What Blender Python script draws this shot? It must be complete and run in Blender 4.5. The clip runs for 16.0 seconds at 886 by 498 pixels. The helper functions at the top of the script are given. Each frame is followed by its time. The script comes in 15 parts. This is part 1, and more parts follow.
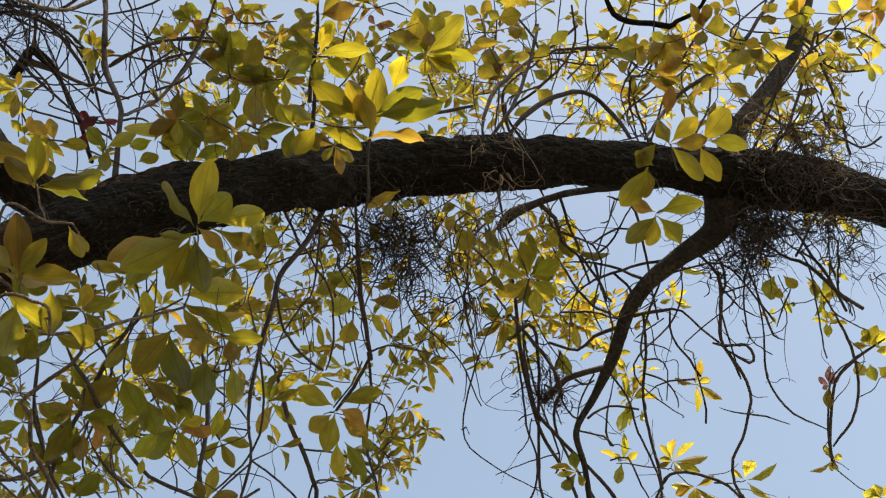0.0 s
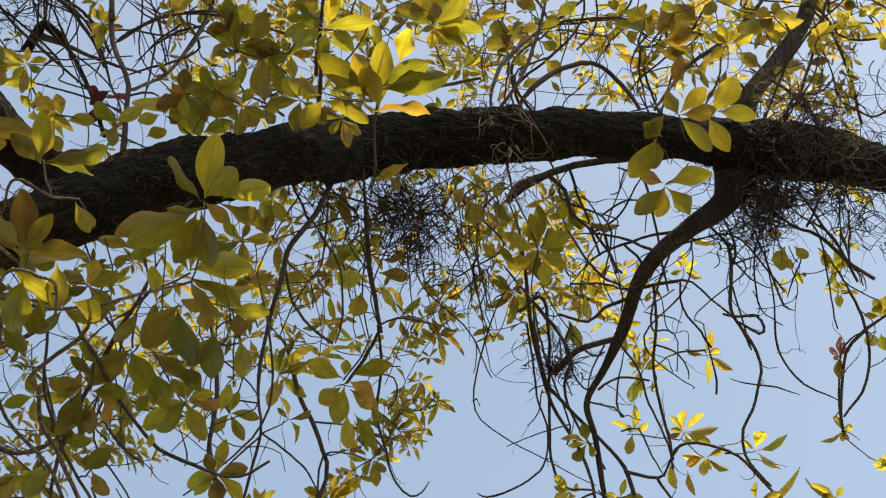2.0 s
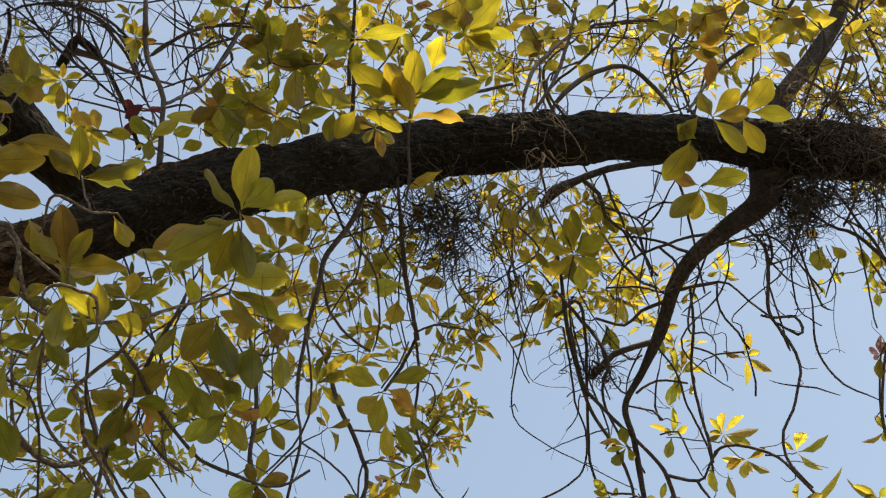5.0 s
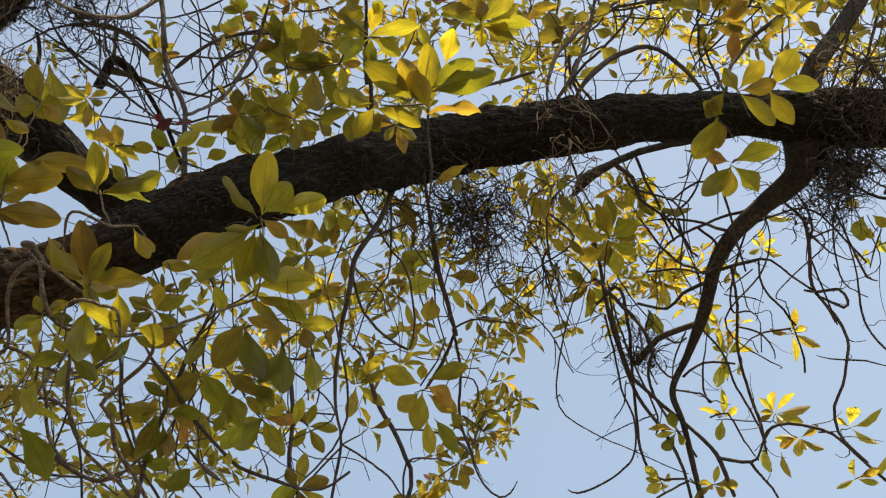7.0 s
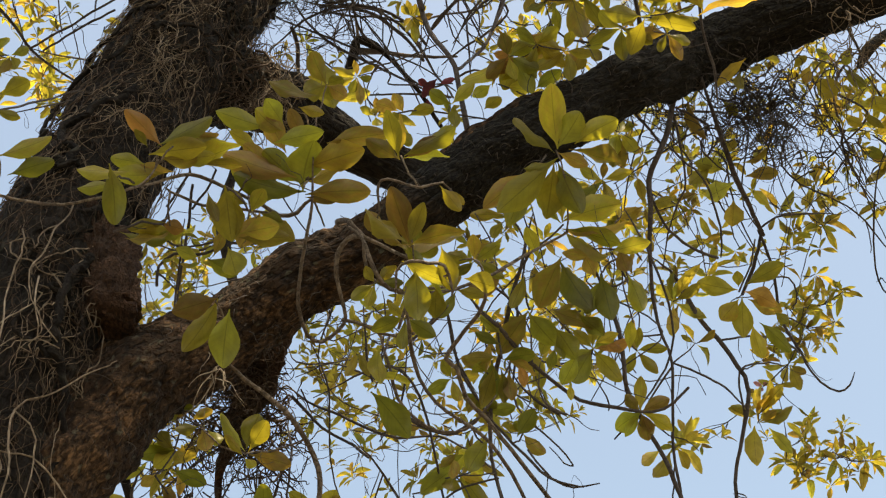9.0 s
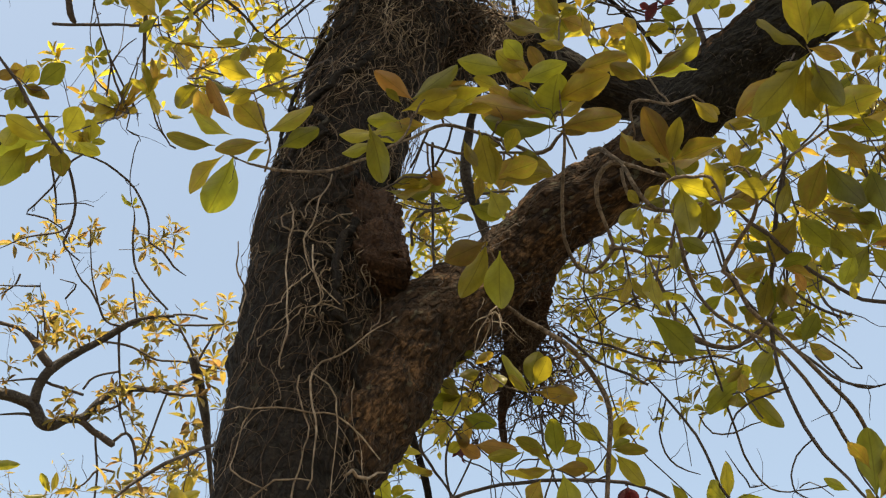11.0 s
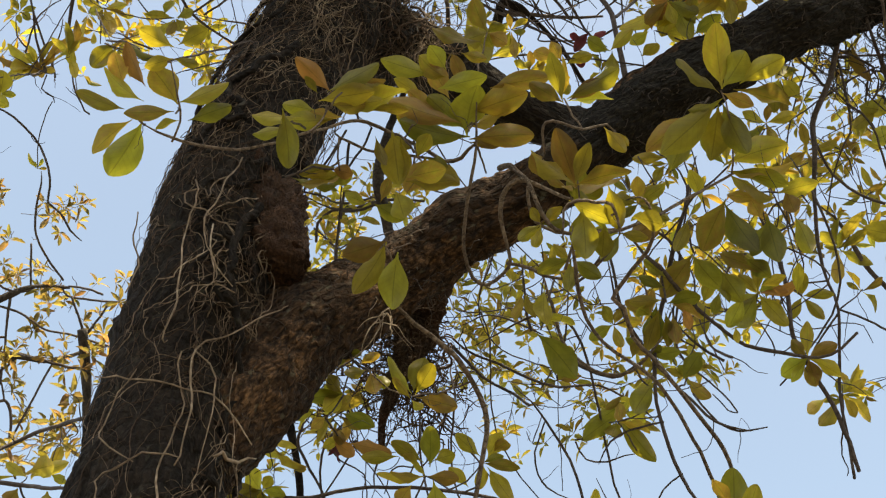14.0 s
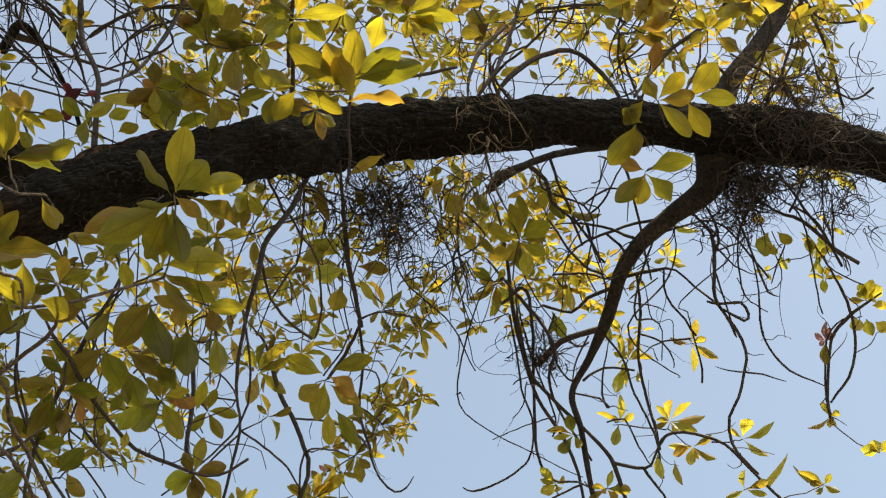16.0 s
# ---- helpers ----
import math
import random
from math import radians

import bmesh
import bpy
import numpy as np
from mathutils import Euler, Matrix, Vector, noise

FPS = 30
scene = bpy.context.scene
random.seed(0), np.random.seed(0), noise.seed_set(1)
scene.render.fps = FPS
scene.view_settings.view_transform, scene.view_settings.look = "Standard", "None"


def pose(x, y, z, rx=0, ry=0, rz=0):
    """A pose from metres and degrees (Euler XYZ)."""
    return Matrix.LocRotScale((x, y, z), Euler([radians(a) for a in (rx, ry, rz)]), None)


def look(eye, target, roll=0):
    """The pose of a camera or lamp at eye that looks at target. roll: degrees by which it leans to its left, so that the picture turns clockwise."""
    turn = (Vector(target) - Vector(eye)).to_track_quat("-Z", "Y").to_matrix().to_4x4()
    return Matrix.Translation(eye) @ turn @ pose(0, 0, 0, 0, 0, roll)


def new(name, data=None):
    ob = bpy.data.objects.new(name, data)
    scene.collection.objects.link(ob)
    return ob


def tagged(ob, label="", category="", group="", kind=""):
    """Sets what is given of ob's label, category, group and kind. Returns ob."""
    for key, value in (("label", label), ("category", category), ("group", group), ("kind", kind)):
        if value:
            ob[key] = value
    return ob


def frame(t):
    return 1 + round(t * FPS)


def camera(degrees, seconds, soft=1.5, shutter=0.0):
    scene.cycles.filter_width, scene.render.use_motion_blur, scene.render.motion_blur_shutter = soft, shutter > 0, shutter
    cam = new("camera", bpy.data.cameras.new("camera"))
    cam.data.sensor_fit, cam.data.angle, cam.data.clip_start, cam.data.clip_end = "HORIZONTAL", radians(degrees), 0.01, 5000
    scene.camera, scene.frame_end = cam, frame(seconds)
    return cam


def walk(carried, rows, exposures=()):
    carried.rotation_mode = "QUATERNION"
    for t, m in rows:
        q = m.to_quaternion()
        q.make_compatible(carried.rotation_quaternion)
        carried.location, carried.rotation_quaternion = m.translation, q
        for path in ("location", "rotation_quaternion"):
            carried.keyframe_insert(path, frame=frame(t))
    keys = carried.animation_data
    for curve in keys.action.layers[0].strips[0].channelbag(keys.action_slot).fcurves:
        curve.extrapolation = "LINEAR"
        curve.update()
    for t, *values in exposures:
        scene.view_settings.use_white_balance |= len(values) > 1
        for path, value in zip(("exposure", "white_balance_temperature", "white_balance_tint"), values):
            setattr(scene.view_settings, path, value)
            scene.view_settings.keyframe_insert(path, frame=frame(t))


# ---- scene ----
cam = camera(38.26, 16.0, soft=1.2)
walk(cam, [
    (0, look((0.015,0.004,1.62), (-0.595,2.448,4.727), -3.54)),
    (0.5, look((0.027,0.005,1.62), (-0.672,2.446,4.711), -2.55)),
    (1, look((0.035,-0.005,1.624), (-0.628,2.431,4.727), -3.41)),
    (1.5, look((0.034,0.004,1.623), (-0.674,2.465,4.696), -2.63)),
    (2, look((0.045,0.008,1.62), (-0.639,2.501,4.671), -2.85)),
    (2.5, look((0.044,-0.002,1.625), (-0.622,2.44,4.722), -3.46)),
    (3, look((0.053,-0.008,1.626), (-0.641,2.452,4.702), -3.04)),
    (3.5, look((0.031,0.005,1.62), (-0.684,2.494,4.67), -2.89)),
    (4, look((0.031,0.003,1.613), (-0.713,2.484,4.661), -1.72)),
    (4.5, look((0.029,-0.005,1.621), (-0.726,2.482,4.661), -2.37)),
    (4.7, look((0.033,-0.006,1.619), (-0.729,2.458,4.677), -2.35)),
    (6.8, look((0.113,0.053,1.637), (-0.81,2.449,4.704), -1.63)),
    (7, look((0.125,0.059,1.629), (-0.833,2.443,4.695), -2.43)),
    (7.5, look((0.129,0.064,1.618), (-1.088,2.34,4.674), -1.21)),
    (8, look((0.106,0.041,1.616), (-1.328,2.236,4.636), 0.28)),
    (8.5, look((0.035,0.026,1.615), (-1.607,2.145,4.584), 1.49)),
    (9, look((-0.01,0.019,1.612), (-1.718,2.099,4.572), -0.19)),
    (9.5, look((-0.05,-0.014,1.617), (-1.809,1.808,4.713), 0.44)),
    (10, look((-0.066,-0.026,1.608), (-2.016,1.556,4.721), 1.59)),
    (10.2, look((-0.073,-0.027,1.6), (-2.158,1.52,4.643), 2.37)),
    (12.3, look((-0.116,-0.053,1.539), (-2.455,1.681,4.282), 3.12)),
    (12.5, look((-0.114,-0.052,1.541), (-2.461,1.678,4.28), 3.35)),
    (13, look((-0.124,-0.047,1.54), (-2.466,1.681,4.285), 2.99)),
    (13.5, look((-0.089,-0.036,1.55), (-2.384,1.688,4.335), 4.44)),
    (14, look((-0.091,0.003,1.534), (-2.152,1.843,4.426), 5.67)),
    (14.5, look((-0.059,-0.002,1.593), (-1.81,2.099,4.512), 5.24)),
    (15, look((-0.035,0.028,1.622), (-1.378,2.279,4.644), 3.13)),
    (15.5, look((0.004,0.046,1.643), (-0.991,2.411,4.711), -0.08)),
    (16, look((0.065,0.065,1.648), (-0.591,2.575,4.692), -4.49)),
], exposures=[(0, 1.04, 8400, 5), (4.7, 1.07, 8400, 5), (7, 1.13, 8700, 5), (9, 1.35, 9000, 5), (10, 1.4, 9000, 5), (13, 1.25, 9000, 5), (14.5, 1.47, 8900, 5), (15.5, 1.34, 8900, 5), (16, 1.12, 8700, 5)])

# ---- world, sun ----
SUN_ELEVATION, SUN_BEARING = 66.0, 122.0      # degrees; the bearing runs clockwise from +y
world = bpy.data.worlds.new("sky")
scene.world = world
world.use_nodes = True
sky = world.node_tree.nodes.new("ShaderNodeTexSky")
sky.sky_type, sky.sun_disc = "NISHITA", False
sky.sun_elevation, sky.sun_rotation = radians(SUN_ELEVATION), radians(SUN_BEARING)
sky.air_density, sky.dust_density, sky.ozone_density = 1.0, 2.2, 1.0
world.node_tree.links.new(sky.outputs[0], world.node_tree.nodes["Background"].inputs[0])
world.node_tree.nodes["Background"].inputs[1].default_value = 0.15
lamp = bpy.data.lights.new("sun", "SUN")
lamp.energy, lamp.angle, lamp.color = 4.6, radians(0.53), (1.0, 0.95, 0.86)
sun = new("sun", lamp)
a, e = radians(SUN_BEARING), radians(SUN_ELEVATION)
toward_sun = Vector((math.sin(a) * math.cos(e), math.cos(a) * math.cos(e), math.sin(e)))
sun.matrix_world = look(toward_sun * 60, (0, 0, 0))


# ---- materials ----
def material(name):
    m = bpy.data.materials.new(name)
    m.use_nodes = True
    return m, m.node_tree.nodes, m.node_tree.links, m.node_tree.nodes["Principled BSDF"]


def ramp(nodes, *stops):
    n = nodes.new("ShaderNodeValToRGB")
    while len(n.color_ramp.elements) < len(stops):
        n.color_ramp.elements.new(0.5)
    for el, (at, c) in zip(n.color_ramp.elements, stops):
        el.position, el.color = at, (*c, 1)
    return n


def bark(name, dark, mid, pale, scale, cracks, bump, patches=0.0, plated=False, mossy=0.0):
    """Bark: a broad mottle, a fine grain, dark cracks, and pale lichen patches; plated bark cracks into scales along
    its stem, and from mossy on a dark mossy tone takes over, with the outer limb's shade put into its colour."""
    m, nodes, links, bsdf = material(name)
    if plated:
        place = nodes.new("ShaderNodeAttribute")
        place.attribute_name = "grain"
        place = place.outputs["Vector"]
    else:
        place = nodes.new("ShaderNodeTexCoord").outputs["Object"]
    broad, fine, cells = nodes.new("ShaderNodeTexNoise"), nodes.new("ShaderNodeTexNoise"), nodes.new("ShaderNodeTexVoronoi")
    broad.inputs["Scale"].default_value, broad.inputs["Detail"].default_value = scale * 0.16, 4
    fine.inputs["Scale"].default_value, fine.inputs["Detail"].default_value = scale * 1.6, 8
    cells.feature = "DISTANCE_TO_EDGE"
    cells.inputs["Scale"].default_value = scale * 0.8
    warp = nodes.new("ShaderNodeMixRGB")
    warp.blend_type, warp.inputs[0].default_value = "ADD", 0.05
    twist = nodes.new("ShaderNodeTexNoise")
    twist.inputs["Scale"].default_value, twist.inputs["Detail"].default_value = scale * 0.7, 6
    links.new(place, twist.inputs["Vector"])
    links.new(place, warp.inputs[1])
    links.new(twist.outputs["Color"], warp.inputs[2])
    if plated:
        warp.inputs[0].default_value = 0.02
        cells.distance = "CHEBYCHEV"
        cells.feature = "F1"
        cells.inputs["Randomness"].default_value = 0.85
    for n in (broad, fine):
        links.new(place, n.inputs["Vector"])
    links.new(warp.outputs[0], cells.inputs["Vector"])
    tone = ramp(nodes, (0.3, dark), (0.52, mid), (0.78, pale))
    both = nodes.new("ShaderNodeMath")
    both.operation = "MULTIPLY_ADD"
    both.inputs[1].default_value, both.inputs[2].default_value = 0.5, 0.0
    links.new(broad.outputs["Fac"], both.inputs[0])
    add = nodes.new("ShaderNodeMath")
    add.operation = "MULTIPLY_ADD"
    add.inputs[1].default_value = 0.5
    links.new(fine.outputs["Fac"], add.inputs[0])
    links.new(both.outputs[0], add.inputs[2])
    links.new(add.outputs[0], tone.inputs[0])
    if plated:
        crack = ramp(nodes, (0.3, (1, 1, 1)), (0.62, (0.2, 0.2, 0.2)))
    else:
        crack = ramp(nodes, (0.0, (0.25, 0.25, 0.25)), (0.09, (1, 1, 1)))
    links.new(cells.outputs["Distance"], crack.inputs[0])
    mul = nodes.new("ShaderNodeMixRGB")
    mul.blend_type, mul.inputs[0].default_value = "MULTIPLY", cracks
    links.new(tone.outputs[0], mul.inputs[1])
    links.new(crack.outputs[0], mul.inputs[2])
    colour = mul.outputs[0]
    if patches:
        spots = nodes.new("ShaderNodeTexNoise")
        spots.inputs["Scale"].default_value, spots.inputs["Detail"].default_value = scale * 0.55, 5
        links.new(place, spots.inputs["Vector"])
        where = ramp(nodes, (0.62, (0, 0, 0)), (0.68, (patches, patches, patches)))
        links.new(spots.outputs["Fac"], where.inputs[0])
        lichen = nodes.new("ShaderNodeMixRGB")
        lichen.inputs[2].default_value = (0.22, 0.23, 0.17, 1)
        links.new(where.outputs[0], lichen.inputs[0])
        links.new(colour, lichen.inputs[1])
        colour = lichen.outputs[0]
    # darker tone past the fork: mossy, and painted to stand in for shade
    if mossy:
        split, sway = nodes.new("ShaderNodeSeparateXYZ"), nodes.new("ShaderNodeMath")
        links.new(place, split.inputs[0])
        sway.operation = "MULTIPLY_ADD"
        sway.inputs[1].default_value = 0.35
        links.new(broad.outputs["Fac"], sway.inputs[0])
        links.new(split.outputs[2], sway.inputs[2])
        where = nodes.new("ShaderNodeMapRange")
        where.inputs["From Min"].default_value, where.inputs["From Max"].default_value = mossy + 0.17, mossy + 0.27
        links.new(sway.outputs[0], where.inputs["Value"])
        moss_shade = nodes.new("ShaderNodeMixRGB")
        links.new(where.outputs[0], moss_shade.inputs[0])
        links.new(colour, moss_shade.inputs[1])
        shade_tone = ramp(nodes, (0.35, (0.005, 0.0045, 0.004)), (0.55, (0.012, 0.0105, 0.009)), (0.75, (0.035, 0.03, 0.022)))
        links.new(fine.outputs["Fac"], shade_tone.inputs[0])
        links.new(shade_tone.outputs[0], moss_shade.inputs[2])
        colour = moss_shade.outputs[0]
    links.new(colour, bsdf.inputs["Base Color"])
    bsdf.inputs["Roughness"].default_value = 0.92
    bsdf.inputs["Specular IOR Level"].default_value = 0.2
    high = nodes.new("ShaderNodeMixRGB")
    high.inputs[0].default_value = 0.5
    links.new(crack.outputs[0], high.inputs[1])
    links.new(fine.outputs["Fac"], high.inputs[2])
    relief = nodes.new("ShaderNodeBump")
    relief.inputs["Strength"].default_value, relief.inputs["Distance"].default_value = bump, 0.02
    links.new(high.outputs[0], relief.inputs["Height"])
    links.new(relief.outputs[0], bsdf.inputs["Normal"])
    return m


def leaf_material(name, lit, thin, aged, joined=False):
    """A thin leaf: it shows its face's colour in reflected light and a yellower one in light that comes through."""
    m, nodes, links, bsdf = material(name)
    out = nodes["Material Output"]
    if joined:
        chance = nodes.new("ShaderNodeNewGeometry").outputs["Random Per Island"]
    else:
        chance = nodes.new("ShaderNodeObjectInfo").outputs["Random"]
    uv = nodes.new("ShaderNodeUVMap")
    split = nodes.new("ShaderNodeSeparateXYZ")
    links.new(uv.outputs[0], split.inputs[0])

    def maths(op, a, b=None, c=None):
        n = nodes.new("ShaderNodeMath")
        n.operation = op
        for i, v in enumerate((a, b, c)):
            if isinstance(v, (int, float)):
                n.inputs[i].default_value = v
            elif v is not None:
                links.new(v, n.inputs[i])
        return n.outputs[0]

    side = maths("ABSOLUTE", maths("SUBTRACT", split.outputs[0], 0.5))
    rib = maths("LESS_THAN", side, 0.022)
    # side veins run forward from the midrib
    wave = maths("SINE", maths("MULTIPLY", maths("SUBTRACT", split.outputs[1], maths("MULTIPLY", side, 0.45)), 62.0))
    vein = maths("MULTIPLY", maths("SMOOTH_MIN", maths("MAXIMUM", maths("SUBTRACT", wave, 0.7), 0.0), 1.0, 0.1), 0.8)
    veins = maths("MAXIMUM", rib, vein)
    coord = nodes.new("ShaderNodeTexCoord")
    blotch = nodes.new("ShaderNodeTexNoise")
    blotch.inputs["Scale"].default_value, blotch.inputs["Detail"].default_value = 14.0, 5
    links.new(coord.outputs["Object"] if joined else coord.outputs["UV"], blotch.inputs["Vector"])
    if not joined:
        blotch.inputs["Scale"].default_value = 5.0
    cloud = nodes.new("ShaderNodeTexNoise")
    cloud.inputs["Scale"].default_value, cloud.inputs["Detail"].default_value = (40.0, 4) if joined else (3.2, 6)
    links.new(coord.outputs["Object"] if joined else coord.outputs["UV"], cloud.inputs["Vector"])
    # some leaves are older, and older in patches
    old = maths("MULTIPLY_ADD", blotch.outputs["Fac"], 0.5, maths("MULTIPLY", chance, 0.75))
    ageing = ramp(nodes, (0.72, (0, 0, 0)), (1.1, (1, 1, 1)))
    links.new(old, ageing.inputs[0])

    def tint(fresh, worn, ribbed):
        # fresh leaves run from green to yellow
        hue = nodes.new("ShaderNodeMixRGB")
        hue.inputs[1].default_value, hue.inputs[2].default_value = (fresh[0] * 0.86, fresh[1] * 0.98, fresh[2], 1), (fresh[0] * 1.12, fresh[1], fresh[2], 1)
        links.new(maths("FRACT", maths("MULTIPLY", chance, 3.77)), hue.inputs[0])
        a = nodes.new("ShaderNodeMixRGB")
        a.inputs[2].default_value = (*worn, 1)
        links.new(hue.outputs[0], a.inputs[1])
        links.new(ageing.outputs[0], a.inputs[0])
        b = nodes.new("ShaderNodeMixRGB")
        b.blend_type = "MULTIPLY"
        b.inputs[2].default_value = (*ribbed, 1)
        links.new(veins, b.inputs[0])
        links.new(a.outputs[0], b.inputs[1])
        v = nodes.new("ShaderNodeHueSaturation")
        # each leaf a little lighter or darker
        each = maths("MULTIPLY_ADD", maths("FRACT", maths("MULTIPLY", chance, 7.31)), 0.7, 0.5)
        links.new(maths("MULTIPLY", each, maths("MULTIPLY_ADD", cloud.outputs["Fac"], 0.9, 0.55)), v.inputs["Value"])
        links.new(b.outputs[0], v.inputs["Color"])
        return v.outputs[0]

    links.new(tint(lit, aged[0], (1.3, 1.25, 1.2)), bsdf.inputs["Base Color"])
    bsdf.inputs["Roughness"].default_value = 0.42
    bsdf.inputs["Specular IOR Level"].default_value = 0.4
    relief = nodes.new("ShaderNodeBump")
    relief.inputs["Strength"].default_value, relief.inputs["Distance"].default_value = 0.25, 0.004
    links.new(veins, relief.inputs["Height"])
    links.new(relief.outputs[0], bsdf.inputs["Normal"])
    glow = nodes.new("ShaderNodeBsdfTranslucent")
    links.new(tint(thin, aged[1], (0.62, 0.62, 0.5)), glow.inputs["Color"])
    mix = nodes.new("ShaderNodeMixShader")
    mix.inputs[0].default_value = 0.57
    links.new(bsdf.outputs[0], mix.inputs[1])
    links.new(glow.outputs[0], mix.inputs[2])
    links.new(mix.outputs[0], out.inputs["Surface"])
    return m


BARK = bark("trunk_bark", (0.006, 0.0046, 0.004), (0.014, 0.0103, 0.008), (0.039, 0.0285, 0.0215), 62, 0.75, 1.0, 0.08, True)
# sun on the limb's foot is painted as warmer, paler plates
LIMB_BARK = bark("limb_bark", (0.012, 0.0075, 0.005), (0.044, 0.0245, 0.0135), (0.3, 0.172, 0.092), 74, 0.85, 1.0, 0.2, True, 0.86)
# greyer, paler bark: haze over the branches is mixed into its colour
BRANCH_BARK = bark("branch_bark", (0.026, 0.023, 0.023), (0.06, 0.054, 0.053), (0.14, 0.128, 0.12), 50, 0.5, 0.7, 0.1)
ROTTEN = bark("rotten_wood", (0.02, 0.011, 0.008), (0.055, 0.029, 0.018), (0.15, 0.08, 0.047), 70, 0.7, 1.0)
TWIG = bark("twig_bark", (0.04, 0.034, 0.034), (0.082, 0.069, 0.067), (0.16, 0.135, 0.125), 60, 0.4, 0.5)
VINE = bark("vine_bark", (0.07, 0.052, 0.04), (0.155, 0.12, 0.093), (0.33, 0.27, 0.215), 55, 0.5, 0.8)
ROOT = bark("root_skin", (0.055, 0.04, 0.029), (0.18, 0.135, 0.098), (0.5, 0.41, 0.32), 30, 0.2, 0.4)
BROWN_ROOT = bark("brown_root", (0.02, 0.013, 0.0095), (0.058, 0.038, 0.027), (0.16, 0.11, 0.077), 80, 0.2, 0.4)
MAT_ROOT = bark("dead_root", (0.024, 0.02, 0.019), (0.058, 0.048, 0.044), (0.12, 0.098, 0.085), 80, 0.2, 0.4)
AGED = ((0.13, 0.078, 0.028), (0.5, 0.29, 0.05))
LEAF = leaf_material("leaf", (0.12, 0.1, 0.026), (0.56, 0.47, 0.043), AGED)
FOLIAGE = leaf_material("foliage", (0.134, 0.108, 0.034), (0.57, 0.46, 0.052), AGED, joined=True)
OCHRE_FOLIAGE = leaf_material("ochre_foliage", (0.12, 0.09, 0.036), (0.36, 0.27, 0.06), ((0.14, 0.08, 0.04), (0.38, 0.2, 0.07)), joined=True)
RED_LEAF = leaf_material("red_leaf", (0.27, 0.12, 0.105), (0.6, 0.27, 0.22), ((0.26, 0.12, 0.09), (0.58, 0.28, 0.2)))
DRY_LEAF = leaf_material("dry_leaf", (0.1, 0.02, 0.022), (0.26, 0.045, 0.05), ((0.06, 0.016, 0.018), (0.14, 0.03, 0.035)))
ORANGE_LEAF = leaf_material("orange_leaf", (0.18, 0.1, 0.03), (0.56, 0.3, 0.06), ((0.19, 0.085, 0.03), (0.52, 0.24, 0.055)))


def soil():
    m, nodes, links, bsdf = material("leafy_soil")
    coord = nodes.new("ShaderNodeTexCoord")
    n = nodes.new("ShaderNodeTexNoise")
    n.inputs["Scale"].default_value, n.inputs["Detail"].default_value = 1.7, 9
    c = ramp(nodes, (0.3, (0.04, 0.03, 0.02)), (0.5, (0.085, 0.065, 0.044)), (0.7, (0.05, 0.053, 0.025)))
    b = nodes.new("ShaderNodeBump")
    b.inputs["Strength"].default_value = 0.6
    links.new(coord.outputs["Object"], n.inputs["Vector"])
    links.new(n.outputs["Fac"], c.inputs[0])
    links.new(n.outputs["Fac"], b.inputs["Height"])
    links.new(c.outputs[0], bsdf.inputs["Base Color"])
    links.new(b.outputs[0], bsdf.inputs["Normal"])
    bsdf.inputs["Roughness"].default_value = 0.95
    return m


SOIL = soil()


# ---- builders ----
def put(name, verts, faces, mat, parent=None, label="", smooth=True, uvs=None):
    """One mesh object from corners and faces in world places, under a thing or a part."""
    me = bpy.data.meshes.new(name)
    me.from_pydata(verts, [], faces)
    if uvs is not None:
        layer = me.uv_layers.new(name="UVMap")
        index = np.zeros(len(me.loops), dtype=np.int32)
        me.loops.foreach_get("vertex_index", index)
        layer.data.foreach_set("uv", np.asarray(uvs, dtype=np.float32)[index].ravel())
    me.polygons.foreach_set("use_smooth", [smooth] * len(me.polygons))
    me.materials.append(mat)
    me.update()
    return hang(new(name, me), parent, label)


def hang(ob, parent, label=""):
    if parent is not None:
        ob.parent = parent
        if parent.type == "EMPTY":
            ob.matrix_parent_inverse = Matrix.Translation(parent.location).inverted()
    return tagged(ob, label)


def thing(name, base, label, category, group=""):
    ob = new(name)
    ob.location = base
    ob.empty_display_size = 0.1
    return tagged(ob, label, category, group)


def glide(points, step):
    """A smooth line through points (x, y, z, radius)."""
    p = np.array(points, float)
    p = np.vstack([2 * p[0] - p[1], p, 2 * p[-1] - p[-2]])
    out = []
    for i in range(1, len(p) - 2):
        n = max(2, int(np.linalg.norm(p[i + 1, :3] - p[i, :3]) / step))
        t = np.arange(n)[:, None] / n
        out.append(0.5 * (2 * p[i] + (p[i + 1] - p[i - 1]) * t + (2 * p[i - 1] - 5 * p[i] + 4 * p[i + 1] - p[i + 2]) * t**2
                          + (3 * p[i] - p[i - 1] - 3 * p[i + 1] + p[i + 2]) * t**3))
    out.append(p[-2:-1])
    return np.vstack(out)


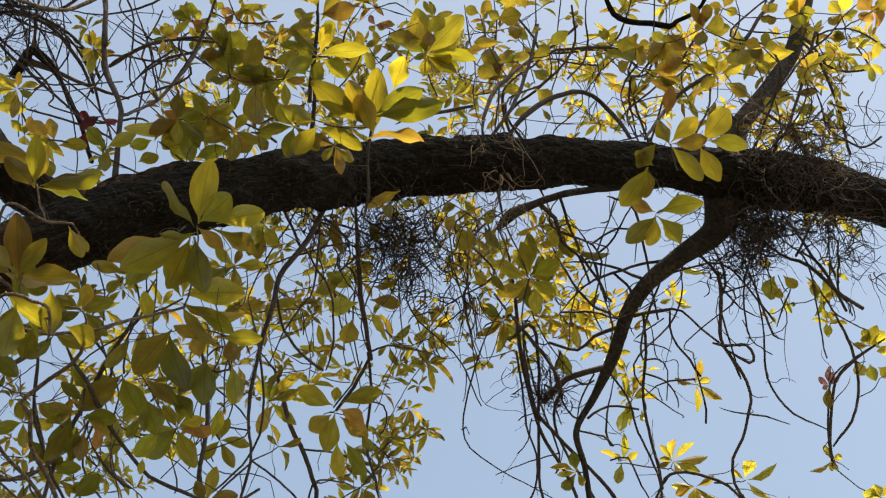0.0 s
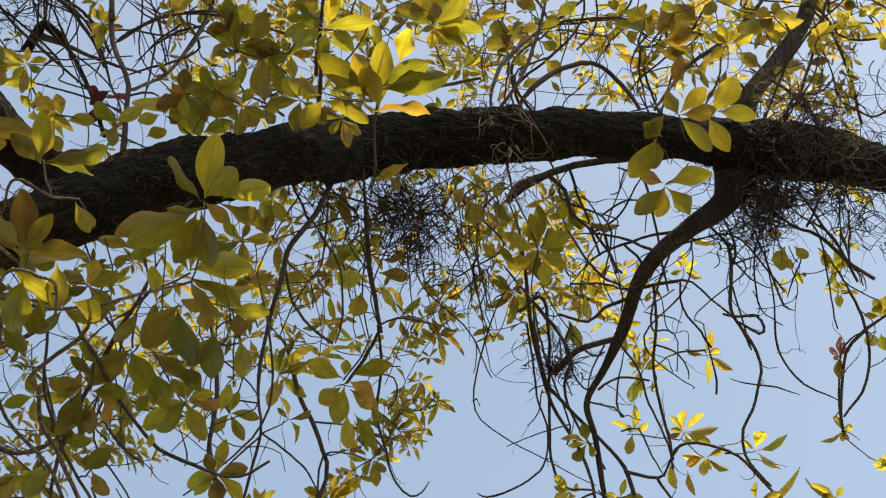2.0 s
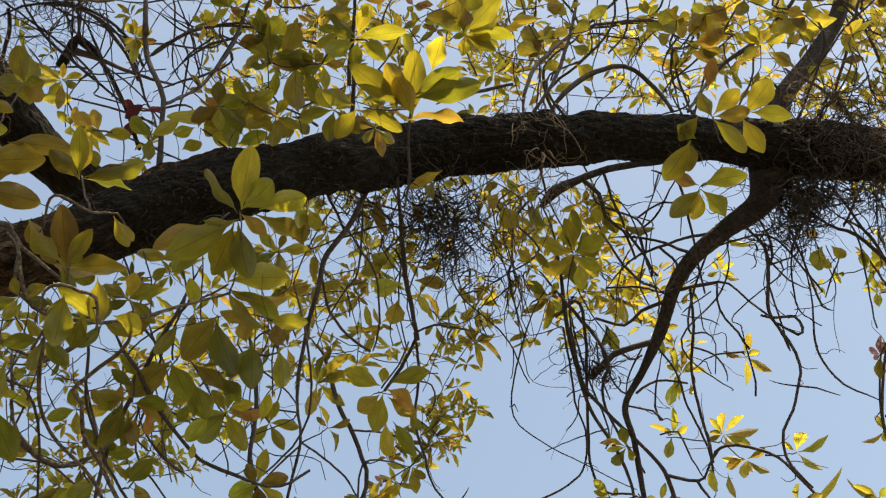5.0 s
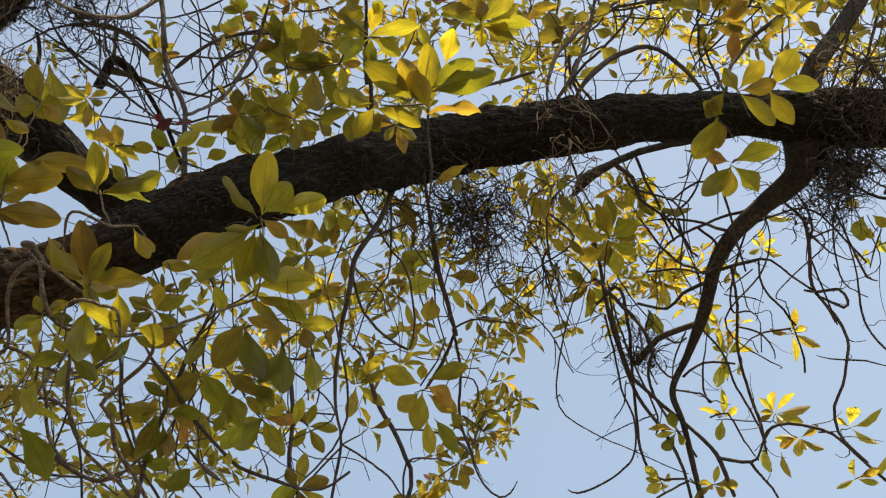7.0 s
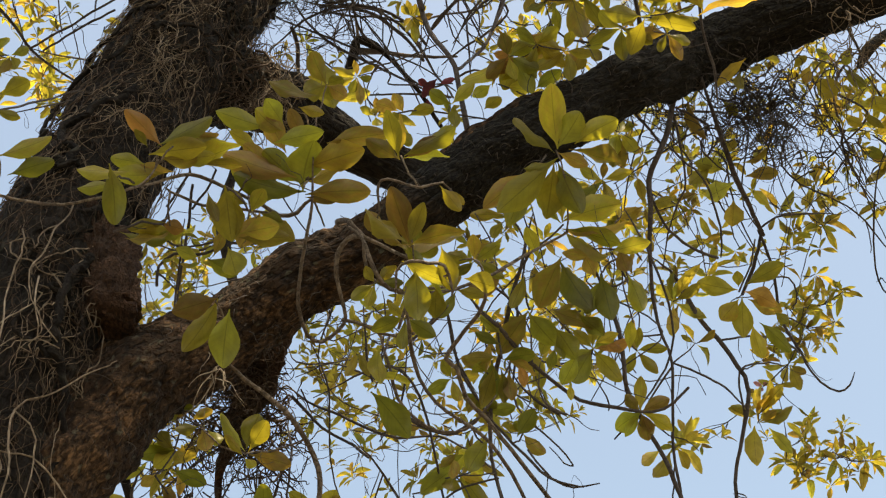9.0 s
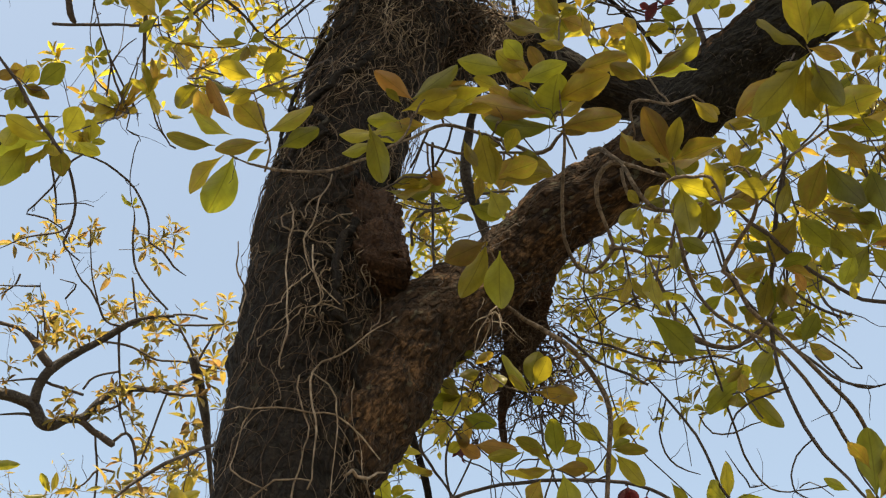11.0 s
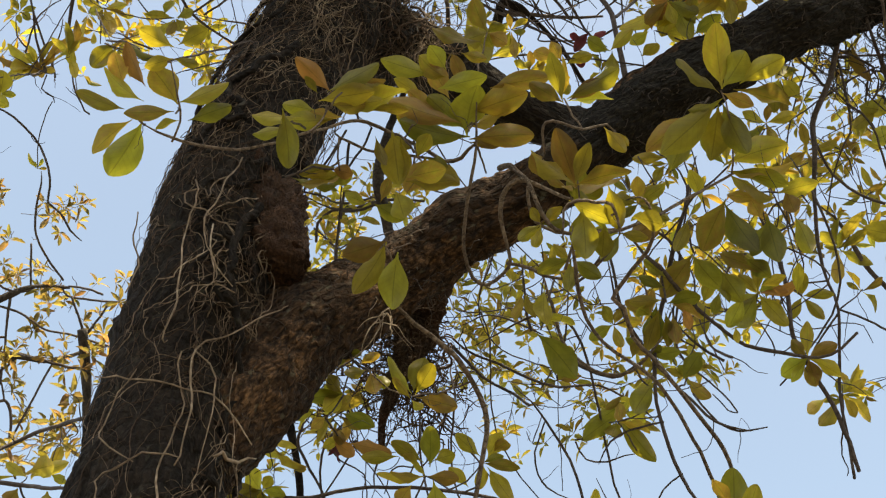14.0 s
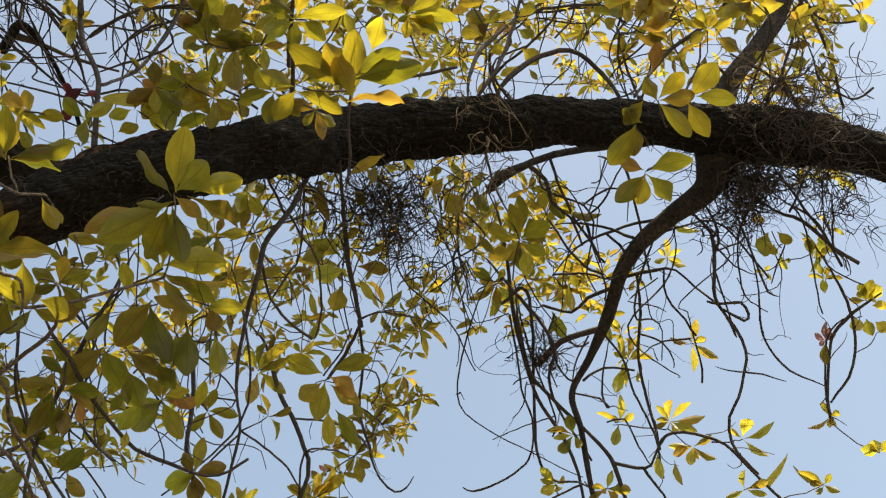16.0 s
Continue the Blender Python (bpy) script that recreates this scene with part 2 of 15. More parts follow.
def tube(points, sides, step, rough=0.0, wander=0.0, seed=0, grains=None):
    """Corners and faces of a round, tapered, uneven stem along points (x, y, z, radius); grains takes each corner's place on the unbent stem."""
    line = glide(points, step)
    rng = np.random.default_rng(seed)
    if wander:
        n = len(line)
        shift = np.cumsum(rng.normal(0, 1, (n, 3)), 0)
        shift -= np.linspace(0, 1, n)[:, None] * shift[-1]
        line[:, :3] += wander * shift / max(1.0, np.sqrt(n) / 2)
    c, r = line[:, :3], np.maximum(line[:, 3], 0.0004)
    t = np.gradient(c, axis=0)
    t /= np.linalg.norm(t, axis=1)[:, None] + 1e-9
    u = np.cross(t[0], (0.31, 0.85, 0.42))
    u /= np.linalg.norm(u)
    rings = []
    along = np.concatenate([[0], np.cumsum(np.linalg.norm(np.diff(c, axis=0), axis=1))]) * 0.5
    ang = np.arange(sides) / sides * 2 * np.pi
    for i in range(len(c)):
        u = u - t[i] * (u @ t[i])
        u /= np.linalg.norm(u)
        v = np.cross(t[i], u)
        ring = np.cos(ang)[:, None] * u + np.sin(ang)[:, None] * v
        rad = np.full(sides, r[i])
        if rough:
            for k in range(sides):
                q = Vector(c[i] + ring[k] * r[i])
                knobs = noise.noise(q * 3.0) * 0.9 + noise.noise(q * 9.0) * 0.6
                g = Vector((math.cos(ang[k]) * r[i], math.sin(ang[k]) * r[i], along[i]))
                plates = noise.noise(g * 42.0)
                fine = noise.noise(g * 95.0)
                rad[k] += rough * min(r[i], 0.12) * (knobs * 1.1 + 0.5 * plates + 0.3 * fine)
        rings.append(c[i] + ring * rad[:, None])
        if grains is not None:
            grains.extend(np.column_stack([np.cos(ang) * r[i], np.sin(ang) * r[i], np.full(sides, along[i])]).tolist())
    verts = np.vstack(rings + [c[:1] - t[:1] * r[0] * 0.3, c[-1:] + t[-1:] * r[-1] * 0.6])
    faces, n = [], len(c)
    for i in range(n - 1):
        for k in range(sides):
            a, b = i * sides + k, i * sides + (k + 1) % sides
            faces.append((a, b, b + sides, a + sides))
    for k in range(sides):
        faces.append(((k + 1) % sides, k, n * sides))
        faces.append(((n - 1) * sides + k, (n - 1) * sides + (k + 1) % sides, n * sides + 1))
    return verts.tolist(), faces


serial = 0


def stem(name, parent, mat, points, label="", rough=0.10, wander=None):
    """One woody stem: a limb, branch or twig."""
    global serial
    serial += 1
    r = max(p[3] for p in points)
    sides = 110 if r > 0.2 else 72 if r > 0.06 else 14 if r > 0.02 else 7 if r > 0.006 else 5
    step = 0.014 if r > 0.06 else 0.035 if r > 0.006 else 0.03
    if wander is None:
        wander = 0.0 if r > 0.05 else 0.0035
    grains = []
    v, f = tube(points, sides, step, rough, wander, serial, grains)
    ob = put(name, v, f, mat, parent, label)
    if mat in (BARK, LIMB_BARK):
        grains += [grains[0], grains[-1]]
        ob.data.attributes.new("grain", "FLOAT_VECTOR", "POINT").data.foreach_set("vector", np.ravel(grains))
    return ob


def leaf_shape(seed, rows=8, fold=0.16, droop=0.16, half=0.25, curl=0.05, point=0.3):
    """An obovate leaf, one unit long from its stalk to its tip along y, its face up: corners, faces and places on the leaf."""
    rng = np.random.default_rng(seed)
    verts, uvs, faces = [], [], []
    ripple, bend = rng.uniform(0, 6.28), rng.normal(0, 0.05)
    cols = (-1, -0.72, -0.36, 0, 0.36, 0.72, 1) if rows > 6 else (-1, -0.55, 0, 0.55, 1)
    for j in range(rows + 1):
        y = 0.5 - 0.5 * math.cos(math.pi * (j / rows) ** 0.85)
        s = max(0.0, y - 0.05) / 0.95
        w = half * 0.97 * (math.sin(math.pi * s ** 1.3) ** (1.0 - 0.45 * s) if 0 < s < 1 else 0.0)
        w *= 1 - point * max(0.0, s - 0.7) / 0.3
        w = max(w, 0.012 if y < 0.6 else 0.008)
        for cx in cols:
            x = cx * w
            z = fold * w * abs(cx) ** 1.5 - droop * y * y + 0.02 * droop + curl * math.sin(9 * y + ripple + cx) * abs(cx) * (w / half)
            verts.append((x + bend * y * y, y, z))
            uvs.append((0.5 + 0.5 * cx, y))
    for j in range(rows):
        for k in range(len(cols) - 1):
            a = j * len(cols) + k
            faces.append((a, a + 1, a + 1 + len(cols), a + len(cols)))
    return verts, faces, uvs


rng = np.random.default_rng(5)
LEAF_SHAPES = [leaf_shape(i, 11, fold=rng.uniform(0.1, 0.6), droop=rng.uniform(-0.1, 0.5), half=rng.uniform(0.24, 0.265), curl=rng.uniform(0.05, 0.13), point=rng.uniform(-0.1, 0.3))
               for i in range(14)]
SMALL_SHAPES = [leaf_shape(40 + i, 5, fold=rng.uniform(0.2, 0.9), droop=rng.uniform(0.1, 0.8), half=rng.uniform(0.23, 0.25), point=rng.uniform(0, 0.35)) for i in range(10)]


def leaf_data(mat, shapes, name):
    out = []
    for verts, faces, uvs in shapes:
        me = bpy.data.meshes.new(name)
        me.from_pydata(verts, [], faces)
        layer = me.uv_layers.new(name="UVMap")
        for loop in me.loops:
            layer.data[loop.index].uv = uvs[loop.vertex_index]
        me.polygons.foreach_set("use_smooth", [True] * len(me.polygons))
        me.materials.append(mat)
        me.update()
        out.append(me)
    return out


LEAVES = {"leaf": leaf_data(LEAF, LEAF_SHAPES, "leaf"), "red": leaf_data(RED_LEAF, LEAF_SHAPES, "red_leaf"),
          "dry": leaf_data(DRY_LEAF, LEAF_SHAPES, "dry_leaf"), "orange": leaf_data(ORANGE_LEAF, LEAF_SHAPES, "orange_leaf")}
leaf_rng = np.random.default_rng(11)


def leaf_frame(base, tip, width, face):
    """The pose of a leaf from its stalk to its tip, its face turned towards face."""
    base, y = Vector(base), Vector(tip) - Vector(base)
    size = y.length
    y.normalize()
    x = y.cross(Vector(face))
    if x.length < 1e-4:
        x = y.cross(Vector((0.3, 0.2, 0.9)))
    x.normalize()
    z = x.cross(y)
    m = Matrix((x * width / 0.5, y * size, z * (0.5 * size + 0.5 * width / 0.5))).transposed().to_4x4()
    m.translation = base
    return m


def leaf(parent, base, tip, width, face, tone="leaf", label=""):
    """One leaf of its own, on a twig."""
    ob = new("leaf", LEAVES[tone][leaf_rng.integers(len(LEAF_SHAPES))])
    hang(ob, parent, label)
    ob.matrix_basis = leaf_frame(base, tip, width, face)
    return ob


class Foliage:
    """Many small leaves, joined into one mesh."""

    def __init__(self):
        self.v, self.f, self.u, self.n = [], [], [], 0

    def add(self, m, shape):
        verts, faces, uvs = shape
        v = np.array(verts) @ np.array(m.to_3x3()).T + np.array(m.translation)
        self.v.append(v)
        self.f.append(np.array(faces) + self.n)
        self.u.append(uvs)
        self.n += len(v)

    def done(self, name, parent, mat, label):
        return tagged(put(name, np.vstack(self.v).tolist(), np.vstack(self.f).tolist(), mat, parent, label, True, np.vstack(self.u)), kind="stuff")


def whorl(at, axis, count, size, spread=(5, 75), seed=0, lean=0.6):
    """Poses of the leaves round a shoot's end: bases, tips, widths and faces."""
    rng = np.random.default_rng(seed)
    axis = Vector(axis).normalized()
    u = axis.orthogonal().normalized()
    v = axis.cross(u)
    out = []
    turn = rng.uniform(0, 6.28)
    for i in range(count):
        turn += 2.4 + rng.normal(0, 0.25)
        k = (i + 0.5) / count
        rise = radians(spread[0] + (spread[1] - spread[0]) * k + rng.normal(0, 9))
        away = u * math.cos(turn) + v * math.sin(turn)
        way = away * math.cos(rise) + axis * math.sin(rise)
        way.z -= lean * (1 - k) * 0.5
        way.normalize()
        s = size * rng.uniform(0.72, 1.12) * (1 - 0.35 * k * k)
        base = Vector(at) + axis * (k * 0.16 - 0.08) * size + way * 0.03 * size
        face = axis * math.cos(rise) - away * math.sin(rise) + Vector(rng.normal(0, 0.22, 3))
        out.append((base, base + way * s, s * rng.uniform(0.3, 0.43), face))
    return out


def shoot(foliage, at, axis, count, size, seed, spread=(5, 75)):
    """A whorl of small leaves in the joined foliage."""
    rng = np.random.default_rng(seed)
    for base, tip, width, face in whorl(at, axis, count, size, spread, seed):
        foliage.add(leaf_frame(base, tip, width, face), SMALL_SHAPES[rng.integers(len(SMALL_SHAPES))])


LIGHTWARD = Vector((-0.25, 0.55, 0.8))


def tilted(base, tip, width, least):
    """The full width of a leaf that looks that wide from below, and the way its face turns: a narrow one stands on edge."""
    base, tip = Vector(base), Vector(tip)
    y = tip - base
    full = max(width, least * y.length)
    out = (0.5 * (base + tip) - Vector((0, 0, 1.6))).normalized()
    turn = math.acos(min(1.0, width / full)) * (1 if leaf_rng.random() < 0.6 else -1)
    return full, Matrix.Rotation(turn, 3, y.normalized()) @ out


def cluster(parent, blades, tone="leaf", young=True):
    """Single leaves on a twig: stalk, tip and width of each."""
    for base, tip, width in blades:
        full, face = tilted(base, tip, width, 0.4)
        face = face + Vector(leaf_rng.normal(0, 0.16, 3))
        base = Vector(base) - 0.06 * (Vector(tip) - Vector(base))
        leaf(parent, base, tip, full * 1.02, face, tone)
    # younger leaves between them
    if young and tone == "leaf" and len(blades) > 4:
        for i in range(int(len(blades) * 0.15)):
            (a, b, w), (c, d, v) = blades[leaf_rng.integers(len(blades))], blades[leaf_rng.integers(len(blades))]
            way = (Vector(b) - Vector(a)) * leaf_rng.uniform(0.3, 0.7) + (Vector(d) - Vector(c)) * leaf_rng.uniform(0.3, 0.7)
            way += Vector(leaf_rng.normal(0, 0.35, 3)) * (Vector(b) - Vector(a)).length
            size = (Vector(b) - Vector(a)).length * leaf_rng.uniform(0.5, 0.85)
            root = Vector(parent["end"])
            crown.add(leaf_frame(root, root + way.normalized() * size, size * 0.42, LIGHTWARD + Vector(leaf_rng.normal(0, 0.5, 3))),
                      LEAF_SHAPES[leaf_rng.integers(len(LEAF_SHAPES))])


def spray(foliage, blades):
    """Small leaves, each from its stalk to its tip, in the joined foliage."""
    for base, tip, width in blades:
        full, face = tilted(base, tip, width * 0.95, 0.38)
        face = face + Vector(leaf_rng.normal(0, 0.2, 3))
        foliage.add(leaf_frame(base, tip, full, face), SMALL_SHAPES[leaf_rng.integers(len(SMALL_SHAPES))])


class Bundle:
    """Many thin stems, joined into one mesh."""

    def __init__(self):
        self.v, self.f, self.n = [], [], 0

    def add(self, points, sides=4, step=0.03, wander=0.003, seed=0):
        v, f = tube(points, sides, step, 0.0, wander, seed)
        self.v.extend(v)
        self.f.extend([tuple(i + self.n for i in q) for q in f])
        self.n += len(v)

    def done(self, name, parent, mat, label=""):
        return tagged(put(name, self.v, self.f, mat, parent, label), kind="stuff")


crown, thin = Foliage(), Bundle()


def sprig(foot, bend, at, axis, count, size):
    """A small whorl at the end of its own thin twig, in the joined crown being built."""
    global serial
    serial += 1
    r = 0.0022 if size < 0.2 else 0.004
    thin.add([(*foot, r), (*bend, r), (*at, r * 0.8)], seed=serial)
    shoot(crown, at, axis, count, size, serial)
    # smaller shoots beside it, on side twigs
    side = np.random.default_rng(serial)
    for i in range(side.integers(1, 4)):
        q = np.array(at) + side.normal(0, 0.75, 3) * size
        thin.add([(*bend, r * 0.8), (*(0.5 * (np.array(bend) + q) + side.normal(0, 0.1, 3) * size), r * 0.7), (*q, r * 0.6)], 3, seed=serial)
        shoot(crown, q, np.array(axis) + side.normal(0, 0.4, 3), count - 1, size * side.uniform(0.6, 0.85), serial * 7 + i)


def tuft(foot, bend, at, blades):
    """Leaves of the joined crown at the end of a thin twig."""
    global serial
    serial += 1
    thin.add([(*foot, 0.0024), (*bend, 0.0022), (*at, 0.002)], seed=serial)
    spray(crown, blades)


def twig(parent, points, mat=None):
    """A thin twig, with finer ones that leave it and droop."""
    side = np.random.default_rng(serial + 5)
    line = glide(points, 0.03)
    for i in range(int(len(line) * 0.12 + side.random())):
        p = line[side.integers(1, len(line))]
        q, way, r = p[:3], side.normal(0, 1, 3) - (0, 0, 0.3), max(0.0009, p[3] * 0.42)
        reach, pts = side.uniform(0.05, 0.2), [(*p[:3], r)]
        for k in range(4):
            way = way / np.linalg.norm(way) + side.normal(0, 0.35, 3) + (0, 0, 0.05 * k)
            q = q + way / np.linalg.norm(way) * reach / 4
            pts.append((*q, r * (1 - 0.15 * k)))
        thin.add(pts, 3, 0.03, 0.002, i)
    ob = stem("twig", parent, mat or TWIG, points)
    ob["end"] = points[-1][:3]
    return ob


def root_clump(at, wide, tall, count, seed, mat, label, droop=0.0, thick=0.0012, length=0.2):
    """A tangle of thin dead roots, with a thicker heart, hung on a limb."""
    rng = np.random.default_rng(seed)
    ob = thing("epiphyte_clump", at, label, "epiphyte", "root clumps in the tree")
    tangle = Bundle()
    size = np.array((wide, wide, tall))
    lobes = [(rng.normal(0, 0.6, 3), rng.uniform(0.12, 0.6)) for i in range(11)]
    for i in range(count):
        middle, spread = lobes[rng.integers(len(lobes))]
        p = np.array(at) + (middle + rng.normal(0, spread, 3)) * size
        way = rng.normal(0, 1, 3)
        bend = rng.normal(0, 1, 3)
        bend *= rng.uniform(0.2, 0.9) / np.linalg.norm(bend)
        r = thick * rng.uniform(0.7, 1.9)
        pts, n = [(*p, r)], 7
        reach = length * rng.uniform(0.4, 1.3)
        for k in range(n):
            way /= np.linalg.norm(way)
            way = way + np.cross(way, bend) + rng.normal(0, 0.25, 3)
            way[2] -= droop
            p = p + way / np.linalg.norm(way) * reach / n
            pts.append((*p, r * (1 - 0.1 * k)))
        if i % 24 == 0 and i < 240:
            stem("root", ob, mat, [(x, y, z, r * 1.6) for x, y, z, r in pts], rough=0.0)
        else:
            tangle.add(pts, 3, 0.03, 0.0, seed * 1000 + i)
    tangle.done("root_tangle", ob, mat)
    return ob


def feather_tree(ob, foot, top):
    """A far tree of fine upright twigs with tiny leaves."""
    rng = np.random.default_rng(77)
    x, y = foot[0], foot[1]
    stem("trunk", ob, VINE, [(x, y, -0.1, 0.16), (x + 0.1, y, top * 0.35, 0.12), (x - 0.1, y, top * 0.75, 0.05), (x, y, top, 0.02)])
    twigs, leaves = Bundle(), Foliage()
    for i in range(70):
        z = top * rng.uniform(0.35, 0.92)
        turn, reach = rng.uniform(0, 6.28), rng.uniform(0.5, 1.7)
        p = np.array((x + 0.05, y, z))
        way = np.array((math.cos(turn) * 0.45, math.sin(turn) * 0.45, 1.0))
        pts = [(*p, 0.02)]
        for k in range(5):
            way = way + rng.normal(0, 0.16, 3)
            p = p + way / np.linalg.norm(way) * reach / 3
            pts.append((*p, 0.018 - 0.003 * k))
            for j in range(5):
                tip = p + rng.normal(0, 0.22, 3) + (0, 0, 0.12)
                twigs.add([(*p, 0.005), (*(0.5 * (p + tip) + rng.normal(0, 0.02, 3)), 0.004), (*tip, 0.003)], 3, 0.2, 0.0)
                leaves.add(leaf_frame(tip, tip + rng.normal(0, 0.07, 3), 0.03, rng.normal(0, 1, 3)), SMALL_SHAPES[j])
        twigs.add(pts, 4, 0.2, 0.0)
    twigs.done("brushwood", ob, VINE, "pale fine twigs")
    leaves.done("foliage", ob, FOLIAGE, "tiny pale leaves")


def creeping_root(rng, z, turn, steps, thick, lift, line):
    """A kinked root down the trunk's face, and where it forked."""
    pts, forks, head, lean = [], [], rng.normal(0, 0.5), rng.normal(0, 0.12)
    for k in range(steps):
        c = line[min(len(line) - 1, int(np.searchsorted(line[:, 2], z)))]
        r = c[3] + 0.006 + thick + lift * math.sin(math.pi * (k + 0.5) / steps) + abs(rng.normal(0, 0.004))
        pts.append((c[0] + r * math.cos(turn), c[1] + r * math.sin(turn), z, thick * (1 - 0.5 * k / steps) * rng.uniform(0.8, 1.2)))
        if rng.random() < 0.2:
            forks.append((z, turn, thick * (1 - 0.5 * k / steps) * 0.7))
        # it runs down, and now and then turns aside
        head = 0.6 * head + lean + rng.normal(0, 0.4) if rng.random() < 0.75 else rng.normal(0, 1.2)
        reach = rng.uniform(0.01, 0.045)
        z -= reach * math.cos(head)
        turn += reach * math.sin(head) / r
    return pts, forks


def trunk_roots():
    """Roots that creep down the trunk and over the foot of the limb."""
    rng = np.random.default_rng(9)
    ob = thing("aerial_roots", tuple(TRUNK_LINE[2][:3]), "pale wiry roots creeping down the dark trunk", "roots")
    line = glide(TRUNK_LINE, 0.02)
    loose, pale = Bundle(), Bundle()
    strands = [(rng.uniform(-1.5, 0.7), rng.uniform(4.0, 6.8)) for i in range(17)]
    for i in range(120):
        # strands that run together down the sunward face, and dark ropes grown into the bark
        turn, z = strands[i % 17]
        rope = i % 7 == 0
        turn, z = turn + rng.normal(0, 0.13 if not rope else 0.6), z + rng.normal(0, 0.4)
        lift = 0.0 if rope else rng.uniform(0.0, 0.02) if rng.random() < 0.75 else rng.uniform(0.02, 0.06)
        pts, forks = creeping_root(rng, z, turn, rng.integers(18, 55), rng.uniform(0.007, 0.014) if rope else rng.uniform(0.0012, 0.0027), lift, line)
        stem("root", ob, BARK if rope else ROOT if i % 3 else BROWN_ROOT, pts, rough=0.0, wander=0.006)
        for z, turn, thick in forks:
            more, _ = creeping_root(rng, z, turn, rng.integers(5, 18), min(thick, 0.0024), lift * 0.7, line)
            (loose if rng.random() < 0.5 else pale).add(more, 3, 0.025, 0.003, i)
    for i in range(320):
        turn, z = strands[i % 17] if i % 3 else (rng.normal(-0.5, 0.8), rng.uniform(4.2, 7.2))
        more, _ = creeping_root(rng, z - rng.uniform(-0.4, 1.3), turn + rng.normal(0, 0.25), rng.integers(6, 26), rng.uniform(0.0008, 0.0019), rng.uniform(0, 0.035), line)
        (loose if i % 4 else pale).add(more, 3, 0.025, 0.003, i)
    loose.done("rootlet_mat", ob, BROWN_ROOT)
    pale.done("rootlet_mat", ob, ROOT)


def limb_fringe():
    """Moss, bark crumbs and dead rootlets that roughen the limb's outline."""
    rng = np.random.default_rng(14)
    line = glide(LIMB_LINE, 0.02)
    fringe = Bundle()
    for i in range(3000):
        c = line[rng.integers(4, len(line) - 2)]
        way = rng.normal(0, 1, 3)
        way /= np.linalg.norm(way)
        p = c[:3] + way * c[3] * 0.97
        pts, reach = [(*p, 0.0022)], rng.uniform(0.01, 0.05) if rng.random() < 0.88 else rng.uniform(0.05, 0.17)
        for k in range(4):
            way = way + rng.normal(0, 0.5, 3) - (0, 0, 0.12)
            way /= np.linalg.norm(way)
            p = p + way * reach / 4
            pts.append((*p, 0.0018 - 0.0003 * k))
        fringe.add(pts, 3, 0.03, 0.0, i)
    fringe.done("fringe", tree, MAT_ROOT, "dark mossy rootlets on the bark")


CLEARINGS = [(-2.01, 1.70, 4.34, 0.26), (-2.10, 1.66, 4.29, 0.22)]
# places below gaps left in the unseen crown, so that the sun comes through
GAPS = [(Vector(g[:3]), g[3]) for g in CLEARINGS]


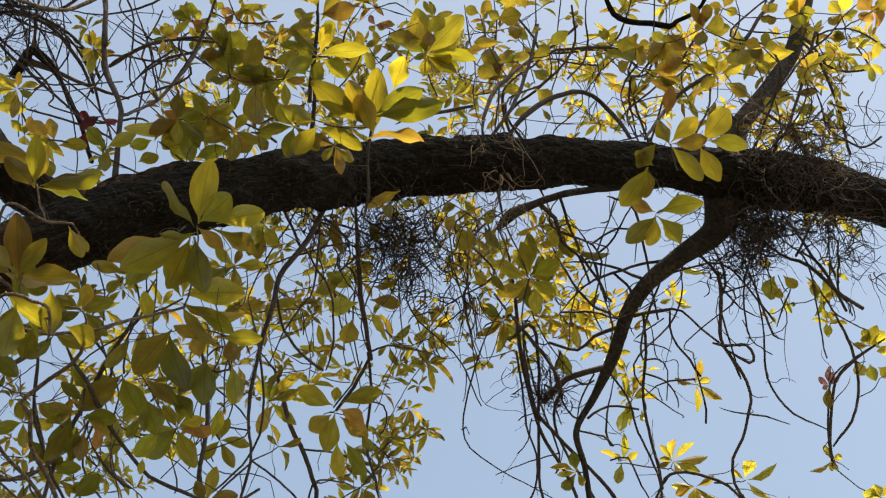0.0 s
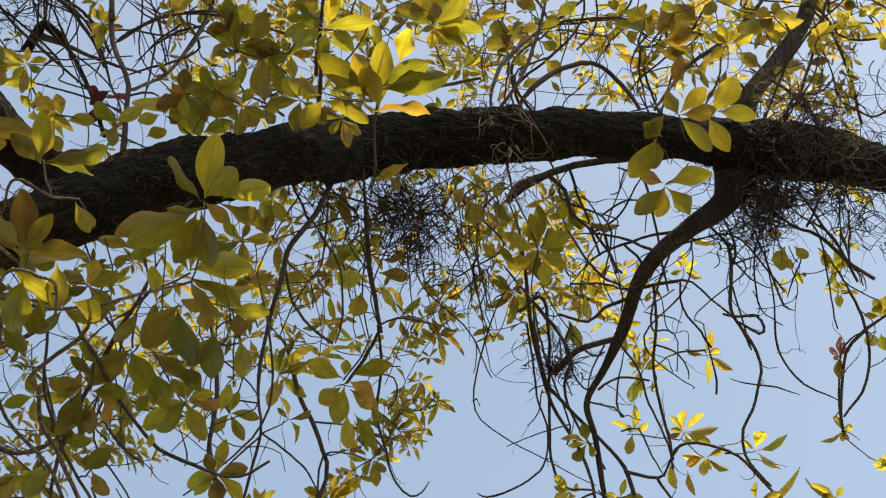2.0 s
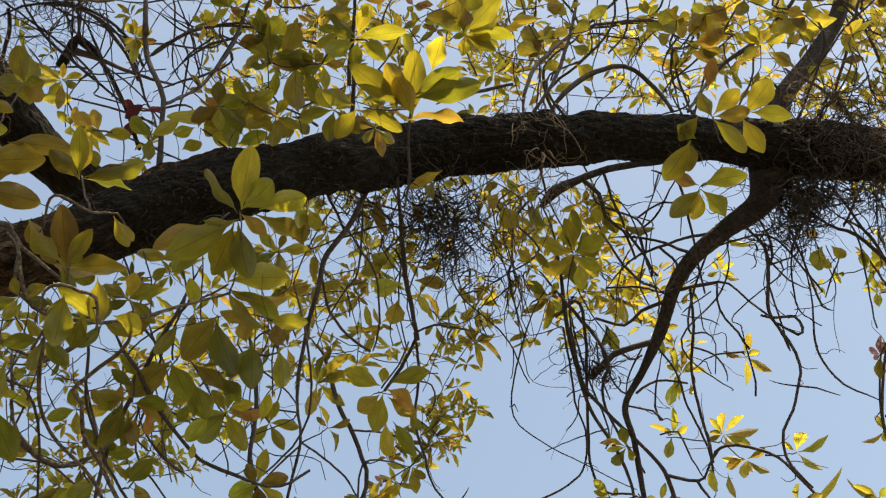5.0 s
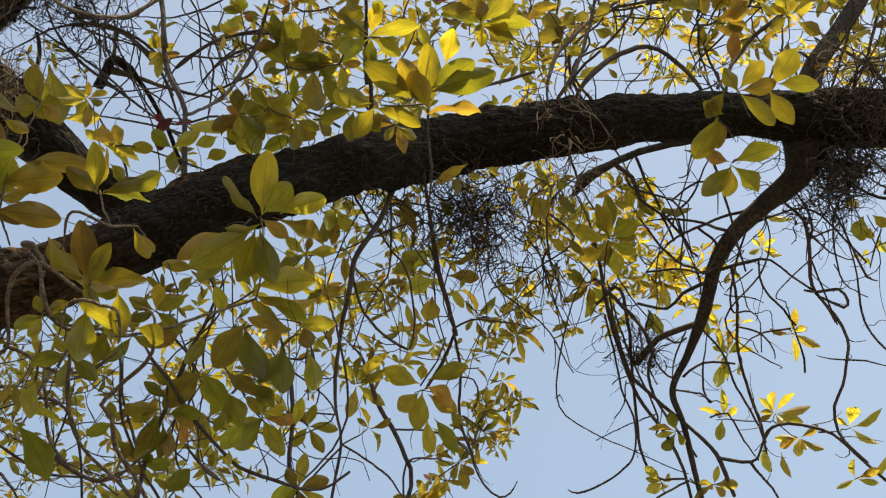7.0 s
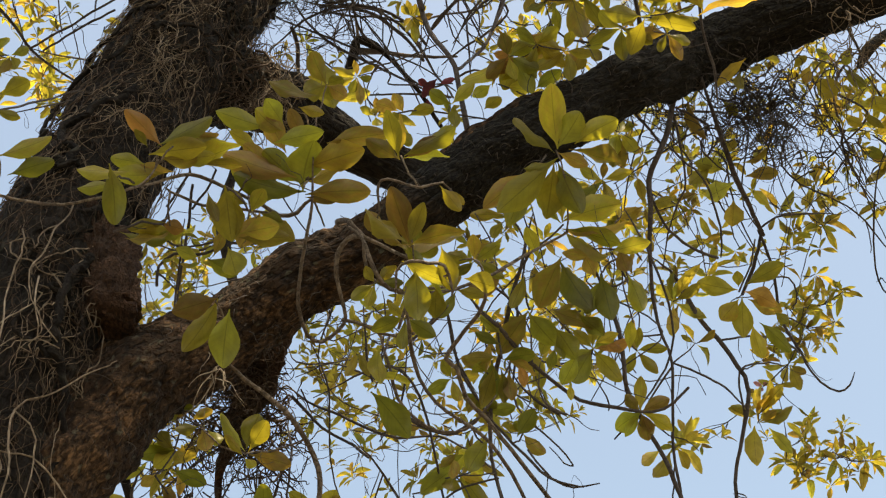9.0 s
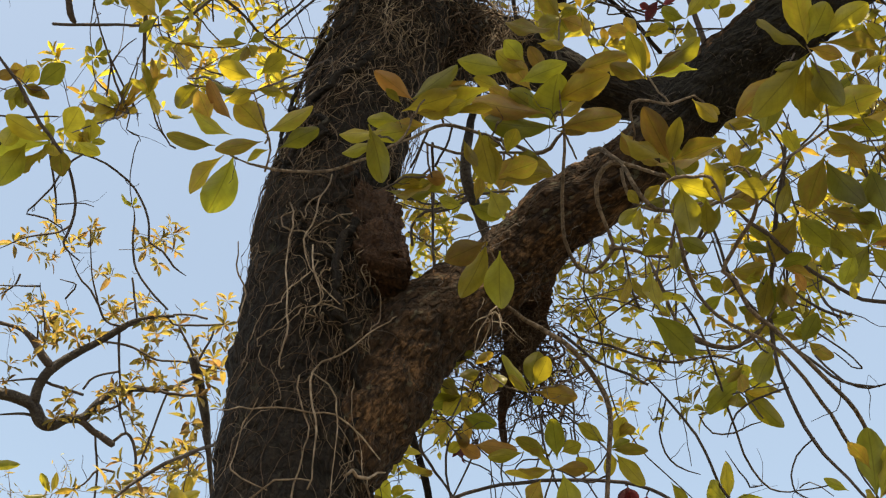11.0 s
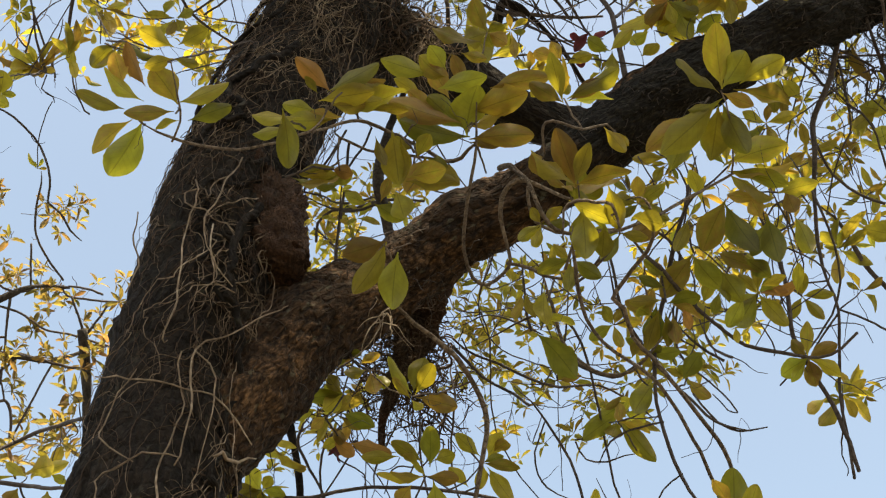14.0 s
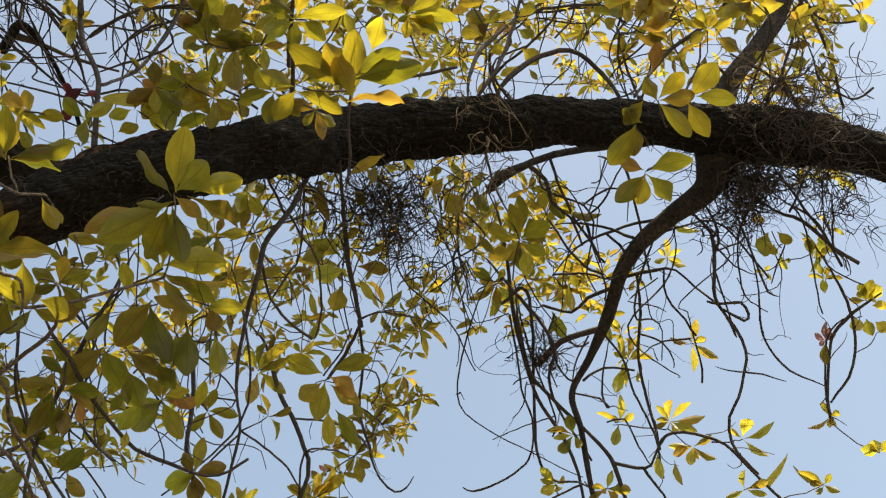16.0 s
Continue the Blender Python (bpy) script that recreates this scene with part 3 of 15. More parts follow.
def unseen_crown():
    """The tree's crown over the path, out of view and added for its shade: limbs and leaves that shade what hangs
    below.
    """
    rng = np.random.default_rng(31)
    top, boughs = Vector(TRUNK_LINE[-1][:3]), []
    for i in range(9):
        turn = -2.6 + i * 0.62 + rng.normal(0, 0.15)
        reach = rng.uniform(2.0, 4.2) if i not in (4, 5, 6) else 5.5
        pts, p, way = [], Vector(top) - Vector((0, 0, rng.uniform(0, 0.6))), Vector((math.cos(turn), math.sin(turn), 0.9))
        for k in range(7):
            pts.append((*p, 0.07 - 0.009 * k))
            way = (way + Vector(rng.normal(0, 0.22, 3)) - Vector((0, 0, 0.07))).normalized()
            p = p + way * reach / 6
        if all(overhead(q) for q in pts[1:]):
            stem("branch", tree, BARK, pts)
        boughs.extend(glide(pts, 0.1)[:, :3])
        for q in glide(pts, 0.05):
            for j in range(2):
                at = Vector(q[:3]) + Vector(rng.normal(0, 0.4, 3))
                if overhead(at) and not any((at - g - (at - g).dot(toward_sun) * toward_sun).length < size for g, size in GAPS):
                    bend = 0.5 * (at + Vector(q[:3])) + Vector(rng.normal(0, 0.05, 3))
                    sprig(q[:3], tuple(bend), tuple(at), (rng.normal(0, 0.4), rng.normal(0, 0.4), 1), 7, 0.13)
    # unseen leafy ends, added along the sun's rays to shade trunk, limb and shrubs
    trunk_part, limb_part = glide(TRUNK_LINE, 0.02)[110:350], glide(LIMB_LINE, 0.02)
    shrubs = [(-1.65, 1.4, 4.25), (-1.75, 1.15, 4.1), (-1.45, 1.75, 4.35), (-1.4, 1.6, 4.35), (-1.2, 1.85, 4.5), (-1.35, 1.8, 4.8), (0.1, 2.55, 5.0), (0.15, 2.6, 5.1)]
    outer = [(-1.95, 0.75, 3.8), (-1.85, 0.8, 3.85), (-2.65, 0.35, 4.4), (-2.75, 0.5, 4.3), (-2.8, 0.75, 5.3), (-3.35, 0.85, 5.5)]
    for i in range(740):
        line = outer if i >= 620 else shrubs[:3] if i >= 520 else shrubs if i % 4 == 0 else trunk_part if i % 2 else limb_part
        q = Vector(line[rng.integers(len(line))][:3]) + Vector(rng.normal(0, 0.16, 3))
        for k in range(60):
            at = q + toward_sun * (1.0 + 0.15 * k + rng.uniform(0, 0.3))
            near = min(boughs, key=lambda b: (b[0] - at.x) ** 2 + (b[1] - at.y) ** 2 + (b[2] - at.z) ** 2)
            if overhead(at) and (Vector(near) - at).length < (2.6 if i >= 520 else 1.5):
                break
        else:
            continue
        if not any((at - g - (at - g).dot(toward_sun) * toward_sun).length < size for g, size in GAPS):
            bend = 0.5 * (at + Vector(near)) + Vector(rng.normal(0, 0.06, 3))
            sprig(tuple(near), tuple(bend), tuple(at), (rng.normal(0, 0.4), rng.normal(0, 0.4), 1), 7, 0.14)


def strands(a, b, wide_a, wide_b, count, thick):
    """Loose hanging stems that run together from one place to another."""
    global serial
    for i in range(count):
        serial += 1
        rng = np.random.default_rng(serial)
        p, q = np.array(a) + rng.normal(0, wide_a, 3), np.array(b) + rng.normal(0, wide_b, 3)
        n, reach, r = 9, np.linalg.norm(q - p), thick * rng.uniform(0.6, 1.5)
        sway, turn, loop = rng.normal(0, 0.13, 3) * reach, rng.uniform(0, 6.28), rng.normal(0, 0.085, 3) * reach
        pts = []
        for k in range(n):
            u = k / (n - 1)
            c = p + (q - p) * u + sway * math.sin(math.pi * u) + loop * math.sin(turn + 8 * u)
            pts.append((*c, r * min(0.4 + 3 * u, 1.15 - 0.55 * u)))
        thin.add(pts, 4, 0.04, 0.005, serial)
        for j in range(rng.integers(0, 3)):
            k = rng.integers(1, n)
            c = np.array(pts[k][:3])
            e = c + rng.normal(0, 0.1, 3) + (0, 0, rng.normal(0, 0.05))
            thin.add([(*c, r * 0.6), (*(0.5 * (c + e) + rng.normal(0, 0.02, 3)), r * 0.5), (*e, r * 0.4)], 3, 0.03, 0.003, serial + j)


def overhead(p):
    """Whether a place lies out of view, over the crown that hangs in front or behind the path."""
    flat = math.hypot(p[0], p[1])
    return (p[2] - 1.6) > flat * 2.15 or p[1] < -0.3


# ---- ground ----
def ground():
    n, reach = 60, 600.0
    g = np.sign(np.linspace(-1, 1, n)) * np.abs(np.linspace(-1, 1, n)) ** 3 * reach
    verts = [(x, y, 0.06 * noise.noise(Vector((x * 0.3, y * 0.3, 0))) - 0.03) for y in g for x in g]
    faces = [(j * n + i, j * n + i + 1, (j + 1) * n + i + 1, (j + 1) * n + i) for j in range(n - 1) for i in range(n - 1)]
    tagged(put("ground", verts, faces, SOIL), "soil covered with dry brown leaf litter and patchy grass", "ground", kind="structure")


ground()


# ---- the tree: trunk, limbs, branches ----
tree = thing("tree", (-2.533, 1.268, 0), "tall dark-barked tree with a spreading limb and yellow-green leaves", "tree")
TRUNK_LINE = [(-2.563,1.268,-0.05,0.42), (-2.553,1.268,0.5,0.32), (-2.533,1.268,1.8,0.26), (-2.525,1.282,3.232,0.1985), (-2.53,1.27,3.637,0.1846), (-2.524,1.283,4.101,0.1903), (-2.524,1.282,4.546,0.19), (-2.455,1.402,5.478,0.213), (-2.41,1.479,5.889,0.216), (-2.34,1.588,6.556,0.233), (-2.299,1.654,6.888,0.259), (-2.219,1.759,7.557,0.2559), (-2.073,1.929,9.273,0.26)]
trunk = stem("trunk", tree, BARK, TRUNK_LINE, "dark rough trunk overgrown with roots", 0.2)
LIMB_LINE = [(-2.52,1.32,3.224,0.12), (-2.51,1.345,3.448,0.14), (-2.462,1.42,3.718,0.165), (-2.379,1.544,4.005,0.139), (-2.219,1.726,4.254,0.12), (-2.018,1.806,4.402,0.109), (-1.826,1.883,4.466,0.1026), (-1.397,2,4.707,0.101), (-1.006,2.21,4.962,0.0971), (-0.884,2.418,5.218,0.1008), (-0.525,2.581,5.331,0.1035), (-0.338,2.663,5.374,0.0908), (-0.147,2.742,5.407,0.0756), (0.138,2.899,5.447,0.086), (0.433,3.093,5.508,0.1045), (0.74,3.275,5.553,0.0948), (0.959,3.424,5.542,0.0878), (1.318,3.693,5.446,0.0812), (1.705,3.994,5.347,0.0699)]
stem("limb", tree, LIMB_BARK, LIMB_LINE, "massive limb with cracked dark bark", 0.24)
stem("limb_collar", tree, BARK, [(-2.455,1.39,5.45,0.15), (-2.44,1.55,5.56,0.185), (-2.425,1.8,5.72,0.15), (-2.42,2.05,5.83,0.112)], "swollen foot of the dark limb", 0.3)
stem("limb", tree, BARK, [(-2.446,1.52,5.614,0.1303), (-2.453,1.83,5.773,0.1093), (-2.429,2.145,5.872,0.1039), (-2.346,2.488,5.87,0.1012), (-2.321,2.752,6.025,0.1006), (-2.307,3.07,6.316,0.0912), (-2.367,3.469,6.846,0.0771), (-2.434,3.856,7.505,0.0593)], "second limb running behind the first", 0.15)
stem("branch", tree, BRANCH_BARK, [(0.344,3.093,5.461,0.0787), (0.33,3.164,5.451,0.0727), (0.271,3.23,5.4,0.0507), (0.132,3.315,5.411,0.0401), (-0.009,3.367,5.367,0.0334), (-0.112,3.47,5.351,0.0293), (-0.172,3.574,5.332,0.0274), (-0.23,3.636,5.268,0.0251), (-0.332,3.719,5.174,0.0151), (-0.431,3.791,5.086,0.0136), (-0.432,3.882,4.983,0.0121), (-0.449,4.008,4.829,0.0105), (-0.455,4.076,4.742,0.009), (-0.465,4.153,4.637,0.0075)])
stem("branch", tree, BRANCH_BARK, [(0.062,2.995,5.52,0.0144), (-0.045,2.988,5.525,0.0129), (-0.195,3.001,5.585,0.0131), (-0.358,3.036,5.621,0.0147), (-0.468,3.051,5.597,0.0245), (-0.525,3.081,5.567,0.0103)])
stem("branch", tree, BRANCH_BARK, [(0.39,3.127,5.638,0.058), (0.48,3.087,5.81,0.0411), (0.654,3.079,6.016,0.0354), (0.797,3.074,6.217,0.0342), (0.901,2.993,6.395,0.0324), (1.14,2.803,6.877,0.0158)])
stem("stub", tree, BARK, [(-2.415,1.335,5.593,0.0896), (-2.439,1.239,5.798,0.0881), (-2.457,1.203,5.957,0.0814), (-2.463,1.191,6.038,0.083)], "broken stub end", 0.5)
stem("stub", tree, ROTTEN, [(-2.526,1.28,4.645,0.1138), (-2.426,1.315,4.444,0.1085), (-2.374,1.336,4.323,0.0918), (-2.337,1.353,4.208,0.0762), (-2.316,1.365,4.13,0.0619), (-2.301,1.366,4.086,0.0548), (-2.312,1.371,4.12,0.0325), (-2.325,1.373,4.159,0.0087)], "rotten hollow knob of a lost branch", 0.7)
aerial = thing("aerial_roots", (-2.468,1.233,3.758), "pale kinked roots spread over the fork of the trunk", "roots")
stem("root", aerial, ROOT, [(-2.302,1.523,4.16,0.0017), (-2.273,1.39,3.91,0.0019), (-2.268,1.303,3.779,0.0024), (-2.281,1.231,3.686,0.0023), (-2.295,1.179,3.618,0.0029), (-2.283,1.201,3.478,0.0028), (-2.281,1.206,3.375,0.0022), (-2.284,1.201,3.275,0.0022)], rough=0.0, wander=0.011)
stem("root", aerial, ROOT, [(-2.484,1.026,3.536,0.0017), (-2.368,1.084,3.501,0.0023), (-2.302,1.165,3.502,0.0023), (-2.27,1.252,3.518,0.0023), (-2.259,1.319,3.472,0.0023), (-2.253,1.375,3.424,0.0017)], rough=0.0, wander=0.011)
stem("root", aerial, ROOT, [(-2.373,1.071,4.244,0.0026), (-2.353,1.086,4.143,0.0026), (-2.356,1.082,4.029,0.0025), (-2.343,1.109,3.907,0.0024), (-2.334,1.128,3.789,0.003), (-2.337,1.12,3.659,0.0023), (-2.338,1.12,3.64,0.0017)], rough=0.0, wander=0.011)
stem("root", aerial, ROOT, [(-2.319,1.157,4.052,0.0025), (-2.308,1.152,3.963,0.0025), (-2.29,1.188,3.877,0.0018), (-2.278,1.237,3.857,0.0018)], rough=0.0, wander=0.011)
stem("root", aerial, ROOT, [(-2.308,1.154,3.612,0.0023), (-2.298,1.174,3.507,0.0023), (-2.293,1.183,3.37,0.0022), (-2.299,1.172,3.269,0.0027), (-2.278,1.185,3.186,0.0032), (-2.277,1.187,3.111,0.0026), (-2.303,1.164,3.076,0.0026)], rough=0.0, wander=0.011)
stem("root", aerial, ROOT, [(-2.288,1.433,3.431,0.0017), (-2.267,1.352,3.376,0.0045), (-2.269,1.301,3.357,0.005), (-2.276,1.29,3.35,0.0022)], rough=0.0, wander=0.011)
stem("root", aerial, ROOT, [(-2.295,1.179,3.618,0.0023), (-2.268,1.229,3.555,0.0023), (-2.273,1.245,3.425,0.0017), (-2.268,1.255,3.229,0.0011)], rough=0.0, wander=0.011)
stem("root", aerial, ROOT, [(-2.338,1.119,3.265,0.0016), (-2.378,1.09,3.305,0.0022), (-2.412,1.073,3.348,0.0022), (-2.403,1.064,3.458,0.0017), (-2.37,1.079,3.536,0.0017)], rough=0.0, wander=0.011)
stem("root", aerial, ROOT, [(-2.493,1.005,4.129,0.0019), (-2.504,1.01,4.027,0.0026), (-2.481,1.034,3.938,0.0025), (-2.492,1.039,3.844,0.0019)], rough=0.0, wander=0.011)
stem("root", aerial, ROOT, [(-2.337,1.175,4.414,0.0027), (-2.32,1.13,4.193,0.0026), (-2.324,1.12,4.075,0.0025), (-2.309,1.152,3.996,0.0019), (-2.282,1.228,3.876,0.0018)], rough=0.0, wander=0.011)
stem("root", aerial, ROOT, [(-2.398,1.105,3.117,0.0016), (-2.431,1.089,3.235,0.0022), (-2.375,1.097,3.258,0.0022), (-2.306,1.156,3.298,0.0022), (-2.282,1.204,3.3,0.0016)], rough=0.0, wander=0.011)
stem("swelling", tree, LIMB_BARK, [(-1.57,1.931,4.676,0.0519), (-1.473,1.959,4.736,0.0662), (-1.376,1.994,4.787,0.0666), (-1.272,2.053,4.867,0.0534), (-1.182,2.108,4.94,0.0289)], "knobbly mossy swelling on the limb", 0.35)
stem("branch", tree, BARK, [(-3.462,3.277,8.52,0.0334), (-3.373,3.217,8.592,0.0334), (-3.317,3.186,8.634,0.0297), (-3.251,3.286,8.619,0.026), (-3.232,3.371,8.587,0.0147), (-3.211,3.498,8.534,0.0147), (-3.205,3.617,8.475,0.0147), (-3.197,3.735,8.415,0.0147), (-3.204,3.895,8.321,0.0147)])
stem("branch", tree, TWIG, [(-3.363,3.229,8.592,0.026), (-3.239,3.345,8.596,0.0147), (-3.113,3.48,8.588,0.0123), (-3.005,3.576,8.587,0.0098), (-2.888,3.675,8.585,0.0074)])
stem("branch", tree, VINE, [(-3.166,2.956,8.662,0.0048), (-3.242,3.084,8.643,0.0091), (-3.317,3.186,8.634,0.0098)], "pale dead branch")
twig(tree, [(-2.231,2.24,6.705,0.0028), (-2.193,2.365,6.665,0.0053), (-2.179,2.491,6.61,0.007), (-2.185,2.606,6.548,0.0053), (-2.003,2.518,6.09,0.0048)])
stem("branch", tree, TWIG, [(-1.527,1.669,5.566,0.0037), (-1.503,1.688,5.429,0.0068), (-1.527,1.783,5.304,0.009), (-1.489,1.816,5.16,0.0087), (-1.466,1.857,5.076,0.0086), (-1.479,1.895,4.975,0.0085), (-1.502,1.964,4.85,0.0107)])
twig(tree, [(-1.285,1.959,5.799,0.0028), (-1.323,2,5.767,0.0053), (-1.392,2.065,5.711,0.007), (-1.476,2.114,5.656,0.007), (-1.514,2.091,5.51,0.0068), (-1.535,2.036,5.386,0.0053), (-1.478,1.88,5.088,0.0062)])
twig(tree, [(-1.826,2.121,5.797,0.0018), (-1.737,2.074,5.859,0.0044), (-1.631,2.078,5.899,0.0044), (-1.522,2.087,5.936,0.0044), (-1.365,2.151,5.958,0.0044), (-1.26,2.235,5.948,0.0018)])
twig(tree, [(-1.908,2.391,6.201,0.0019), (-1.821,2.356,6.255,0.0036), (-1.728,2.339,6.299,0.0048), (-1.641,2.338,6.331,0.0048), (-1.538,2.46,6.305,0.0032), (-1.472,2.451,6.189,0.0019)])
twig(tree, [(-3.132,2.571,7.555,0.0025), (-2.981,2.637,7.604,0.0032), (-2.882,2.617,7.661,0.0042)])
twig(tree, [(-3.224,2.788,7.405,0.0025), (-2.989,2.944,7.455,0.0047), (-2.759,3.139,7.467,0.0063), (-2.622,3.272,7.458,0.0063)])
twig(tree, [(-2.565,2.281,6.524,0.0021), (-2.402,2.372,6.565,0.0053), (-2.345,2.42,6.569,0.0053), (-2.41,2.422,6.536,0.0053)])
twig(tree, [(-1.737,2.208,6.359,0.0016), (-1.758,2.352,6.282,0.003), (-1.77,2.477,6.211,0.0019)])
twig(tree, [(-2.002,2.349,6.752,0.0018), (-1.948,2.41,6.745,0.0033), (-1.892,2.471,6.737,0.0044), (-1.816,2.481,6.76,0.0044)])
twig(tree, [(-1.779,2.593,6.718,0.0014), (-1.783,2.674,6.674,0.0026), (-1.749,2.725,6.659,0.0035), (-1.706,2.755,6.658,0.0021)])
twig(tree, [(-2.835,2.613,7.686,0.0021), (-2.857,2.715,7.63,0.0053)])
twig(tree, [(-2.539,2.423,7.195,0.0019), (-2.444,2.536,7.187,0.0036), (-2.407,2.619,7.165,0.0048), (-2.383,2.735,7.119,0.0048)])
twig(tree, [(-1.105,1.851,5.072,0.0014), (-1.123,1.908,5.035,0.0027), (-1.11,1.961,5.009,0.0036), (-1.072,2.045,5.045,0.0036), (-1.048,2.124,5.077,0.0049)])
twig(tree, [(-1.26,2.235,5.948,0.0044), (-1.187,2.288,5.941,0.0044), (-1.113,2.337,5.935,0.0044), (-1.06,2.384,5.923,0.0022)])
twig(tree, [(-1.082,2.061,5.104,0.002), (-1.004,2.06,5.129,0.0037), (-0.925,2.058,5.152,0.0022)])
twig(tree, [(-1.315,2.559,6.179,0.0019), (-1.277,2.659,6.133,0.0035), (-1.247,2.712,6.109,0.0047)])
stem("twig", tree, TWIG, [(-0.688,2.273,5.221,0.002), (-0.618,2.31,5.283,0.0048), (-0.528,2.353,5.341,0.0065), (-0.436,2.362,5.348,0.0052)], "broken dead side shoot")
twig(tree, [(-0.578,1.808,4.812,0.0013), (-0.63,1.891,4.781,0.0033), (-0.679,1.996,4.749,0.0044), (-0.705,2.059,4.701,0.0044), (-0.732,2.134,4.643,0.0044), (-0.78,2.22,4.644,0.002)])
stem("branch", tree, TWIG, [(-0.737,1.68,4.985,0.0018), (-0.8,1.823,4.894,0.0042), (-0.843,1.947,4.883,0.0068), (-0.928,2.122,4.968,0.0095)])
twig(tree, [(-0.44,2.5,5.329,0.0032), (-0.425,2.471,5.423,0.006), (-0.37,2.467,5.574,0.0082), (-0.316,2.504,5.698,0.0084), (-0.249,2.542,5.821,0.0072), (-0.135,2.633,6.052,0.006), (-0.031,2.653,6.182,0.0062)])
twig(tree, [(-0.402,2.491,5.34,0.0066), (-0.319,2.468,5.436,0.0067), (-0.261,2.464,5.586,0.0068), (-0.211,2.452,5.737,0.0056), (-0.168,2.433,5.89,0.0057)])
stem("branch", tree, TWIG, [(-0.378,2.598,5.416,0.0049), (-0.32,2.554,5.451,0.0081), (-0.262,2.561,5.524,0.0109), (-0.194,2.573,5.592,0.0097), (-0.1,2.606,5.646,0.0098), (-0.036,2.669,5.679,0.0085), (0.025,2.781,5.676,0.0086), (0.059,2.826,5.571,0.0071)])
twig(tree, [(-0.338,2.794,6.364,0.0019), (-0.132,2.848,6.343,0.0048), (0.009,2.869,6.333,0.0064), (0.097,2.896,6.316,0.0064), (0.17,2.972,6.267,0.0048)])
stem("branch", tree, TWIG, [(0.673,2.92,6.257,0.0039), (0.614,2.968,6.234,0.0073), (0.503,3.036,6.203,0.0097), (0.39,3.007,6.088,0.0095), (0.314,3.03,6.078,0.0079), (0.197,3.025,5.941,0.0077), (0.115,2.944,5.707,0.0059)])
stem("branch", tree, TWIG, [(0.522,3.026,5.916,0.0037), (0.636,3.112,5.839,0.0069), (0.683,3.166,5.792,0.0093), (0.71,3.215,5.749,0.0093), (0.729,3.226,5.582,0.009)])
twig(tree, [(0.007,2.97,5.837,0.0018), (0.074,2.977,5.978,0.0035), (0.18,2.934,6.004,0.0046), (0.312,2.877,6.036,0.0046), (0.403,2.8,6.078,0.0046)])
twig(tree, [(0.815,2.967,6.205,0.0032), (0.868,3.03,6.008,0.0059), (0.896,3.184,5.891,0.0063), (0.892,3.331,5.778,0.0063)])
twig(tree, [(0.817,3.059,5.997,0.0019), (0.83,3.156,5.925,0.0035), (0.829,3.23,5.87,0.0047)])
twig(tree, [(0.454,2.873,6.17,0.0019), (0.442,2.989,6.096,0.0035), (0.395,3.029,5.926,0.0046), (0.273,2.996,5.662,0.0044)])
twig(tree, [(0.065,2.896,5.742,0.0018), (0.069,2.851,5.918,0.0034), (0.193,2.747,5.983,0.0045)])
twig(tree, [(-0.185,2.859,6.335,0.004), (-0.075,2.899,6.314,0.004), (0.035,2.938,6.29,0.004)])
twig(tree, [(-0.049,2.888,6.037,0.0015), (0.018,2.826,6.078,0.0029), (0.117,2.772,6.111,0.0039), (0.172,2.706,6.149,0.0023)])
twig(tree, [(-0.217,3.051,6.066,0.0013), (-0.219,2.949,6.134,0.0024), (-0.153,2.845,6.204,0.0032), (-0.111,2.734,6.273,0.0019)])
twig(tree, [(-0.025,2.992,5.967,0.0012), (-0.082,3.056,5.922,0.0023), (-0.061,2.778,5.382,0.0016)])
twig(tree, [(0.543,3.133,5.836,0.0015), (0.648,3.142,5.815,0.0029), (0.743,3.175,5.775,0.0039), (0.873,3.212,5.722,0.0023)])
twig(tree, [(0.516,3.183,5.801,0.0015), (0.554,3.097,5.861,0.0029), (0.617,3.034,5.898,0.0023)])
stem("branch", tree, TWIG, [(-0.236,3.651,5.252,0.0136), (-0.328,3.647,5.248,0.0121), (-0.423,3.649,5.236,0.0121), (-0.491,3.673,5.202,0.0151), (-0.532,3.687,5.181,0.0121)])
stem("branch", tree, TWIG, [(-0.514,2.98,5.494,0.0023), (-0.515,3.182,5.487,0.0044), (-0.548,3.378,5.474,0.0075), (-0.573,3.511,5.35,0.009), (-0.58,3.593,5.269,0.009), (-0.581,3.691,5.17,0.0075), (-0.561,3.791,5.066,0.0075), (-0.507,3.894,4.958,0.0075), (-0.487,3.986,4.851,0.006), (-0.492,4.054,4.764,0.006)])
stem("branch", tree, TWIG, [(-0.526,3.395,5.381,0.0024), (-0.551,3.524,5.257,0.0056), (-0.559,3.696,5.168,0.0075), (-0.501,3.79,5.077,0.0075), (-0.429,3.875,4.992,0.0075), (-0.358,3.957,4.905,0.0075), (-0.342,4.002,4.85,0.009), (-0.333,4.087,4.744,0.0075)])
twig(tree, [(-0.349,3.99,4.865,0.0075), (-0.227,4.027,4.83,0.006), (-0.186,4.011,4.854,0.0045), (-0.134,3.97,4.906,0.006), (-0.085,3.962,4.919,0.006), (-0.003,3.978,4.901,0.006), (0.09,4.02,4.85,0.006), (0.164,4.097,4.748,0.006), (0.236,4.17,4.646,0.006)])
twig(tree, [(-0.237,4.025,4.832,0.006), (-0.19,4.099,4.74,0.0045), (-0.171,4.155,4.667,0.0045)])
twig(tree, [(-0.487,4.014,4.816,0.0045), (-0.545,4.015,4.805,0.0045), (-0.617,4.019,4.786,0.0045)])
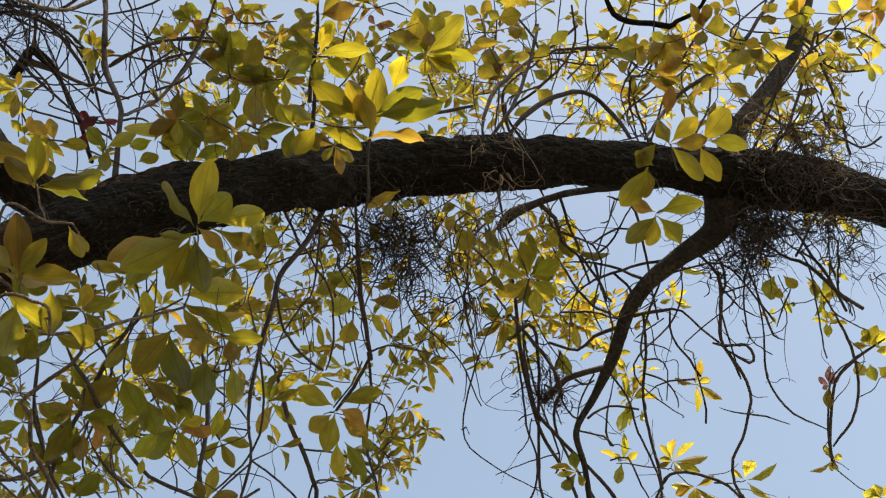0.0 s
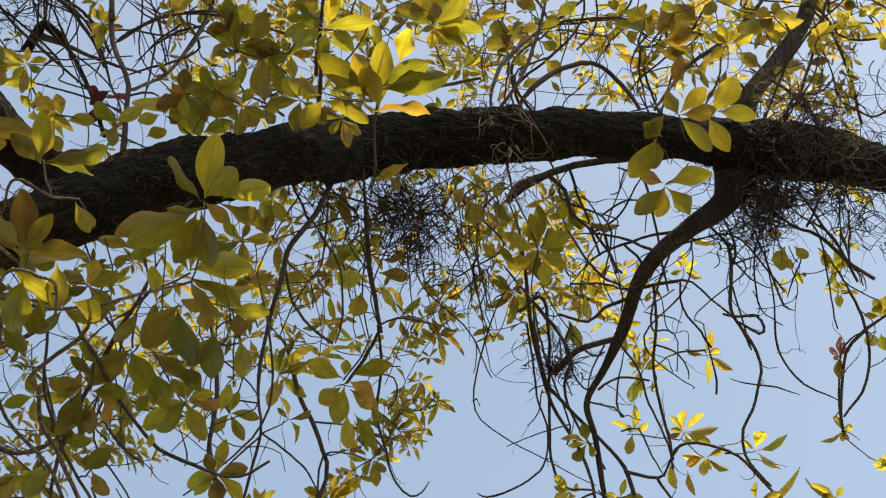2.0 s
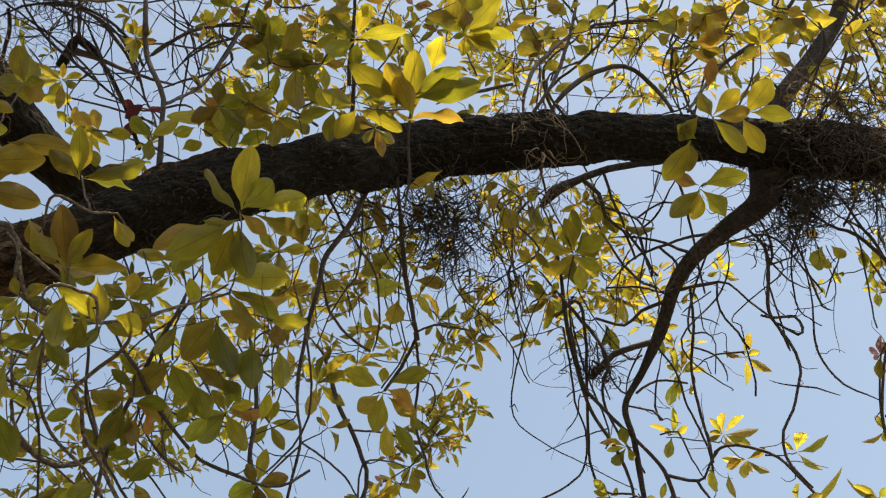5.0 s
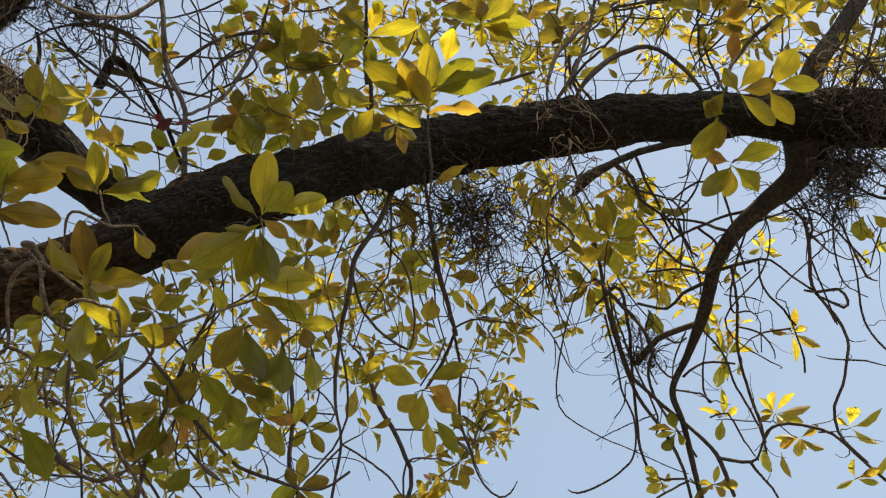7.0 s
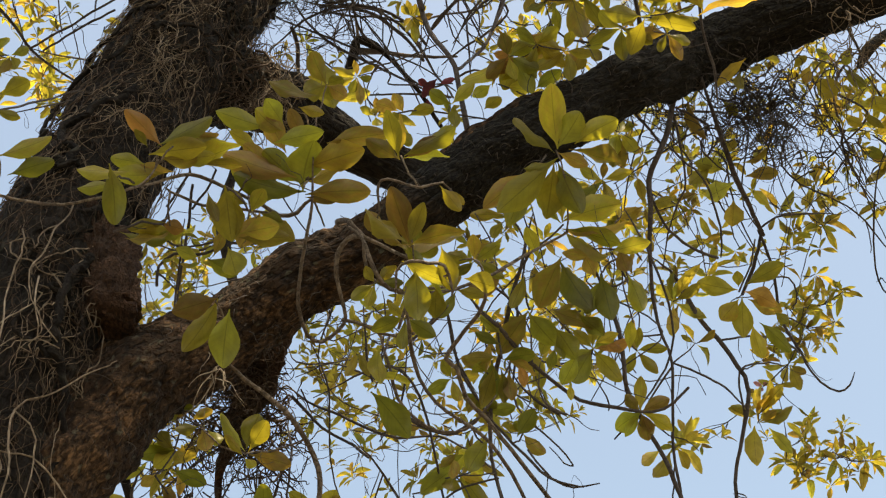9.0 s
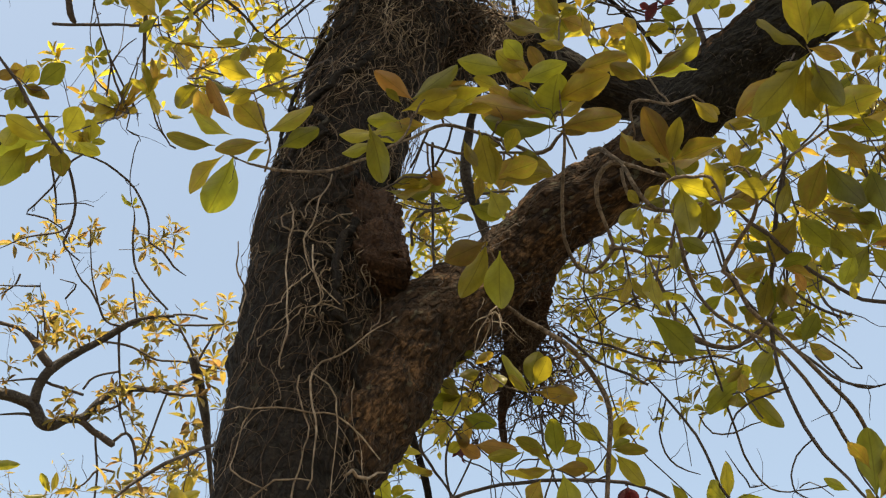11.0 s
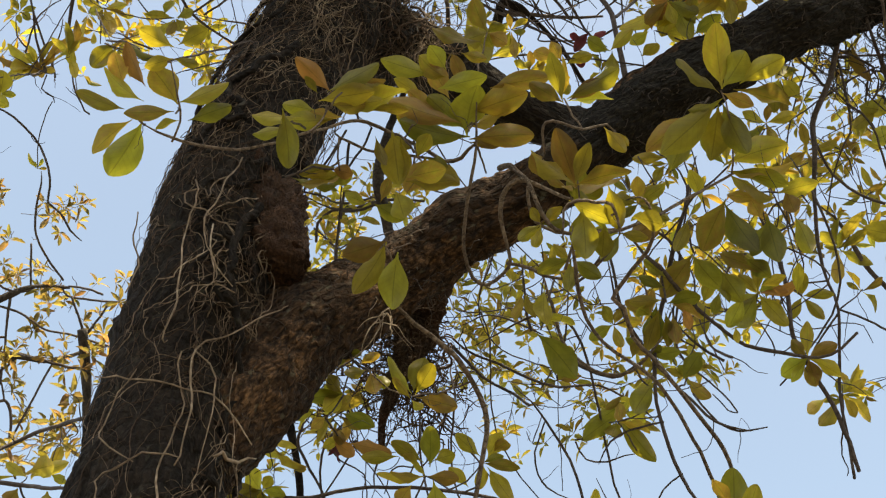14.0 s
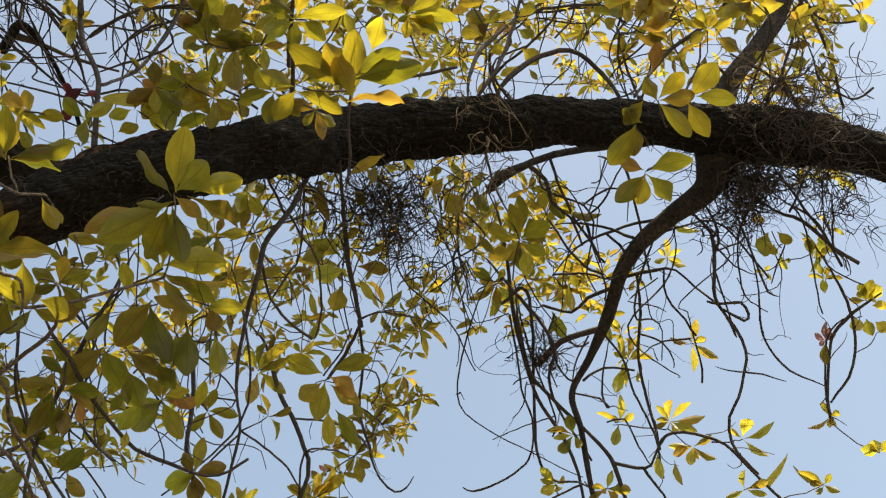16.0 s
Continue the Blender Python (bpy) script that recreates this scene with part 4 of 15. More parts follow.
twig(tree, [(-0.589,3.523,5.335,0.0045), (-0.602,3.62,5.238,0.0045), (-0.62,3.728,5.123,0.0045), (-0.605,3.792,5.021,0.0045), (-0.633,3.846,4.898,0.0045), (-0.679,3.83,4.814,0.0044), (-0.776,3.839,4.779,0.0044), (-0.876,3.829,4.764,0.0044), (-0.909,3.811,4.777,0.0022)])
twig(tree, [(-0.592,3.72,5.137,0.003), (-0.625,3.774,5.073,0.003), (-0.681,3.793,5.04,0.0018)])
twig(tree, [(0.182,3.221,5.411,0.0023), (0.208,3.254,5.302,0.0043), (0.251,3.311,5.249,0.0072), (0.233,3.388,5.178,0.0072), (0.2,3.46,5.109,0.0072), (0.199,3.506,5.063,0.0057), (0.236,3.572,4.992,0.0057), (0.25,3.633,4.926,0.0057), (0.231,3.673,4.882,0.0057), (0.18,3.737,4.812,0.0057), (0.131,3.778,4.765,0.0057), (0.116,3.836,4.694,0.0057), (0.146,3.886,4.63,0.0057), (0.174,3.914,4.591,0.0043)])
twig(tree, [(0.165,3.486,5.085,0.0043), (0.212,3.501,5.068,0.0057), (0.282,3.507,5.057,0.0057), (0.3,3.536,5.025,0.0057), (0.274,3.555,5.008,0.0057), (0.216,3.517,5.051,0.0043)])
twig(tree, [(0.131,3.652,4.911,0.0011), (0.177,3.669,4.89,0.0027), (0.23,3.68,4.874,0.0036), (0.291,3.692,4.856,0.0036), (0.36,3.721,4.817,0.0017)])
twig(tree, [(0.385,3.33,5.383,0.0018), (0.372,3.539,5.188,0.0033), (0.337,3.657,5.069,0.0044), (0.344,3.718,5.003,0.0044), (0.391,3.782,4.927,0.0044), (0.505,3.883,4.886,0.0022)])
twig(tree, [(0.66,3.764,5.088,0.0018), (0.614,3.778,5.081,0.0034), (0.561,3.818,5.046,0.0045), (0.511,3.929,4.925,0.0045), (0.498,3.981,4.864,0.0045), (0.495,4.011,4.827,0.006)])
twig(tree, [(0.356,3.302,5.33,0.0023), (0.372,3.402,5.236,0.0044), (0.384,3.483,5.157,0.0044), (0.394,3.539,5.101,0.0044), (0.424,3.555,5.081,0.0017)])
twig(tree, [(0.25,3.343,5.219,0.0043), (0.3,3.406,5.156,0.0036), (0.367,3.447,5.11,0.0017)])
twig(tree, [(0.252,3.367,5.197,0.0036), (0.364,3.345,5.209,0.0036), (0.341,3.293,5.258,0.0022)])
twig(tree, [(0.393,3.246,5.454,0.0029), (0.499,3.363,5.34,0.0055), (0.585,3.408,5.288,0.0074), (0.681,3.539,5.23,0.0074), (0.752,3.626,5.215,0.0075)])
twig(tree, [(0.528,3.217,5.464,0.0035), (0.602,3.361,5.328,0.0055), (0.659,3.489,5.282,0.006), (0.691,3.628,5.224,0.006)])
twig(tree, [(0.457,3.479,5.237,0.0015), (0.505,3.462,5.248,0.0028), (0.453,3.518,5.2,0.0037), (0.416,3.56,5.162,0.0022)])
twig(tree, [(-0.323,3.317,5.554,0.0018), (-0.234,3.332,5.548,0.0045), (-0.113,3.385,5.509,0.006), (-0.018,3.376,5.391,0.0074)])
twig(tree, [(-0.402,3.469,5.411,0.0018), (-0.262,3.408,5.48,0.0045), (-0.14,3.393,5.5,0.006), (-0.023,3.389,5.507,0.006), (0.107,3.322,5.406,0.0074)])
twig(tree, [(-0.096,3.49,5.333,0.0074), (0.014,3.537,5.373,0.0075), (0.088,3.551,5.359,0.0045), (0.144,3.611,5.3,0.0045), (0.205,3.589,5.15,0.0044), (0.236,3.674,5.06,0.0044)])
twig(tree, [(0.096,3.354,5.378,0.0044), (0.227,3.353,5.374,0.0044), (0.305,3.375,5.349,0.0044), (0.36,3.457,5.268,0.0044), (0.412,3.544,5.179,0.0044)])
twig(tree, [(-0.358,3.036,5.621,0.0088), (-0.302,3.106,5.572,0.0088), (-0.301,3.169,5.522,0.0074), (-0.251,3.313,5.562,0.006), (-0.237,3.405,5.484,0.0045)])
twig(tree, [(-0.257,3.045,5.623,0.0059), (-0.25,3.155,5.537,0.0059), (-0.235,3.335,5.545,0.006), (-0.194,3.415,5.478,0.006), (-0.19,3.468,5.43,0.0045)])
twig(tree, [(0.041,3.099,5.591,0.0018), (-0.02,3.148,5.553,0.0033), (-0.132,3.306,5.575,0.0045), (-0.246,3.332,5.547,0.0045)])
twig(tree, [(-0.192,3.345,5.539,0.0045), (-0.2,3.431,5.463,0.0045), (-0.169,3.473,5.427,0.0045)])
twig(tree, [(-0.041,3.34,5.47,0.0018), (-0.013,3.258,5.54,0.0034), (-0.07,3.228,5.564,0.0045), (-0.196,3.291,5.585,0.0045)])
twig(tree, [(-0.14,3.393,5.5,0.006), (-0.093,3.455,5.447,0.006), (-0.1,3.505,5.401,0.006)])
twig(tree, [(-0.149,3.529,5.343,0.009), (-0.269,3.553,5.346,0.0075), (-0.348,3.576,5.316,0.006), (-0.45,3.534,5.345,0.006)])
twig(tree, [(-0.375,3.459,5.424,0.0045), (-0.245,3.49,5.407,0.0045), (-0.164,3.509,5.362,0.0045)])
twig(tree, [(-0.063,3.53,5.379,0.006), (-0.089,3.641,5.27,0.006), (-0.143,3.759,5.147,0.006), (-0.153,3.879,5.013,0.006), (-0.15,3.953,4.926,0.006), (-0.156,3.995,4.875,0.0045)])
twig(tree, [(-0.237,3.719,5.269,0.0018), (-0.288,3.789,5.192,0.0034), (-0.321,3.861,5.111,0.0046), (-0.316,3.9,5.067,0.0046)])
twig(tree, [(-0.248,3.717,5.271,0.0046), (-0.201,3.807,5.179,0.0046), (-0.202,3.87,5.111,0.0046), (-0.182,3.934,5.039,0.0046), (-0.163,4.026,4.931,0.0046), (-0.176,4.109,4.827,0.0046)])
twig(tree, [(-0.375,3.783,5.137,0.0061), (-0.28,3.799,5.182,0.0046), (-0.174,3.828,5.158,0.0046)])
twig(tree, [(-0.138,3.796,5.195,0.0018), (-0.05,3.776,5.219,0.0034), (0.072,3.786,5.209,0.0046)])
twig(tree, [(-0.114,3.696,5.213,0.0045), (-0.037,3.732,5.179,0.0038), (-0.016,3.782,5.125,0.003), (-0.022,3.807,5.098,0.0018)])
twig(tree, [(0.087,3.674,5.239,0.0018), (0.084,3.768,5.14,0.0034), (0.081,3.829,5.074,0.0045), (0.068,3.862,5.037,0.0045)])
twig(tree, [(0.046,3.543,5.367,0.0045), (0.026,3.614,5.299,0.0045), (0.071,3.687,5.225,0.0045), (0.095,3.739,5.171,0.0045)])
twig(tree, [(-0.431,3.791,5.086,0.0045), (-0.34,3.827,5.057,0.0045), (-0.305,3.857,5.027,0.006)])
twig(tree, [(-0.315,3.946,5.015,0.0015), (-0.231,3.967,4.998,0.0029), (-0.117,3.998,4.968,0.0023)])
twig(tree, [(0.038,4.012,4.859,0.0038), (0.122,4.021,4.847,0.0023)])
twig(tree, [(-0.334,3.934,5.026,0.0038), (-0.266,3.941,5.026,0.0038), (-0.243,3.997,4.961,0.0038), (-0.207,4.076,4.868,0.0023)])
twig(tree, [(-0.395,3.64,5.249,0.0045), (-0.364,3.68,5.212,0.0045), (-0.315,3.675,5.222,0.0045)])
twig(tree, [(-0.409,3.765,5.117,0.0045), (-0.451,3.723,5.156,0.0045), (-0.46,3.624,5.256,0.0045), (-0.416,3.568,5.317,0.0045)])
twig(tree, [(-0.309,3.66,5.238,0.0038), (-0.375,3.709,5.18,0.0038), (-0.425,3.777,5.102,0.0023)])
twig(tree, [(0.006,3.561,5.351,0.003), (-0.124,3.601,5.308,0.003), (-0.042,3.626,5.286,0.003), (0.008,3.656,5.257,0.0018)])
stem("branch", tree, TWIG, [(-0.879,2.41,5.086,0.004), (-0.911,2.527,5.023,0.0067), (-0.946,2.649,4.966,0.009), (-0.976,2.759,4.947,0.0091), (-1.009,2.927,4.956,0.008), (-1.029,3.026,4.943,0.0067)])
twig(tree, [(-1.025,3.015,4.955,0.0054), (-1.126,3.113,4.914,0.0068), (-1.203,3.145,4.855,0.0055)])
twig(tree, [(-1.037,3.016,4.966,0.0054), (-1.1,3.244,4.969,0.0056), (-1.146,3.32,4.877,0.0056), (-1.155,3.376,4.815,0.0056), (-1.149,3.437,4.753,0.0056), (-1.154,3.463,4.721,0.0042), (-1.14,3.517,4.665,0.0042), (-1.101,3.562,4.627,0.0042), (-1.059,3.568,4.636,0.0035), (-1.024,3.552,4.666,0.0017)])
twig(tree, [(-1.263,2.606,4.646,0.002), (-1.266,2.754,4.682,0.0047), (-1.262,2.827,4.616,0.0076), (-1.262,2.883,4.562,0.0076), (-1.242,2.939,4.515,0.0076), (-1.23,3.018,4.439,0.0076), (-1.238,3.079,4.368,0.0076), (-1.381,3.183,4.196,0.0063), (-1.428,3.231,4.11,0.0063), (-1.464,3.271,4.038,0.005)])
twig(tree, [(-1.239,2.947,4.508,0.0038), (-1.184,3.076,4.579,0.0039), (-1.131,3.215,4.634,0.004), (-1.14,3.392,4.713,0.0042)])
twig(tree, [(-1.283,3.111,4.31,0.0038), (-1.243,3.038,4.41,0.0038), (-1.204,3.028,4.439,0.0032), (-1.168,3.146,4.511,0.0032), (-1.16,3.266,4.567,0.0016)])
stem("branch", tree, TWIG, [(-0.939,2.38,5.09,0.003), (-0.973,2.392,5.042,0.0056), (-0.992,2.393,4.99,0.0087), (-1.032,2.401,4.896,0.0098), (-1.087,2.399,4.801,0.0097), (-1.135,2.425,4.764,0.0097), (-1.158,2.446,4.659,0.0083), (-1.205,2.498,4.597,0.0071), (-1.243,2.552,4.534,0.006), (-1.28,2.605,4.47,0.006), (-1.31,2.672,4.393,0.0048), (-1.325,2.743,4.315,0.0048), (-1.437,2.881,4.13,0.0048), (-1.473,2.946,4.034,0.0048), (-1.511,3.016,3.924,0.0048)])
twig(tree, [(-1.325,2.743,4.315,0.0036), (-1.267,2.806,4.279,0.0036), (-1.253,2.961,4.304,0.0037), (-1.226,3.02,4.25,0.0022)])
twig(tree, [(-1.324,2.741,4.318,0.003), (-1.256,2.789,4.392,0.0018)])
twig(tree, [(-1.327,2.749,4.309,0.0036), (-1.399,2.76,4.259,0.0036), (-1.468,2.775,4.205,0.0021)])
twig(tree, [(-1.315,2.677,4.387,0.003), (-1.39,2.636,4.388,0.003), (-1.369,2.452,4.22,0.002)])
twig(tree, [(-1.153,2.447,4.74,0.0048), (-1.177,2.584,4.7,0.0049), (-1.161,2.693,4.695,0.005), (-1.121,2.798,4.7,0.005)])
twig(tree, [(-1.053,2.407,4.853,0.0049), (-1.081,2.319,4.939,0.0049), (-1.09,2.307,5.02,0.005)])
twig(tree, [(-1.048,2.418,4.878,0.0037), (-1.027,2.495,4.826,0.0037), (-1.007,2.548,4.791,0.0037), (-1.076,2.757,4.754,0.0038), (-1.112,2.801,4.7,0.0023)])
twig(tree, [(-1.285,2.473,4.906,0.0015), (-1.171,2.489,4.937,0.0028), (-1.015,2.504,4.979,0.0038), (-0.923,2.53,4.986,0.0023)])
twig(tree, [(-0.649,3.102,5.217,0.0022), (-0.736,3.125,5.179,0.0032), (-0.798,3.138,5.153,0.0021)])
twig(tree, [(-1.048,3.048,5.001,0.0041), (-0.972,3.051,5.021,0.0041), (-0.886,3.088,5.012,0.0041), (-0.859,3.382,5.245,0.0018)])
twig(tree, [(-0.458,3.251,5.437,0.0024), (-0.478,3.008,5.477,0.0043), (-0.463,2.785,5.421,0.0055)])
twig(tree, [(-0.661,2.98,5.316,0.0017), (-0.659,3.098,5.217,0.0032), (-0.702,3.372,5.29,0.0018)])
twig(tree, [(-1.101,3.228,4.984,0.0035), (-1.032,3.253,4.983,0.0021)])
twig(tree, [(-1.103,3.251,4.961,0.0035), (-1.062,3.273,4.953,0.0035), (-1.067,3.318,4.907,0.0035), (-1.109,3.341,4.869,0.0021)])
twig(tree, [(-1.147,3.335,4.862,0.0035), (-1.086,3.401,4.814,0.0021)])
twig(tree, [(-1.145,3.409,4.784,0.0035), (-1.199,3.433,4.737,0.0021)])
vine = thing("climbing_shrub", (-1.758,1.677,4.206), "pale-stemmed climbing shrub with broad leaves rooted on the limb", "climber", "climbers on the tree")
stem("stem", vine, VINE, [(-1.497,1.544,4.023,0.0011), (-1.431,1.502,4.01,0.0021), (-1.412,1.471,4.041,0.0037), (-1.389,1.463,4.059,0.0037), (-1.365,1.485,4.06,0.0037), (-1.355,1.564,4.095,0.0038), (-1.315,1.609,4.12,0.0029), (-1.317,1.67,4.125,0.0017)])
stem("stem", vine, VINE, [(-1.418,1.561,3.731,0.0014), (-1.383,1.528,3.778,0.0033), (-1.353,1.531,3.796,0.0044), (-1.319,1.56,3.797,0.0044), (-1.298,1.588,3.789,0.0044), (-1.305,1.627,3.756,0.0035), (-1.316,1.641,3.737,0.0021)])
stem("stem", vine, VINE, [(-1.291,1.638,3.839,0.0014), (-1.239,1.622,3.799,0.0026), (-1.229,1.647,3.786,0.0035), (-1.244,1.681,3.751,0.0044), (-1.306,1.737,3.753,0.0054), (-1.4,1.776,3.747,0.0055), (-1.441,1.783,3.713,0.0055), (-1.439,1.828,3.71,0.0055), (-1.463,1.889,3.676,0.0055), (-1.464,1.966,3.659,0.0056), (-1.454,2.015,3.618,0.0056), (-1.467,2.125,3.592,0.0057), (-1.477,2.245,3.551,0.0058), (-1.505,2.343,3.517,0.0049)])
stem("stem", vine, VINE, [(-1.415,1.589,3.797,0.0018), (-1.455,1.638,3.785,0.0034), (-1.494,1.699,3.745,0.0055), (-1.527,1.776,3.695,0.0046), (-1.522,1.832,3.651,0.0046), (-1.504,1.904,3.633,0.0046), (-1.492,1.984,3.622,0.0046), (-1.502,2.101,3.591,0.0047), (-1.509,2.19,3.529,0.0048), (-1.527,2.271,3.482,0.0048)])
stem("stem", vine, VINE, [(-1.726,1.827,4.039,0.002), (-1.712,1.838,3.955,0.0037), (-1.724,1.881,3.913,0.005), (-1.739,1.933,3.858,0.005), (-1.724,1.993,3.817,0.005), (-1.688,2.049,3.792,0.005), (-1.604,2.049,3.76,0.0039), (-1.521,2.02,3.753,0.0039), (-1.478,2.02,3.781,0.0017)])
stem("stem", vine, VINE, [(-1.534,1.504,4.024,0.0026), (-1.493,1.513,3.964,0.0042), (-1.476,1.523,3.887,0.0055), (-1.474,1.58,3.848,0.0055), (-1.451,1.622,3.834,0.0046), (-1.398,1.723,3.877,0.0046), (-1.33,1.802,3.941,0.0047), (-1.287,1.894,4.061,0.0049), (-1.249,1.985,4.174,0.0041), (-1.199,1.997,4.189,0.0041)])
stem("stem", vine, VINE, [(-1.556,1.379,4.217,0.0016), (-1.624,1.456,4.136,0.0037), (-1.713,1.523,4.041,0.0049), (-1.775,1.583,3.961,0.0049), (-1.794,1.64,3.908,0.0049), (-1.775,1.672,3.898,0.0049), (-1.732,1.682,3.92,0.0049), (-1.702,1.675,3.945,0.0049), (-1.689,1.644,3.977,0.0049), (-1.67,1.601,4.018,0.0059), (-1.643,1.574,4.052,0.0069), (-1.604,1.568,4.08,0.0069), (-1.573,1.589,4.084,0.0069), (-1.542,1.639,4.069,0.0049), (-1.478,1.668,4.004,0.0048)])
stem("stem", vine, VINE, [(-1.564,1.601,4.081,0.0059), (-1.596,1.595,4.146,0.006), (-1.632,1.593,4.205,0.0081), (-1.704,1.624,4.27,0.0094)])
stem("stem", vine, VINE, [(-1.711,1.674,3.941,0.0049), (-1.668,1.732,3.926,0.0049), (-1.635,1.78,3.911,0.0039), (-1.589,1.815,3.914,0.0039), (-1.535,1.833,3.932,0.0039), (-1.481,1.832,3.963,0.0024)])
stem("stem", vine, VINE, [(-1.574,1.599,4.077,0.0049), (-1.6,1.642,4.033,0.0049), (-1.595,1.686,4.006,0.0049), (-1.549,1.741,3.993,0.0039), (-1.478,1.792,3.996,0.0039), (-1.441,1.815,3.999,0.0018)])
stem("stem", vine, VINE, [(-2.043,1.57,3.94,0.002), (-1.938,1.511,3.804,0.0036), (-1.958,1.597,3.814,0.0059), (-1.931,1.672,3.781,0.0069), (-1.919,1.72,3.752,0.0069), (-1.95,1.81,3.745,0.007), (-1.954,1.868,3.691,0.007), (-1.975,1.9,3.645,0.007), (-2.03,1.933,3.562,0.007), (-2.085,1.974,3.466,0.007), (-2.145,2.025,3.345,0.007), (-2.197,2.077,3.222,0.006)])
vine_b = thing("climbing_shrub", (-1.651,1.466,4.192), "long arching pale stem with large drooping leaves", "climber", "climbers on the tree")
stem("stem", vine_b, VINE, [(-1.777,1.643,4.326,0.0026), (-1.646,1.472,4.192,0.0037), (-1.696,1.467,4.165,0.006), (-1.733,1.44,4.158,0.006), (-1.728,1.356,4.129,0.0049), (-1.73,1.261,4.101,0.0048), (-1.745,1.181,4.085,0.0048), (-1.76,1.139,4.065,0.0047), (-1.78,1.087,3.998,0.0037), (-1.794,1.033,3.935,0.0036), (-1.843,1.003,3.914,0.0036), (-1.883,0.922,3.84,0.0036), (-1.901,0.829,3.784,0.0035), (-1.931,0.77,3.782,0.0035), (-1.946,0.717,3.789,0.0016)])
stem("stem", vine_b, VINE, [(-1.738,1.434,4.158,0.004), (-1.772,1.336,4.113,0.0039), (-1.792,1.258,4.062,0.0039), (-1.793,1.167,4.029,0.0038), (-1.779,1.113,4.002,0.0022)])
stem("stem", vine_b, VINE, [(-1.925,0.782,3.782,0.0026), (-1.89,0.77,3.815,0.0026), (-1.866,0.733,3.846,0.0026), (-1.833,0.674,3.89,0.0016)])
stem("stem", vine_b, VINE, [(-1.794,1.033,3.935,0.0036), (-1.77,1.055,3.973,0.0037), (-1.752,1.063,4.028,0.0017)])
twig(tree, [(-1.29,1.977,4.321,0.0017), (-1.342,2.01,4.27,0.0039), (-1.377,2.032,4.202,0.0052), (-1.434,2.059,4.148,0.0063), (-1.514,2.121,4.082,0.0063), (-1.582,2.166,3.998,0.0063), (-1.639,2.213,3.913,0.0063), (-1.681,2.282,3.789,0.0053), (-1.703,2.384,3.662,0.0053), (-1.684,2.476,3.567,0.0042), (-1.661,2.544,3.497,0.0042), (-1.639,2.627,3.4,0.0042)])
twig(tree, [(-1.484,1.912,4.066,0.002), (-1.482,1.975,4.052,0.0046), (-1.482,2.089,4.042,0.0062), (-1.488,2.206,4.023,0.0063), (-1.486,2.304,4.022,0.0053), (-1.47,2.415,4.015,0.0054), (-1.417,2.522,4.032,0.0055), (-1.358,2.624,4.052,0.0045), (-1.296,2.643,4.066,0.0045), (-1.239,2.643,4.096,0.0045)])
twig(tree, [(-1.285,2.212,4.386,0.0018), (-1.316,2.323,4.363,0.0042), (-1.324,2.397,4.294,0.0067), (-1.34,2.453,4.234,0.0067), (-1.372,2.512,4.16,0.0067), (-1.393,2.549,4.11,0.0067), (-1.398,2.648,4.029,0.0067), (-1.393,2.715,3.957,0.0067), (-1.398,2.785,3.871,0.0067), (-1.409,2.837,3.799,0.0056)])
twig(tree, [(-1.769,1.965,3.856,0.0061), (-1.745,2.019,3.826,0.0061), (-1.696,2.083,3.806,0.0051), (-1.659,2.1,3.818,0.0051), (-1.615,2.116,3.837,0.0041)])
twig(tree, [(-1.714,2.117,4.305,0.0018), (-1.747,2.19,4.224,0.0034), (-1.757,2.272,4.145,0.0045), (-1.703,2.265,4.005,0.0043)])
twig(tree, [(-1.586,2.23,4.118,0.0013), (-1.642,2.362,4.141,0.0025), (-1.621,2.41,4.109,0.0045), (-1.609,2.44,4.087,0.0045), (-1.583,2.476,4.069,0.0045)])
twig(tree, [(-1.353,1.872,4.041,0.0016), (-1.379,1.876,4.188,0.0023), (-1.373,1.816,4.234,0.0018)])
stem("stem", vine, VINE, [(-1.504,1.666,3.764,0.0036), (-1.452,1.643,3.817,0.0036), (-1.41,1.618,3.863,0.0027), (-1.379,1.568,3.918,0.0016)])
twig(tree, [(-1.795,1.919,4.056,0.0021), (-1.721,1.955,4.081,0.0039), (-1.652,1.969,4.118,0.0053), (-1.592,1.967,4.159,0.0042)])
twig(tree, [(-1.219,2.32,4.41,0.0013), (-1.256,2.376,4.345,0.0025), (-1.29,2.463,4.25,0.002)])
twig(tree, [(-1.433,2.427,4.119,0.0013), (-1.432,2.491,4.054,0.0025), (-1.439,2.511,4.03,0.002)])
twig(tree, [(-2.024,2.315,4.456,0.0012), (-2.025,2.371,4.409,0.0023), (-2.006,2.417,4.384,0.0018)])
twig(tree, [(-1.276,2.184,4.331,0.0013), (-1.194,2.241,4.322,0.0033), (-1.152,2.266,4.32,0.0043), (-1.147,2.301,4.293,0.002)])
twig(tree, [(-1.316,2.349,4.34,0.0034), (-1.241,2.383,4.346,0.0034), (-1.24,2.331,4.392,0.002)])
twig(tree, [(-1.703,2.384,3.662,0.0026), (-1.758,2.374,3.631,0.0026), (-1.794,2.384,3.59,0.0026), (-1.8,2.407,3.558,0.0026), (-1.78,2.44,3.534,0.0013)])
twig(tree, [(-1.683,2.293,3.777,0.0032), (-1.765,2.249,3.763,0.0032), (-1.818,2.235,3.738,0.0032), (-1.869,2.239,3.692,0.0013)])
twig(tree, [(-1.432,2.162,3.968,0.0012), (-1.467,2.193,3.92,0.0023), (-1.47,2.224,3.889,0.0031), (-1.448,2.26,3.866,0.0041), (-1.434,2.275,3.859,0.0041)])
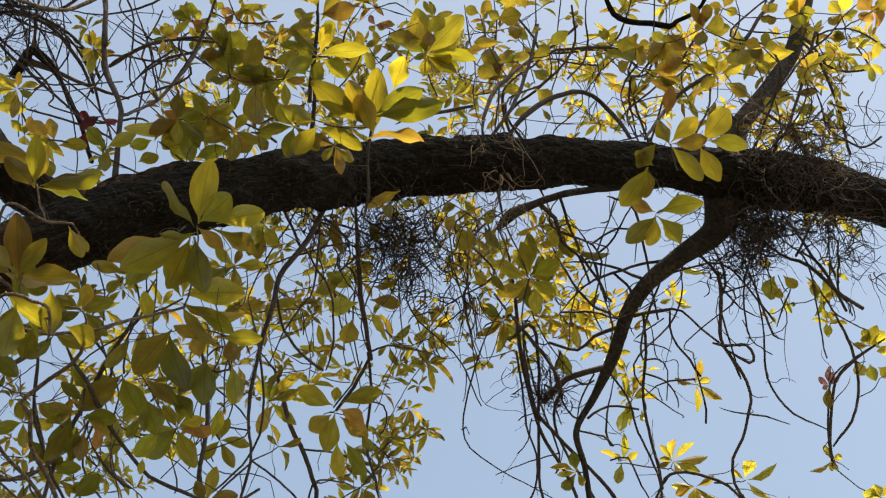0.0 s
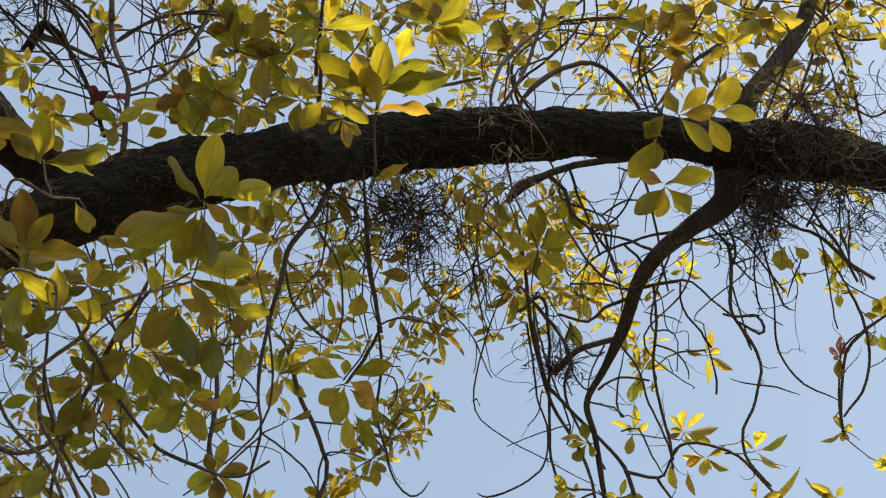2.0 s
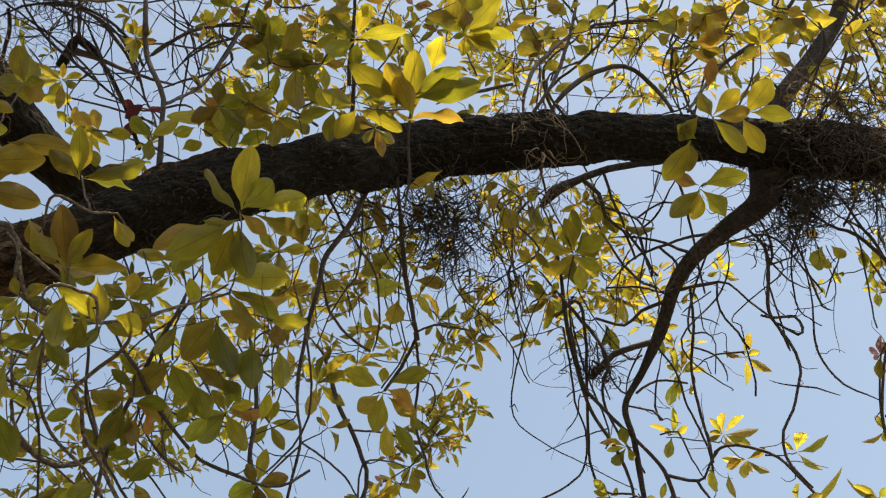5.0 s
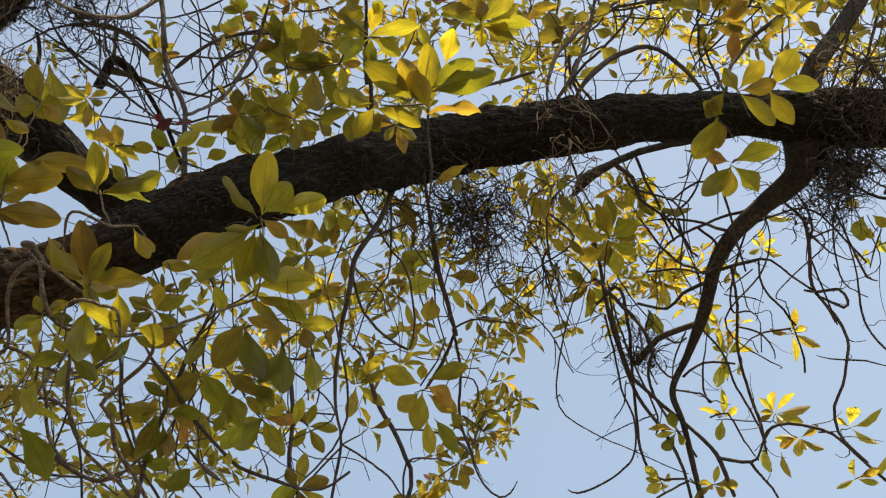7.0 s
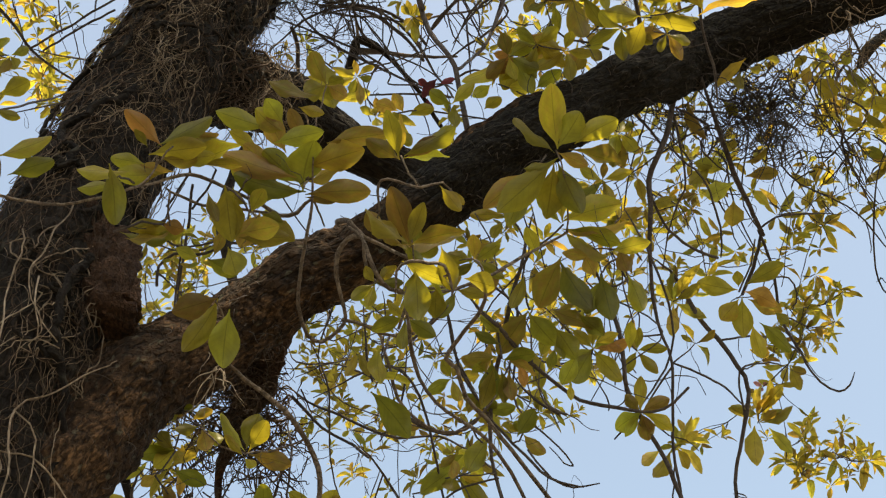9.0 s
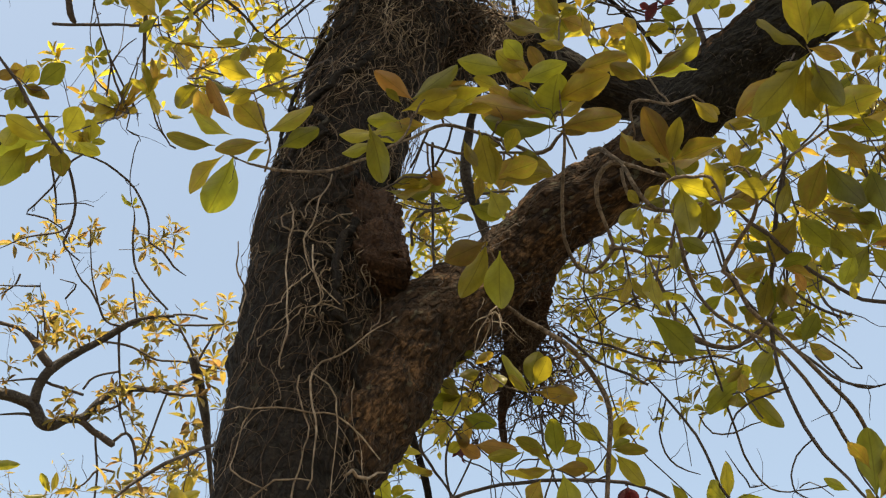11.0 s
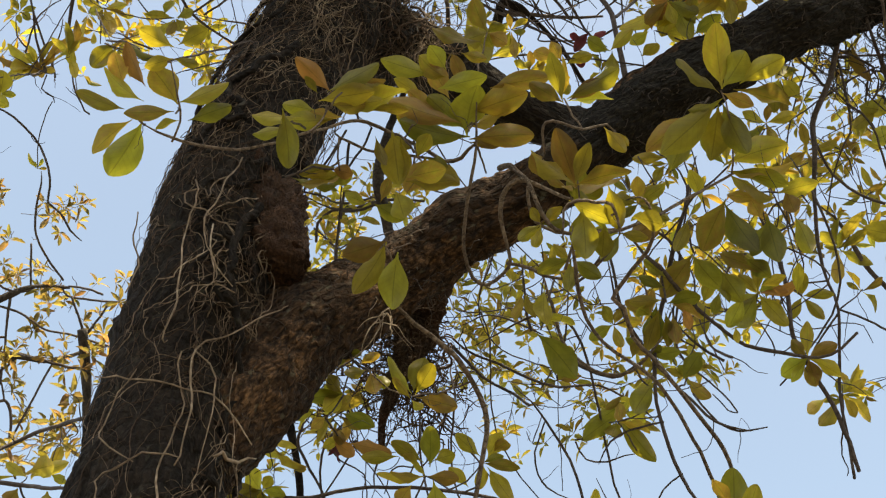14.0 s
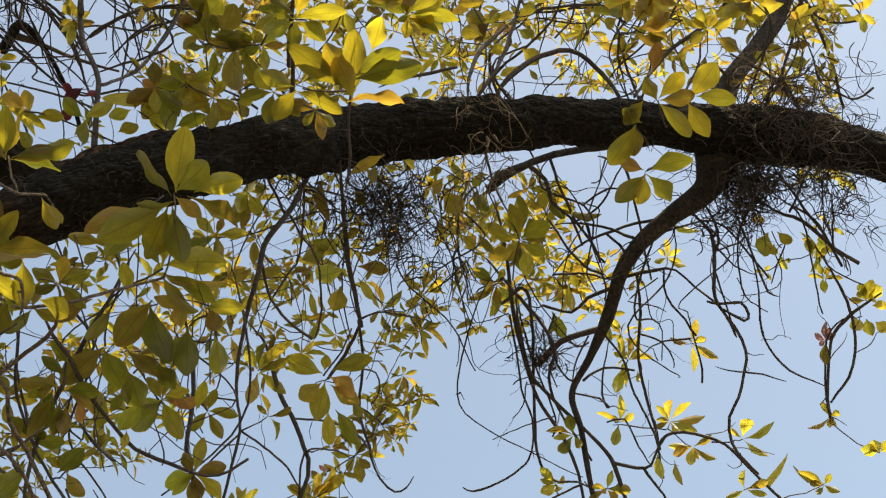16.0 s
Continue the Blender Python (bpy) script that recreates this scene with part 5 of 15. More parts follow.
twig(tree, [(-2.152,2.186,4.094,0.0014), (-2.124,2.274,4.036,0.0035), (-2.116,2.355,3.965,0.0046), (-2.114,2.441,3.879,0.0046), (-2.129,2.506,3.794,0.0046), (-2.124,2.554,3.743,0.0046)])
twig(tree, [(-2.128,2.3,4.009,0.0029), (-2.181,2.323,3.942,0.0029), (-2.2,2.361,3.887,0.0029), (-2.195,2.4,3.851,0.0029), (-2.157,2.455,3.826,0.0014)])
twig(tree, [(-2.071,2.479,3.874,0.0012), (-2.067,2.528,3.823,0.0022), (-2.061,2.565,3.786,0.0029), (-2.036,2.586,3.783,0.0017)])
twig(tree, [(-2.079,2.39,3.961,0.0029), (-2.078,2.432,3.918,0.0029), (-2.029,2.476,3.912,0.0029), (-1.95,2.516,3.931,0.0017)])
twig(tree, [(-2.124,2.554,3.743,0.0035), (-2.079,2.58,3.752,0.0035), (-2.044,2.633,3.719,0.0035), (-1.985,2.687,3.704,0.0017)])
twig(tree, [(-1.842,2.076,4.23,0.0013), (-1.951,2.192,4.148,0.0034), (-2.091,2.246,4.089,0.0021)])
twig(tree, [(-1.598,1.964,4.127,0.0042), (-1.634,2.036,4.048,0.0042), (-1.644,2.085,4,0.0042), (-1.639,2.16,3.937,0.0042), (-1.629,2.209,3.897,0.0042), (-1.6,2.298,3.827,0.0042), (-1.573,2.368,3.77,0.0042), (-1.502,2.435,3.743,0.0019)])
twig(tree, [(-2.244,2.349,4.059,0.0012), (-2.248,2.376,4.03,0.0022), (-2.187,2.358,4.098,0.0018)])
twig(tree, [(-1.585,2.304,3.831,0.0032), (-1.562,2.377,3.768,0.0032), (-1.524,2.418,3.748,0.0032), (-1.461,2.453,3.747,0.0019)])
twig(tree, [(-1.755,2.329,3.881,0.0013), (-1.805,2.312,3.862,0.0024), (-1.86,2.278,3.856,0.002)])
# lower branches
stem("branch", tree, TWIG, [(-2.737,1.567,3.514,0.0043), (-2.836,1.8,3.741,0.0061), (-2.772,1.857,3.77,0.0081), (-2.715,1.922,3.781,0.0069), (-2.634,1.989,3.813,0.0058), (-2.548,2.074,3.829,0.0058), (-2.417,2.212,3.832,0.0058), (-2.325,2.312,3.821,0.0058), (-2.266,2.394,3.792,0.0058), (-2.227,2.469,3.745,0.0046), (-2.199,2.531,3.699,0.0046), (-2.159,2.602,3.652,0.0046), (-2.114,2.668,3.611,0.0046)])
twig(tree, [(-2.722,1.916,3.778,0.0058), (-2.66,2.012,3.764,0.0046), (-2.593,2.114,3.742,0.0046), (-2.533,2.198,3.724,0.0046), (-2.48,2.288,3.687,0.0046), (-2.416,2.366,3.671,0.0046), (-2.345,2.459,3.638,0.0046)])
stem("branch", tree, BARK, [(-3.013,1.892,4.475,0.0242), (-3.219,2.1,4.502,0.0255), (-3.251,2.185,4.404,0.014), (-3.286,2.259,4.305,0.014), (-3.333,2.331,4.186,0.0126), (-3.386,2.371,4.082,0.0126), (-3.458,2.432,3.926,0.0112)])
stem("stub", tree, ROTTEN, [(-2.293,1.908,4.419,0.0825), (-2.39,1.99,4.388,0.0657), (-2.502,2.059,4.348,0.0465), (-2.62,2.11,4.293,0.032), (-2.725,2.162,4.244,0.0151), (-2.766,2.205,4.164,0.0088)], "shaggy rotten stub", 0.5)
twig(tree, [(-2.537,2.113,4.201,0.0015), (-2.614,2.131,4.115,0.0028), (-2.62,2.078,3.956,0.0036), (-2.58,2.045,3.822,0.0021)])
twig(tree, [(-2.704,1.935,3.782,0.0035), (-2.713,2.014,3.699,0.0035), (-2.718,2.064,3.643,0.0021)])
twig(tree, [(-2.921,2.267,4.287,0.0016), (-3.016,2.351,4.11,0.002)])
twig(tree, [(-2.863,2.225,3.975,0.001), (-2.889,2.273,3.898,0.0019), (-2.867,2.329,3.868,0.0015)])
twig(tree, [(-2.546,2.121,4.187,0.0037), (-2.498,2.225,4.143,0.0037), (-2.464,2.341,4.068,0.0037), (-2.375,2.369,3.922,0.0018)])
twig(tree, [(-2.428,2.17,4.435,0.002), (-2.406,2.221,4.412,0.0038), (-2.344,2.321,4.379,0.005), (-2.283,2.417,4.345,0.005), (-2.226,2.489,4.324,0.005), (-2.122,2.568,4.327,0.0038), (-2.06,2.655,4.288,0.0038), (-2.028,2.721,4.244,0.0023)])
twig(tree, [(-2.437,2.178,4.42,0.0063), (-2.406,2.301,4.346,0.005), (-2.359,2.384,4.313,0.005), (-2.265,2.384,4.201,0.0049)])
twig(tree, [(-3.154,2.112,4.365,0.0022), (-3.124,2.241,4.494,0.0032), (-3.018,2.288,4.563,0.0042)])
twig(tree, [(-2.617,2.235,4.218,0.0015), (-2.598,2.215,4.057,0.0028), (-2.643,2.23,3.998,0.0022)])
twig(tree, [(-2.949,1.919,5.692,0.0019), (-3.061,1.952,5.598,0.0035), (-3.122,1.989,5.534,0.0047)])
stem("branch", tree, BRANCH_BARK, [(-2.588,1.936,5.73,0.012), (-2.631,1.928,5.582,0.016), (-2.674,1.939,5.42,0.021), (-2.723,1.973,5.304,0.023), (-2.758,2.059,5.231,0.021), (-2.794,2.142,5.157,0.02), (-2.816,2.225,5.088,0.018)])
twig(tree, [(-3.058,1.975,5.189,0.006), (-3.015,1.938,5.243,0.006), (-2.954,1.952,5.282,0.006), (-2.866,1.998,5.255,0.006), (-2.729,2.043,5.261,0.006)])
twig(tree, [(-2.824,1.878,5.546,0.006), (-2.939,1.982,5.413,0.006), (-3.045,2.066,5.288,0.006), (-3.104,2.123,5.208,0.006)])
twig(tree, [(-2.945,1.778,5.243,0.004), (-2.896,1.852,5.242,0.004), (-2.916,1.963,5.305,0.004), (-2.744,2.012,5.268,0.004)])
twig(tree, [(-2.94,1.856,5.476,0.005), (-2.87,1.848,5.529,0.005), (-2.807,1.843,5.574,0.005)])
twig(tree, [(-2.876,1.937,5.48,0.005), (-2.804,1.93,5.533,0.005), (-2.731,1.91,5.592,0.005)])
twig(tree, [(-3.15,2.01,5.374,0.004), (-3.122,2.139,5.325,0.004), (-3.064,2.152,5.362,0.004)])
twig(tree, [(-3.172,1.923,5.529,0.0019), (-3.097,2.077,5.507,0.0047), (-2.88,2.146,5.464,0.0062), (-2.769,2.264,5.473,0.0046)])
twig(tree, [(-2.687,1.787,5.151,0.0017), (-2.778,1.874,5.038,0.0042), (-2.896,1.969,4.89,0.0042)])
twig(tree, [(-2.536,2.275,4.625,0.0016), (-2.423,2.335,4.665,0.003), (-2.364,2.415,4.646,0.004), (-2.31,2.498,4.618,0.0024)])
twig(tree, [(-2.126,2.18,4.644,0.002), (-2.164,2.238,4.577,0.0038), (-2.2,2.295,4.508,0.005), (-2.216,2.333,4.465,0.005)])
twig(tree, [(-1.985,2.375,4.585,0.0013), (-1.998,2.435,4.529,0.0024), (-1.981,2.468,4.511,0.0019)])
twig(tree, [(-2.057,2.192,4.679,0.0015), (-2.094,2.251,4.613,0.0028), (-2.174,2.321,4.505,0.0023)])
twig(tree, [(-3.089,0.05,6.082,0.0032), (-3.101,0.159,6.07,0.0059), (-3.122,0.327,6.046,0.0079), (-3.105,0.499,6.04,0.0079), (-3.078,0.668,6.036,0.0079), (-3.067,0.826,6.016,0.0079), (-3.063,0.937,5.995,0.0079), (-3.066,1.071,5.962,0.0063), (-3.079,1.17,5.927,0.0063), (-3.058,1.317,5.898,0.0047), (-2.999,1.48,5.884,0.0047)])
stem("branch", tree, TWIG, [(-3.047,0.331,6.524,0.0054), (-3.1,0.4,6.485,0.0101), (-3.181,0.505,6.424,0.0118), (-3.26,0.611,6.359,0.0118), (-3.283,0.688,6.332,0.0118), (-3.337,0.717,6.29,0.0118), (-3.435,0.752,6.215,0.0101), (-3.549,0.832,6.115,0.0084), (-3.66,0.911,6.01,0.0067)])
stem("stub", tree, BARK, [(-3.276,0.624,6.346,0.0135), (-3.242,0.684,6.36,0.0331), (-3.233,0.721,6.361,0.0306), (-3.22,0.749,6.365,0.0101)])
stem("branch", tree, BARK, [(-2.85,1.003,7.097,0.0331), (-2.915,1.072,7.05,0.0331), (-2.971,1.152,7.003,0.0331), (-3.021,1.279,6.947,0.0248), (-3.088,1.42,6.872,0.0146), (-3.076,1.517,6.708,0.0143)])
stem("branch", tree, BARK, [(-2.988,1.149,6.995,0.0146), (-3.111,1.233,6.907,0.0128), (-3.232,1.35,6.806,0.0109)])
stem("branch", tree, TWIG, [(-3.089,1.028,6.964,0.0029), (-3.003,1.127,6.991,0.0091)])
twig(tree, [(-3.203,1.333,6.828,0.0073), (-3.097,1.446,6.86,0.0073)])
twig(tree, [(-2.919,0.934,6.235,0.0026), (-2.995,0.981,6.177,0.0048), (-3.067,0.981,6.13,0.0064), (-3.132,0.955,6.092,0.0064), (-3.244,0.908,6.024,0.0064), (-3.331,0.835,5.975,0.0048), (-3.44,0.644,5.925,0.0064), (-3.538,0.454,5.872,0.0064)])
twig(tree, [(-3.085,1.161,5.925,0.0047), (-2.941,1.218,6.007,0.0047), (-2.814,1.261,6.075,0.0047), (-2.749,1.283,6.107,0.0047)])
twig(tree, [(-3.053,1.208,5.934,0.0047), (-2.914,1.255,6.013,0.0047), (-2.779,1.308,6.082,0.0047)])
twig(tree, [(-3.142,1.194,6.025,0.0019), (-3.063,1.326,6.042,0.0036), (-3.004,1.431,6.048,0.0048)])
stem("branch", tree, TWIG, [(-3.063,0.322,5.793,0.0048), (-3.186,0.395,5.696,0.0102), (-3.262,0.457,5.63,0.0136), (-3.273,0.491,5.617,0.0075)])
twig(tree, [(-3.361,0.498,6.005,0.0019), (-3.449,0.61,5.923,0.0036), (-3.52,0.71,5.85,0.0048), (-3.603,0.895,5.744,0.0048), (-3.621,0.924,5.722,0.0048)])
twig(tree, [(-3.274,0.484,6.652,0.0028), (-3.213,0.571,6.681,0.007)])
twig(tree, [(-3.15,0.537,6.724,0.0021), (-3.199,0.697,6.673,0.0039), (-3.214,0.833,6.643,0.0053), (-3.203,0.887,6.64,0.0053)])
twig(tree, [(-3.217,0.753,6.366,0.005), (-3.138,0.779,6.413,0.005), (-2.936,0.801,6.25,0.0048)])
twig(tree, [(-3.051,1.182,6.671,0.0018), (-3.01,1.313,6.662,0.0044)])
twig(tree, [(-2.677,1.237,6.86,0.0021), (-2.597,1.304,6.883,0.0039), (-2.499,1.357,6.915,0.0053)])
twig(tree, [(-3.309,0.813,7.294,0.0015), (-3.339,0.94,7.257,0.0029), (-3.461,0.933,7.186,0.0039), (-3.551,0.971,7.124,0.0023)])
twig(tree, [(-2.912,0.943,6.237,0.0048), (-2.983,1.016,6.177,0.0048), (-3.031,1.086,6.129,0.0048)])
twig(tree, [(-3.217,1.287,6.542,0.0014), (-3.27,1.398,6.477,0.0026), (-3.338,1.522,6.393,0.0021)])
twig(tree, [(-3.239,0.637,6.657,0.0018), (-3.328,0.738,6.585,0.0033), (-3.268,0.752,6.622,0.0044)])
twig(tree, [(-3.295,0.942,5.672,0.0019), (-3.245,0.886,5.724,0.0035), (-3.2,0.821,5.772,0.0046)])
twig(tree, [(-3.42,0.939,5.57,0.0019), (-3.469,1.024,5.505,0.0035), (-3.472,1.069,5.49,0.0046)])
twig(tree, [(-3.348,0.75,5.825,0.0019), (-3.434,0.713,5.763,0.0035), (-3.552,0.759,5.656,0.0047)])
twig(tree, [(-3.237,0.949,5.715,0.0019), (-3.212,1.04,5.712,0.0035), (-3.19,1.107,5.711,0.0046)])
twig(tree, [(-2.643,1.003,4.919,0.0015), (-2.565,1.067,4.958,0.0028), (-2.339,1.069,4.814,0.0021)])
stem("twig", tree, VINE, [(-1.631,1.031,5.088,0.0014), (-1.645,1.177,5.103,0.0026), (-1.663,1.285,5.126,0.0048), (-1.677,1.416,5.208,0.0061), (-1.663,1.531,5.307,0.0063), (-1.62,1.626,5.425,0.0065), (-1.53,1.684,5.573,0.0067), (-1.46,1.768,5.699,0.0055)])
stem("stub", tree, BARK, [(-2.296,1.532,5.708,0.0052), (-2.218,1.539,5.685,0.0085), (-2.224,1.634,5.931,0.0075), (-2.224,1.734,6.099,0.0046)])
twig(tree, [(-2.742,2.046,6.562,0.0028), (-2.524,2.066,6.666,0.0053), (-2.361,2.134,6.713,0.007), (-2.244,2.24,6.718,0.007), (-2.166,2.38,6.687,0.007), (-2.152,2.507,6.631,0.007)])
stem("branch", tree, TWIG, [(-2.575,2.04,6.651,0.0088), (-2.599,2.113,6.609,0.0105), (-2.68,2.219,6.519,0.0088)])
twig(tree, [(-2.386,2.156,6.693,0.0044), (-2.255,2.285,6.694,0.0044), (-2.139,2.426,6.677,0.0044)])
twig(tree, [(-2.337,2.077,6.748,0.0021), (-2.377,2.2,6.678,0.0039), (-3.276,3.113,8.565,0.0073)])
twig(tree, [(-2.574,0.142,4.483,0.0022), (-2.608,0.236,4.447,0.0042), (-2.628,0.304,4.422,0.0056), (-2.66,0.374,4.384,0.0056), (-2.682,0.437,4.354,0.0056), (-2.698,0.496,4.328,0.0045)])
twig(tree, [(-2.813,0.267,4.422,0.0019), (-2.758,0.372,4.459,0.0035), (-2.718,0.456,4.481,0.0021)])
twig(tree, [(-2.669,0.32,4.464,0.0014), (-2.654,0.332,4.554,0.0021)])
twig(tree, [(-2.773,0.499,4.423,0.0014), (-2.834,0.591,4.513,0.0027), (-2.822,0.653,4.51,0.0036), (-2.824,0.728,4.489,0.0036), (-2.839,0.793,4.458,0.0036), (-2.876,0.856,4.403,0.0036), (-2.9,0.877,4.373,0.0036), (-2.895,0.927,4.361,0.0036), (-2.905,0.979,4.333,0.0036), (-2.902,1.025,4.318,0.0014)])
twig(tree, [(-2.834,0.591,4.513,0.0036), (-2.887,0.562,4.471,0.0036), (-2.94,0.555,4.42,0.0036), (-2.992,0.536,4.373,0.003), (-3.017,0.527,4.349,0.003), (-2.998,0.592,4.354,0.003), (-2.995,0.651,4.343,0.0014)])
twig(tree, [(-2.778,0.503,4.418,0.0046), (-2.878,0.565,4.478,0.0048), (-2.912,0.609,4.436,0.0048), (-2.954,0.637,4.388,0.0048), (-3.002,0.652,4.336,0.0048), (-3.023,0.663,4.311,0.0036), (-3.026,0.728,4.29,0.0021)])
twig(tree, [(-2.771,0.463,4.432,0.0035), (-2.89,0.515,4.477,0.0036), (-2.935,0.565,4.423,0.0036), (-2.992,0.617,4.355,0.0014)])
twig(tree, [(-2.96,0.585,4.394,0.0024), (-2.931,0.639,4.41,0.0024), (-2.915,0.688,4.414,0.0014)])
twig(tree, [(-2.729,0.513,4.46,0.0014), (-2.835,0.601,4.673,0.0028), (-3.183,0.734,5.147,0.0042), (-3.455,0.839,5.531,0.0046)])
twig(tree, [(-3.304,0.318,5.109,0.0017), (-3.29,0.396,5.112,0.0032), (-3.291,0.442,5.105,0.0042)])
stem("branch", tree, BARK, [(-3.414,0.401,4.998,0.0056), (-3.415,0.447,4.989,0.0126)])
twig(tree, [(-3.338,0.643,5.664,0.0025), (-3.406,0.734,5.593,0.0046), (-3.454,0.824,5.535,0.0062), (-3.462,0.844,5.524,0.0062)])
twig(tree, [(-3.743,0.876,6.228,0.0021), (-3.828,0.926,6.15,0.0039), (-3.905,0.971,6.078,0.0053)])
twig(tree, [(-3.819,0.98,6.146,0.0021), (-3.878,1.073,6.076,0.0039), (-3.906,1.142,6.035,0.0053)])
twig(tree, [(-2.177,0.641,4.256,0.0012), (-2.381,0.656,4.558,0.0025), (-2.504,0.653,4.772,0.0021)])
twig(tree, [(-3.462,0.844,5.524,0.0031), (-3.501,0.862,5.487,0.0031), (-3.5,0.915,5.475,0.0031), (-3.508,0.935,5.463,0.0019)])
twig(tree, [(-3.839,0.711,6.182,0.0018), (-3.897,0.769,6.125,0.0033), (-3.904,0.835,6.107,0.0044)])
twig(tree, [(-2.181,0.626,4.258,0.003), (-2.075,0.646,4.179,0.0029), (-1.92,0.667,3.982,0.0027), (-1.835,0.675,3.888,0.0016)])
twig(tree, [(-1.833,0.674,3.89,0.0026), (-1.826,0.722,3.956,0.0027), (-1.87,0.81,4.124,0.0028), (-1.884,0.874,4.243,0.0018)])
stem("branch", tree, BARK, [(0.117,2.63,6.474,0.0052), (0.11,2.713,6.429,0.0097), (0.125,2.769,6.396,0.0129), (0.174,2.808,6.372,0.0129), (0.262,2.836,6.352,0.0129), (0.338,2.863,6.331,0.0129), (0.372,2.851,6.336,0.0097), (0.44,2.838,6.338,0.0097), (0.481,2.816,6.347,0.0081), (0.551,2.747,6.38,0.0081)])
twig(tree, [(0.238,2.708,6.496,0.002), (0.191,2.804,6.444,0.0037), (0.129,2.874,6.404,0.0049), (0.079,2.916,6.38,0.0049)])
twig(tree, [(-0.174,2.593,5.94,0.0044), (-0.129,2.595,5.941,0.0059), (-0.031,2.607,5.935,0.0059), (0.073,2.634,5.919,0.0059), (0.121,2.658,5.903,0.0044), (0.192,2.68,5.887,0.0044)])
twig(tree, [(-0.14,2.358,6.074,0.0018), (-0.191,2.501,5.993,0.0033), (-0.229,2.544,5.827,0.0043)])
twig(tree, [(-0.05,2.439,6.169,0.0018), (-0.098,2.566,6.098,0.0028), (-0.131,2.653,6.046,0.0018)])
twig(tree, [(0.053,2.522,6.261,0.0019), (0.005,2.652,6.188,0.0035), (-0.003,2.71,6.154,0.0046), (-0.051,2.789,6.105,0.0046), (-0.118,2.758,5.982,0.0045)])
twig(tree, [(0.722,2.861,6.29,0.0032), (0.802,2.852,6.424,0.0082)])
twig(tree, [(0.819,2.875,6.407,0.0066), (0.727,2.882,6.276,0.0081), (0.612,2.901,6.138,0.0079)])
twig(tree, [(0.827,2.97,6.204,0.0064), (0.857,2.971,6.053,0.0063), (0.883,3.032,6.006,0.0047), (0.96,3.062,5.969,0.0047), (1.083,3.068,5.936,0.0047)])
twig(tree, [(0.624,2.802,6.339,0.0016), (0.624,2.884,6.29,0.003), (0.586,2.938,6.261,0.004), (0.537,2.99,6.233,0.004)])
twig(tree, [(0.542,2.848,6.322,0.0016), (0.595,2.909,6.278,0.003), (0.655,2.94,6.25,0.004), (0.76,2.969,6.216,0.004)])
twig(tree, [(0.862,3.005,6.175,0.004), (0.977,2.983,6.167,0.004), (1.058,3.004,6.135,0.004), (1.127,3.061,6.079,0.004)])
twig(tree, [(0.663,2.992,6.216,0.0016), (0.758,2.978,6.211,0.003), (0.902,3.021,6.157,0.004)])
twig(tree, [(-0.247,2.73,6.135,0.0012), (-0.113,2.76,6.122,0.0023), (0.013,2.811,6.092,0.0019)])
twig(tree, [(-0.34,2.553,6.503,0.0016), (-0.354,2.678,6.435,0.003), (-0.404,2.772,6.378,0.004)])
twig(tree, [(-0.464,2.565,6.35,0.0013), (-0.446,2.624,6.32,0.0024), (-0.357,2.655,6.31,0.0019)])
twig(tree, [(-0.448,2.469,6.267,0.0019), (-0.473,2.606,6.189,0.0035), (-0.465,2.64,5.889,0.0018)])
stem("branch", tree, TWIG, [(-1.499,1.604,5.613,0.0048), (-1.508,1.676,5.469,0.0078), (-1.516,1.75,5.334,0.009)])
stem("branch", tree, TWIG, [(-2.926,2.52,7.692,0.0034), (-2.784,2.607,7.722,0.0079), (-2.704,2.71,7.713,0.0105), (-2.664,2.842,7.671,0.0105), (-2.643,2.95,7.628,0.0084), (-2.635,3.053,7.58,0.0084)])
twig(tree, [(-2.91,2.479,7.716,0.0084), (-2.765,2.56,7.751,0.0084), (-2.669,2.621,7.767,0.0084), (-2.545,2.612,7.824,0.0084), (-2.469,2.575,7.87,0.0084)])
twig(tree, [(-2.443,2.396,7.259,0.0023), (-2.286,2.496,7.282,0.0043), (-2.135,2.546,7.319,0.0058), (-2.024,2.555,7.356,0.0058), (-1.936,2.552,7.388,0.0058)])
twig(tree, [(-1.756,2.084,5.856,0.0074), (-1.688,2.078,5.886,0.0074), (-1.609,2.073,5.919,0.0074), (-1.528,2.091,5.94,0.0059), (-1.449,2.12,5.954,0.0059), (-1.374,2.16,5.959,0.0059)])
twig(tree, [(-1.747,2.059,6.431,0.0016), (-1.76,2.162,6.381,0.003), (-1.76,2.272,6.33,0.004), (-1.774,2.363,6.279,0.004), (-1.781,2.436,6.238,0.004)])
twig(tree, [(-1.805,2.275,6.026,0.0019), (-1.705,2.251,6.078,0.0046), (-1.62,2.242,6.115,0.0062), (-1.522,2.261,6.139,0.0062), (-1.496,2.255,6.151,0.0062)])
twig(tree, [(-1.231,1.907,5.847,0.0034), (-1.299,1.975,5.795,0.0053), (-1.367,2.043,5.74,0.007), (-1.392,2.042,5.591,0.0068), (-1.428,2.022,5.446,0.0053)])
twig(tree, [(-1.28,2.027,6.051,0.0018), (-1.273,2.1,6.019,0.0033), (-1.254,2.141,6.005,0.0044), (-1.195,2.166,6.009,0.0044), (-1.131,2.18,6.02,0.0022)])
twig(tree, [(-1.48,2.223,6.032,0.0018), (-1.453,2.275,6.015,0.0034), (-1.385,2.285,5.891,0.0044)])
twig(tree, [(-0.714,1.61,5.031,0.0022), (-0.751,1.704,4.977,0.0042), (-0.806,1.818,4.932,0.0056), (-0.861,1.944,4.96,0.0069)])
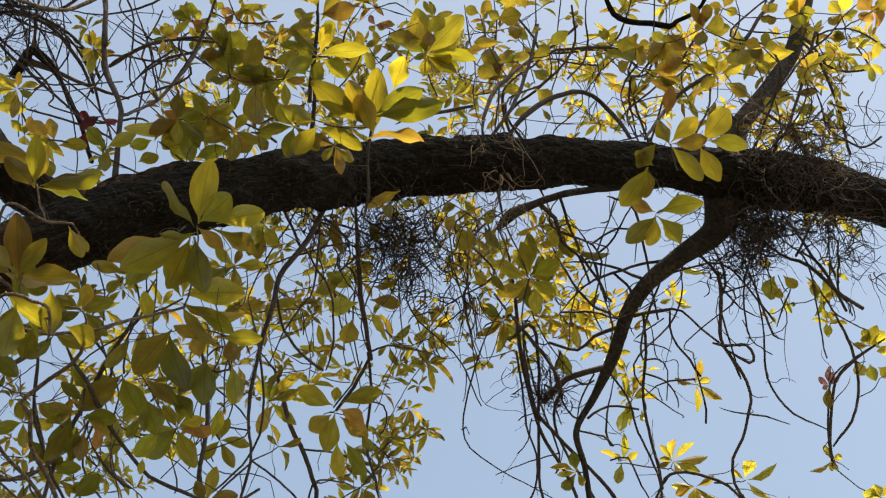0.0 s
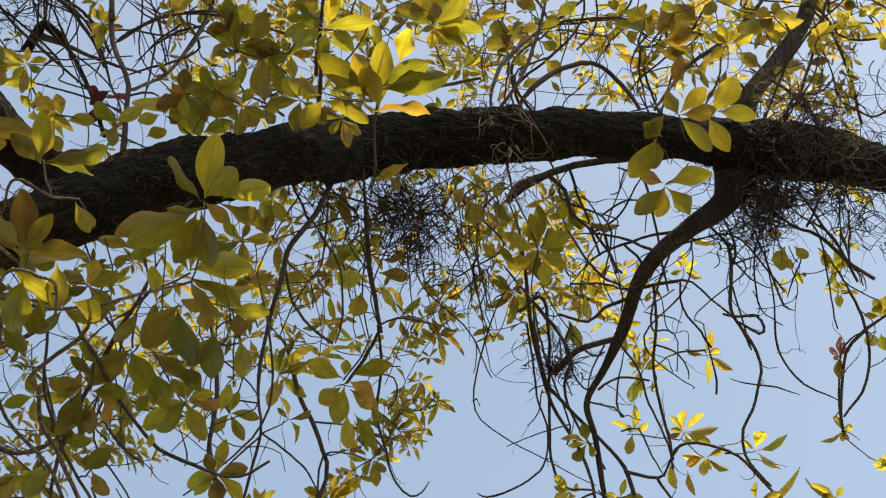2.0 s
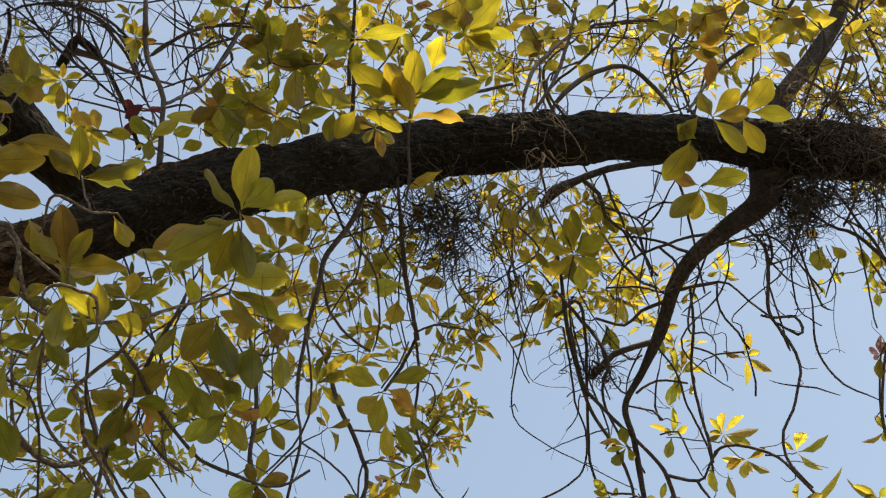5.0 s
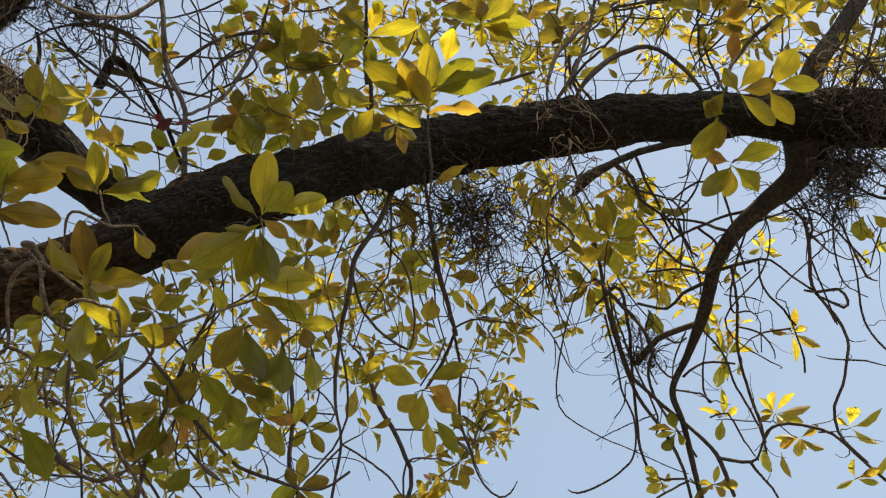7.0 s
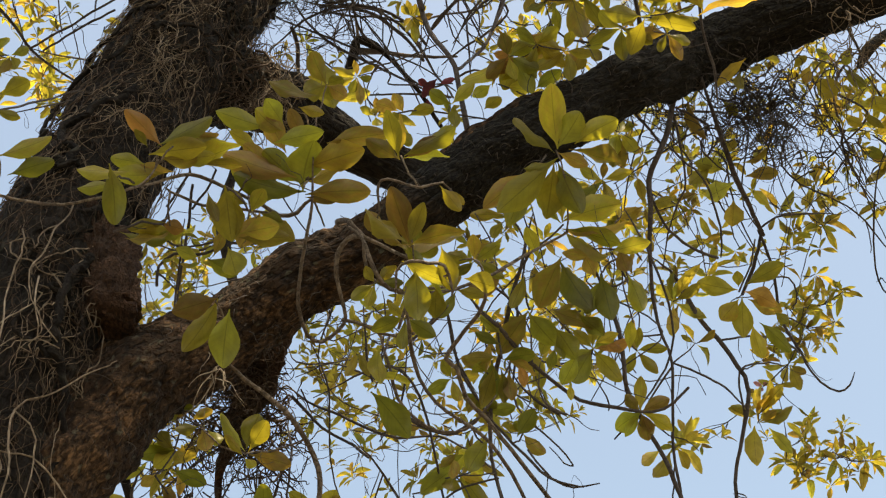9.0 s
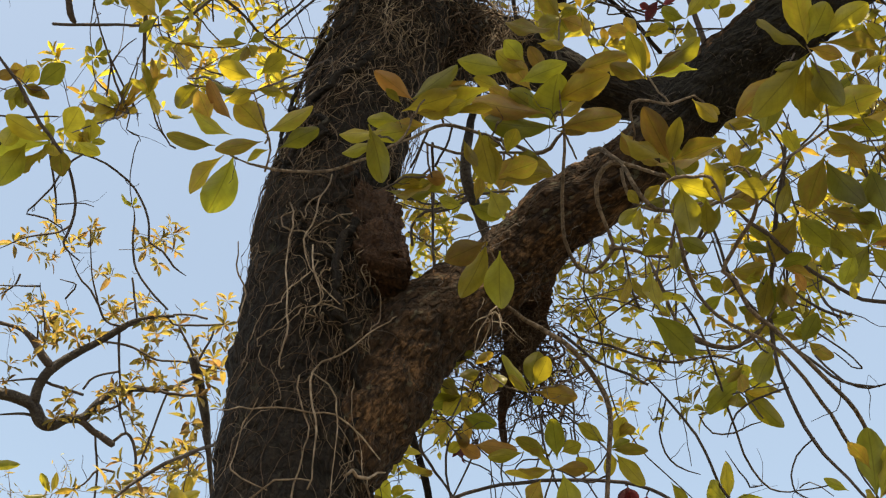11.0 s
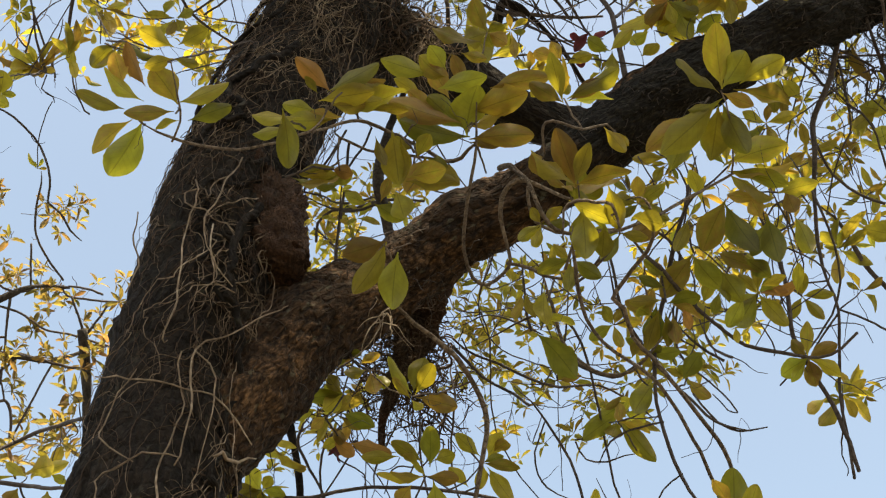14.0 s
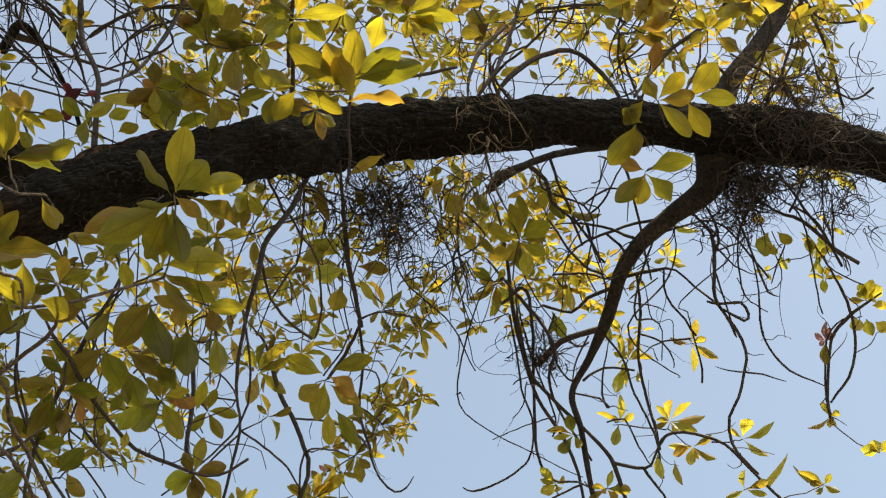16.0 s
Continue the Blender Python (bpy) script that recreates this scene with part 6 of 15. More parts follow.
twig(tree, [(-0.807,2.238,6.063,0.0018), (-0.88,2.283,6.026,0.0033), (-0.916,2.32,5.999,0.0044), (-0.903,2.384,5.967,0.0044), (-0.876,2.443,5.94,0.0022)])
twig(tree, [(-1.335,2.335,6.161,0.0019), (-1.25,2.399,6.152,0.0035), (-1.126,2.407,6.042,0.0045)])
twig(tree, [(-1.279,2.454,6.255,0.0013), (-1.252,2.411,6.285,0.0024), (-1.194,2.385,6.314,0.0032), (-1.131,2.38,6.332,0.0019)])
twig(tree, [(-0.878,2.438,6.22,0.0012), (-0.859,2.527,6.175,0.0023), (-0.828,2.579,6.152,0.0019)])
twig(tree, [(-0.684,2.438,6.253,0.0012), (-0.698,2.517,6.209,0.0023), (-0.734,2.588,6.163,0.0031), (-0.695,2.58,6.174,0.0019)])
twig(tree, [(-0.954,2.367,6.378,0.0013), (-0.824,2.422,6.375,0.0024), (-0.729,2.431,6.386,0.0032), (-0.674,2.491,6.364,0.0019)])
twig(tree, [(-2.04,2.307,6.765,0.0018), (-1.989,2.377,6.754,0.0033), (-1.94,2.453,6.737,0.0044), (-1.877,2.497,6.74,0.0044)])
twig(tree, [(-2.239,2.229,6.716,0.0035), (-2.241,2.299,6.684,0.0035), (-2.297,2.367,6.627,0.0035), (-2.312,2.454,6.578,0.0021)])
twig(tree, [(-2.968,2.626,7.626,0.0042), (-2.855,2.638,7.675,0.0042), (-2.791,2.641,7.704,0.0042)])
twig(tree, [(-2.825,2.752,7.639,0.0042), (-2.77,2.665,7.703,0.0042), (-2.718,2.576,7.765,0.0042)])
twig(tree, [(-0.058,2.888,6.043,0.0031), (0.006,2.833,6.078,0.0031), (0.004,2.762,6.122,0.0019)])
twig(tree, [(0.073,2.808,6.093,0.0031), (0.132,2.881,6.046,0.0031), (0.214,2.84,6.069,0.0031), (0.296,2.798,6.092,0.0019)])
twig(tree, [(0.459,2.77,6.377,0.0013), (0.348,2.788,6.375,0.0024), (0.238,2.753,6.402,0.0019)])
twig(tree, [(1.054,3.083,5.933,0.0039), (1.018,3.003,5.997,0.0039), (0.992,2.942,6.044,0.0024)])
twig(tree, [(0.605,3.533,5.338,0.003), (0.649,3.634,5.232,0.0045), (0.668,3.706,5.155,0.006), (0.666,3.796,5.058,0.006), (0.643,3.861,4.99,0.006), (0.597,3.915,4.935,0.006), (0.511,3.973,4.88,0.0045)])
twig(tree, [(0.802,3.715,5.118,0.003), (0.714,3.747,5.102,0.0057), (0.653,3.773,5.086,0.0075), (0.586,3.813,5.054,0.006), (0.562,3.848,5.019,0.006), (0.53,3.903,4.96,0.006), (0.5,3.986,4.866,0.006), (0.498,4.02,4.824,0.0075)])
# leaves
shoot_end = twig(tree, [(-1.411,2.013,4.886,0.003), (-1.485,1.897,4.86,0.003), (-1.542,1.797,4.828,0.003), (-1.608,1.747,4.822,0.003)])
cluster(shoot_end, [((-1.61,1.746,4.836), (-1.633,1.679,4.835), 0.046), ((-1.592,1.753,4.822), (-1.593,1.704,4.865), 0.042), ((-1.583,1.773,4.816), (-1.508,1.792,4.835), 0.042), ((-1.468,1.834,4.842), (-1.504,1.766,4.847), 0.046), ((-1.456,1.831,4.832), (-1.389,1.853,4.904), 0.042), ((-1.463,1.844,4.838), (-1.499,1.884,4.799), 0.042), ((-1.665,1.763,4.783), (-1.723,1.764,4.765), 0.046), ((-1.641,1.784,4.79), (-1.612,1.831,4.763), 0.039)], young=False)
shoot_end = twig(tree, [(-1.296,2.115,4.996,0.003), (-1.334,2.066,5.011,0.003), (-1.388,1.984,5.038,0.003)])
cluster(shoot_end, [((-1.41,1.968,5.036), (-1.473,1.969,5.024), 0.045), ((-1.317,2.069,5.023), (-1.362,2.022,5.048), 0.052), ((-1.292,2.061,5.016), (-1.227,2.089,5.073), 0.048), ((-1.461,2.003,4.989), (-1.412,2.008,5.022), 0.045), ((-1.375,1.978,5.039), (-1.31,1.979,5.072), 0.045)], young=False)
cluster(shoot_end, [((-1.393,1.967,5.034), (-1.363,1.926,5.076), 0.045)], "orange")
shoot_end = twig(tree, [(-1.105,1.851,5.072,0.0029), (-1.096,1.851,5.072,0.0026), (-1.088,1.855,5.076,0.0023)])
cluster(shoot_end, [((-1.092,1.851,5.08), (-1.141,1.77,5.128), 0.047), ((-1.084,1.844,5.072), (-1.063,1.747,5.163), 0.047), ((-1.052,1.856,5.101), (-0.985,1.79,5.153), 0.076), ((-1.07,1.848,5.075), (-0.96,1.888,5.089), 0.043), ((-1.085,1.878,5.069), (-1.111,1.947,5.047), 0.031), ((-1.094,1.856,5.078), (-1.155,1.84,5.043), 0.018)])
shoot_end = twig(tree, [(-1.088,1.855,5.076,0.0029), (-1.059,1.875,5.068,0.0026), (-1.027,1.892,5.075,0.0023)])
cluster(shoot_end, [((-1.026,1.897,5.083), (-1.068,1.981,4.978), 0.076), ((-0.996,1.909,5.067), (-1.003,2.015,5.031), 0.047), ((-1.049,1.897,5.078), (-0.96,1.892,5.073), 0.025)])
shoot_end = twig(tree, [(-1.123,1.908,5.035,0.0029), (-1.207,1.953,5.04,0.0026), (-1.3,1.967,5.082,0.0023)])
cluster(shoot_end, [((-1.304,1.966,5.086), (-1.35,1.91,5.091), 0.033), ((-1.289,1.962,5.075), (-1.17,1.963,5.125), 0.045)], "orange")
cluster(shoot_end, [((-1.291,1.97,5.084), (-1.148,1.997,5.09), 0.041), ((-1.301,1.971,5.083), (-1.297,2.006,5.07), 0.044), ((-1.299,1.97,5.072), (-1.315,2.068,5.01), 0.056)])
cluster(shoot_end, [((-1.302,1.963,5.075), (-1.379,1.954,5.077), 0.048)], "orange")
cluster(shoot_end, [((-1.311,1.964,5.08), (-1.484,1.927,5.064), 0.048), ((-1.295,1.97,5.079), (-1.228,2.037,5.073), 0.048), ((-1.289,1.968,5.077), (-1.139,2.026,5.065), 0.045), ((-1.304,1.967,5.075), (-1.387,2.011,5.035), 0.063), ((-1.296,1.969,5.074), (-1.26,2.032,5.023), 0.033)])
tuft((-1.07,2.05,5.04), (-1.09,2.05,5.04), (-1.1,2.04,5.04), [((-1.103,2.045,5.037), (-1.154,2.085,5.006), 0.070), ((-1.105,2.046,5.043), (-1.165,2.041,5.011), 0.040), ((-1.09,2.053,5.038), (-1.06,2.103,5), 0.046), ((-1.096,2.046,5.041), (-1.029,2.064,5.018), 0.044)])
shoot_end = twig(vine, [(-1.355,1.564,4.095,0.0029), (-1.363,1.538,4.132,0.0026), (-1.376,1.514,4.192,0.0023)], VINE)
cluster(shoot_end, [((-1.374,1.504,4.176), (-1.334,1.413,4.248), 0.049), ((-1.384,1.513,4.186), (-1.428,1.445,4.235), 0.049), ((-1.363,1.522,4.195), (-1.223,1.55,4.222), 0.052), ((-1.365,1.527,4.191), (-1.281,1.553,4.228), 0.043), ((-1.383,1.538,4.211), (-1.289,1.607,4.214), 0.02), ((-1.383,1.507,4.192), (-1.315,1.46,4.258), 0.029)], young=False)
shoot_end = twig(vine, [(-1.556,1.379,4.217,0.0029), (-1.579,1.39,4.344,0.0026), (-1.554,1.394,4.535,0.0023)], VINE)
cluster(shoot_end, [((-1.556,1.392,4.543), (-1.548,1.311,4.588), 0.057), ((-1.553,1.394,4.53), (-1.572,1.428,4.512), 0.048), ((-1.552,1.397,4.533), (-1.524,1.446,4.507), 0.045), ((-1.56,1.395,4.539), (-1.608,1.356,4.508), 0.064), ((-1.555,1.398,4.542), (-1.518,1.408,4.564), 0.038)])
tuft((-1.83,2.12,5.8), (-1.89,2.01,5.63), (-1.97,1.91,5.54), [((-1.97,1.902,5.532), (-2.024,1.855,5.56), 0.038), ((-1.97,1.913,5.546), (-1.895,1.918,5.552), 0.038), ((-1.973,1.916,5.547), (-1.934,1.956,5.528), 0.038), ((-1.977,1.913,5.541), (-2.028,1.937,5.51), 0.042), ((-1.979,1.919,5.545), (-2.014,1.993,5.487), 0.042), ((-1.973,1.904,5.53), (-2.069,1.886,5.531), 0.038), ((-1.97,1.908,5.541), (-1.955,1.883,5.584), 0.030)])
tuft((-1.96,1.93,5.56), (-1.98,1.99,5.49), (-2,2.05,5.46), [((-2.003,2.048,5.467), (-2.032,1.997,5.488), 0.038), ((-1.997,2.048,5.464), (-1.959,2.025,5.505), 0.042), ((-1.989,2.046,5.456), (-1.886,2.057,5.463), 0.038), ((-1.996,2.058,5.467), (-1.905,2.159,5.484), 0.034), ((-2.001,2.051,5.461), (-2.01,2.073,5.429), 0.047), ((-1.996,2.052,5.463), (-1.923,2.078,5.453), 0.042), ((-1.988,2.049,5.449), (-1.909,2.153,5.427), 0.030), ((-1.997,2.046,5.46), (-1.981,2.012,5.473), 0.034)])
shoot_end = twig(tree, [(-2.003,2.518,6.09,0.0029), (-1.988,2.46,6.035,0.0026), (-1.998,2.402,6.009,0.0023)])
cluster(shoot_end, [((-1.973,2.37,6.034), (-2.062,2.378,6.008), 0.048), ((-2.044,2.398,5.986), (-2.078,2.44,5.955), 0.043), ((-1.967,2.388,6.016), (-1.922,2.414,6.05), 0.029), ((-2.008,2.366,6.026), (-2.041,2.33,6.032), 0.033)], "dry")
tuft((-1.67,2.08,5.89), (-1.65,2.17,5.82), (-1.63,2.27,5.8), [((-1.628,2.263,5.809), (-1.646,2.213,5.839), 0.027), ((-1.622,2.263,5.799), (-1.599,2.29,5.816), 0.027), ((-1.632,2.267,5.812), (-1.671,2.237,5.799), 0.022), ((-1.627,2.266,5.81), (-1.609,2.246,5.836), 0.022)])
tuft((-1.59,2.25,6.12), (-1.6,2.23,6.17), (-1.63,2.22,6.25), [((-1.628,2.218,6.241), (-1.692,2.22,6.252), 0.024), ((-1.622,2.221,6.247), (-1.574,2.222,6.277), 0.053), ((-1.63,2.231,6.256), (-1.633,2.302,6.241), 0.022), ((-1.631,2.225,6.263), (-1.626,2.164,6.267), 0.033)])
shoot_end = twig(tree, [(-0.666,1.97,4.757,0.0029), (-0.727,1.933,4.733,0.0026), (-0.791,1.901,4.737,0.0023)])
cluster(shoot_end, [((-0.805,1.901,4.728), (-0.71,1.992,4.737), 0.05), ((-0.775,1.879,4.739), (-0.685,1.907,4.8), 0.05), ((-0.815,1.904,4.74), (-0.901,1.95,4.712), 0.06), ((-0.813,1.877,4.729), (-0.897,1.838,4.788), 0.053)], young=False)
shoot_end = twig(tree, [(-0.779,1.775,4.925,0.0029), (-0.755,1.769,4.89,0.0026), (-0.73,1.771,4.87,0.0023)])
cluster(shoot_end, [((-0.762,1.767,4.898), (-0.627,1.806,4.942), 0.04), ((-0.76,1.769,4.91), (-0.698,1.69,4.931), 0.044), ((-0.764,1.758,4.903), (-0.818,1.673,4.912), 0.037), ((-0.769,1.772,4.904), (-0.822,1.706,4.905), 0.03), ((-0.774,1.769,4.888), (-0.86,1.766,4.857), 0.057), ((-0.76,1.785,4.902), (-0.688,1.84,4.88), 0.057), ((-0.765,1.78,4.895), (-0.802,1.834,4.875), 0.047)], young=False)
shoot_end = twig(vine, [(-0.642,1.917,4.773,0.0029), (-0.644,1.906,4.712,0.0026), (-0.633,1.906,4.671,0.0023)], VINE)
cluster(shoot_end, [((-0.651,1.932,4.673), (-0.592,1.816,4.801), 0.071), ((-0.559,1.846,4.732), (-0.511,1.798,4.795), 0.062), ((-0.624,1.892,4.688), (-0.445,1.911,4.724), 0.081), ((-0.623,1.888,4.698), (-0.497,1.88,4.75), 0.068), ((-0.669,1.894,4.677), (-0.77,1.787,4.775), 0.074), ((-0.648,1.899,4.683), (-0.694,1.797,4.747), 0.062), ((-0.662,1.939,4.659), (-0.518,1.967,4.687), 0.036), ((-0.647,1.919,4.652), (-0.647,1.82,4.714), 0.065)], young=False)
shoot_end = twig(tree, [(-0.811,1.854,4.891,0.0029), (-0.814,1.851,4.882,0.0026), (-0.816,1.847,4.877,0.0023)])
shoot_end = twig(tree, [(-1.027,1.892,5.075,0.0029), (-0.997,1.897,5.073,0.0026), (-0.968,1.908,5.084,0.0023)])
cluster(shoot_end, [((-0.971,1.903,5.08), (-1.044,1.882,5.101), 0.032), ((-0.963,1.901,5.076), (-0.932,1.888,5.1), 0.029), ((-0.967,1.9,5.076), (-0.995,1.859,5.085), 0.025)])
tuft((-0.34,2.49,5.64), (-0.47,2.44,5.67), (-0.57,2.34,5.76), [((-0.579,2.339,5.764), (-0.667,2.258,5.768), 0.051), ((-0.575,2.341,5.765), (-0.595,2.291,5.779), 0.059), ((-0.565,2.342,5.761), (-0.453,2.341,5.786), 0.064), ((-0.569,2.35,5.771), (-0.487,2.361,5.749), 0.047), ((-0.571,2.347,5.761), (-0.542,2.41,5.753), 0.051), ((-0.568,2.349,5.761), (-0.483,2.424,5.719), 0.047), ((-0.575,2.354,5.77), (-0.577,2.419,5.722), 0.038), ((-0.576,2.343,5.759), (-0.634,2.352,5.746), 0.030)])
tuft((-0.47,2.63,5.98), (-0.52,2.67,5.97), (-0.57,2.69,5.98), [((-0.577,2.679,5.975), (-0.668,2.642,6.008), 0.037), ((-0.574,2.687,5.99), (-0.588,2.623,6.021), 0.027), ((-0.568,2.682,5.978), (-0.515,2.659,6.01), 0.032), ((-0.567,2.69,5.987), (-0.476,2.681,5.987), 0.023), ((-0.571,2.684,5.97), (-0.57,2.736,5.954), 0.027), ((-0.57,2.694,5.985), (-0.522,2.744,5.94), 0.027), ((-0.566,2.689,5.978), (-0.478,2.722,5.934), 0.023), ((-0.571,2.69,5.974), (-0.561,2.78,5.93), 0.027), ((-0.574,2.683,5.971), (-0.617,2.72,5.963), 0.027), ((-0.579,2.691,5.986), (-0.679,2.709,5.988), 0.027)])
tuft((-0.32,2.5,5.7), (-0.33,2.49,5.7), (-0.34,2.47,5.72), [((-0.323,2.396,5.761), (-0.443,2.364,5.771), 0.025), ((-0.353,2.482,5.697), (-0.415,2.437,5.717), 0.076), ((-0.351,2.541,5.667), (-0.29,2.543,5.677), 0.055), ((-0.341,2.446,5.722), (-0.28,2.455,5.75), 0.038), ((-0.299,2.457,5.736), (-0.21,2.437,5.712), 0.047)])
tuft((-0.23,2.46,5.68), (-0.23,2.5,5.67), (-0.23,2.55,5.68), [((-0.228,2.507,5.713), (-0.174,2.548,5.676), 0.051), ((-0.232,2.569,5.672), (-0.184,2.623,5.646), 0.072), ((-0.264,2.61,5.635), (-0.334,2.624,5.626), 0.038), ((-0.228,2.633,5.631), (-0.209,2.673,5.603), 0.025), ((-0.22,2.482,5.73), (-0.147,2.465,5.763), 0.051)])
tuft((-0.88,2.41,5.09), (-0.8,2.41,5.02), (-0.73,2.38,4.99), [((-0.708,2.375,4.988), (-0.815,2.399,4.998), 0.045), ((-0.744,2.394,4.973), (-0.774,2.421,4.928), 0.045), ((-0.719,2.407,4.978), (-0.687,2.424,4.954), 0.033), ((-0.663,2.416,4.994), (-0.612,2.434,4.964), 0.030)])
tuft((-0.61,2.54,5.31), (-0.61,2.51,5.34), (-0.6,2.47,5.4), [((-0.605,2.46,5.392), (-0.659,2.448,5.416), 0.028), ((-0.6,2.465,5.398), (-0.561,2.471,5.42), 0.028), ((-0.604,2.463,5.397), (-0.622,2.431,5.413), 0.024)])
shoot_end = twig(tree, [(0.187,2.734,5.193,0.003), (0.181,2.634,5.144,0.003), (0.177,2.55,5.094,0.003)])
cluster(shoot_end, [((0.174,2.547,5.093), (0.156,2.491,5.161), 0.05), ((0.185,2.541,5.097), (0.286,2.476,5.111), 0.061), ((0.188,2.547,5.088), (0.293,2.56,5.067), 0.057), ((0.18,2.56,5.086), (0.255,2.657,5.011), 0.057), ((0.268,2.578,5.07), (0.297,2.693,5.024), 0.069), ((0.283,2.568,5.089), (0.39,2.486,5.122), 0.084), ((0.304,2.555,5.062), (0.411,2.593,5.052), 0.061)], young=False)
cluster(shoot_end, [((0.188,2.468,5.146), (0.229,2.407,5.203), 0.05)], "orange")
shoot_end = twig(tree, [(0.107,2.736,5.131,0.003), (0.097,2.672,5.118,0.003), (0.081,2.625,5.104,0.003)])
cluster(shoot_end, [((0.082,2.619,5.085), (-0.024,2.724,5.049), 0.077), ((0.079,2.634,5.107), (0.07,2.72,5.068), 0.062), ((0.104,2.617,5.099), (0.06,2.595,5.143), 0.054), ((0.13,2.57,5.143), (0.06,2.626,5.132), 0.054)], young=False)
shoot_end = twig(tree, [(0.166,2.802,5.141,0.003), (0.118,2.8,5.094,0.003), (0.082,2.793,5.061,0.003)])
cluster(shoot_end, [((0.071,2.813,5.066), (-0.048,2.856,5.021), 0.071), ((0.07,2.811,5.055), (0.04,2.873,4.988), 0.055), ((0.08,2.814,5.063), (0.139,2.884,4.98), 0.067), ((0.094,2.799,5.07), (0.234,2.786,5.083), 0.074)], young=False)
cluster(shoot_end, [((0.07,2.786,5.065), (-0.003,2.755,5.097), 0.049)], "orange")
tuft((0.16,2.67,5.9), (0.15,2.65,5.82), (0.14,2.63,5.78), [((0.136,2.626,5.789), (0.134,2.534,5.815), 0.087), ((0.132,2.63,5.782), (0.07,2.633,5.752), 0.061), ((0.131,2.626,5.786), (0.048,2.551,5.799), 0.044), ((0.157,2.64,5.768), (0.149,2.559,5.806), 0.078), ((0.139,2.619,5.77), (0.191,2.609,5.801), 0.035)])
tuft((0.14,2.63,5.78), (0.15,2.65,5.75), (0.18,2.67,5.75), [((0.277,2.592,5.785), (0.201,2.652,5.791), 0.074), ((0.187,2.679,5.753), (0.316,2.693,5.733), 0.070), ((0.173,2.698,5.741), (0.269,2.757,5.707), 0.052), ((0.277,2.597,5.794), (0.249,2.654,5.758), 0.052)])
tuft((0.38,3.03,5.9), (0.43,2.95,5.87), (0.45,2.87,5.89), [((0.447,2.861,5.889), (0.37,2.828,5.96), 0.032), ((0.448,2.867,5.888), (0.375,2.888,5.882), 0.055), ((0.453,2.867,5.9), (0.438,2.785,5.928), 0.046), ((0.455,2.863,5.89), (0.489,2.824,5.92), 0.059), ((0.46,2.867,5.892), (0.557,2.827,5.868), 0.059), ((0.477,2.901,5.874), (0.546,2.953,5.83), 0.064), ((0.383,2.77,5.952), (0.265,2.718,6.006), 0.059), ((0.449,2.858,5.883), (0.411,2.828,5.923), 0.037)])
tuft((0.62,3.03,5.9), (0.62,2.97,5.93), (0.61,2.92,5.98), [((0.611,2.914,5.986), (0.636,2.866,6.015), 0.065), ((0.615,2.909,5.971), (0.73,2.922,6.008), 0.056), ((0.612,2.915,5.978), (0.658,2.94,5.975), 0.042), ((0.608,2.917,5.977), (0.581,2.949,5.939), 0.033), ((0.607,2.911,5.98), (0.581,2.869,6.021), 0.047)])
tuft((0.62,3.03,5.9), (0.67,3.04,5.88), (0.72,3.04,5.88), [((0.77,3.019,5.883), (0.784,2.959,5.95), 0.061), ((0.731,3.033,5.875), (0.846,2.953,5.991), 0.037), ((0.723,3.045,5.874), (0.696,3.057,5.857), 0.045), ((0.671,3.064,5.865), (0.604,3.054,5.902), 0.061), ((0.705,3.097,5.842), (0.794,3.087,5.809), 0.056), ((0.73,3.045,5.876), (0.812,3.053,5.879), 0.042), ((0.721,3.041,5.874), (0.662,3.03,5.901), 0.033)])
tuft((0.7,3.19,5.77), (0.7,3.2,5.77), (0.7,3.2,5.76), [((0.695,3.189,5.759), (0.673,3.145,5.828), 0.047), ((0.698,3.195,5.765), (0.699,3.162,5.818), 0.033), ((0.701,3.197,5.764), (0.758,3.167,5.776), 0.037), ((0.7,3.2,5.762), (0.73,3.226,5.747), 0.033), ((0.694,3.194,5.762), (0.64,3.171,5.801), 0.028), ((0.703,3.201,5.762), (0.787,3.216,5.711), 0.028)])
tuft((0.89,3.16,5.91), (0.88,3.13,5.85), (0.86,3.1,5.81), [((0.859,3.103,5.814), (0.835,3.063,5.823), 0.028), ((0.862,3.103,5.811), (0.892,3.083,5.803), 0.028), ((0.859,3.109,5.814), (0.831,3.142,5.802), 0.023), ((0.86,3.105,5.805), (0.867,3.153,5.739), 0.033), ((0.861,3.101,5.804), (0.902,3.118,5.79), 0.028), ((0.863,3.104,5.82), (0.887,3.019,5.852), 0.023)])
tuft((0.46,3.09,5.78), (0.47,3.07,5.77), (0.48,3.04,5.76), [((0.478,3.019,5.786), (0.478,3.084,5.753), 0.023), ((0.48,3.04,5.758), (0.525,3.036,5.746), 0.023)])
tuft((0.06,2.98,5.95), (0.06,2.99,5.95), (0.06,3.01,5.95), [((0.061,3.004,5.945), (0.041,2.978,5.996), 0.023), ((0.063,3.006,5.945), (0.089,3.005,5.969), 0.019), ((0.059,3.007,5.942), (0.01,3.025,5.935), 0.023), ((0.064,3.02,5.962), (0.105,3.032,5.957), 0.019)])
tuft((-0,2.93,6.3), (-0.01,2.94,6.28), (-0.02,2.96,6.28), [((-0.023,2.95,6.27), (-0.081,2.959,6.287), 0.024), ((-0.02,2.952,6.278), (-0.033,2.922,6.302), 0.024), ((-0.019,2.955,6.274), (-0.006,2.991,6.259), 0.022), ((-0.023,2.957,6.278), (-0.077,2.986,6.268), 0.022)])
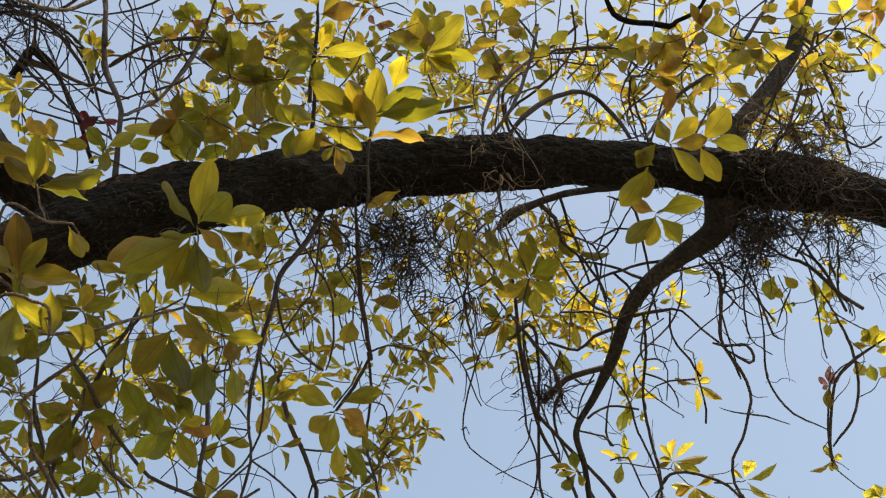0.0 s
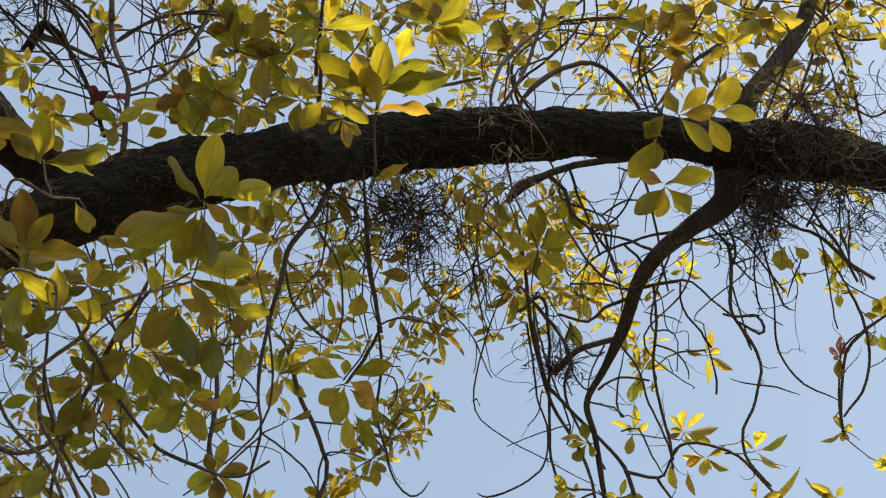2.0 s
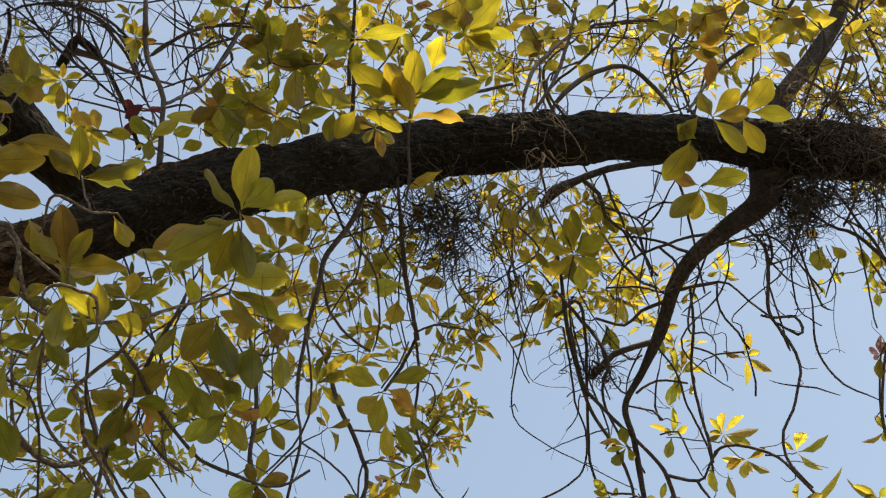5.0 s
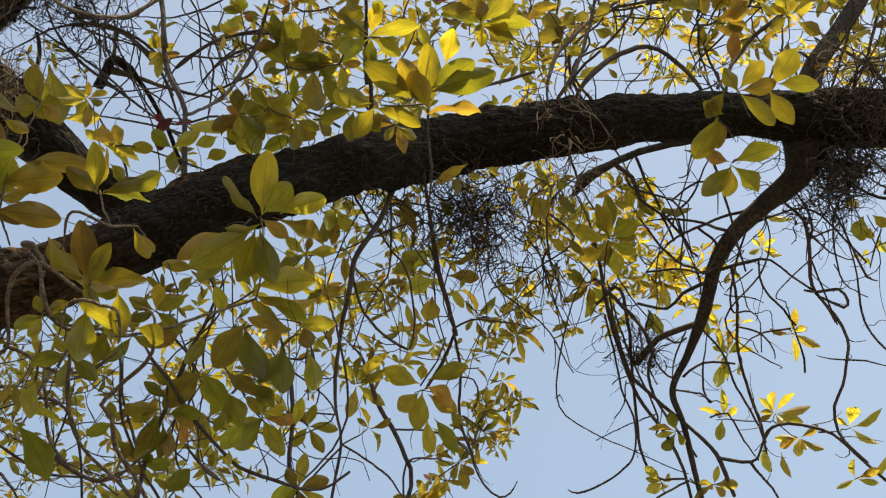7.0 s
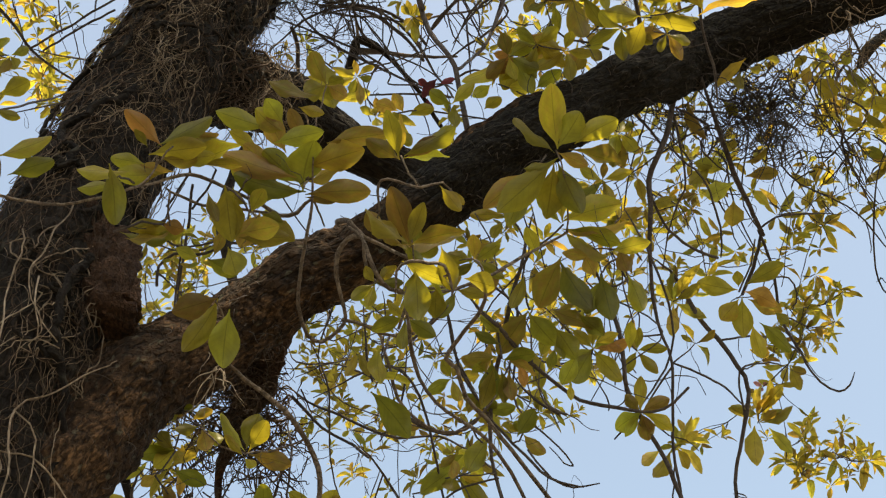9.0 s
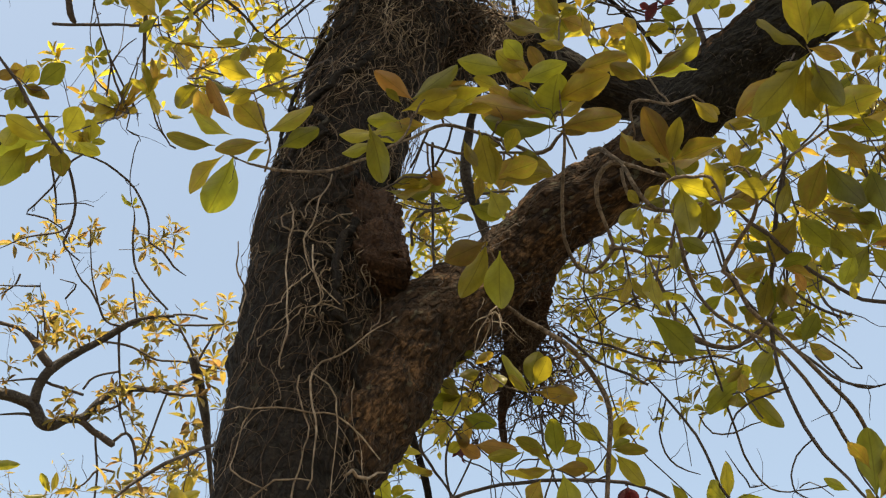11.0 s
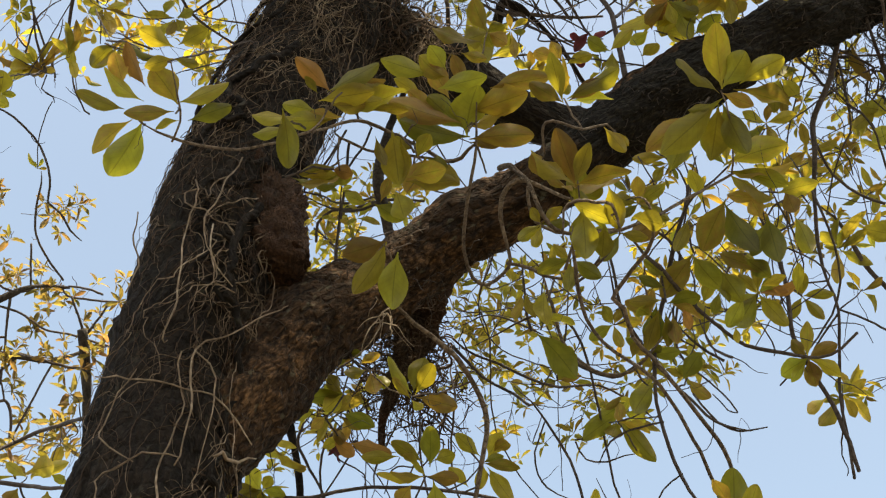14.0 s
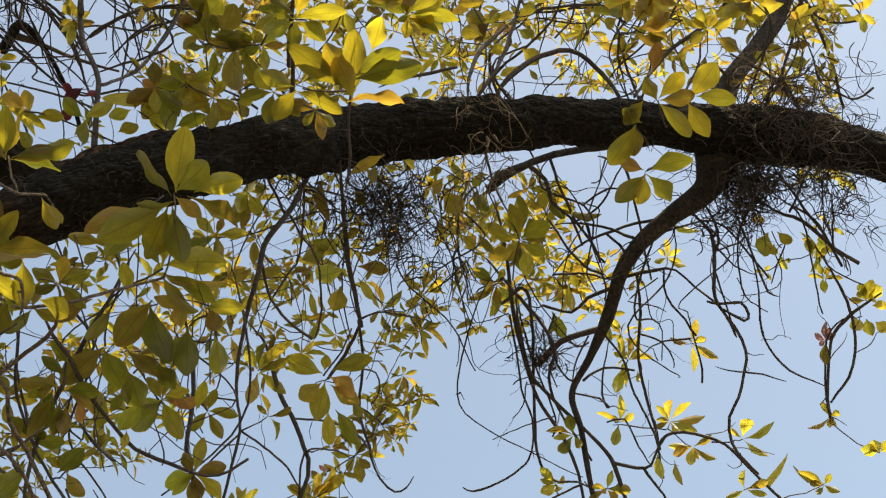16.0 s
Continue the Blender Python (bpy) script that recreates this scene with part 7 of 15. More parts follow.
tuft((0.03,2.94,6.29), (0.04,2.93,6.29), (0.04,2.92,6.3), [((0.04,2.915,6.301), (0.017,2.882,6.325), 0.029), ((0.042,2.924,6.306), (0.058,2.944,6.287), 0.029), ((0.039,2.916,6.294), (0.009,2.944,6.291), 0.024), ((0.044,2.915,6.297), (0.081,2.911,6.313), 0.024)])
shoot_end = twig(vine, [(-1.199,1.997,4.189,0.0029), (-1.134,1.915,4.215,0.0026), (-1.098,1.817,4.287,0.0023)], VINE)
cluster(shoot_end, [((-1.102,1.807,4.276), (-1.126,1.691,4.341), 0.039), ((-1.091,1.813,4.298), (-1.047,1.73,4.419), 0.076), ((-1.089,1.818,4.299), (-0.993,1.798,4.332), 0.076), ((-1.046,1.84,4.301), (-0.935,1.855,4.344), 0.064), ((-1.076,1.86,4.311), (-0.975,1.961,4.284), 0.042), ((-1.097,1.83,4.285), (-1.054,1.896,4.263), 0.042), ((-1.131,1.833,4.266), (-1.305,1.83,4.202), 0.088), ((-1.127,1.842,4.264), (-1.216,1.934,4.2), 0.083), ((-1.114,1.849,4.267), (-1.138,1.953,4.174), 0.076), ((-1.11,1.835,4.279), (-1.197,1.828,4.268), 0.027)], young=False)
shoot_end = twig(vine, [(-1.379,1.568,3.918,0.0029), (-1.382,1.575,3.909,0.0026), (-1.387,1.581,3.904,0.0023)], VINE)
cluster(shoot_end, [((-1.39,1.574,3.913), (-1.366,1.47,4.017), 0.063), ((-1.389,1.567,3.911), (-1.428,1.445,3.952), 0.03), ((-1.375,1.555,3.895), (-1.312,1.533,3.971), 0.046), ((-1.381,1.569,3.902), (-1.283,1.623,3.962), 0.041), ((-1.395,1.569,3.907), (-1.401,1.626,3.882), 0.036), ((-1.415,1.586,3.876), (-1.366,1.698,3.857), 0.033), ((-1.409,1.615,3.864), (-1.462,1.66,3.802), 0.06)], young=False)
shoot_end = twig(vine, [(-1.316,1.639,4.122,0.0029), (-1.31,1.637,4.095,0.0026), (-1.304,1.633,4.078,0.0023)], VINE)
cluster(shoot_end, [((-1.312,1.598,4.095), (-1.296,1.658,4.043), 0.037), ((-1.303,1.613,4.087), (-1.287,1.662,4.07), 0.020)])
shoot_end = twig(vine, [(-1.301,1.607,3.773,0.0029), (-1.306,1.606,3.771,0.0026), (-1.309,1.603,3.771,0.0023)], VINE)
cluster(shoot_end, [((-1.365,1.528,3.794), (-1.333,1.644,3.78), 0.042), ((-1.281,1.562,3.813), (-1.316,1.654,3.772), 0.048), ((-1.356,1.556,3.778), (-1.399,1.628,3.71), 0.066), ((-1.333,1.605,3.745), (-1.374,1.651,3.712), 0.048), ((-1.275,1.644,3.772), (-1.215,1.678,3.737), 0.053)])
shoot_end = twig(tree, [(-1.403,2.043,4.189,0.003), (-1.34,2.018,4.213,0.003), (-1.267,2.014,4.224,0.003), (-1.212,2,4.233,0.003)])
cluster(shoot_end, [((-1.213,1.984,4.231), (-1.236,1.901,4.293), 0.037), ((-1.207,1.99,4.239), (-1.15,1.905,4.325), 0.065), ((-1.202,1.996,4.239), (-1.071,2.061,4.302), 0.077), ((-1.22,2.01,4.231), (-1.09,2.114,4.203), 0.037), ((-1.222,2.02,4.228), (-1.153,2.111,4.142), 0.037), ((-1.204,2.019,4.221), (-1.097,2.11,4.18), 0.05), ((-1.316,2.02,4.184), (-1.286,1.937,4.233), 0.04), ((-1.181,2.103,4.171), (-1.259,2.066,4.189), 0.031)], young=False)
shoot_end = twig(tree, [(-1.175,1.877,4.39,0.003), (-1.197,1.875,4.357,0.003), (-1.208,1.865,4.333,0.003)])
cluster(shoot_end, [((-1.228,1.873,4.334), (-1.331,1.912,4.232), 0.065), ((-1.219,1.861,4.328), (-1.365,1.848,4.299), 0.059), ((-1.198,1.862,4.342), (-1.244,1.875,4.329), 0.022), ((-1.333,1.887,4.264), (-1.403,1.832,4.266), 0.031), ((-1.346,1.896,4.246), (-1.385,1.897,4.215), 0.031)], young=False)
shoot_end = twig(tree, [(-1.151,2.16,4.185,0.003), (-1.167,2.146,4.162,0.003), (-1.187,2.135,4.135,0.003)])
cluster(shoot_end, [((-1.196,2.139,4.13), (-1.223,2.222,4.044), 0.071), ((-1.206,2.152,4.129), (-1.278,2.182,4.07), 0.05), ((-1.13,2.107,4.158), (-1.056,2.158,4.188), 0.05), ((-1.124,2.131,4.182), (-1.129,2.171,4.116), 0.05), ((-1.138,2.187,4.129), (-1.129,2.246,4.039), 0.053), ((-1.205,2.125,4.125), (-1.207,2.088,4.169), 0.046)], young=False)
shoot_end = twig(tree, [(-1.383,2.041,4.173,0.003), (-1.391,2.06,4.126,0.003), (-1.395,2.077,4.08,0.003)])
cluster(shoot_end, [((-1.402,2.072,4.067), (-1.532,2.114,4.024), 0.077), ((-1.398,2.079,4.068), (-1.406,2.197,4.026), 0.068), ((-1.341,2.105,4.07), (-1.302,2.23,4.056), 0.037), ((-1.293,2.164,4.058), (-1.258,2.23,4.017), 0.05), ((-1.267,2.054,4.176), (-1.393,2.099,4.108), 0.081), ((-1.266,2.056,4.162), (-1.277,2.17,4.071), 0.074), ((-1.367,2.019,4.144), (-1.429,2.053,4.088), 0.04)], young=False)
cluster(shoot_end, [((-1.398,1.971,4.152), (-1.512,1.957,4.13), 0.071)], "orange")
shoot_end = twig(tree, [(-1.3,2.181,4.097,0.003), (-1.322,2.167,4.07,0.003), (-1.348,2.156,4.037,0.003)])
cluster(shoot_end, [((-1.36,2.147,4.039), (-1.345,2.218,3.971), 0.065), ((-1.365,2.168,4.046), (-1.384,2.192,3.966), 0.028), ((-1.29,2.227,4.001), (-1.23,2.252,4.015), 0.031), ((-1.221,2.284,3.974), (-1.185,2.245,4.031), 0.034), ((-1.344,2.214,3.982), (-1.409,2.24,3.925), 0.046), ((-1.396,2.245,3.923), (-1.409,2.272,3.897), 0.022)], young=False)
cluster(shoot_end, [((-1.27,2.243,3.992), (-1.243,2.281,3.989), 0.026)], "orange")
shoot_end = twig(tree, [(-1.493,2.066,4.092,0.003), (-1.502,2.087,4.039,0.003), (-1.515,2.103,3.988,0.003)])
cluster(shoot_end, [((-1.525,2.092,3.994), (-1.592,2.039,3.99), 0.043), ((-1.54,2.1,3.968), (-1.623,2.143,3.903), 0.046), ((-1.537,2.128,3.975), (-1.555,2.179,3.905), 0.037), ((-1.512,2.111,3.989), (-1.424,2.14,3.993), 0.05), ((-1.508,2.118,3.986), (-1.445,2.174,3.964), 0.028), ((-1.48,2.054,4.028), (-1.517,2.011,4.072), 0.037), ((-1.503,2.081,4.02), (-1.549,2.03,4.053), 0.031), ((-1.373,1.924,4.209), (-1.452,1.905,4.183), 0.05), ((-1.569,2.235,3.833), (-1.516,2.244,3.896), 0.053), ((-1.648,2.118,3.875), (-1.62,2.108,3.911), 0.031)], young=False)
cluster(shoot_end, [((-1.486,2.137,3.969), (-1.483,2.178,3.929), 0.031)], "orange")
shoot_end = twig(tree, [(-1.433,2.427,4.119,0.0029), (-1.406,2.391,4.114,0.0026), (-1.376,2.358,4.127,0.0023)])
cluster(shoot_end, [((-1.381,2.356,4.121), (-1.46,2.351,4.039), 0.069), ((-1.373,2.36,4.119), (-1.36,2.453,4.061), 0.056), ((-1.376,2.365,4.135), (-1.299,2.355,4.135), 0.049)])
cluster(shoot_end, [((-1.368,2.358,4.123), (-1.274,2.407,4.115), 0.030)], "orange")
cluster(shoot_end, [((-1.383,2.362,4.131), (-1.432,2.348,4.106), 0.039), ((-1.374,2.355,4.131), (-1.334,2.306,4.19), 0.039), ((-1.381,2.362,4.137), (-1.397,2.309,4.181), 0.036)])
shoot_end = twig(tree, [(-1.38,2.544,4.304,0.0029), (-1.364,2.563,4.283,0.0026), (-1.358,2.587,4.274,0.0023)])
cluster(shoot_end, [((-1.351,2.585,4.27), (-1.286,2.634,4.291), 0.035), ((-1.354,2.585,4.264), (-1.333,2.646,4.202), 0.035), ((-1.359,2.584,4.267), (-1.414,2.589,4.224), 0.035), ((-1.36,2.592,4.284), (-1.327,2.565,4.333), 0.032), ((-1.36,2.587,4.279), (-1.361,2.529,4.303), 0.028)])
shoot_end = twig(tree, [(-1.396,2.599,4.069,0.0029), (-1.39,2.601,4.061,0.0026), (-1.386,2.605,4.056,0.0023)])
cluster(shoot_end, [((-1.389,2.599,4.05), (-1.482,2.599,4.047), 0.058), ((-1.385,2.605,4.064), (-1.344,2.557,4.141), 0.041), ((-1.384,2.595,4.052), (-1.395,2.539,4.085), 0.037), ((-1.381,2.607,4.058), (-1.305,2.635,4.092), 0.044), ((-1.383,2.602,4.046), (-1.398,2.666,3.999), 0.051), ((-1.385,2.614,4.058), (-1.313,2.662,4.001), 0.041), ((-1.39,2.605,4.053), (-1.453,2.607,4.003), 0.031)])
shoot_end = twig(tree, [(-1.634,2.185,3.917,0.0029), (-1.638,2.19,3.921,0.0026), (-1.644,2.194,3.929,0.0023)])
cluster(shoot_end, [((-1.641,2.184,3.925), (-1.663,2.114,3.952), 0.029), ((-1.647,2.196,3.93), (-1.67,2.198,3.906), 0.040), ((-1.64,2.197,3.929), (-1.568,2.232,3.93), 0.038), ((-1.647,2.202,3.932), (-1.634,2.251,3.898), 0.029), ((-1.647,2.195,3.934), (-1.652,2.157,3.947), 0.035), ((-1.641,2.194,3.93), (-1.604,2.192,3.945), 0.029)])
shoot_end = twig(tree, [(-1.61,2.269,3.85,0.0029), (-1.607,2.296,3.875,0.0026), (-1.614,2.323,3.918,0.0023)])
cluster(shoot_end, [((-1.612,2.324,3.922), (-1.558,2.301,3.964), 0.045), ((-1.614,2.329,3.916), (-1.589,2.379,3.855), 0.045), ((-1.615,2.319,3.918), (-1.651,2.275,3.938), 0.021), ((-1.613,2.32,3.918), (-1.609,2.284,3.941), 0.032)])
shoot_end = twig(tree, [(-1.582,2.166,3.998,0.0029), (-1.574,2.136,3.978,0.0026), (-1.57,2.105,3.971,0.0023)])
cluster(shoot_end, [((-1.574,2.106,3.977), (-1.582,2.06,3.987), 0.047), ((-1.551,2.107,3.998), (-1.616,2.167,3.924), 0.063), ((-1.523,2.143,3.969), (-1.552,2.184,3.912), 0.041), ((-1.64,2.188,3.845), (-1.703,2.198,3.781), 0.047), ((-1.569,2.103,3.975), (-1.55,2.078,4.034), 0.025), ((-1.575,2.105,3.978), (-1.602,2.042,4.009), 0.038)])
tuft((-2.01,2.97,4.69), (-2,2.99,4.74), (-2,3,4.77), [((-2.001,3.001,4.781), (-2.011,2.953,4.782), 0.021), ((-1.993,2.996,4.774), (-1.966,2.986,4.796), 0.025), ((-1.999,3,4.774), (-2.021,3.012,4.74), 0.025), ((-1.992,2.996,4.766), (-1.977,3.04,4.722), 0.021), ((-2.001,3,4.774), (-2.056,2.988,4.717), 0.030), ((-1.998,3.002,4.784), (-1.967,2.958,4.822), 0.025)])
shoot_end = twig(tree, [(-1.6,2.263,4.124,0.0029), (-1.608,2.256,4.097,0.0026), (-1.616,2.25,4.08,0.0023)])
cluster(shoot_end, [((-1.553,2.23,4.129), (-1.509,2.301,4.069), 0.039), ((-1.534,2.261,4.128), (-1.537,2.315,4.09), 0.036), ((-1.462,2.293,4.133), (-1.499,2.311,4.085), 0.030), ((-1.547,2.199,4.187), (-1.51,2.157,4.202), 0.039), ((-1.517,2.161,4.231), (-1.448,2.121,4.26), 0.049)])
shoot_end = twig(tree, [(-2.079,2.39,3.961,0.0029), (-2.069,2.447,4.009,0.0026), (-2.041,2.497,4.091,0.0023)])
cluster(shoot_end, [((-2.103,2.452,4.066), (-1.997,2.528,4.137), 0.054), ((-1.984,2.522,4.111), (-1.943,2.573,4.095), 0.047), ((-2.038,2.492,4.085), (-2.061,2.505,4.073), 0.036), ((-1.96,2.537,4.137), (-1.983,2.501,4.16), 0.029)])
tuft((-2.45,3.09,4.65), (-2.45,3.08,4.7), (-2.47,3.07,4.73), [((-2.468,3.073,4.736), (-2.486,3.025,4.742), 0.031), ((-2.465,3.077,4.738), (-2.429,3.076,4.759), 0.031), ((-2.468,3.08,4.736), (-2.472,3.115,4.713), 0.027), ((-2.473,3.077,4.742), (-2.513,3.019,4.771), 0.027), ((-2.46,3.075,4.732), (-2.411,3.121,4.741), 0.031)])
tuft((-2.47,3.07,4.73), (-2.58,3.14,4.85), (-2.72,3.14,5.05), [((-2.713,3.135,5.043), (-2.736,3.101,5.071), 0.029), ((-2.715,3.144,5.05), (-2.669,3.137,5.072), 0.029), ((-2.71,3.141,5.042), (-2.67,3.192,5.058), 0.033), ((-2.718,3.148,5.048), (-2.709,3.194,5.027), 0.029), ((-2.718,3.141,5.043), (-2.759,3.133,5.008), 0.033), ((-2.717,3.144,5.052), (-2.669,3.113,5.081), 0.024)])
tuft((-2.72,3.14,5.05), (-2.68,3.04,5.12), (-2.66,2.94,5.25), [((-2.661,2.938,5.247), (-2.701,2.929,5.252), 0.033), ((-2.661,2.943,5.253), (-2.639,2.956,5.281), 0.029), ((-2.662,2.945,5.249), (-2.668,2.985,5.224), 0.033), ((-2.663,2.94,5.252), (-2.672,2.909,5.271), 0.029), ((-2.663,2.948,5.254), (-2.626,2.979,5.226), 0.029), ((-2.669,2.948,5.254), (-2.703,2.966,5.208), 0.033)])
tuft((-2.66,2.94,5.25), (-2.57,2.93,5.23), (-2.49,2.9,5.24), [((-2.491,2.898,5.248), (-2.52,2.865,5.272), 0.028), ((-2.483,2.895,5.241), (-2.457,2.912,5.263), 0.028), ((-2.49,2.903,5.246), (-2.486,2.946,5.226), 0.023), ((-2.484,2.893,5.233), (-2.53,2.934,5.199), 0.023), ((-2.484,2.887,5.238), (-2.523,2.823,5.28), 0.028)])
tuft((-2.66,2.94,5.25), (-2.65,3.03,5.4), (-2.69,3.1,5.64), [((-2.691,3.097,5.636), (-2.727,3.065,5.651), 0.031), ((-2.692,3.105,5.645), (-2.659,3.104,5.671), 0.031), ((-2.685,3.099,5.633), (-2.643,3.13,5.621), 0.031), ((-2.691,3.101,5.635), (-2.713,3.128,5.609), 0.031)])
tuft((-2.69,3.1,5.64), (-2.75,3.03,5.63), (-2.82,2.96,5.66), [((-2.821,2.961,5.663), (-2.831,2.921,5.694), 0.036), ((-2.812,2.957,5.654), (-2.785,2.963,5.684), 0.031), ((-2.811,2.956,5.646), (-2.817,2.997,5.623), 0.031), ((-2.81,2.957,5.649), (-2.779,3.01,5.658), 0.025)])
tuft((-1.09,2.31,5.02), (-1.14,2.35,5), (-1.19,2.38,5.01), [((-1.16,2.342,5.033), (-1.177,2.38,4.988), 0.050), ((-1.187,2.379,5.005), (-1.175,2.453,4.981), 0.057), ((-1.192,2.377,5.007), (-1.24,2.403,4.981), 0.057), ((-1.198,2.387,5.016), (-1.27,2.433,4.944), 0.054), ((-1.186,2.377,5.01), (-1.134,2.389,5.016), 0.034), ((-1.192,2.381,5.006), (-1.247,2.471,4.963), 0.046)])
tuft((-0.97,2.72,4.95), (-0.97,2.71,4.93), (-0.98,2.7,4.91), [((-0.975,2.673,4.929), (-1.038,2.629,4.98), 0.070), ((-0.973,2.722,4.907), (-1.073,2.69,4.865), 0.078), ((-1.003,2.75,4.861), (-1.045,2.809,4.817), 0.083), ((-0.931,2.72,4.903), (-0.829,2.757,4.883), 0.058), ((-0.921,2.693,4.944), (-0.835,2.742,4.945), 0.031), ((-0.94,2.747,4.877), (-0.907,2.813,4.826), 0.039), ((-0.946,2.649,4.965), (-0.902,2.642,4.994), 0.039), ((-1.005,2.641,4.95), (-1.092,2.654,4.924), 0.058), ((-0.961,2.465,5.095), (-1.016,2.56,4.984), 0.050), ((-0.873,2.534,5.078), (-0.852,2.589,5.04), 0.047)])
tuft((-0.66,2.98,5.32), (-0.63,2.89,5.22), (-0.59,2.79,5.17), [((-0.614,2.735,5.207), (-0.575,2.807,5.108), 0.093), ((-0.518,2.765,5.201), (-0.5,2.852,5.161), 0.048), ((-0.636,2.855,5.1), (-0.703,2.879,5.104), 0.036), ((-0.6,2.878,5.111), (-0.56,2.918,5.07), 0.044), ((-0.54,2.883,5.091), (-0.518,2.96,5.068), 0.036), ((-0.602,2.703,5.228), (-0.654,2.73,5.202), 0.048), ((-0.465,2.738,5.243), (-0.517,2.76,5.194), 0.044), ((-0.536,2.726,5.227), (-0.564,2.686,5.257), 0.036), ((-0.662,2.693,5.242), (-0.591,2.67,5.249), 0.040)])
tuft((-0.86,3.36,5.23), (-0.87,3.32,5.26), (-0.87,3.29,5.33), [((-0.871,3.29,5.337), (-0.833,3.251,5.405), 0.036), ((-0.873,3.278,5.323), (-0.929,3.24,5.392), 0.031), ((-0.868,3.293,5.335), (-0.782,3.276,5.354), 0.031), ((-0.879,3.296,5.333), (-0.954,3.304,5.289), 0.040), ((-0.871,3.297,5.329), (-0.839,3.364,5.262), 0.036), ((-0.874,3.296,5.329), (-0.89,3.332,5.249), 0.036), ((-0.868,3.296,5.337), (-0.777,3.298,5.336), 0.027)])
tuft((-0.87,3.31,5.3), (-0.96,3.3,5.27), (-1.04,3.28,5.29), [((-1.044,3.28,5.295), (-1.013,3.222,5.376), 0.036), ((-1.037,3.274,5.283), (-0.958,3.281,5.36), 0.036), ((-1.043,3.289,5.294), (-0.99,3.314,5.287), 0.027), ((-1.049,3.283,5.286), (-1.1,3.283,5.245), 0.027), ((-1.045,3.288,5.286), (-1.035,3.345,5.218), 0.031), ((-1.045,3.277,5.289), (-1.057,3.211,5.325), 0.027)])
tuft((-0.86,3.38,5.25), (-0.91,3.41,5.27), (-0.95,3.45,5.32), [((-0.954,3.455,5.329), (-1.012,3.409,5.323), 0.027), ((-0.945,3.444,5.317), (-0.908,3.418,5.347), 0.027), ((-0.944,3.454,5.324), (-0.856,3.475,5.331), 0.027), ((-0.946,3.452,5.318), (-0.913,3.499,5.29), 0.027), ((-0.953,3.461,5.329), (-0.975,3.483,5.297), 0.027), ((-0.944,3.46,5.326), (-0.842,3.522,5.32), 0.023), ((-0.954,3.459,5.328), (-0.999,3.453,5.282), 0.023)])
tuft((-1.29,3.17,5.69), (-1.28,3.18,5.74), (-1.28,3.18,5.78), [((-1.281,3.175,5.781), (-1.301,3.152,5.809), 0.024), ((-1.277,3.175,5.774), (-1.256,3.204,5.774), 0.024), ((-1.282,3.182,5.781), (-1.3,3.199,5.741), 0.024), ((-1.277,3.176,5.779), (-1.251,3.169,5.796), 0.019)])
tuft((-1.29,3.17,5.69), (-1.32,3.22,5.67), (-1.37,3.27,5.68), [((-1.377,3.275,5.684), (-1.431,3.269,5.644), 0.024), ((-1.372,3.277,5.689), (-1.323,3.276,5.69), 0.024), ((-1.373,3.279,5.685), (-1.353,3.323,5.65), 0.029), ((-1.372,3.267,5.68), (-1.384,3.223,5.699), 0.024), ((-1.372,3.274,5.677), (-1.371,3.311,5.615), 0.024)])
tuft((-1.37,3.27,5.68), (-1.4,3.35,5.58), (-1.42,3.42,5.53), [((-1.422,3.428,5.539), (-1.43,3.401,5.561), 0.024), ((-1.428,3.431,5.538), (-1.515,3.428,5.501), 0.024), ((-1.416,3.426,5.533), (-1.349,3.451,5.546), 0.024), ((-1.42,3.43,5.534), (-1.391,3.463,5.491), 0.024), ((-1.42,3.418,5.524), (-1.473,3.429,5.529), 0.019)])
tuft((-0.46,3.25,5.44), (-0.46,3.25,5.44), (-0.46,3.25,5.44), [((-0.454,3.242,5.448), (-0.404,3.154,5.573), 0.067), ((-0.458,3.242,5.444), (-0.476,3.161,5.517), 0.058), ((-0.451,3.249,5.444), (-0.349,3.203,5.442), 0.094), ((-0.463,3.251,5.447), (-0.542,3.213,5.463), 0.054), ((-0.453,3.255,5.437), (-0.394,3.346,5.372), 0.067), ((-0.46,3.245,5.431), (-0.52,3.295,5.4), 0.076), ((-0.46,3.258,5.439), (-0.493,3.345,5.342), 0.054), ((-0.452,3.255,5.445), (-0.354,3.262,5.407), 0.045)])
tuft((-0.56,3.42,5.43), (-0.58,3.43,5.42), (-0.61,3.42,5.42), [((-0.609,3.417,5.424), (-0.676,3.35,5.459), 0.055), ((-0.608,3.421,5.419), (-0.668,3.449,5.416), 0.046), ((-0.607,3.431,5.424), (-0.624,3.492,5.373), 0.046), ((-0.601,3.425,5.416), (-0.557,3.527,5.387), 0.041), ((-0.613,3.433,5.429), (-0.716,3.468,5.387), 0.037), ((-0.608,3.428,5.418), (-0.661,3.534,5.365), 0.032), ((-0.603,3.426,5.431), (-0.553,3.393,5.458), 0.037), ((-0.609,3.422,5.424), (-0.664,3.403,5.442), 0.041)])
tuft((-0.26,3.28,5.55), (-0.28,3.28,5.57), (-0.29,3.27,5.6), [((-0.297,3.266,5.599), (-0.338,3.187,5.639), 0.037), ((-0.295,3.273,5.603), (-0.292,3.233,5.63), 0.046), ((-0.291,3.261,5.59), (-0.242,3.244,5.648), 0.037), ((-0.29,3.271,5.594), (-0.225,3.281,5.564), 0.055), ((-0.285,3.269,5.584), (-0.142,3.34,5.526), 0.032), ((-0.298,3.275,5.598), (-0.34,3.292,5.557), 0.037), ((-0.293,3.277,5.598), (-0.264,3.309,5.545), 0.032)])
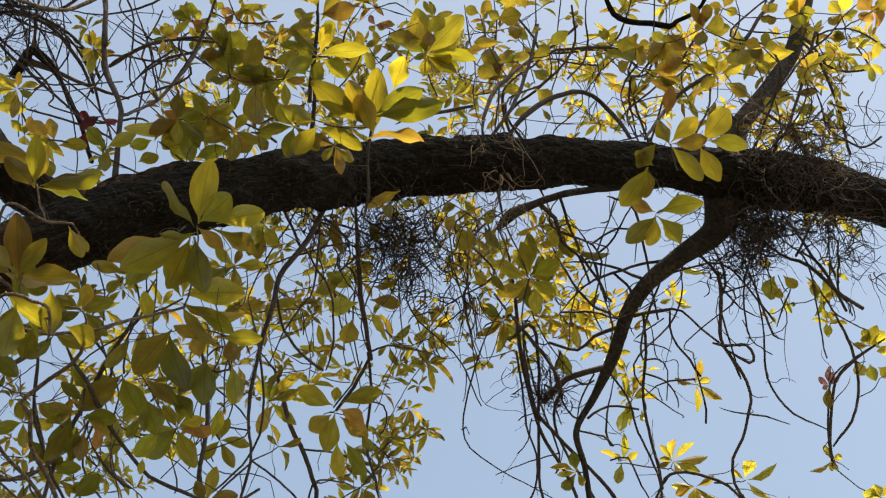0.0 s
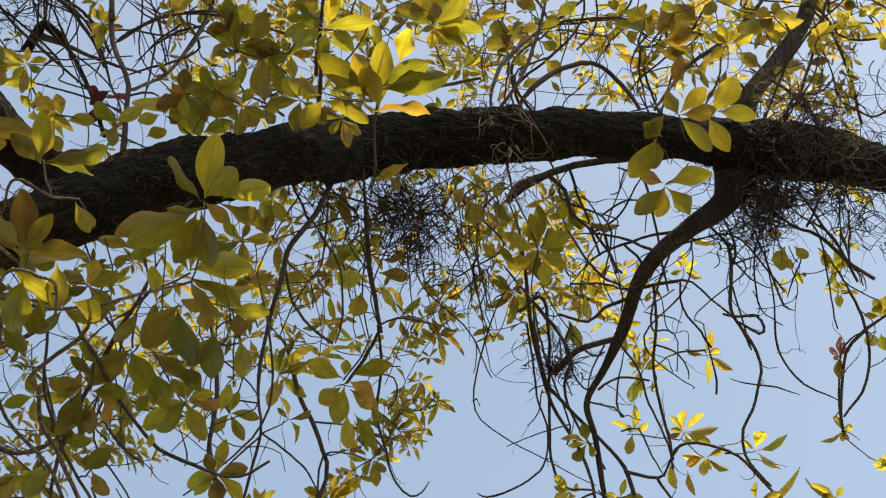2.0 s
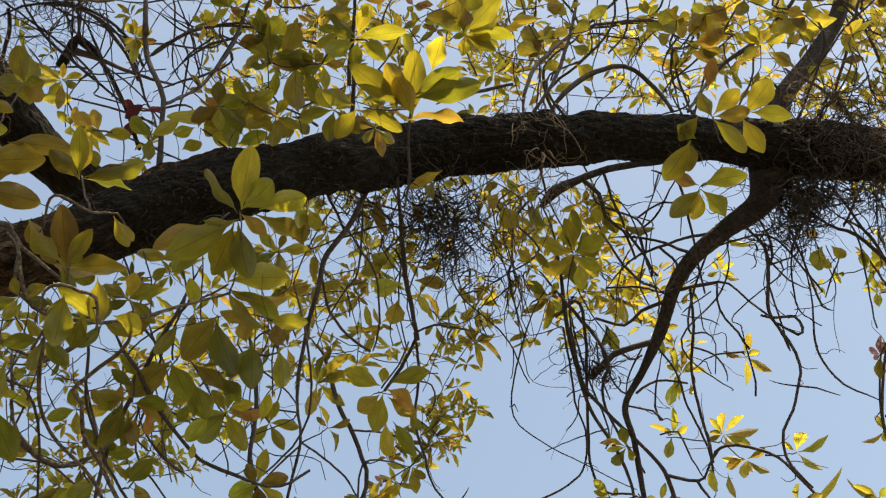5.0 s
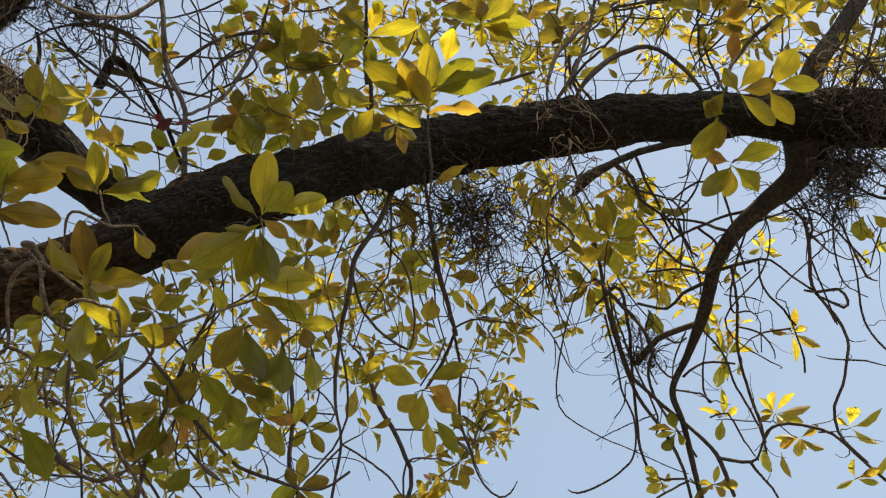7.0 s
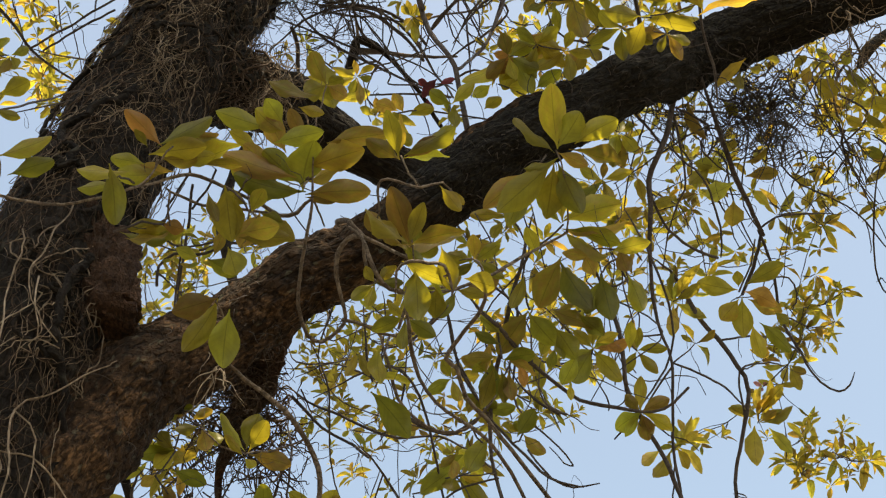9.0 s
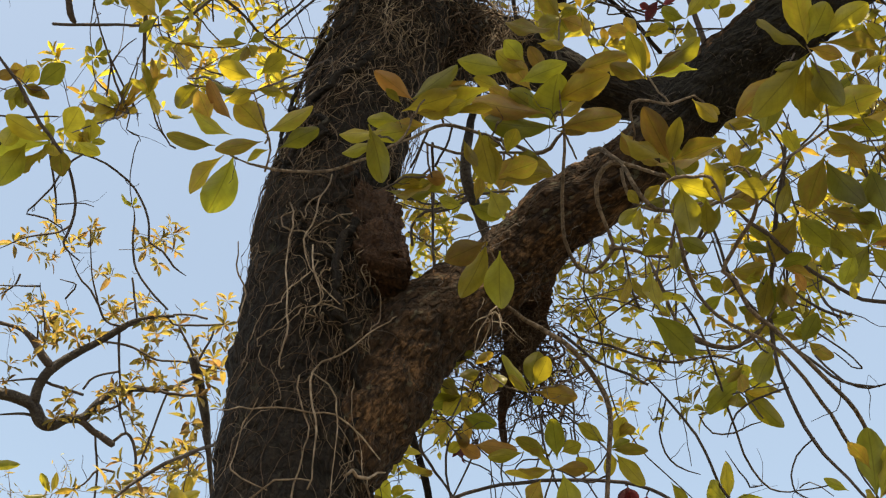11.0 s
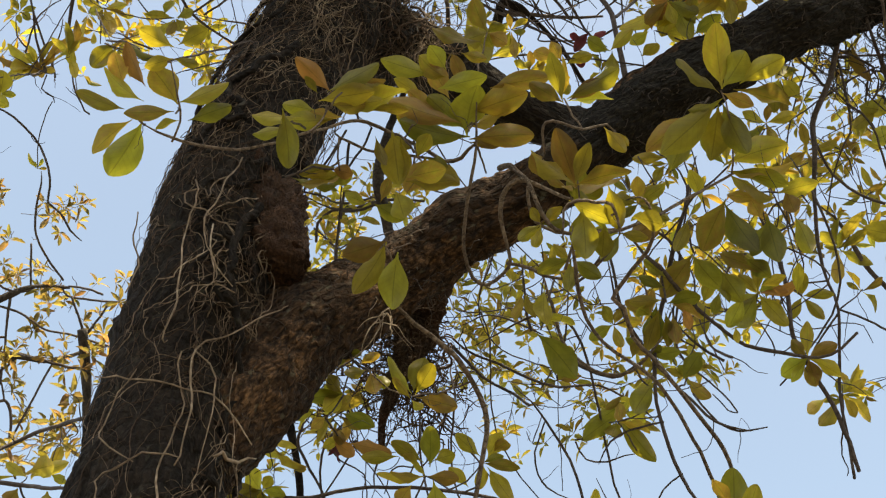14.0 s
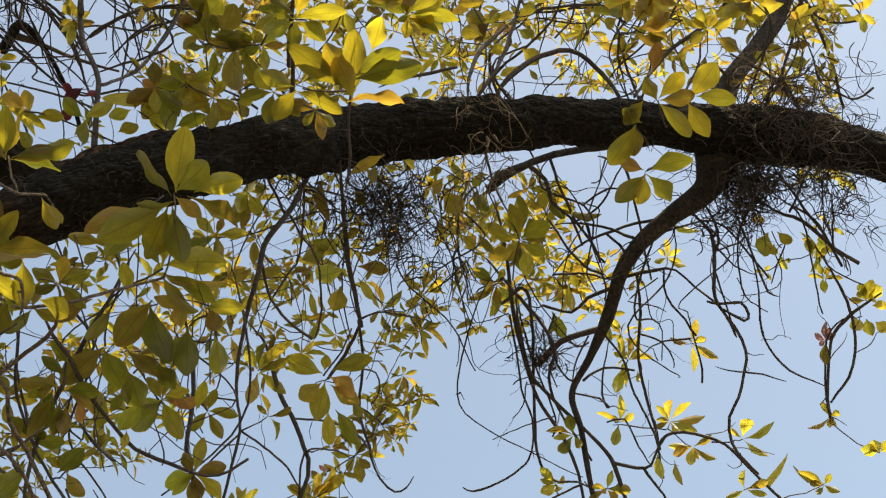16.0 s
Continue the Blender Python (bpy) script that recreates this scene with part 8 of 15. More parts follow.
tuft((-0.59,3.52,5.34), (-0.67,3.54,5.35), (-0.74,3.59,5.41), [((-0.744,3.592,5.41), (-0.784,3.555,5.41), 0.028), ((-0.74,3.586,5.398), (-0.745,3.619,5.372), 0.028), ((-0.741,3.602,5.414), (-0.706,3.625,5.37), 0.028), ((-0.745,3.598,5.41), (-0.788,3.629,5.387), 0.023), ((-0.746,3.587,5.404), (-0.824,3.563,5.392), 0.023), ((-0.748,3.6,5.413), (-0.823,3.594,5.355), 0.023)])
tuft((-0.57,3.54,5.32), (-0.58,3.59,5.35), (-0.57,3.64,5.4), [((-0.568,3.635,5.4), (-0.593,3.61,5.422), 0.033), ((-0.566,3.644,5.404), (-0.539,3.666,5.391), 0.033), ((-0.568,3.646,5.403), (-0.581,3.666,5.34), 0.033), ((-0.562,3.64,5.403), (-0.492,3.633,5.408), 0.028), ((-0.568,3.63,5.388), (-0.615,3.672,5.374), 0.028)])
tuft((0.48,3.47,5.24), (0.47,3.45,5.26), (0.47,3.42,5.29), [((0.447,3.366,5.348), (0.422,3.395,5.307), 0.062), ((0.457,3.426,5.295), (0.404,3.482,5.251), 0.092), ((0.488,3.426,5.288), (0.522,3.46,5.233), 0.049), ((0.466,3.458,5.26), (0.444,3.482,5.23), 0.045)])
tuft((-0.31,3.47,5.42), (-0.3,3.51,5.45), (-0.32,3.55,5.51), [((-0.319,3.544,5.515), (-0.321,3.498,5.555), 0.033), ((-0.315,3.54,5.504), (-0.261,3.538,5.505), 0.047), ((-0.323,3.55,5.519), (-0.371,3.519,5.541), 0.037), ((-0.319,3.547,5.507), (-0.318,3.602,5.476), 0.037), ((-0.313,3.55,5.516), (-0.214,3.557,5.535), 0.028), ((-0.322,3.551,5.514), (-0.367,3.555,5.487), 0.033), ((-0.317,3.55,5.512), (-0.279,3.58,5.48), 0.028)])
tuft((-0.42,3.57,5.32), (-0.42,3.62,5.34), (-0.41,3.66,5.39), [((-0.435,3.648,5.42), (-0.417,3.741,5.347), 0.061), ((-0.341,3.583,5.472), (-0.36,3.658,5.411), 0.047), ((-0.41,3.661,5.385), (-0.468,3.705,5.37), 0.037)])
tuft((0.05,3.54,5.37), (0.05,3.61,5.45), (0.07,3.67,5.58), [((0.07,3.666,5.572), (0.116,3.665,5.599), 0.029), ((0.071,3.674,5.576), (0.119,3.703,5.567), 0.029), ((0.071,3.678,5.576), (0.119,3.715,5.517), 0.029), ((0.065,3.669,5.572), (0.017,3.678,5.567), 0.029), ((0.069,3.664,5.573), (0.095,3.63,5.627), 0.033), ((0.066,3.662,5.569), (0.049,3.634,5.603), 0.024)])
tuft((-0.25,3.72,5.27), (-0.24,3.7,5.31), (-0.22,3.7,5.37), [((-0.222,3.701,5.375), (-0.189,3.674,5.406), 0.028), ((-0.219,3.698,5.367), (-0.152,3.712,5.369), 0.028), ((-0.221,3.696,5.362), (-0.188,3.758,5.348), 0.028), ((-0.225,3.7,5.363), (-0.254,3.775,5.315), 0.033), ((-0.227,3.708,5.376), (-0.271,3.71,5.337), 0.028), ((-0.225,3.695,5.37), (-0.24,3.666,5.4), 0.023)])
tuft((-0.07,3.55,5.36), (-0.09,3.59,5.39), (-0.08,3.63,5.45), [((-0.084,3.625,5.448), (-0.111,3.651,5.421), 0.028), ((-0.08,3.633,5.457), (-0.044,3.658,5.437), 0.028), ((-0.079,3.62,5.448), (-0.04,3.618,5.48), 0.023), ((-0.083,3.631,5.463), (-0.092,3.592,5.49), 0.023)])
tuft((0.06,3.35,5.45), (0.1,3.38,5.45), (0.14,3.41,5.49), [((0.117,3.39,5.503), (0.136,3.416,5.477), 0.037), ((0.116,3.404,5.478), (0.179,3.491,5.453), 0.027), ((0.141,3.407,5.479), (0.175,3.402,5.487), 0.032)])
tuft((0.62,3.57,5.3), (0.64,3.65,5.36), (0.66,3.73,5.47), [((0.653,3.726,5.466), (0.615,3.711,5.514), 0.029), ((0.659,3.736,5.476), (0.685,3.706,5.504), 0.033), ((0.661,3.736,5.47), (0.721,3.736,5.429), 0.033), ((0.657,3.739,5.47), (0.647,3.789,5.44), 0.033), ((0.653,3.73,5.457), (0.608,3.781,5.378), 0.024), ((0.659,3.726,5.463), (0.706,3.71,5.459), 0.029)])
tuft((0.65,3.71,5.44), (0.64,3.76,5.4), (0.64,3.82,5.38), [((0.64,3.827,5.389), (0.626,3.872,5.357), 0.033), ((0.643,3.824,5.388), (0.688,3.838,5.38), 0.024), ((0.636,3.811,5.379), (0.601,3.815,5.406), 0.024), ((0.643,3.824,5.393), (0.671,3.79,5.404), 0.024)])
tuft((0.64,3.65,5.36), (0.57,3.67,5.36), (0.5,3.67,5.38), [((0.495,3.652,5.41), (0.498,3.712,5.368), 0.033), ((0.503,3.676,5.388), (0.531,3.68,5.375), 0.023)])
tuft((0.5,3.67,5.38), (0.46,3.68,5.37), (0.42,3.69,5.37), [((0.414,3.696,5.371), (0.387,3.685,5.385), 0.021), ((0.417,3.691,5.366), (0.444,3.681,5.383), 0.021), ((0.417,3.693,5.364), (0.441,3.715,5.346), 0.021), ((0.415,3.697,5.369), (0.399,3.703,5.35), 0.019)])
shoot_end = twig(tree, [(-1.014,2.88,4.787,0.003), (-1.056,2.886,4.697,0.003), (-1.113,2.886,4.605,0.003)])
cluster(shoot_end, [((-1.119,2.878,4.614), (-1.216,2.834,4.66), 0.068), ((-1.107,2.879,4.622), (-1.086,2.851,4.658), 0.038), ((-1.077,2.883,4.616), (-0.954,2.921,4.664), 0.061), ((-1.095,2.919,4.582), (-1.031,3.007,4.558), 0.061), ((-1.126,2.894,4.582), (-1.199,2.898,4.536), 0.065), ((-1.118,2.911,4.595), (-1.173,2.978,4.503), 0.072), ((-1.132,2.981,4.533), (-1.151,3.015,4.428), 0.053), ((-1.1,2.978,4.521), (-1.063,3.09,4.477), 0.049), ((-1.048,2.987,4.546), (-1.025,3.018,4.503), 0.038)], young=False)
cluster(shoot_end, [((-1.097,2.906,4.61), (-1.011,2.958,4.565), 0.068)], "orange")
shoot_end = twig(tree, [(-0.481,3.132,5.092,0.003), (-0.446,3.043,5.109,0.003), (-0.414,2.975,5.106,0.003)])
cluster(shoot_end, [((-0.406,2.96,5.121), (-0.393,2.867,5.19), 0.053), ((-0.397,2.982,5.126), (-0.304,2.978,5.159), 0.065), ((-0.407,2.986,5.093), (-0.34,3.048,5.084), 0.049), ((-0.424,2.959,5.108), (-0.522,2.93,5.156), 0.053), ((-0.444,2.985,5.081), (-0.537,3.014,5.092), 0.057), ((-0.406,2.998,5.076), (-0.405,3.068,5.025), 0.057), ((-0.293,2.916,5.161), (-0.3,2.876,5.204), 0.041), ((-0.302,2.915,5.173), (-0.345,2.888,5.18), 0.031)], young=False)
tuft((-1.26,2.8,4.64), (-1.29,2.8,4.62), (-1.31,2.8,4.62), [((-1.313,2.807,4.616), (-1.362,2.858,4.532), 0.054), ((-1.309,2.813,4.624), (-1.259,2.898,4.595), 0.046), ((-1.301,2.798,4.616), (-1.196,2.799,4.621), 0.042), ((-1.299,2.793,4.617), (-1.2,2.769,4.703), 0.042), ((-1.31,2.804,4.631), (-1.27,2.714,4.677), 0.034), ((-1.313,2.804,4.628), (-1.333,2.739,4.665), 0.046), ((-1.307,2.799,4.62), (-1.279,2.787,4.664), 0.027)])
tuft((-1.25,2.91,4.54), (-1.28,2.92,4.52), (-1.31,2.91,4.51), [((-1.31,2.903,4.509), (-1.321,2.874,4.581), 0.027), ((-1.31,2.902,4.506), (-1.334,2.865,4.531), 0.023), ((-1.308,2.914,4.513), (-1.228,2.913,4.515), 0.029), ((-1.311,2.919,4.511), (-1.263,2.957,4.443), 0.029)])
tuft((-0.95,3.45,5.32), (-1.06,3.53,5.27), (-1.14,3.63,5.27), [((-1.136,3.624,5.263), (-1.132,3.577,5.322), 0.023), ((-1.134,3.63,5.265), (-1.075,3.608,5.292), 0.023), ((-1.139,3.632,5.259), (-1.172,3.672,5.223), 0.023), ((-1.14,3.633,5.262), (-1.191,3.659,5.249), 0.023)])
tuft((-1.12,3.61,5.27), (-1.1,3.63,5.27), (-1.08,3.64,5.28), [((-1.08,3.645,5.286), (-1.061,3.61,5.296), 0.023), ((-1.074,3.635,5.273), (-1.022,3.648,5.285), 0.026), ((-1.076,3.634,5.267), (-1.076,3.682,5.25), 0.026), ((-1.081,3.652,5.281), (-1.08,3.735,5.222), 0.028), ((-1.074,3.64,5.272), (-1.033,3.714,5.252), 0.026), ((-1.084,3.648,5.281), (-1.137,3.68,5.249), 0.026), ((-1.082,3.646,5.276), (-1.118,3.676,5.196), 0.023)])
tuft((-1.14,3.63,5.27), (-1.16,3.6,5.17), (-1.2,3.59,5.12), [((-1.201,3.591,5.128), (-1.221,3.532,5.146), 0.023), ((-1.197,3.591,5.126), (-1.152,3.555,5.145), 0.027), ((-1.194,3.594,5.122), (-1.121,3.645,5.12), 0.027), ((-1.192,3.586,5.117), (-1.118,3.592,5.11), 0.027), ((-1.195,3.589,5.125), (-1.136,3.565,5.167), 0.023), ((-1.199,3.587,5.122), (-1.212,3.56,5.137), 0.023)])
tuft((-1.2,3.59,5.12), (-1.19,3.62,5.07), (-1.19,3.65,5.05), [((-1.189,3.647,5.05), (-1.226,3.612,5.095), 0.027), ((-1.188,3.656,5.058), (-1.167,3.623,5.091), 0.027), ((-1.184,3.657,5.056), (-1.108,3.674,5.095), 0.027), ((-1.182,3.653,5.046), (-1.113,3.722,5.04), 0.027), ((-1.189,3.665,5.055), (-1.149,3.703,4.973), 0.027), ((-1.19,3.657,5.057), (-1.196,3.63,5.077), 0.023), ((-1.187,3.657,5.056), (-1.146,3.659,5.079), 0.023)])
tuft((-1.19,3.65,5.05), (-1.23,3.63,4.95), (-1.27,3.61,4.89), [((-1.271,3.599,4.883), (-1.357,3.57,4.877), 0.031), ((-1.268,3.61,4.896), (-1.241,3.558,4.927), 0.031), ((-1.264,3.614,4.893), (-1.181,3.659,4.913), 0.031), ((-1.267,3.609,4.881), (-1.275,3.677,4.807), 0.054), ((-1.265,3.609,4.884), (-1.225,3.65,4.828), 0.040), ((-1.272,3.611,4.888), (-1.314,3.618,4.829), 0.040), ((-1.264,3.605,4.889), (-1.222,3.597,4.922), 0.031)])
tuft((-1.2,3.43,4.74), (-1.29,3.46,4.65), (-1.38,3.47,4.61), [((-1.384,3.471,4.616), (-1.454,3.422,4.658), 0.038), ((-1.37,3.467,4.612), (-1.259,3.46,4.674), 0.059), ((-1.376,3.466,4.612), (-1.361,3.45,4.685), 0.038), ((-1.377,3.484,4.618), (-1.285,3.519,4.6), 0.042), ((-1.382,3.472,4.614), (-1.411,3.439,4.617), 0.030)])
shoot_end = twig(tree, [(-1.268,3.607,4.888,0.0029), (-1.328,3.602,4.851,0.0026), (-1.388,3.605,4.84,0.0023)])
cluster(shoot_end, [((-1.386,3.596,4.834), (-1.408,3.582,4.856), 0.018), ((-1.392,3.613,4.846), (-1.404,3.616,4.831), 0.016), ((-1.388,3.606,4.842), (-1.368,3.6,4.847), 0.016)], "red")
tuft((-1.42,3.42,5.53), (-1.42,3.39,5.37), (-1.41,3.36,5.26), [((-1.411,3.355,5.257), (-1.418,3.313,5.28), 0.027), ((-1.406,3.357,5.256), (-1.353,3.365,5.291), 0.032), ((-1.407,3.362,5.265), (-1.317,3.362,5.34), 0.023), ((-1.408,3.368,5.264), (-1.324,3.416,5.28), 0.023), ((-1.413,3.369,5.265), (-1.39,3.4,5.24), 0.023)])
tuft((-1.42,3.39,5.37), (-1.35,3.44,5.34), (-1.28,3.49,5.35), [((-1.28,3.488,5.352), (-1.297,3.44,5.375), 0.023), ((-1.279,3.498,5.361), (-1.237,3.479,5.375), 0.023), ((-1.278,3.493,5.352), (-1.261,3.511,5.347), 0.019), ((-1.282,3.495,5.361), (-1.285,3.441,5.389), 0.019)])
tuft((-0.2,3.81,5.18), (-0.2,3.82,5.2), (-0.19,3.84,5.23), [((-0.194,3.836,5.235), (-0.215,3.788,5.314), 0.033), ((-0.19,3.844,5.243), (-0.151,3.785,5.308), 0.033), ((-0.189,3.846,5.24), (-0.127,3.823,5.264), 0.037), ((-0.186,3.836,5.227), (-0.091,3.85,5.226), 0.028), ((-0.194,3.835,5.224), (-0.221,3.858,5.195), 0.033), ((-0.194,3.831,5.227), (-0.232,3.799,5.262), 0.028)])
tuft((-0.2,3.82,5.2), (-0.21,3.85,5.19), (-0.23,3.87,5.19), [((-0.222,3.861,5.22), (-0.277,3.912,5.136), 0.056), ((-0.227,3.917,5.162), (-0.222,3.854,5.213), 0.047), ((-0.166,3.883,5.205), (-0.169,3.909,5.151), 0.028)])
tuft((-0.3,3.94,5.03), (-0.3,3.96,5.03), (-0.29,3.99,5.06), [((-0.289,3.991,5.061), (-0.246,3.955,5.139), 0.037), ((-0.287,3.992,5.057), (-0.215,3.975,5.06), 0.037), ((-0.295,3.989,5.058), (-0.352,3.947,5.11), 0.028), ((-0.292,3.989,5.056), (-0.311,3.978,5.086), 0.023), ((-0.293,3.987,5.044), (-0.336,4.023,4.966), 0.051)])
tuft((0.07,3.79,5.21), (0.07,3.81,5.22), (0.07,3.84,5.24), [((0.071,3.839,5.243), (0.114,3.812,5.306), 0.042), ((0.072,3.842,5.241), (0.134,3.832,5.24), 0.033), ((0.072,3.841,5.232), (0.141,3.92,5.193), 0.033), ((0.068,3.837,5.227), (0.067,3.929,5.175), 0.033), ((0.063,3.838,5.238), (-0.012,3.822,5.249), 0.028)])
tuft((-0.12,4,4.97), (-0.11,4.02,4.99), (-0.09,4.03,5.03), [((-0.097,4.02,5.029), (-0.13,3.979,5.085), 0.033), ((-0.094,4.029,5.04), (-0.084,3.938,5.092), 0.040), ((-0.089,4.016,5.025), (-0.009,3.993,5.083), 0.035), ((-0.086,4.02,5.021), (0.041,4.054,5.022), 0.035), ((-0.089,4.021,5.019), (-0.009,4.069,4.972), 0.047), ((-0.097,4.024,5.028), (-0.14,4.023,5.056), 0.028), ((-0.099,4.03,5.031), (-0.162,4.037,5.023), 0.028), ((-0.094,4.038,5.033), (-0.073,4.054,4.956), 0.037)])
tuft((-0.11,4.02,4.99), (-0.07,4.06,4.95), (-0.04,4.1,4.94), [((-0.04,4.101,4.938), (-0.121,4.084,4.913), 0.051), ((-0.03,4.109,4.946), (0.052,4.09,4.953), 0.033), ((-0.037,4.111,4.941), (-0.067,4.148,4.889), 0.051), ((-0.031,4.105,4.936), (0.034,4.142,4.872), 0.028), ((-0.035,4.1,4.933), (-0.026,4.133,4.9), 0.033), ((-0.04,4.093,4.933), (-0.125,4.088,4.955), 0.033)])
tuft((0.12,4.02,4.85), (0.14,4.02,4.85), (0.16,4.02,4.85), [((0.159,4.008,4.85), (0.207,3.937,4.895), 0.059), ((0.164,4.023,4.854), (0.283,4.044,4.868), 0.039), ((0.161,4.024,4.848), (0.23,4.061,4.762), 0.034), ((0.154,4.009,4.848), (0.125,3.982,4.883), 0.025)])
tuft((0.18,4.12,4.72), (0.15,4.13,4.71), (0.11,4.13,4.7), [((0.114,4.129,4.705), (0.11,4.059,4.754), 0.030), ((0.121,4.133,4.703), (0.218,4.103,4.693), 0.041), ((0.119,4.14,4.704), (0.187,4.161,4.67), 0.032), ((0.111,4.137,4.704), (0.047,4.161,4.703), 0.027), ((0.126,4.138,4.706), (0.301,4.155,4.726), 0.027)])
tuft((0.24,4.17,4.65), (0.33,4.19,4.67), (0.41,4.25,4.73), [((0.402,4.25,4.73), (0.299,4.23,4.789), 0.028), ((0.406,4.251,4.732), (0.355,4.231,4.802), 0.028), ((0.411,4.253,4.73), (0.444,4.239,4.755), 0.033), ((0.407,4.257,4.728), (0.365,4.26,4.69), 0.028), ((0.41,4.248,4.722), (0.441,4.28,4.698), 0.033), ((0.406,4.246,4.725), (0.361,4.242,4.747), 0.033)])
shoot_end = twig(tree, [(0.561,3.818,5.046,0.0029), (0.559,3.818,5.046,0.0026), (0.557,3.817,5.047,0.0023)])
cluster(shoot_end, [((0.555,3.819,5.052), (0.52,3.793,5.074), 0.027), ((0.559,3.817,5.051), (0.583,3.783,5.079), 0.023), ((0.554,3.811,5.041), (0.529,3.818,5.039), 0.021)], "red")
cluster(shoot_end, [((0.555,3.817,5.04), (0.525,3.867,4.975), 0.043)])
cluster(shoot_end, [((0.559,3.814,5.046), (0.601,3.805,5.062), 0.021), ((0.557,3.812,5.048), (0.567,3.78,5.106), 0.025)], "red")
tuft((0.5,4,4.85), (0.49,4,4.84), (0.49,4,4.84), [((0.489,3.996,4.841), (0.482,3.963,4.888), 0.027), ((0.492,3.999,4.839), (0.539,3.981,4.836), 0.032), ((0.485,3.995,4.831), (0.422,4.031,4.8), 0.025), ((0.489,3.995,4.832), (0.497,4.025,4.815), 0.027), ((0.489,3.999,4.835), (0.477,4.022,4.805), 0.023)])
tuft((-0.43,3.9,4.96), (-0.45,3.89,4.96), (-0.47,3.89,4.97), [((-0.465,3.88,4.963), (-0.466,3.835,5.02), 0.055), ((-0.47,3.886,4.962), (-0.542,3.88,4.968), 0.032), ((-0.472,3.901,4.97), (-0.542,3.904,4.906), 0.055), ((-0.465,3.889,4.959), (-0.445,3.92,4.907), 0.037), ((-0.471,3.884,4.965), (-0.553,3.818,4.991), 0.027)])
tuft((-0.58,4.02,4.8), (-0.58,4,4.81), (-0.58,3.99,4.83), [((-0.581,3.992,4.837), (-0.624,3.937,4.887), 0.046), ((-0.576,3.993,4.832), (-0.538,3.984,4.842), 0.041), ((-0.581,3.993,4.83), (-0.639,4.009,4.816), 0.059), ((-0.578,3.998,4.832), (-0.577,4.008,4.792), 0.046), ((-0.582,3.998,4.838), (-0.634,3.982,4.862), 0.032)])
tuft((-0.34,4.04,4.8), (-0.37,4.05,4.79), (-0.4,4.04,4.79), [((-0.392,4.038,4.789), (-0.36,4.025,4.845), 0.032), ((-0.389,4.044,4.788), (-0.303,4.057,4.762), 0.050), ((-0.396,4.042,4.788), (-0.413,4.051,4.784), 0.031), ((-0.398,4.04,4.789), (-0.443,4.016,4.805), 0.032), ((-0.393,4.048,4.789), (-0.363,4.064,4.735), 0.041), ((-0.4,4.044,4.788), (-0.48,4.057,4.776), 0.032)])
tuft((-0.19,4.01,4.85), (-0.18,4.01,4.85), (-0.16,4.01,4.85), [((-0.171,4.001,4.861), (-0.19,4.07,4.807), 0.046), ((-0.114,4.028,4.837), (-0.117,4.095,4.761), 0.027)])
shoot_end = twig(vine_b, [(-1.946,0.717,3.789,0.0029), (-1.948,0.706,3.789,0.0026), (-1.949,0.695,3.794,0.0023)], VINE)
cluster(shoot_end, [((-1.956,0.709,3.793), (-2.062,0.733,3.709), 0.079), ((-1.957,0.683,3.781), (-2.034,0.639,3.71), 0.039), ((-1.956,0.654,3.8), (-2,0.559,3.786), 0.039), ((-1.889,0.739,3.814), (-1.955,0.662,3.79), 0.037), ((-1.906,0.771,3.826), (-1.943,0.734,3.806), 0.018)], young=False)
shoot_end = twig(vine_b, [(-1.878,0.752,3.831,0.0029), (-1.883,0.753,3.825,0.0026), (-1.889,0.753,3.821,0.0023)], VINE)
cluster(shoot_end, [((-1.875,0.783,3.814), (-1.793,0.829,3.852), 0.047), ((-1.865,0.74,3.83), (-1.784,0.81,3.881), 0.037), ((-1.879,0.74,3.841), (-1.863,0.658,3.883), 0.068), ((-1.92,0.675,3.822), (-1.939,0.568,3.813), 0.034), ((-1.924,0.622,3.833), (-1.902,0.574,3.879), 0.047)], young=False)
cluster(shoot_end, [((-1.895,0.659,3.842), (-1.903,0.585,3.903), 0.033)], "orange")
shoot_end = twig(vine_b, [(-1.939,0.664,4.006,0.0029), (-1.946,0.61,3.978,0.0026), (-1.971,0.562,3.972,0.0023)], VINE)
cluster(shoot_end, [((-1.958,0.579,3.975), (-2.02,0.565,3.936), 0.049), ((-1.955,0.587,3.969), (-2.004,0.581,3.919), 0.021), ((-1.942,0.59,3.981), (-1.925,0.67,3.963), 0.027)], young=False)
shoot_end = twig(vine_b, [(-1.833,0.674,3.89,0.0029), (-1.834,0.672,3.889,0.0026), (-1.836,0.67,3.889,0.0023)], VINE)
cluster(shoot_end, [((-1.827,0.672,3.891), (-1.884,0.642,3.886), 0.039), ((-1.829,0.68,3.9), (-1.792,0.725,3.891), 0.024), ((-1.821,0.66,3.922), (-1.841,0.581,3.914), 0.045), ((-1.803,0.669,3.924), (-1.739,0.695,3.948), 0.045)], young=False)
shoot_end = twig(vine_b, [(-1.752,1.063,4.028,0.0029), (-1.759,1.065,4.021,0.0026), (-1.766,1.066,4.018,0.0023)], VINE)
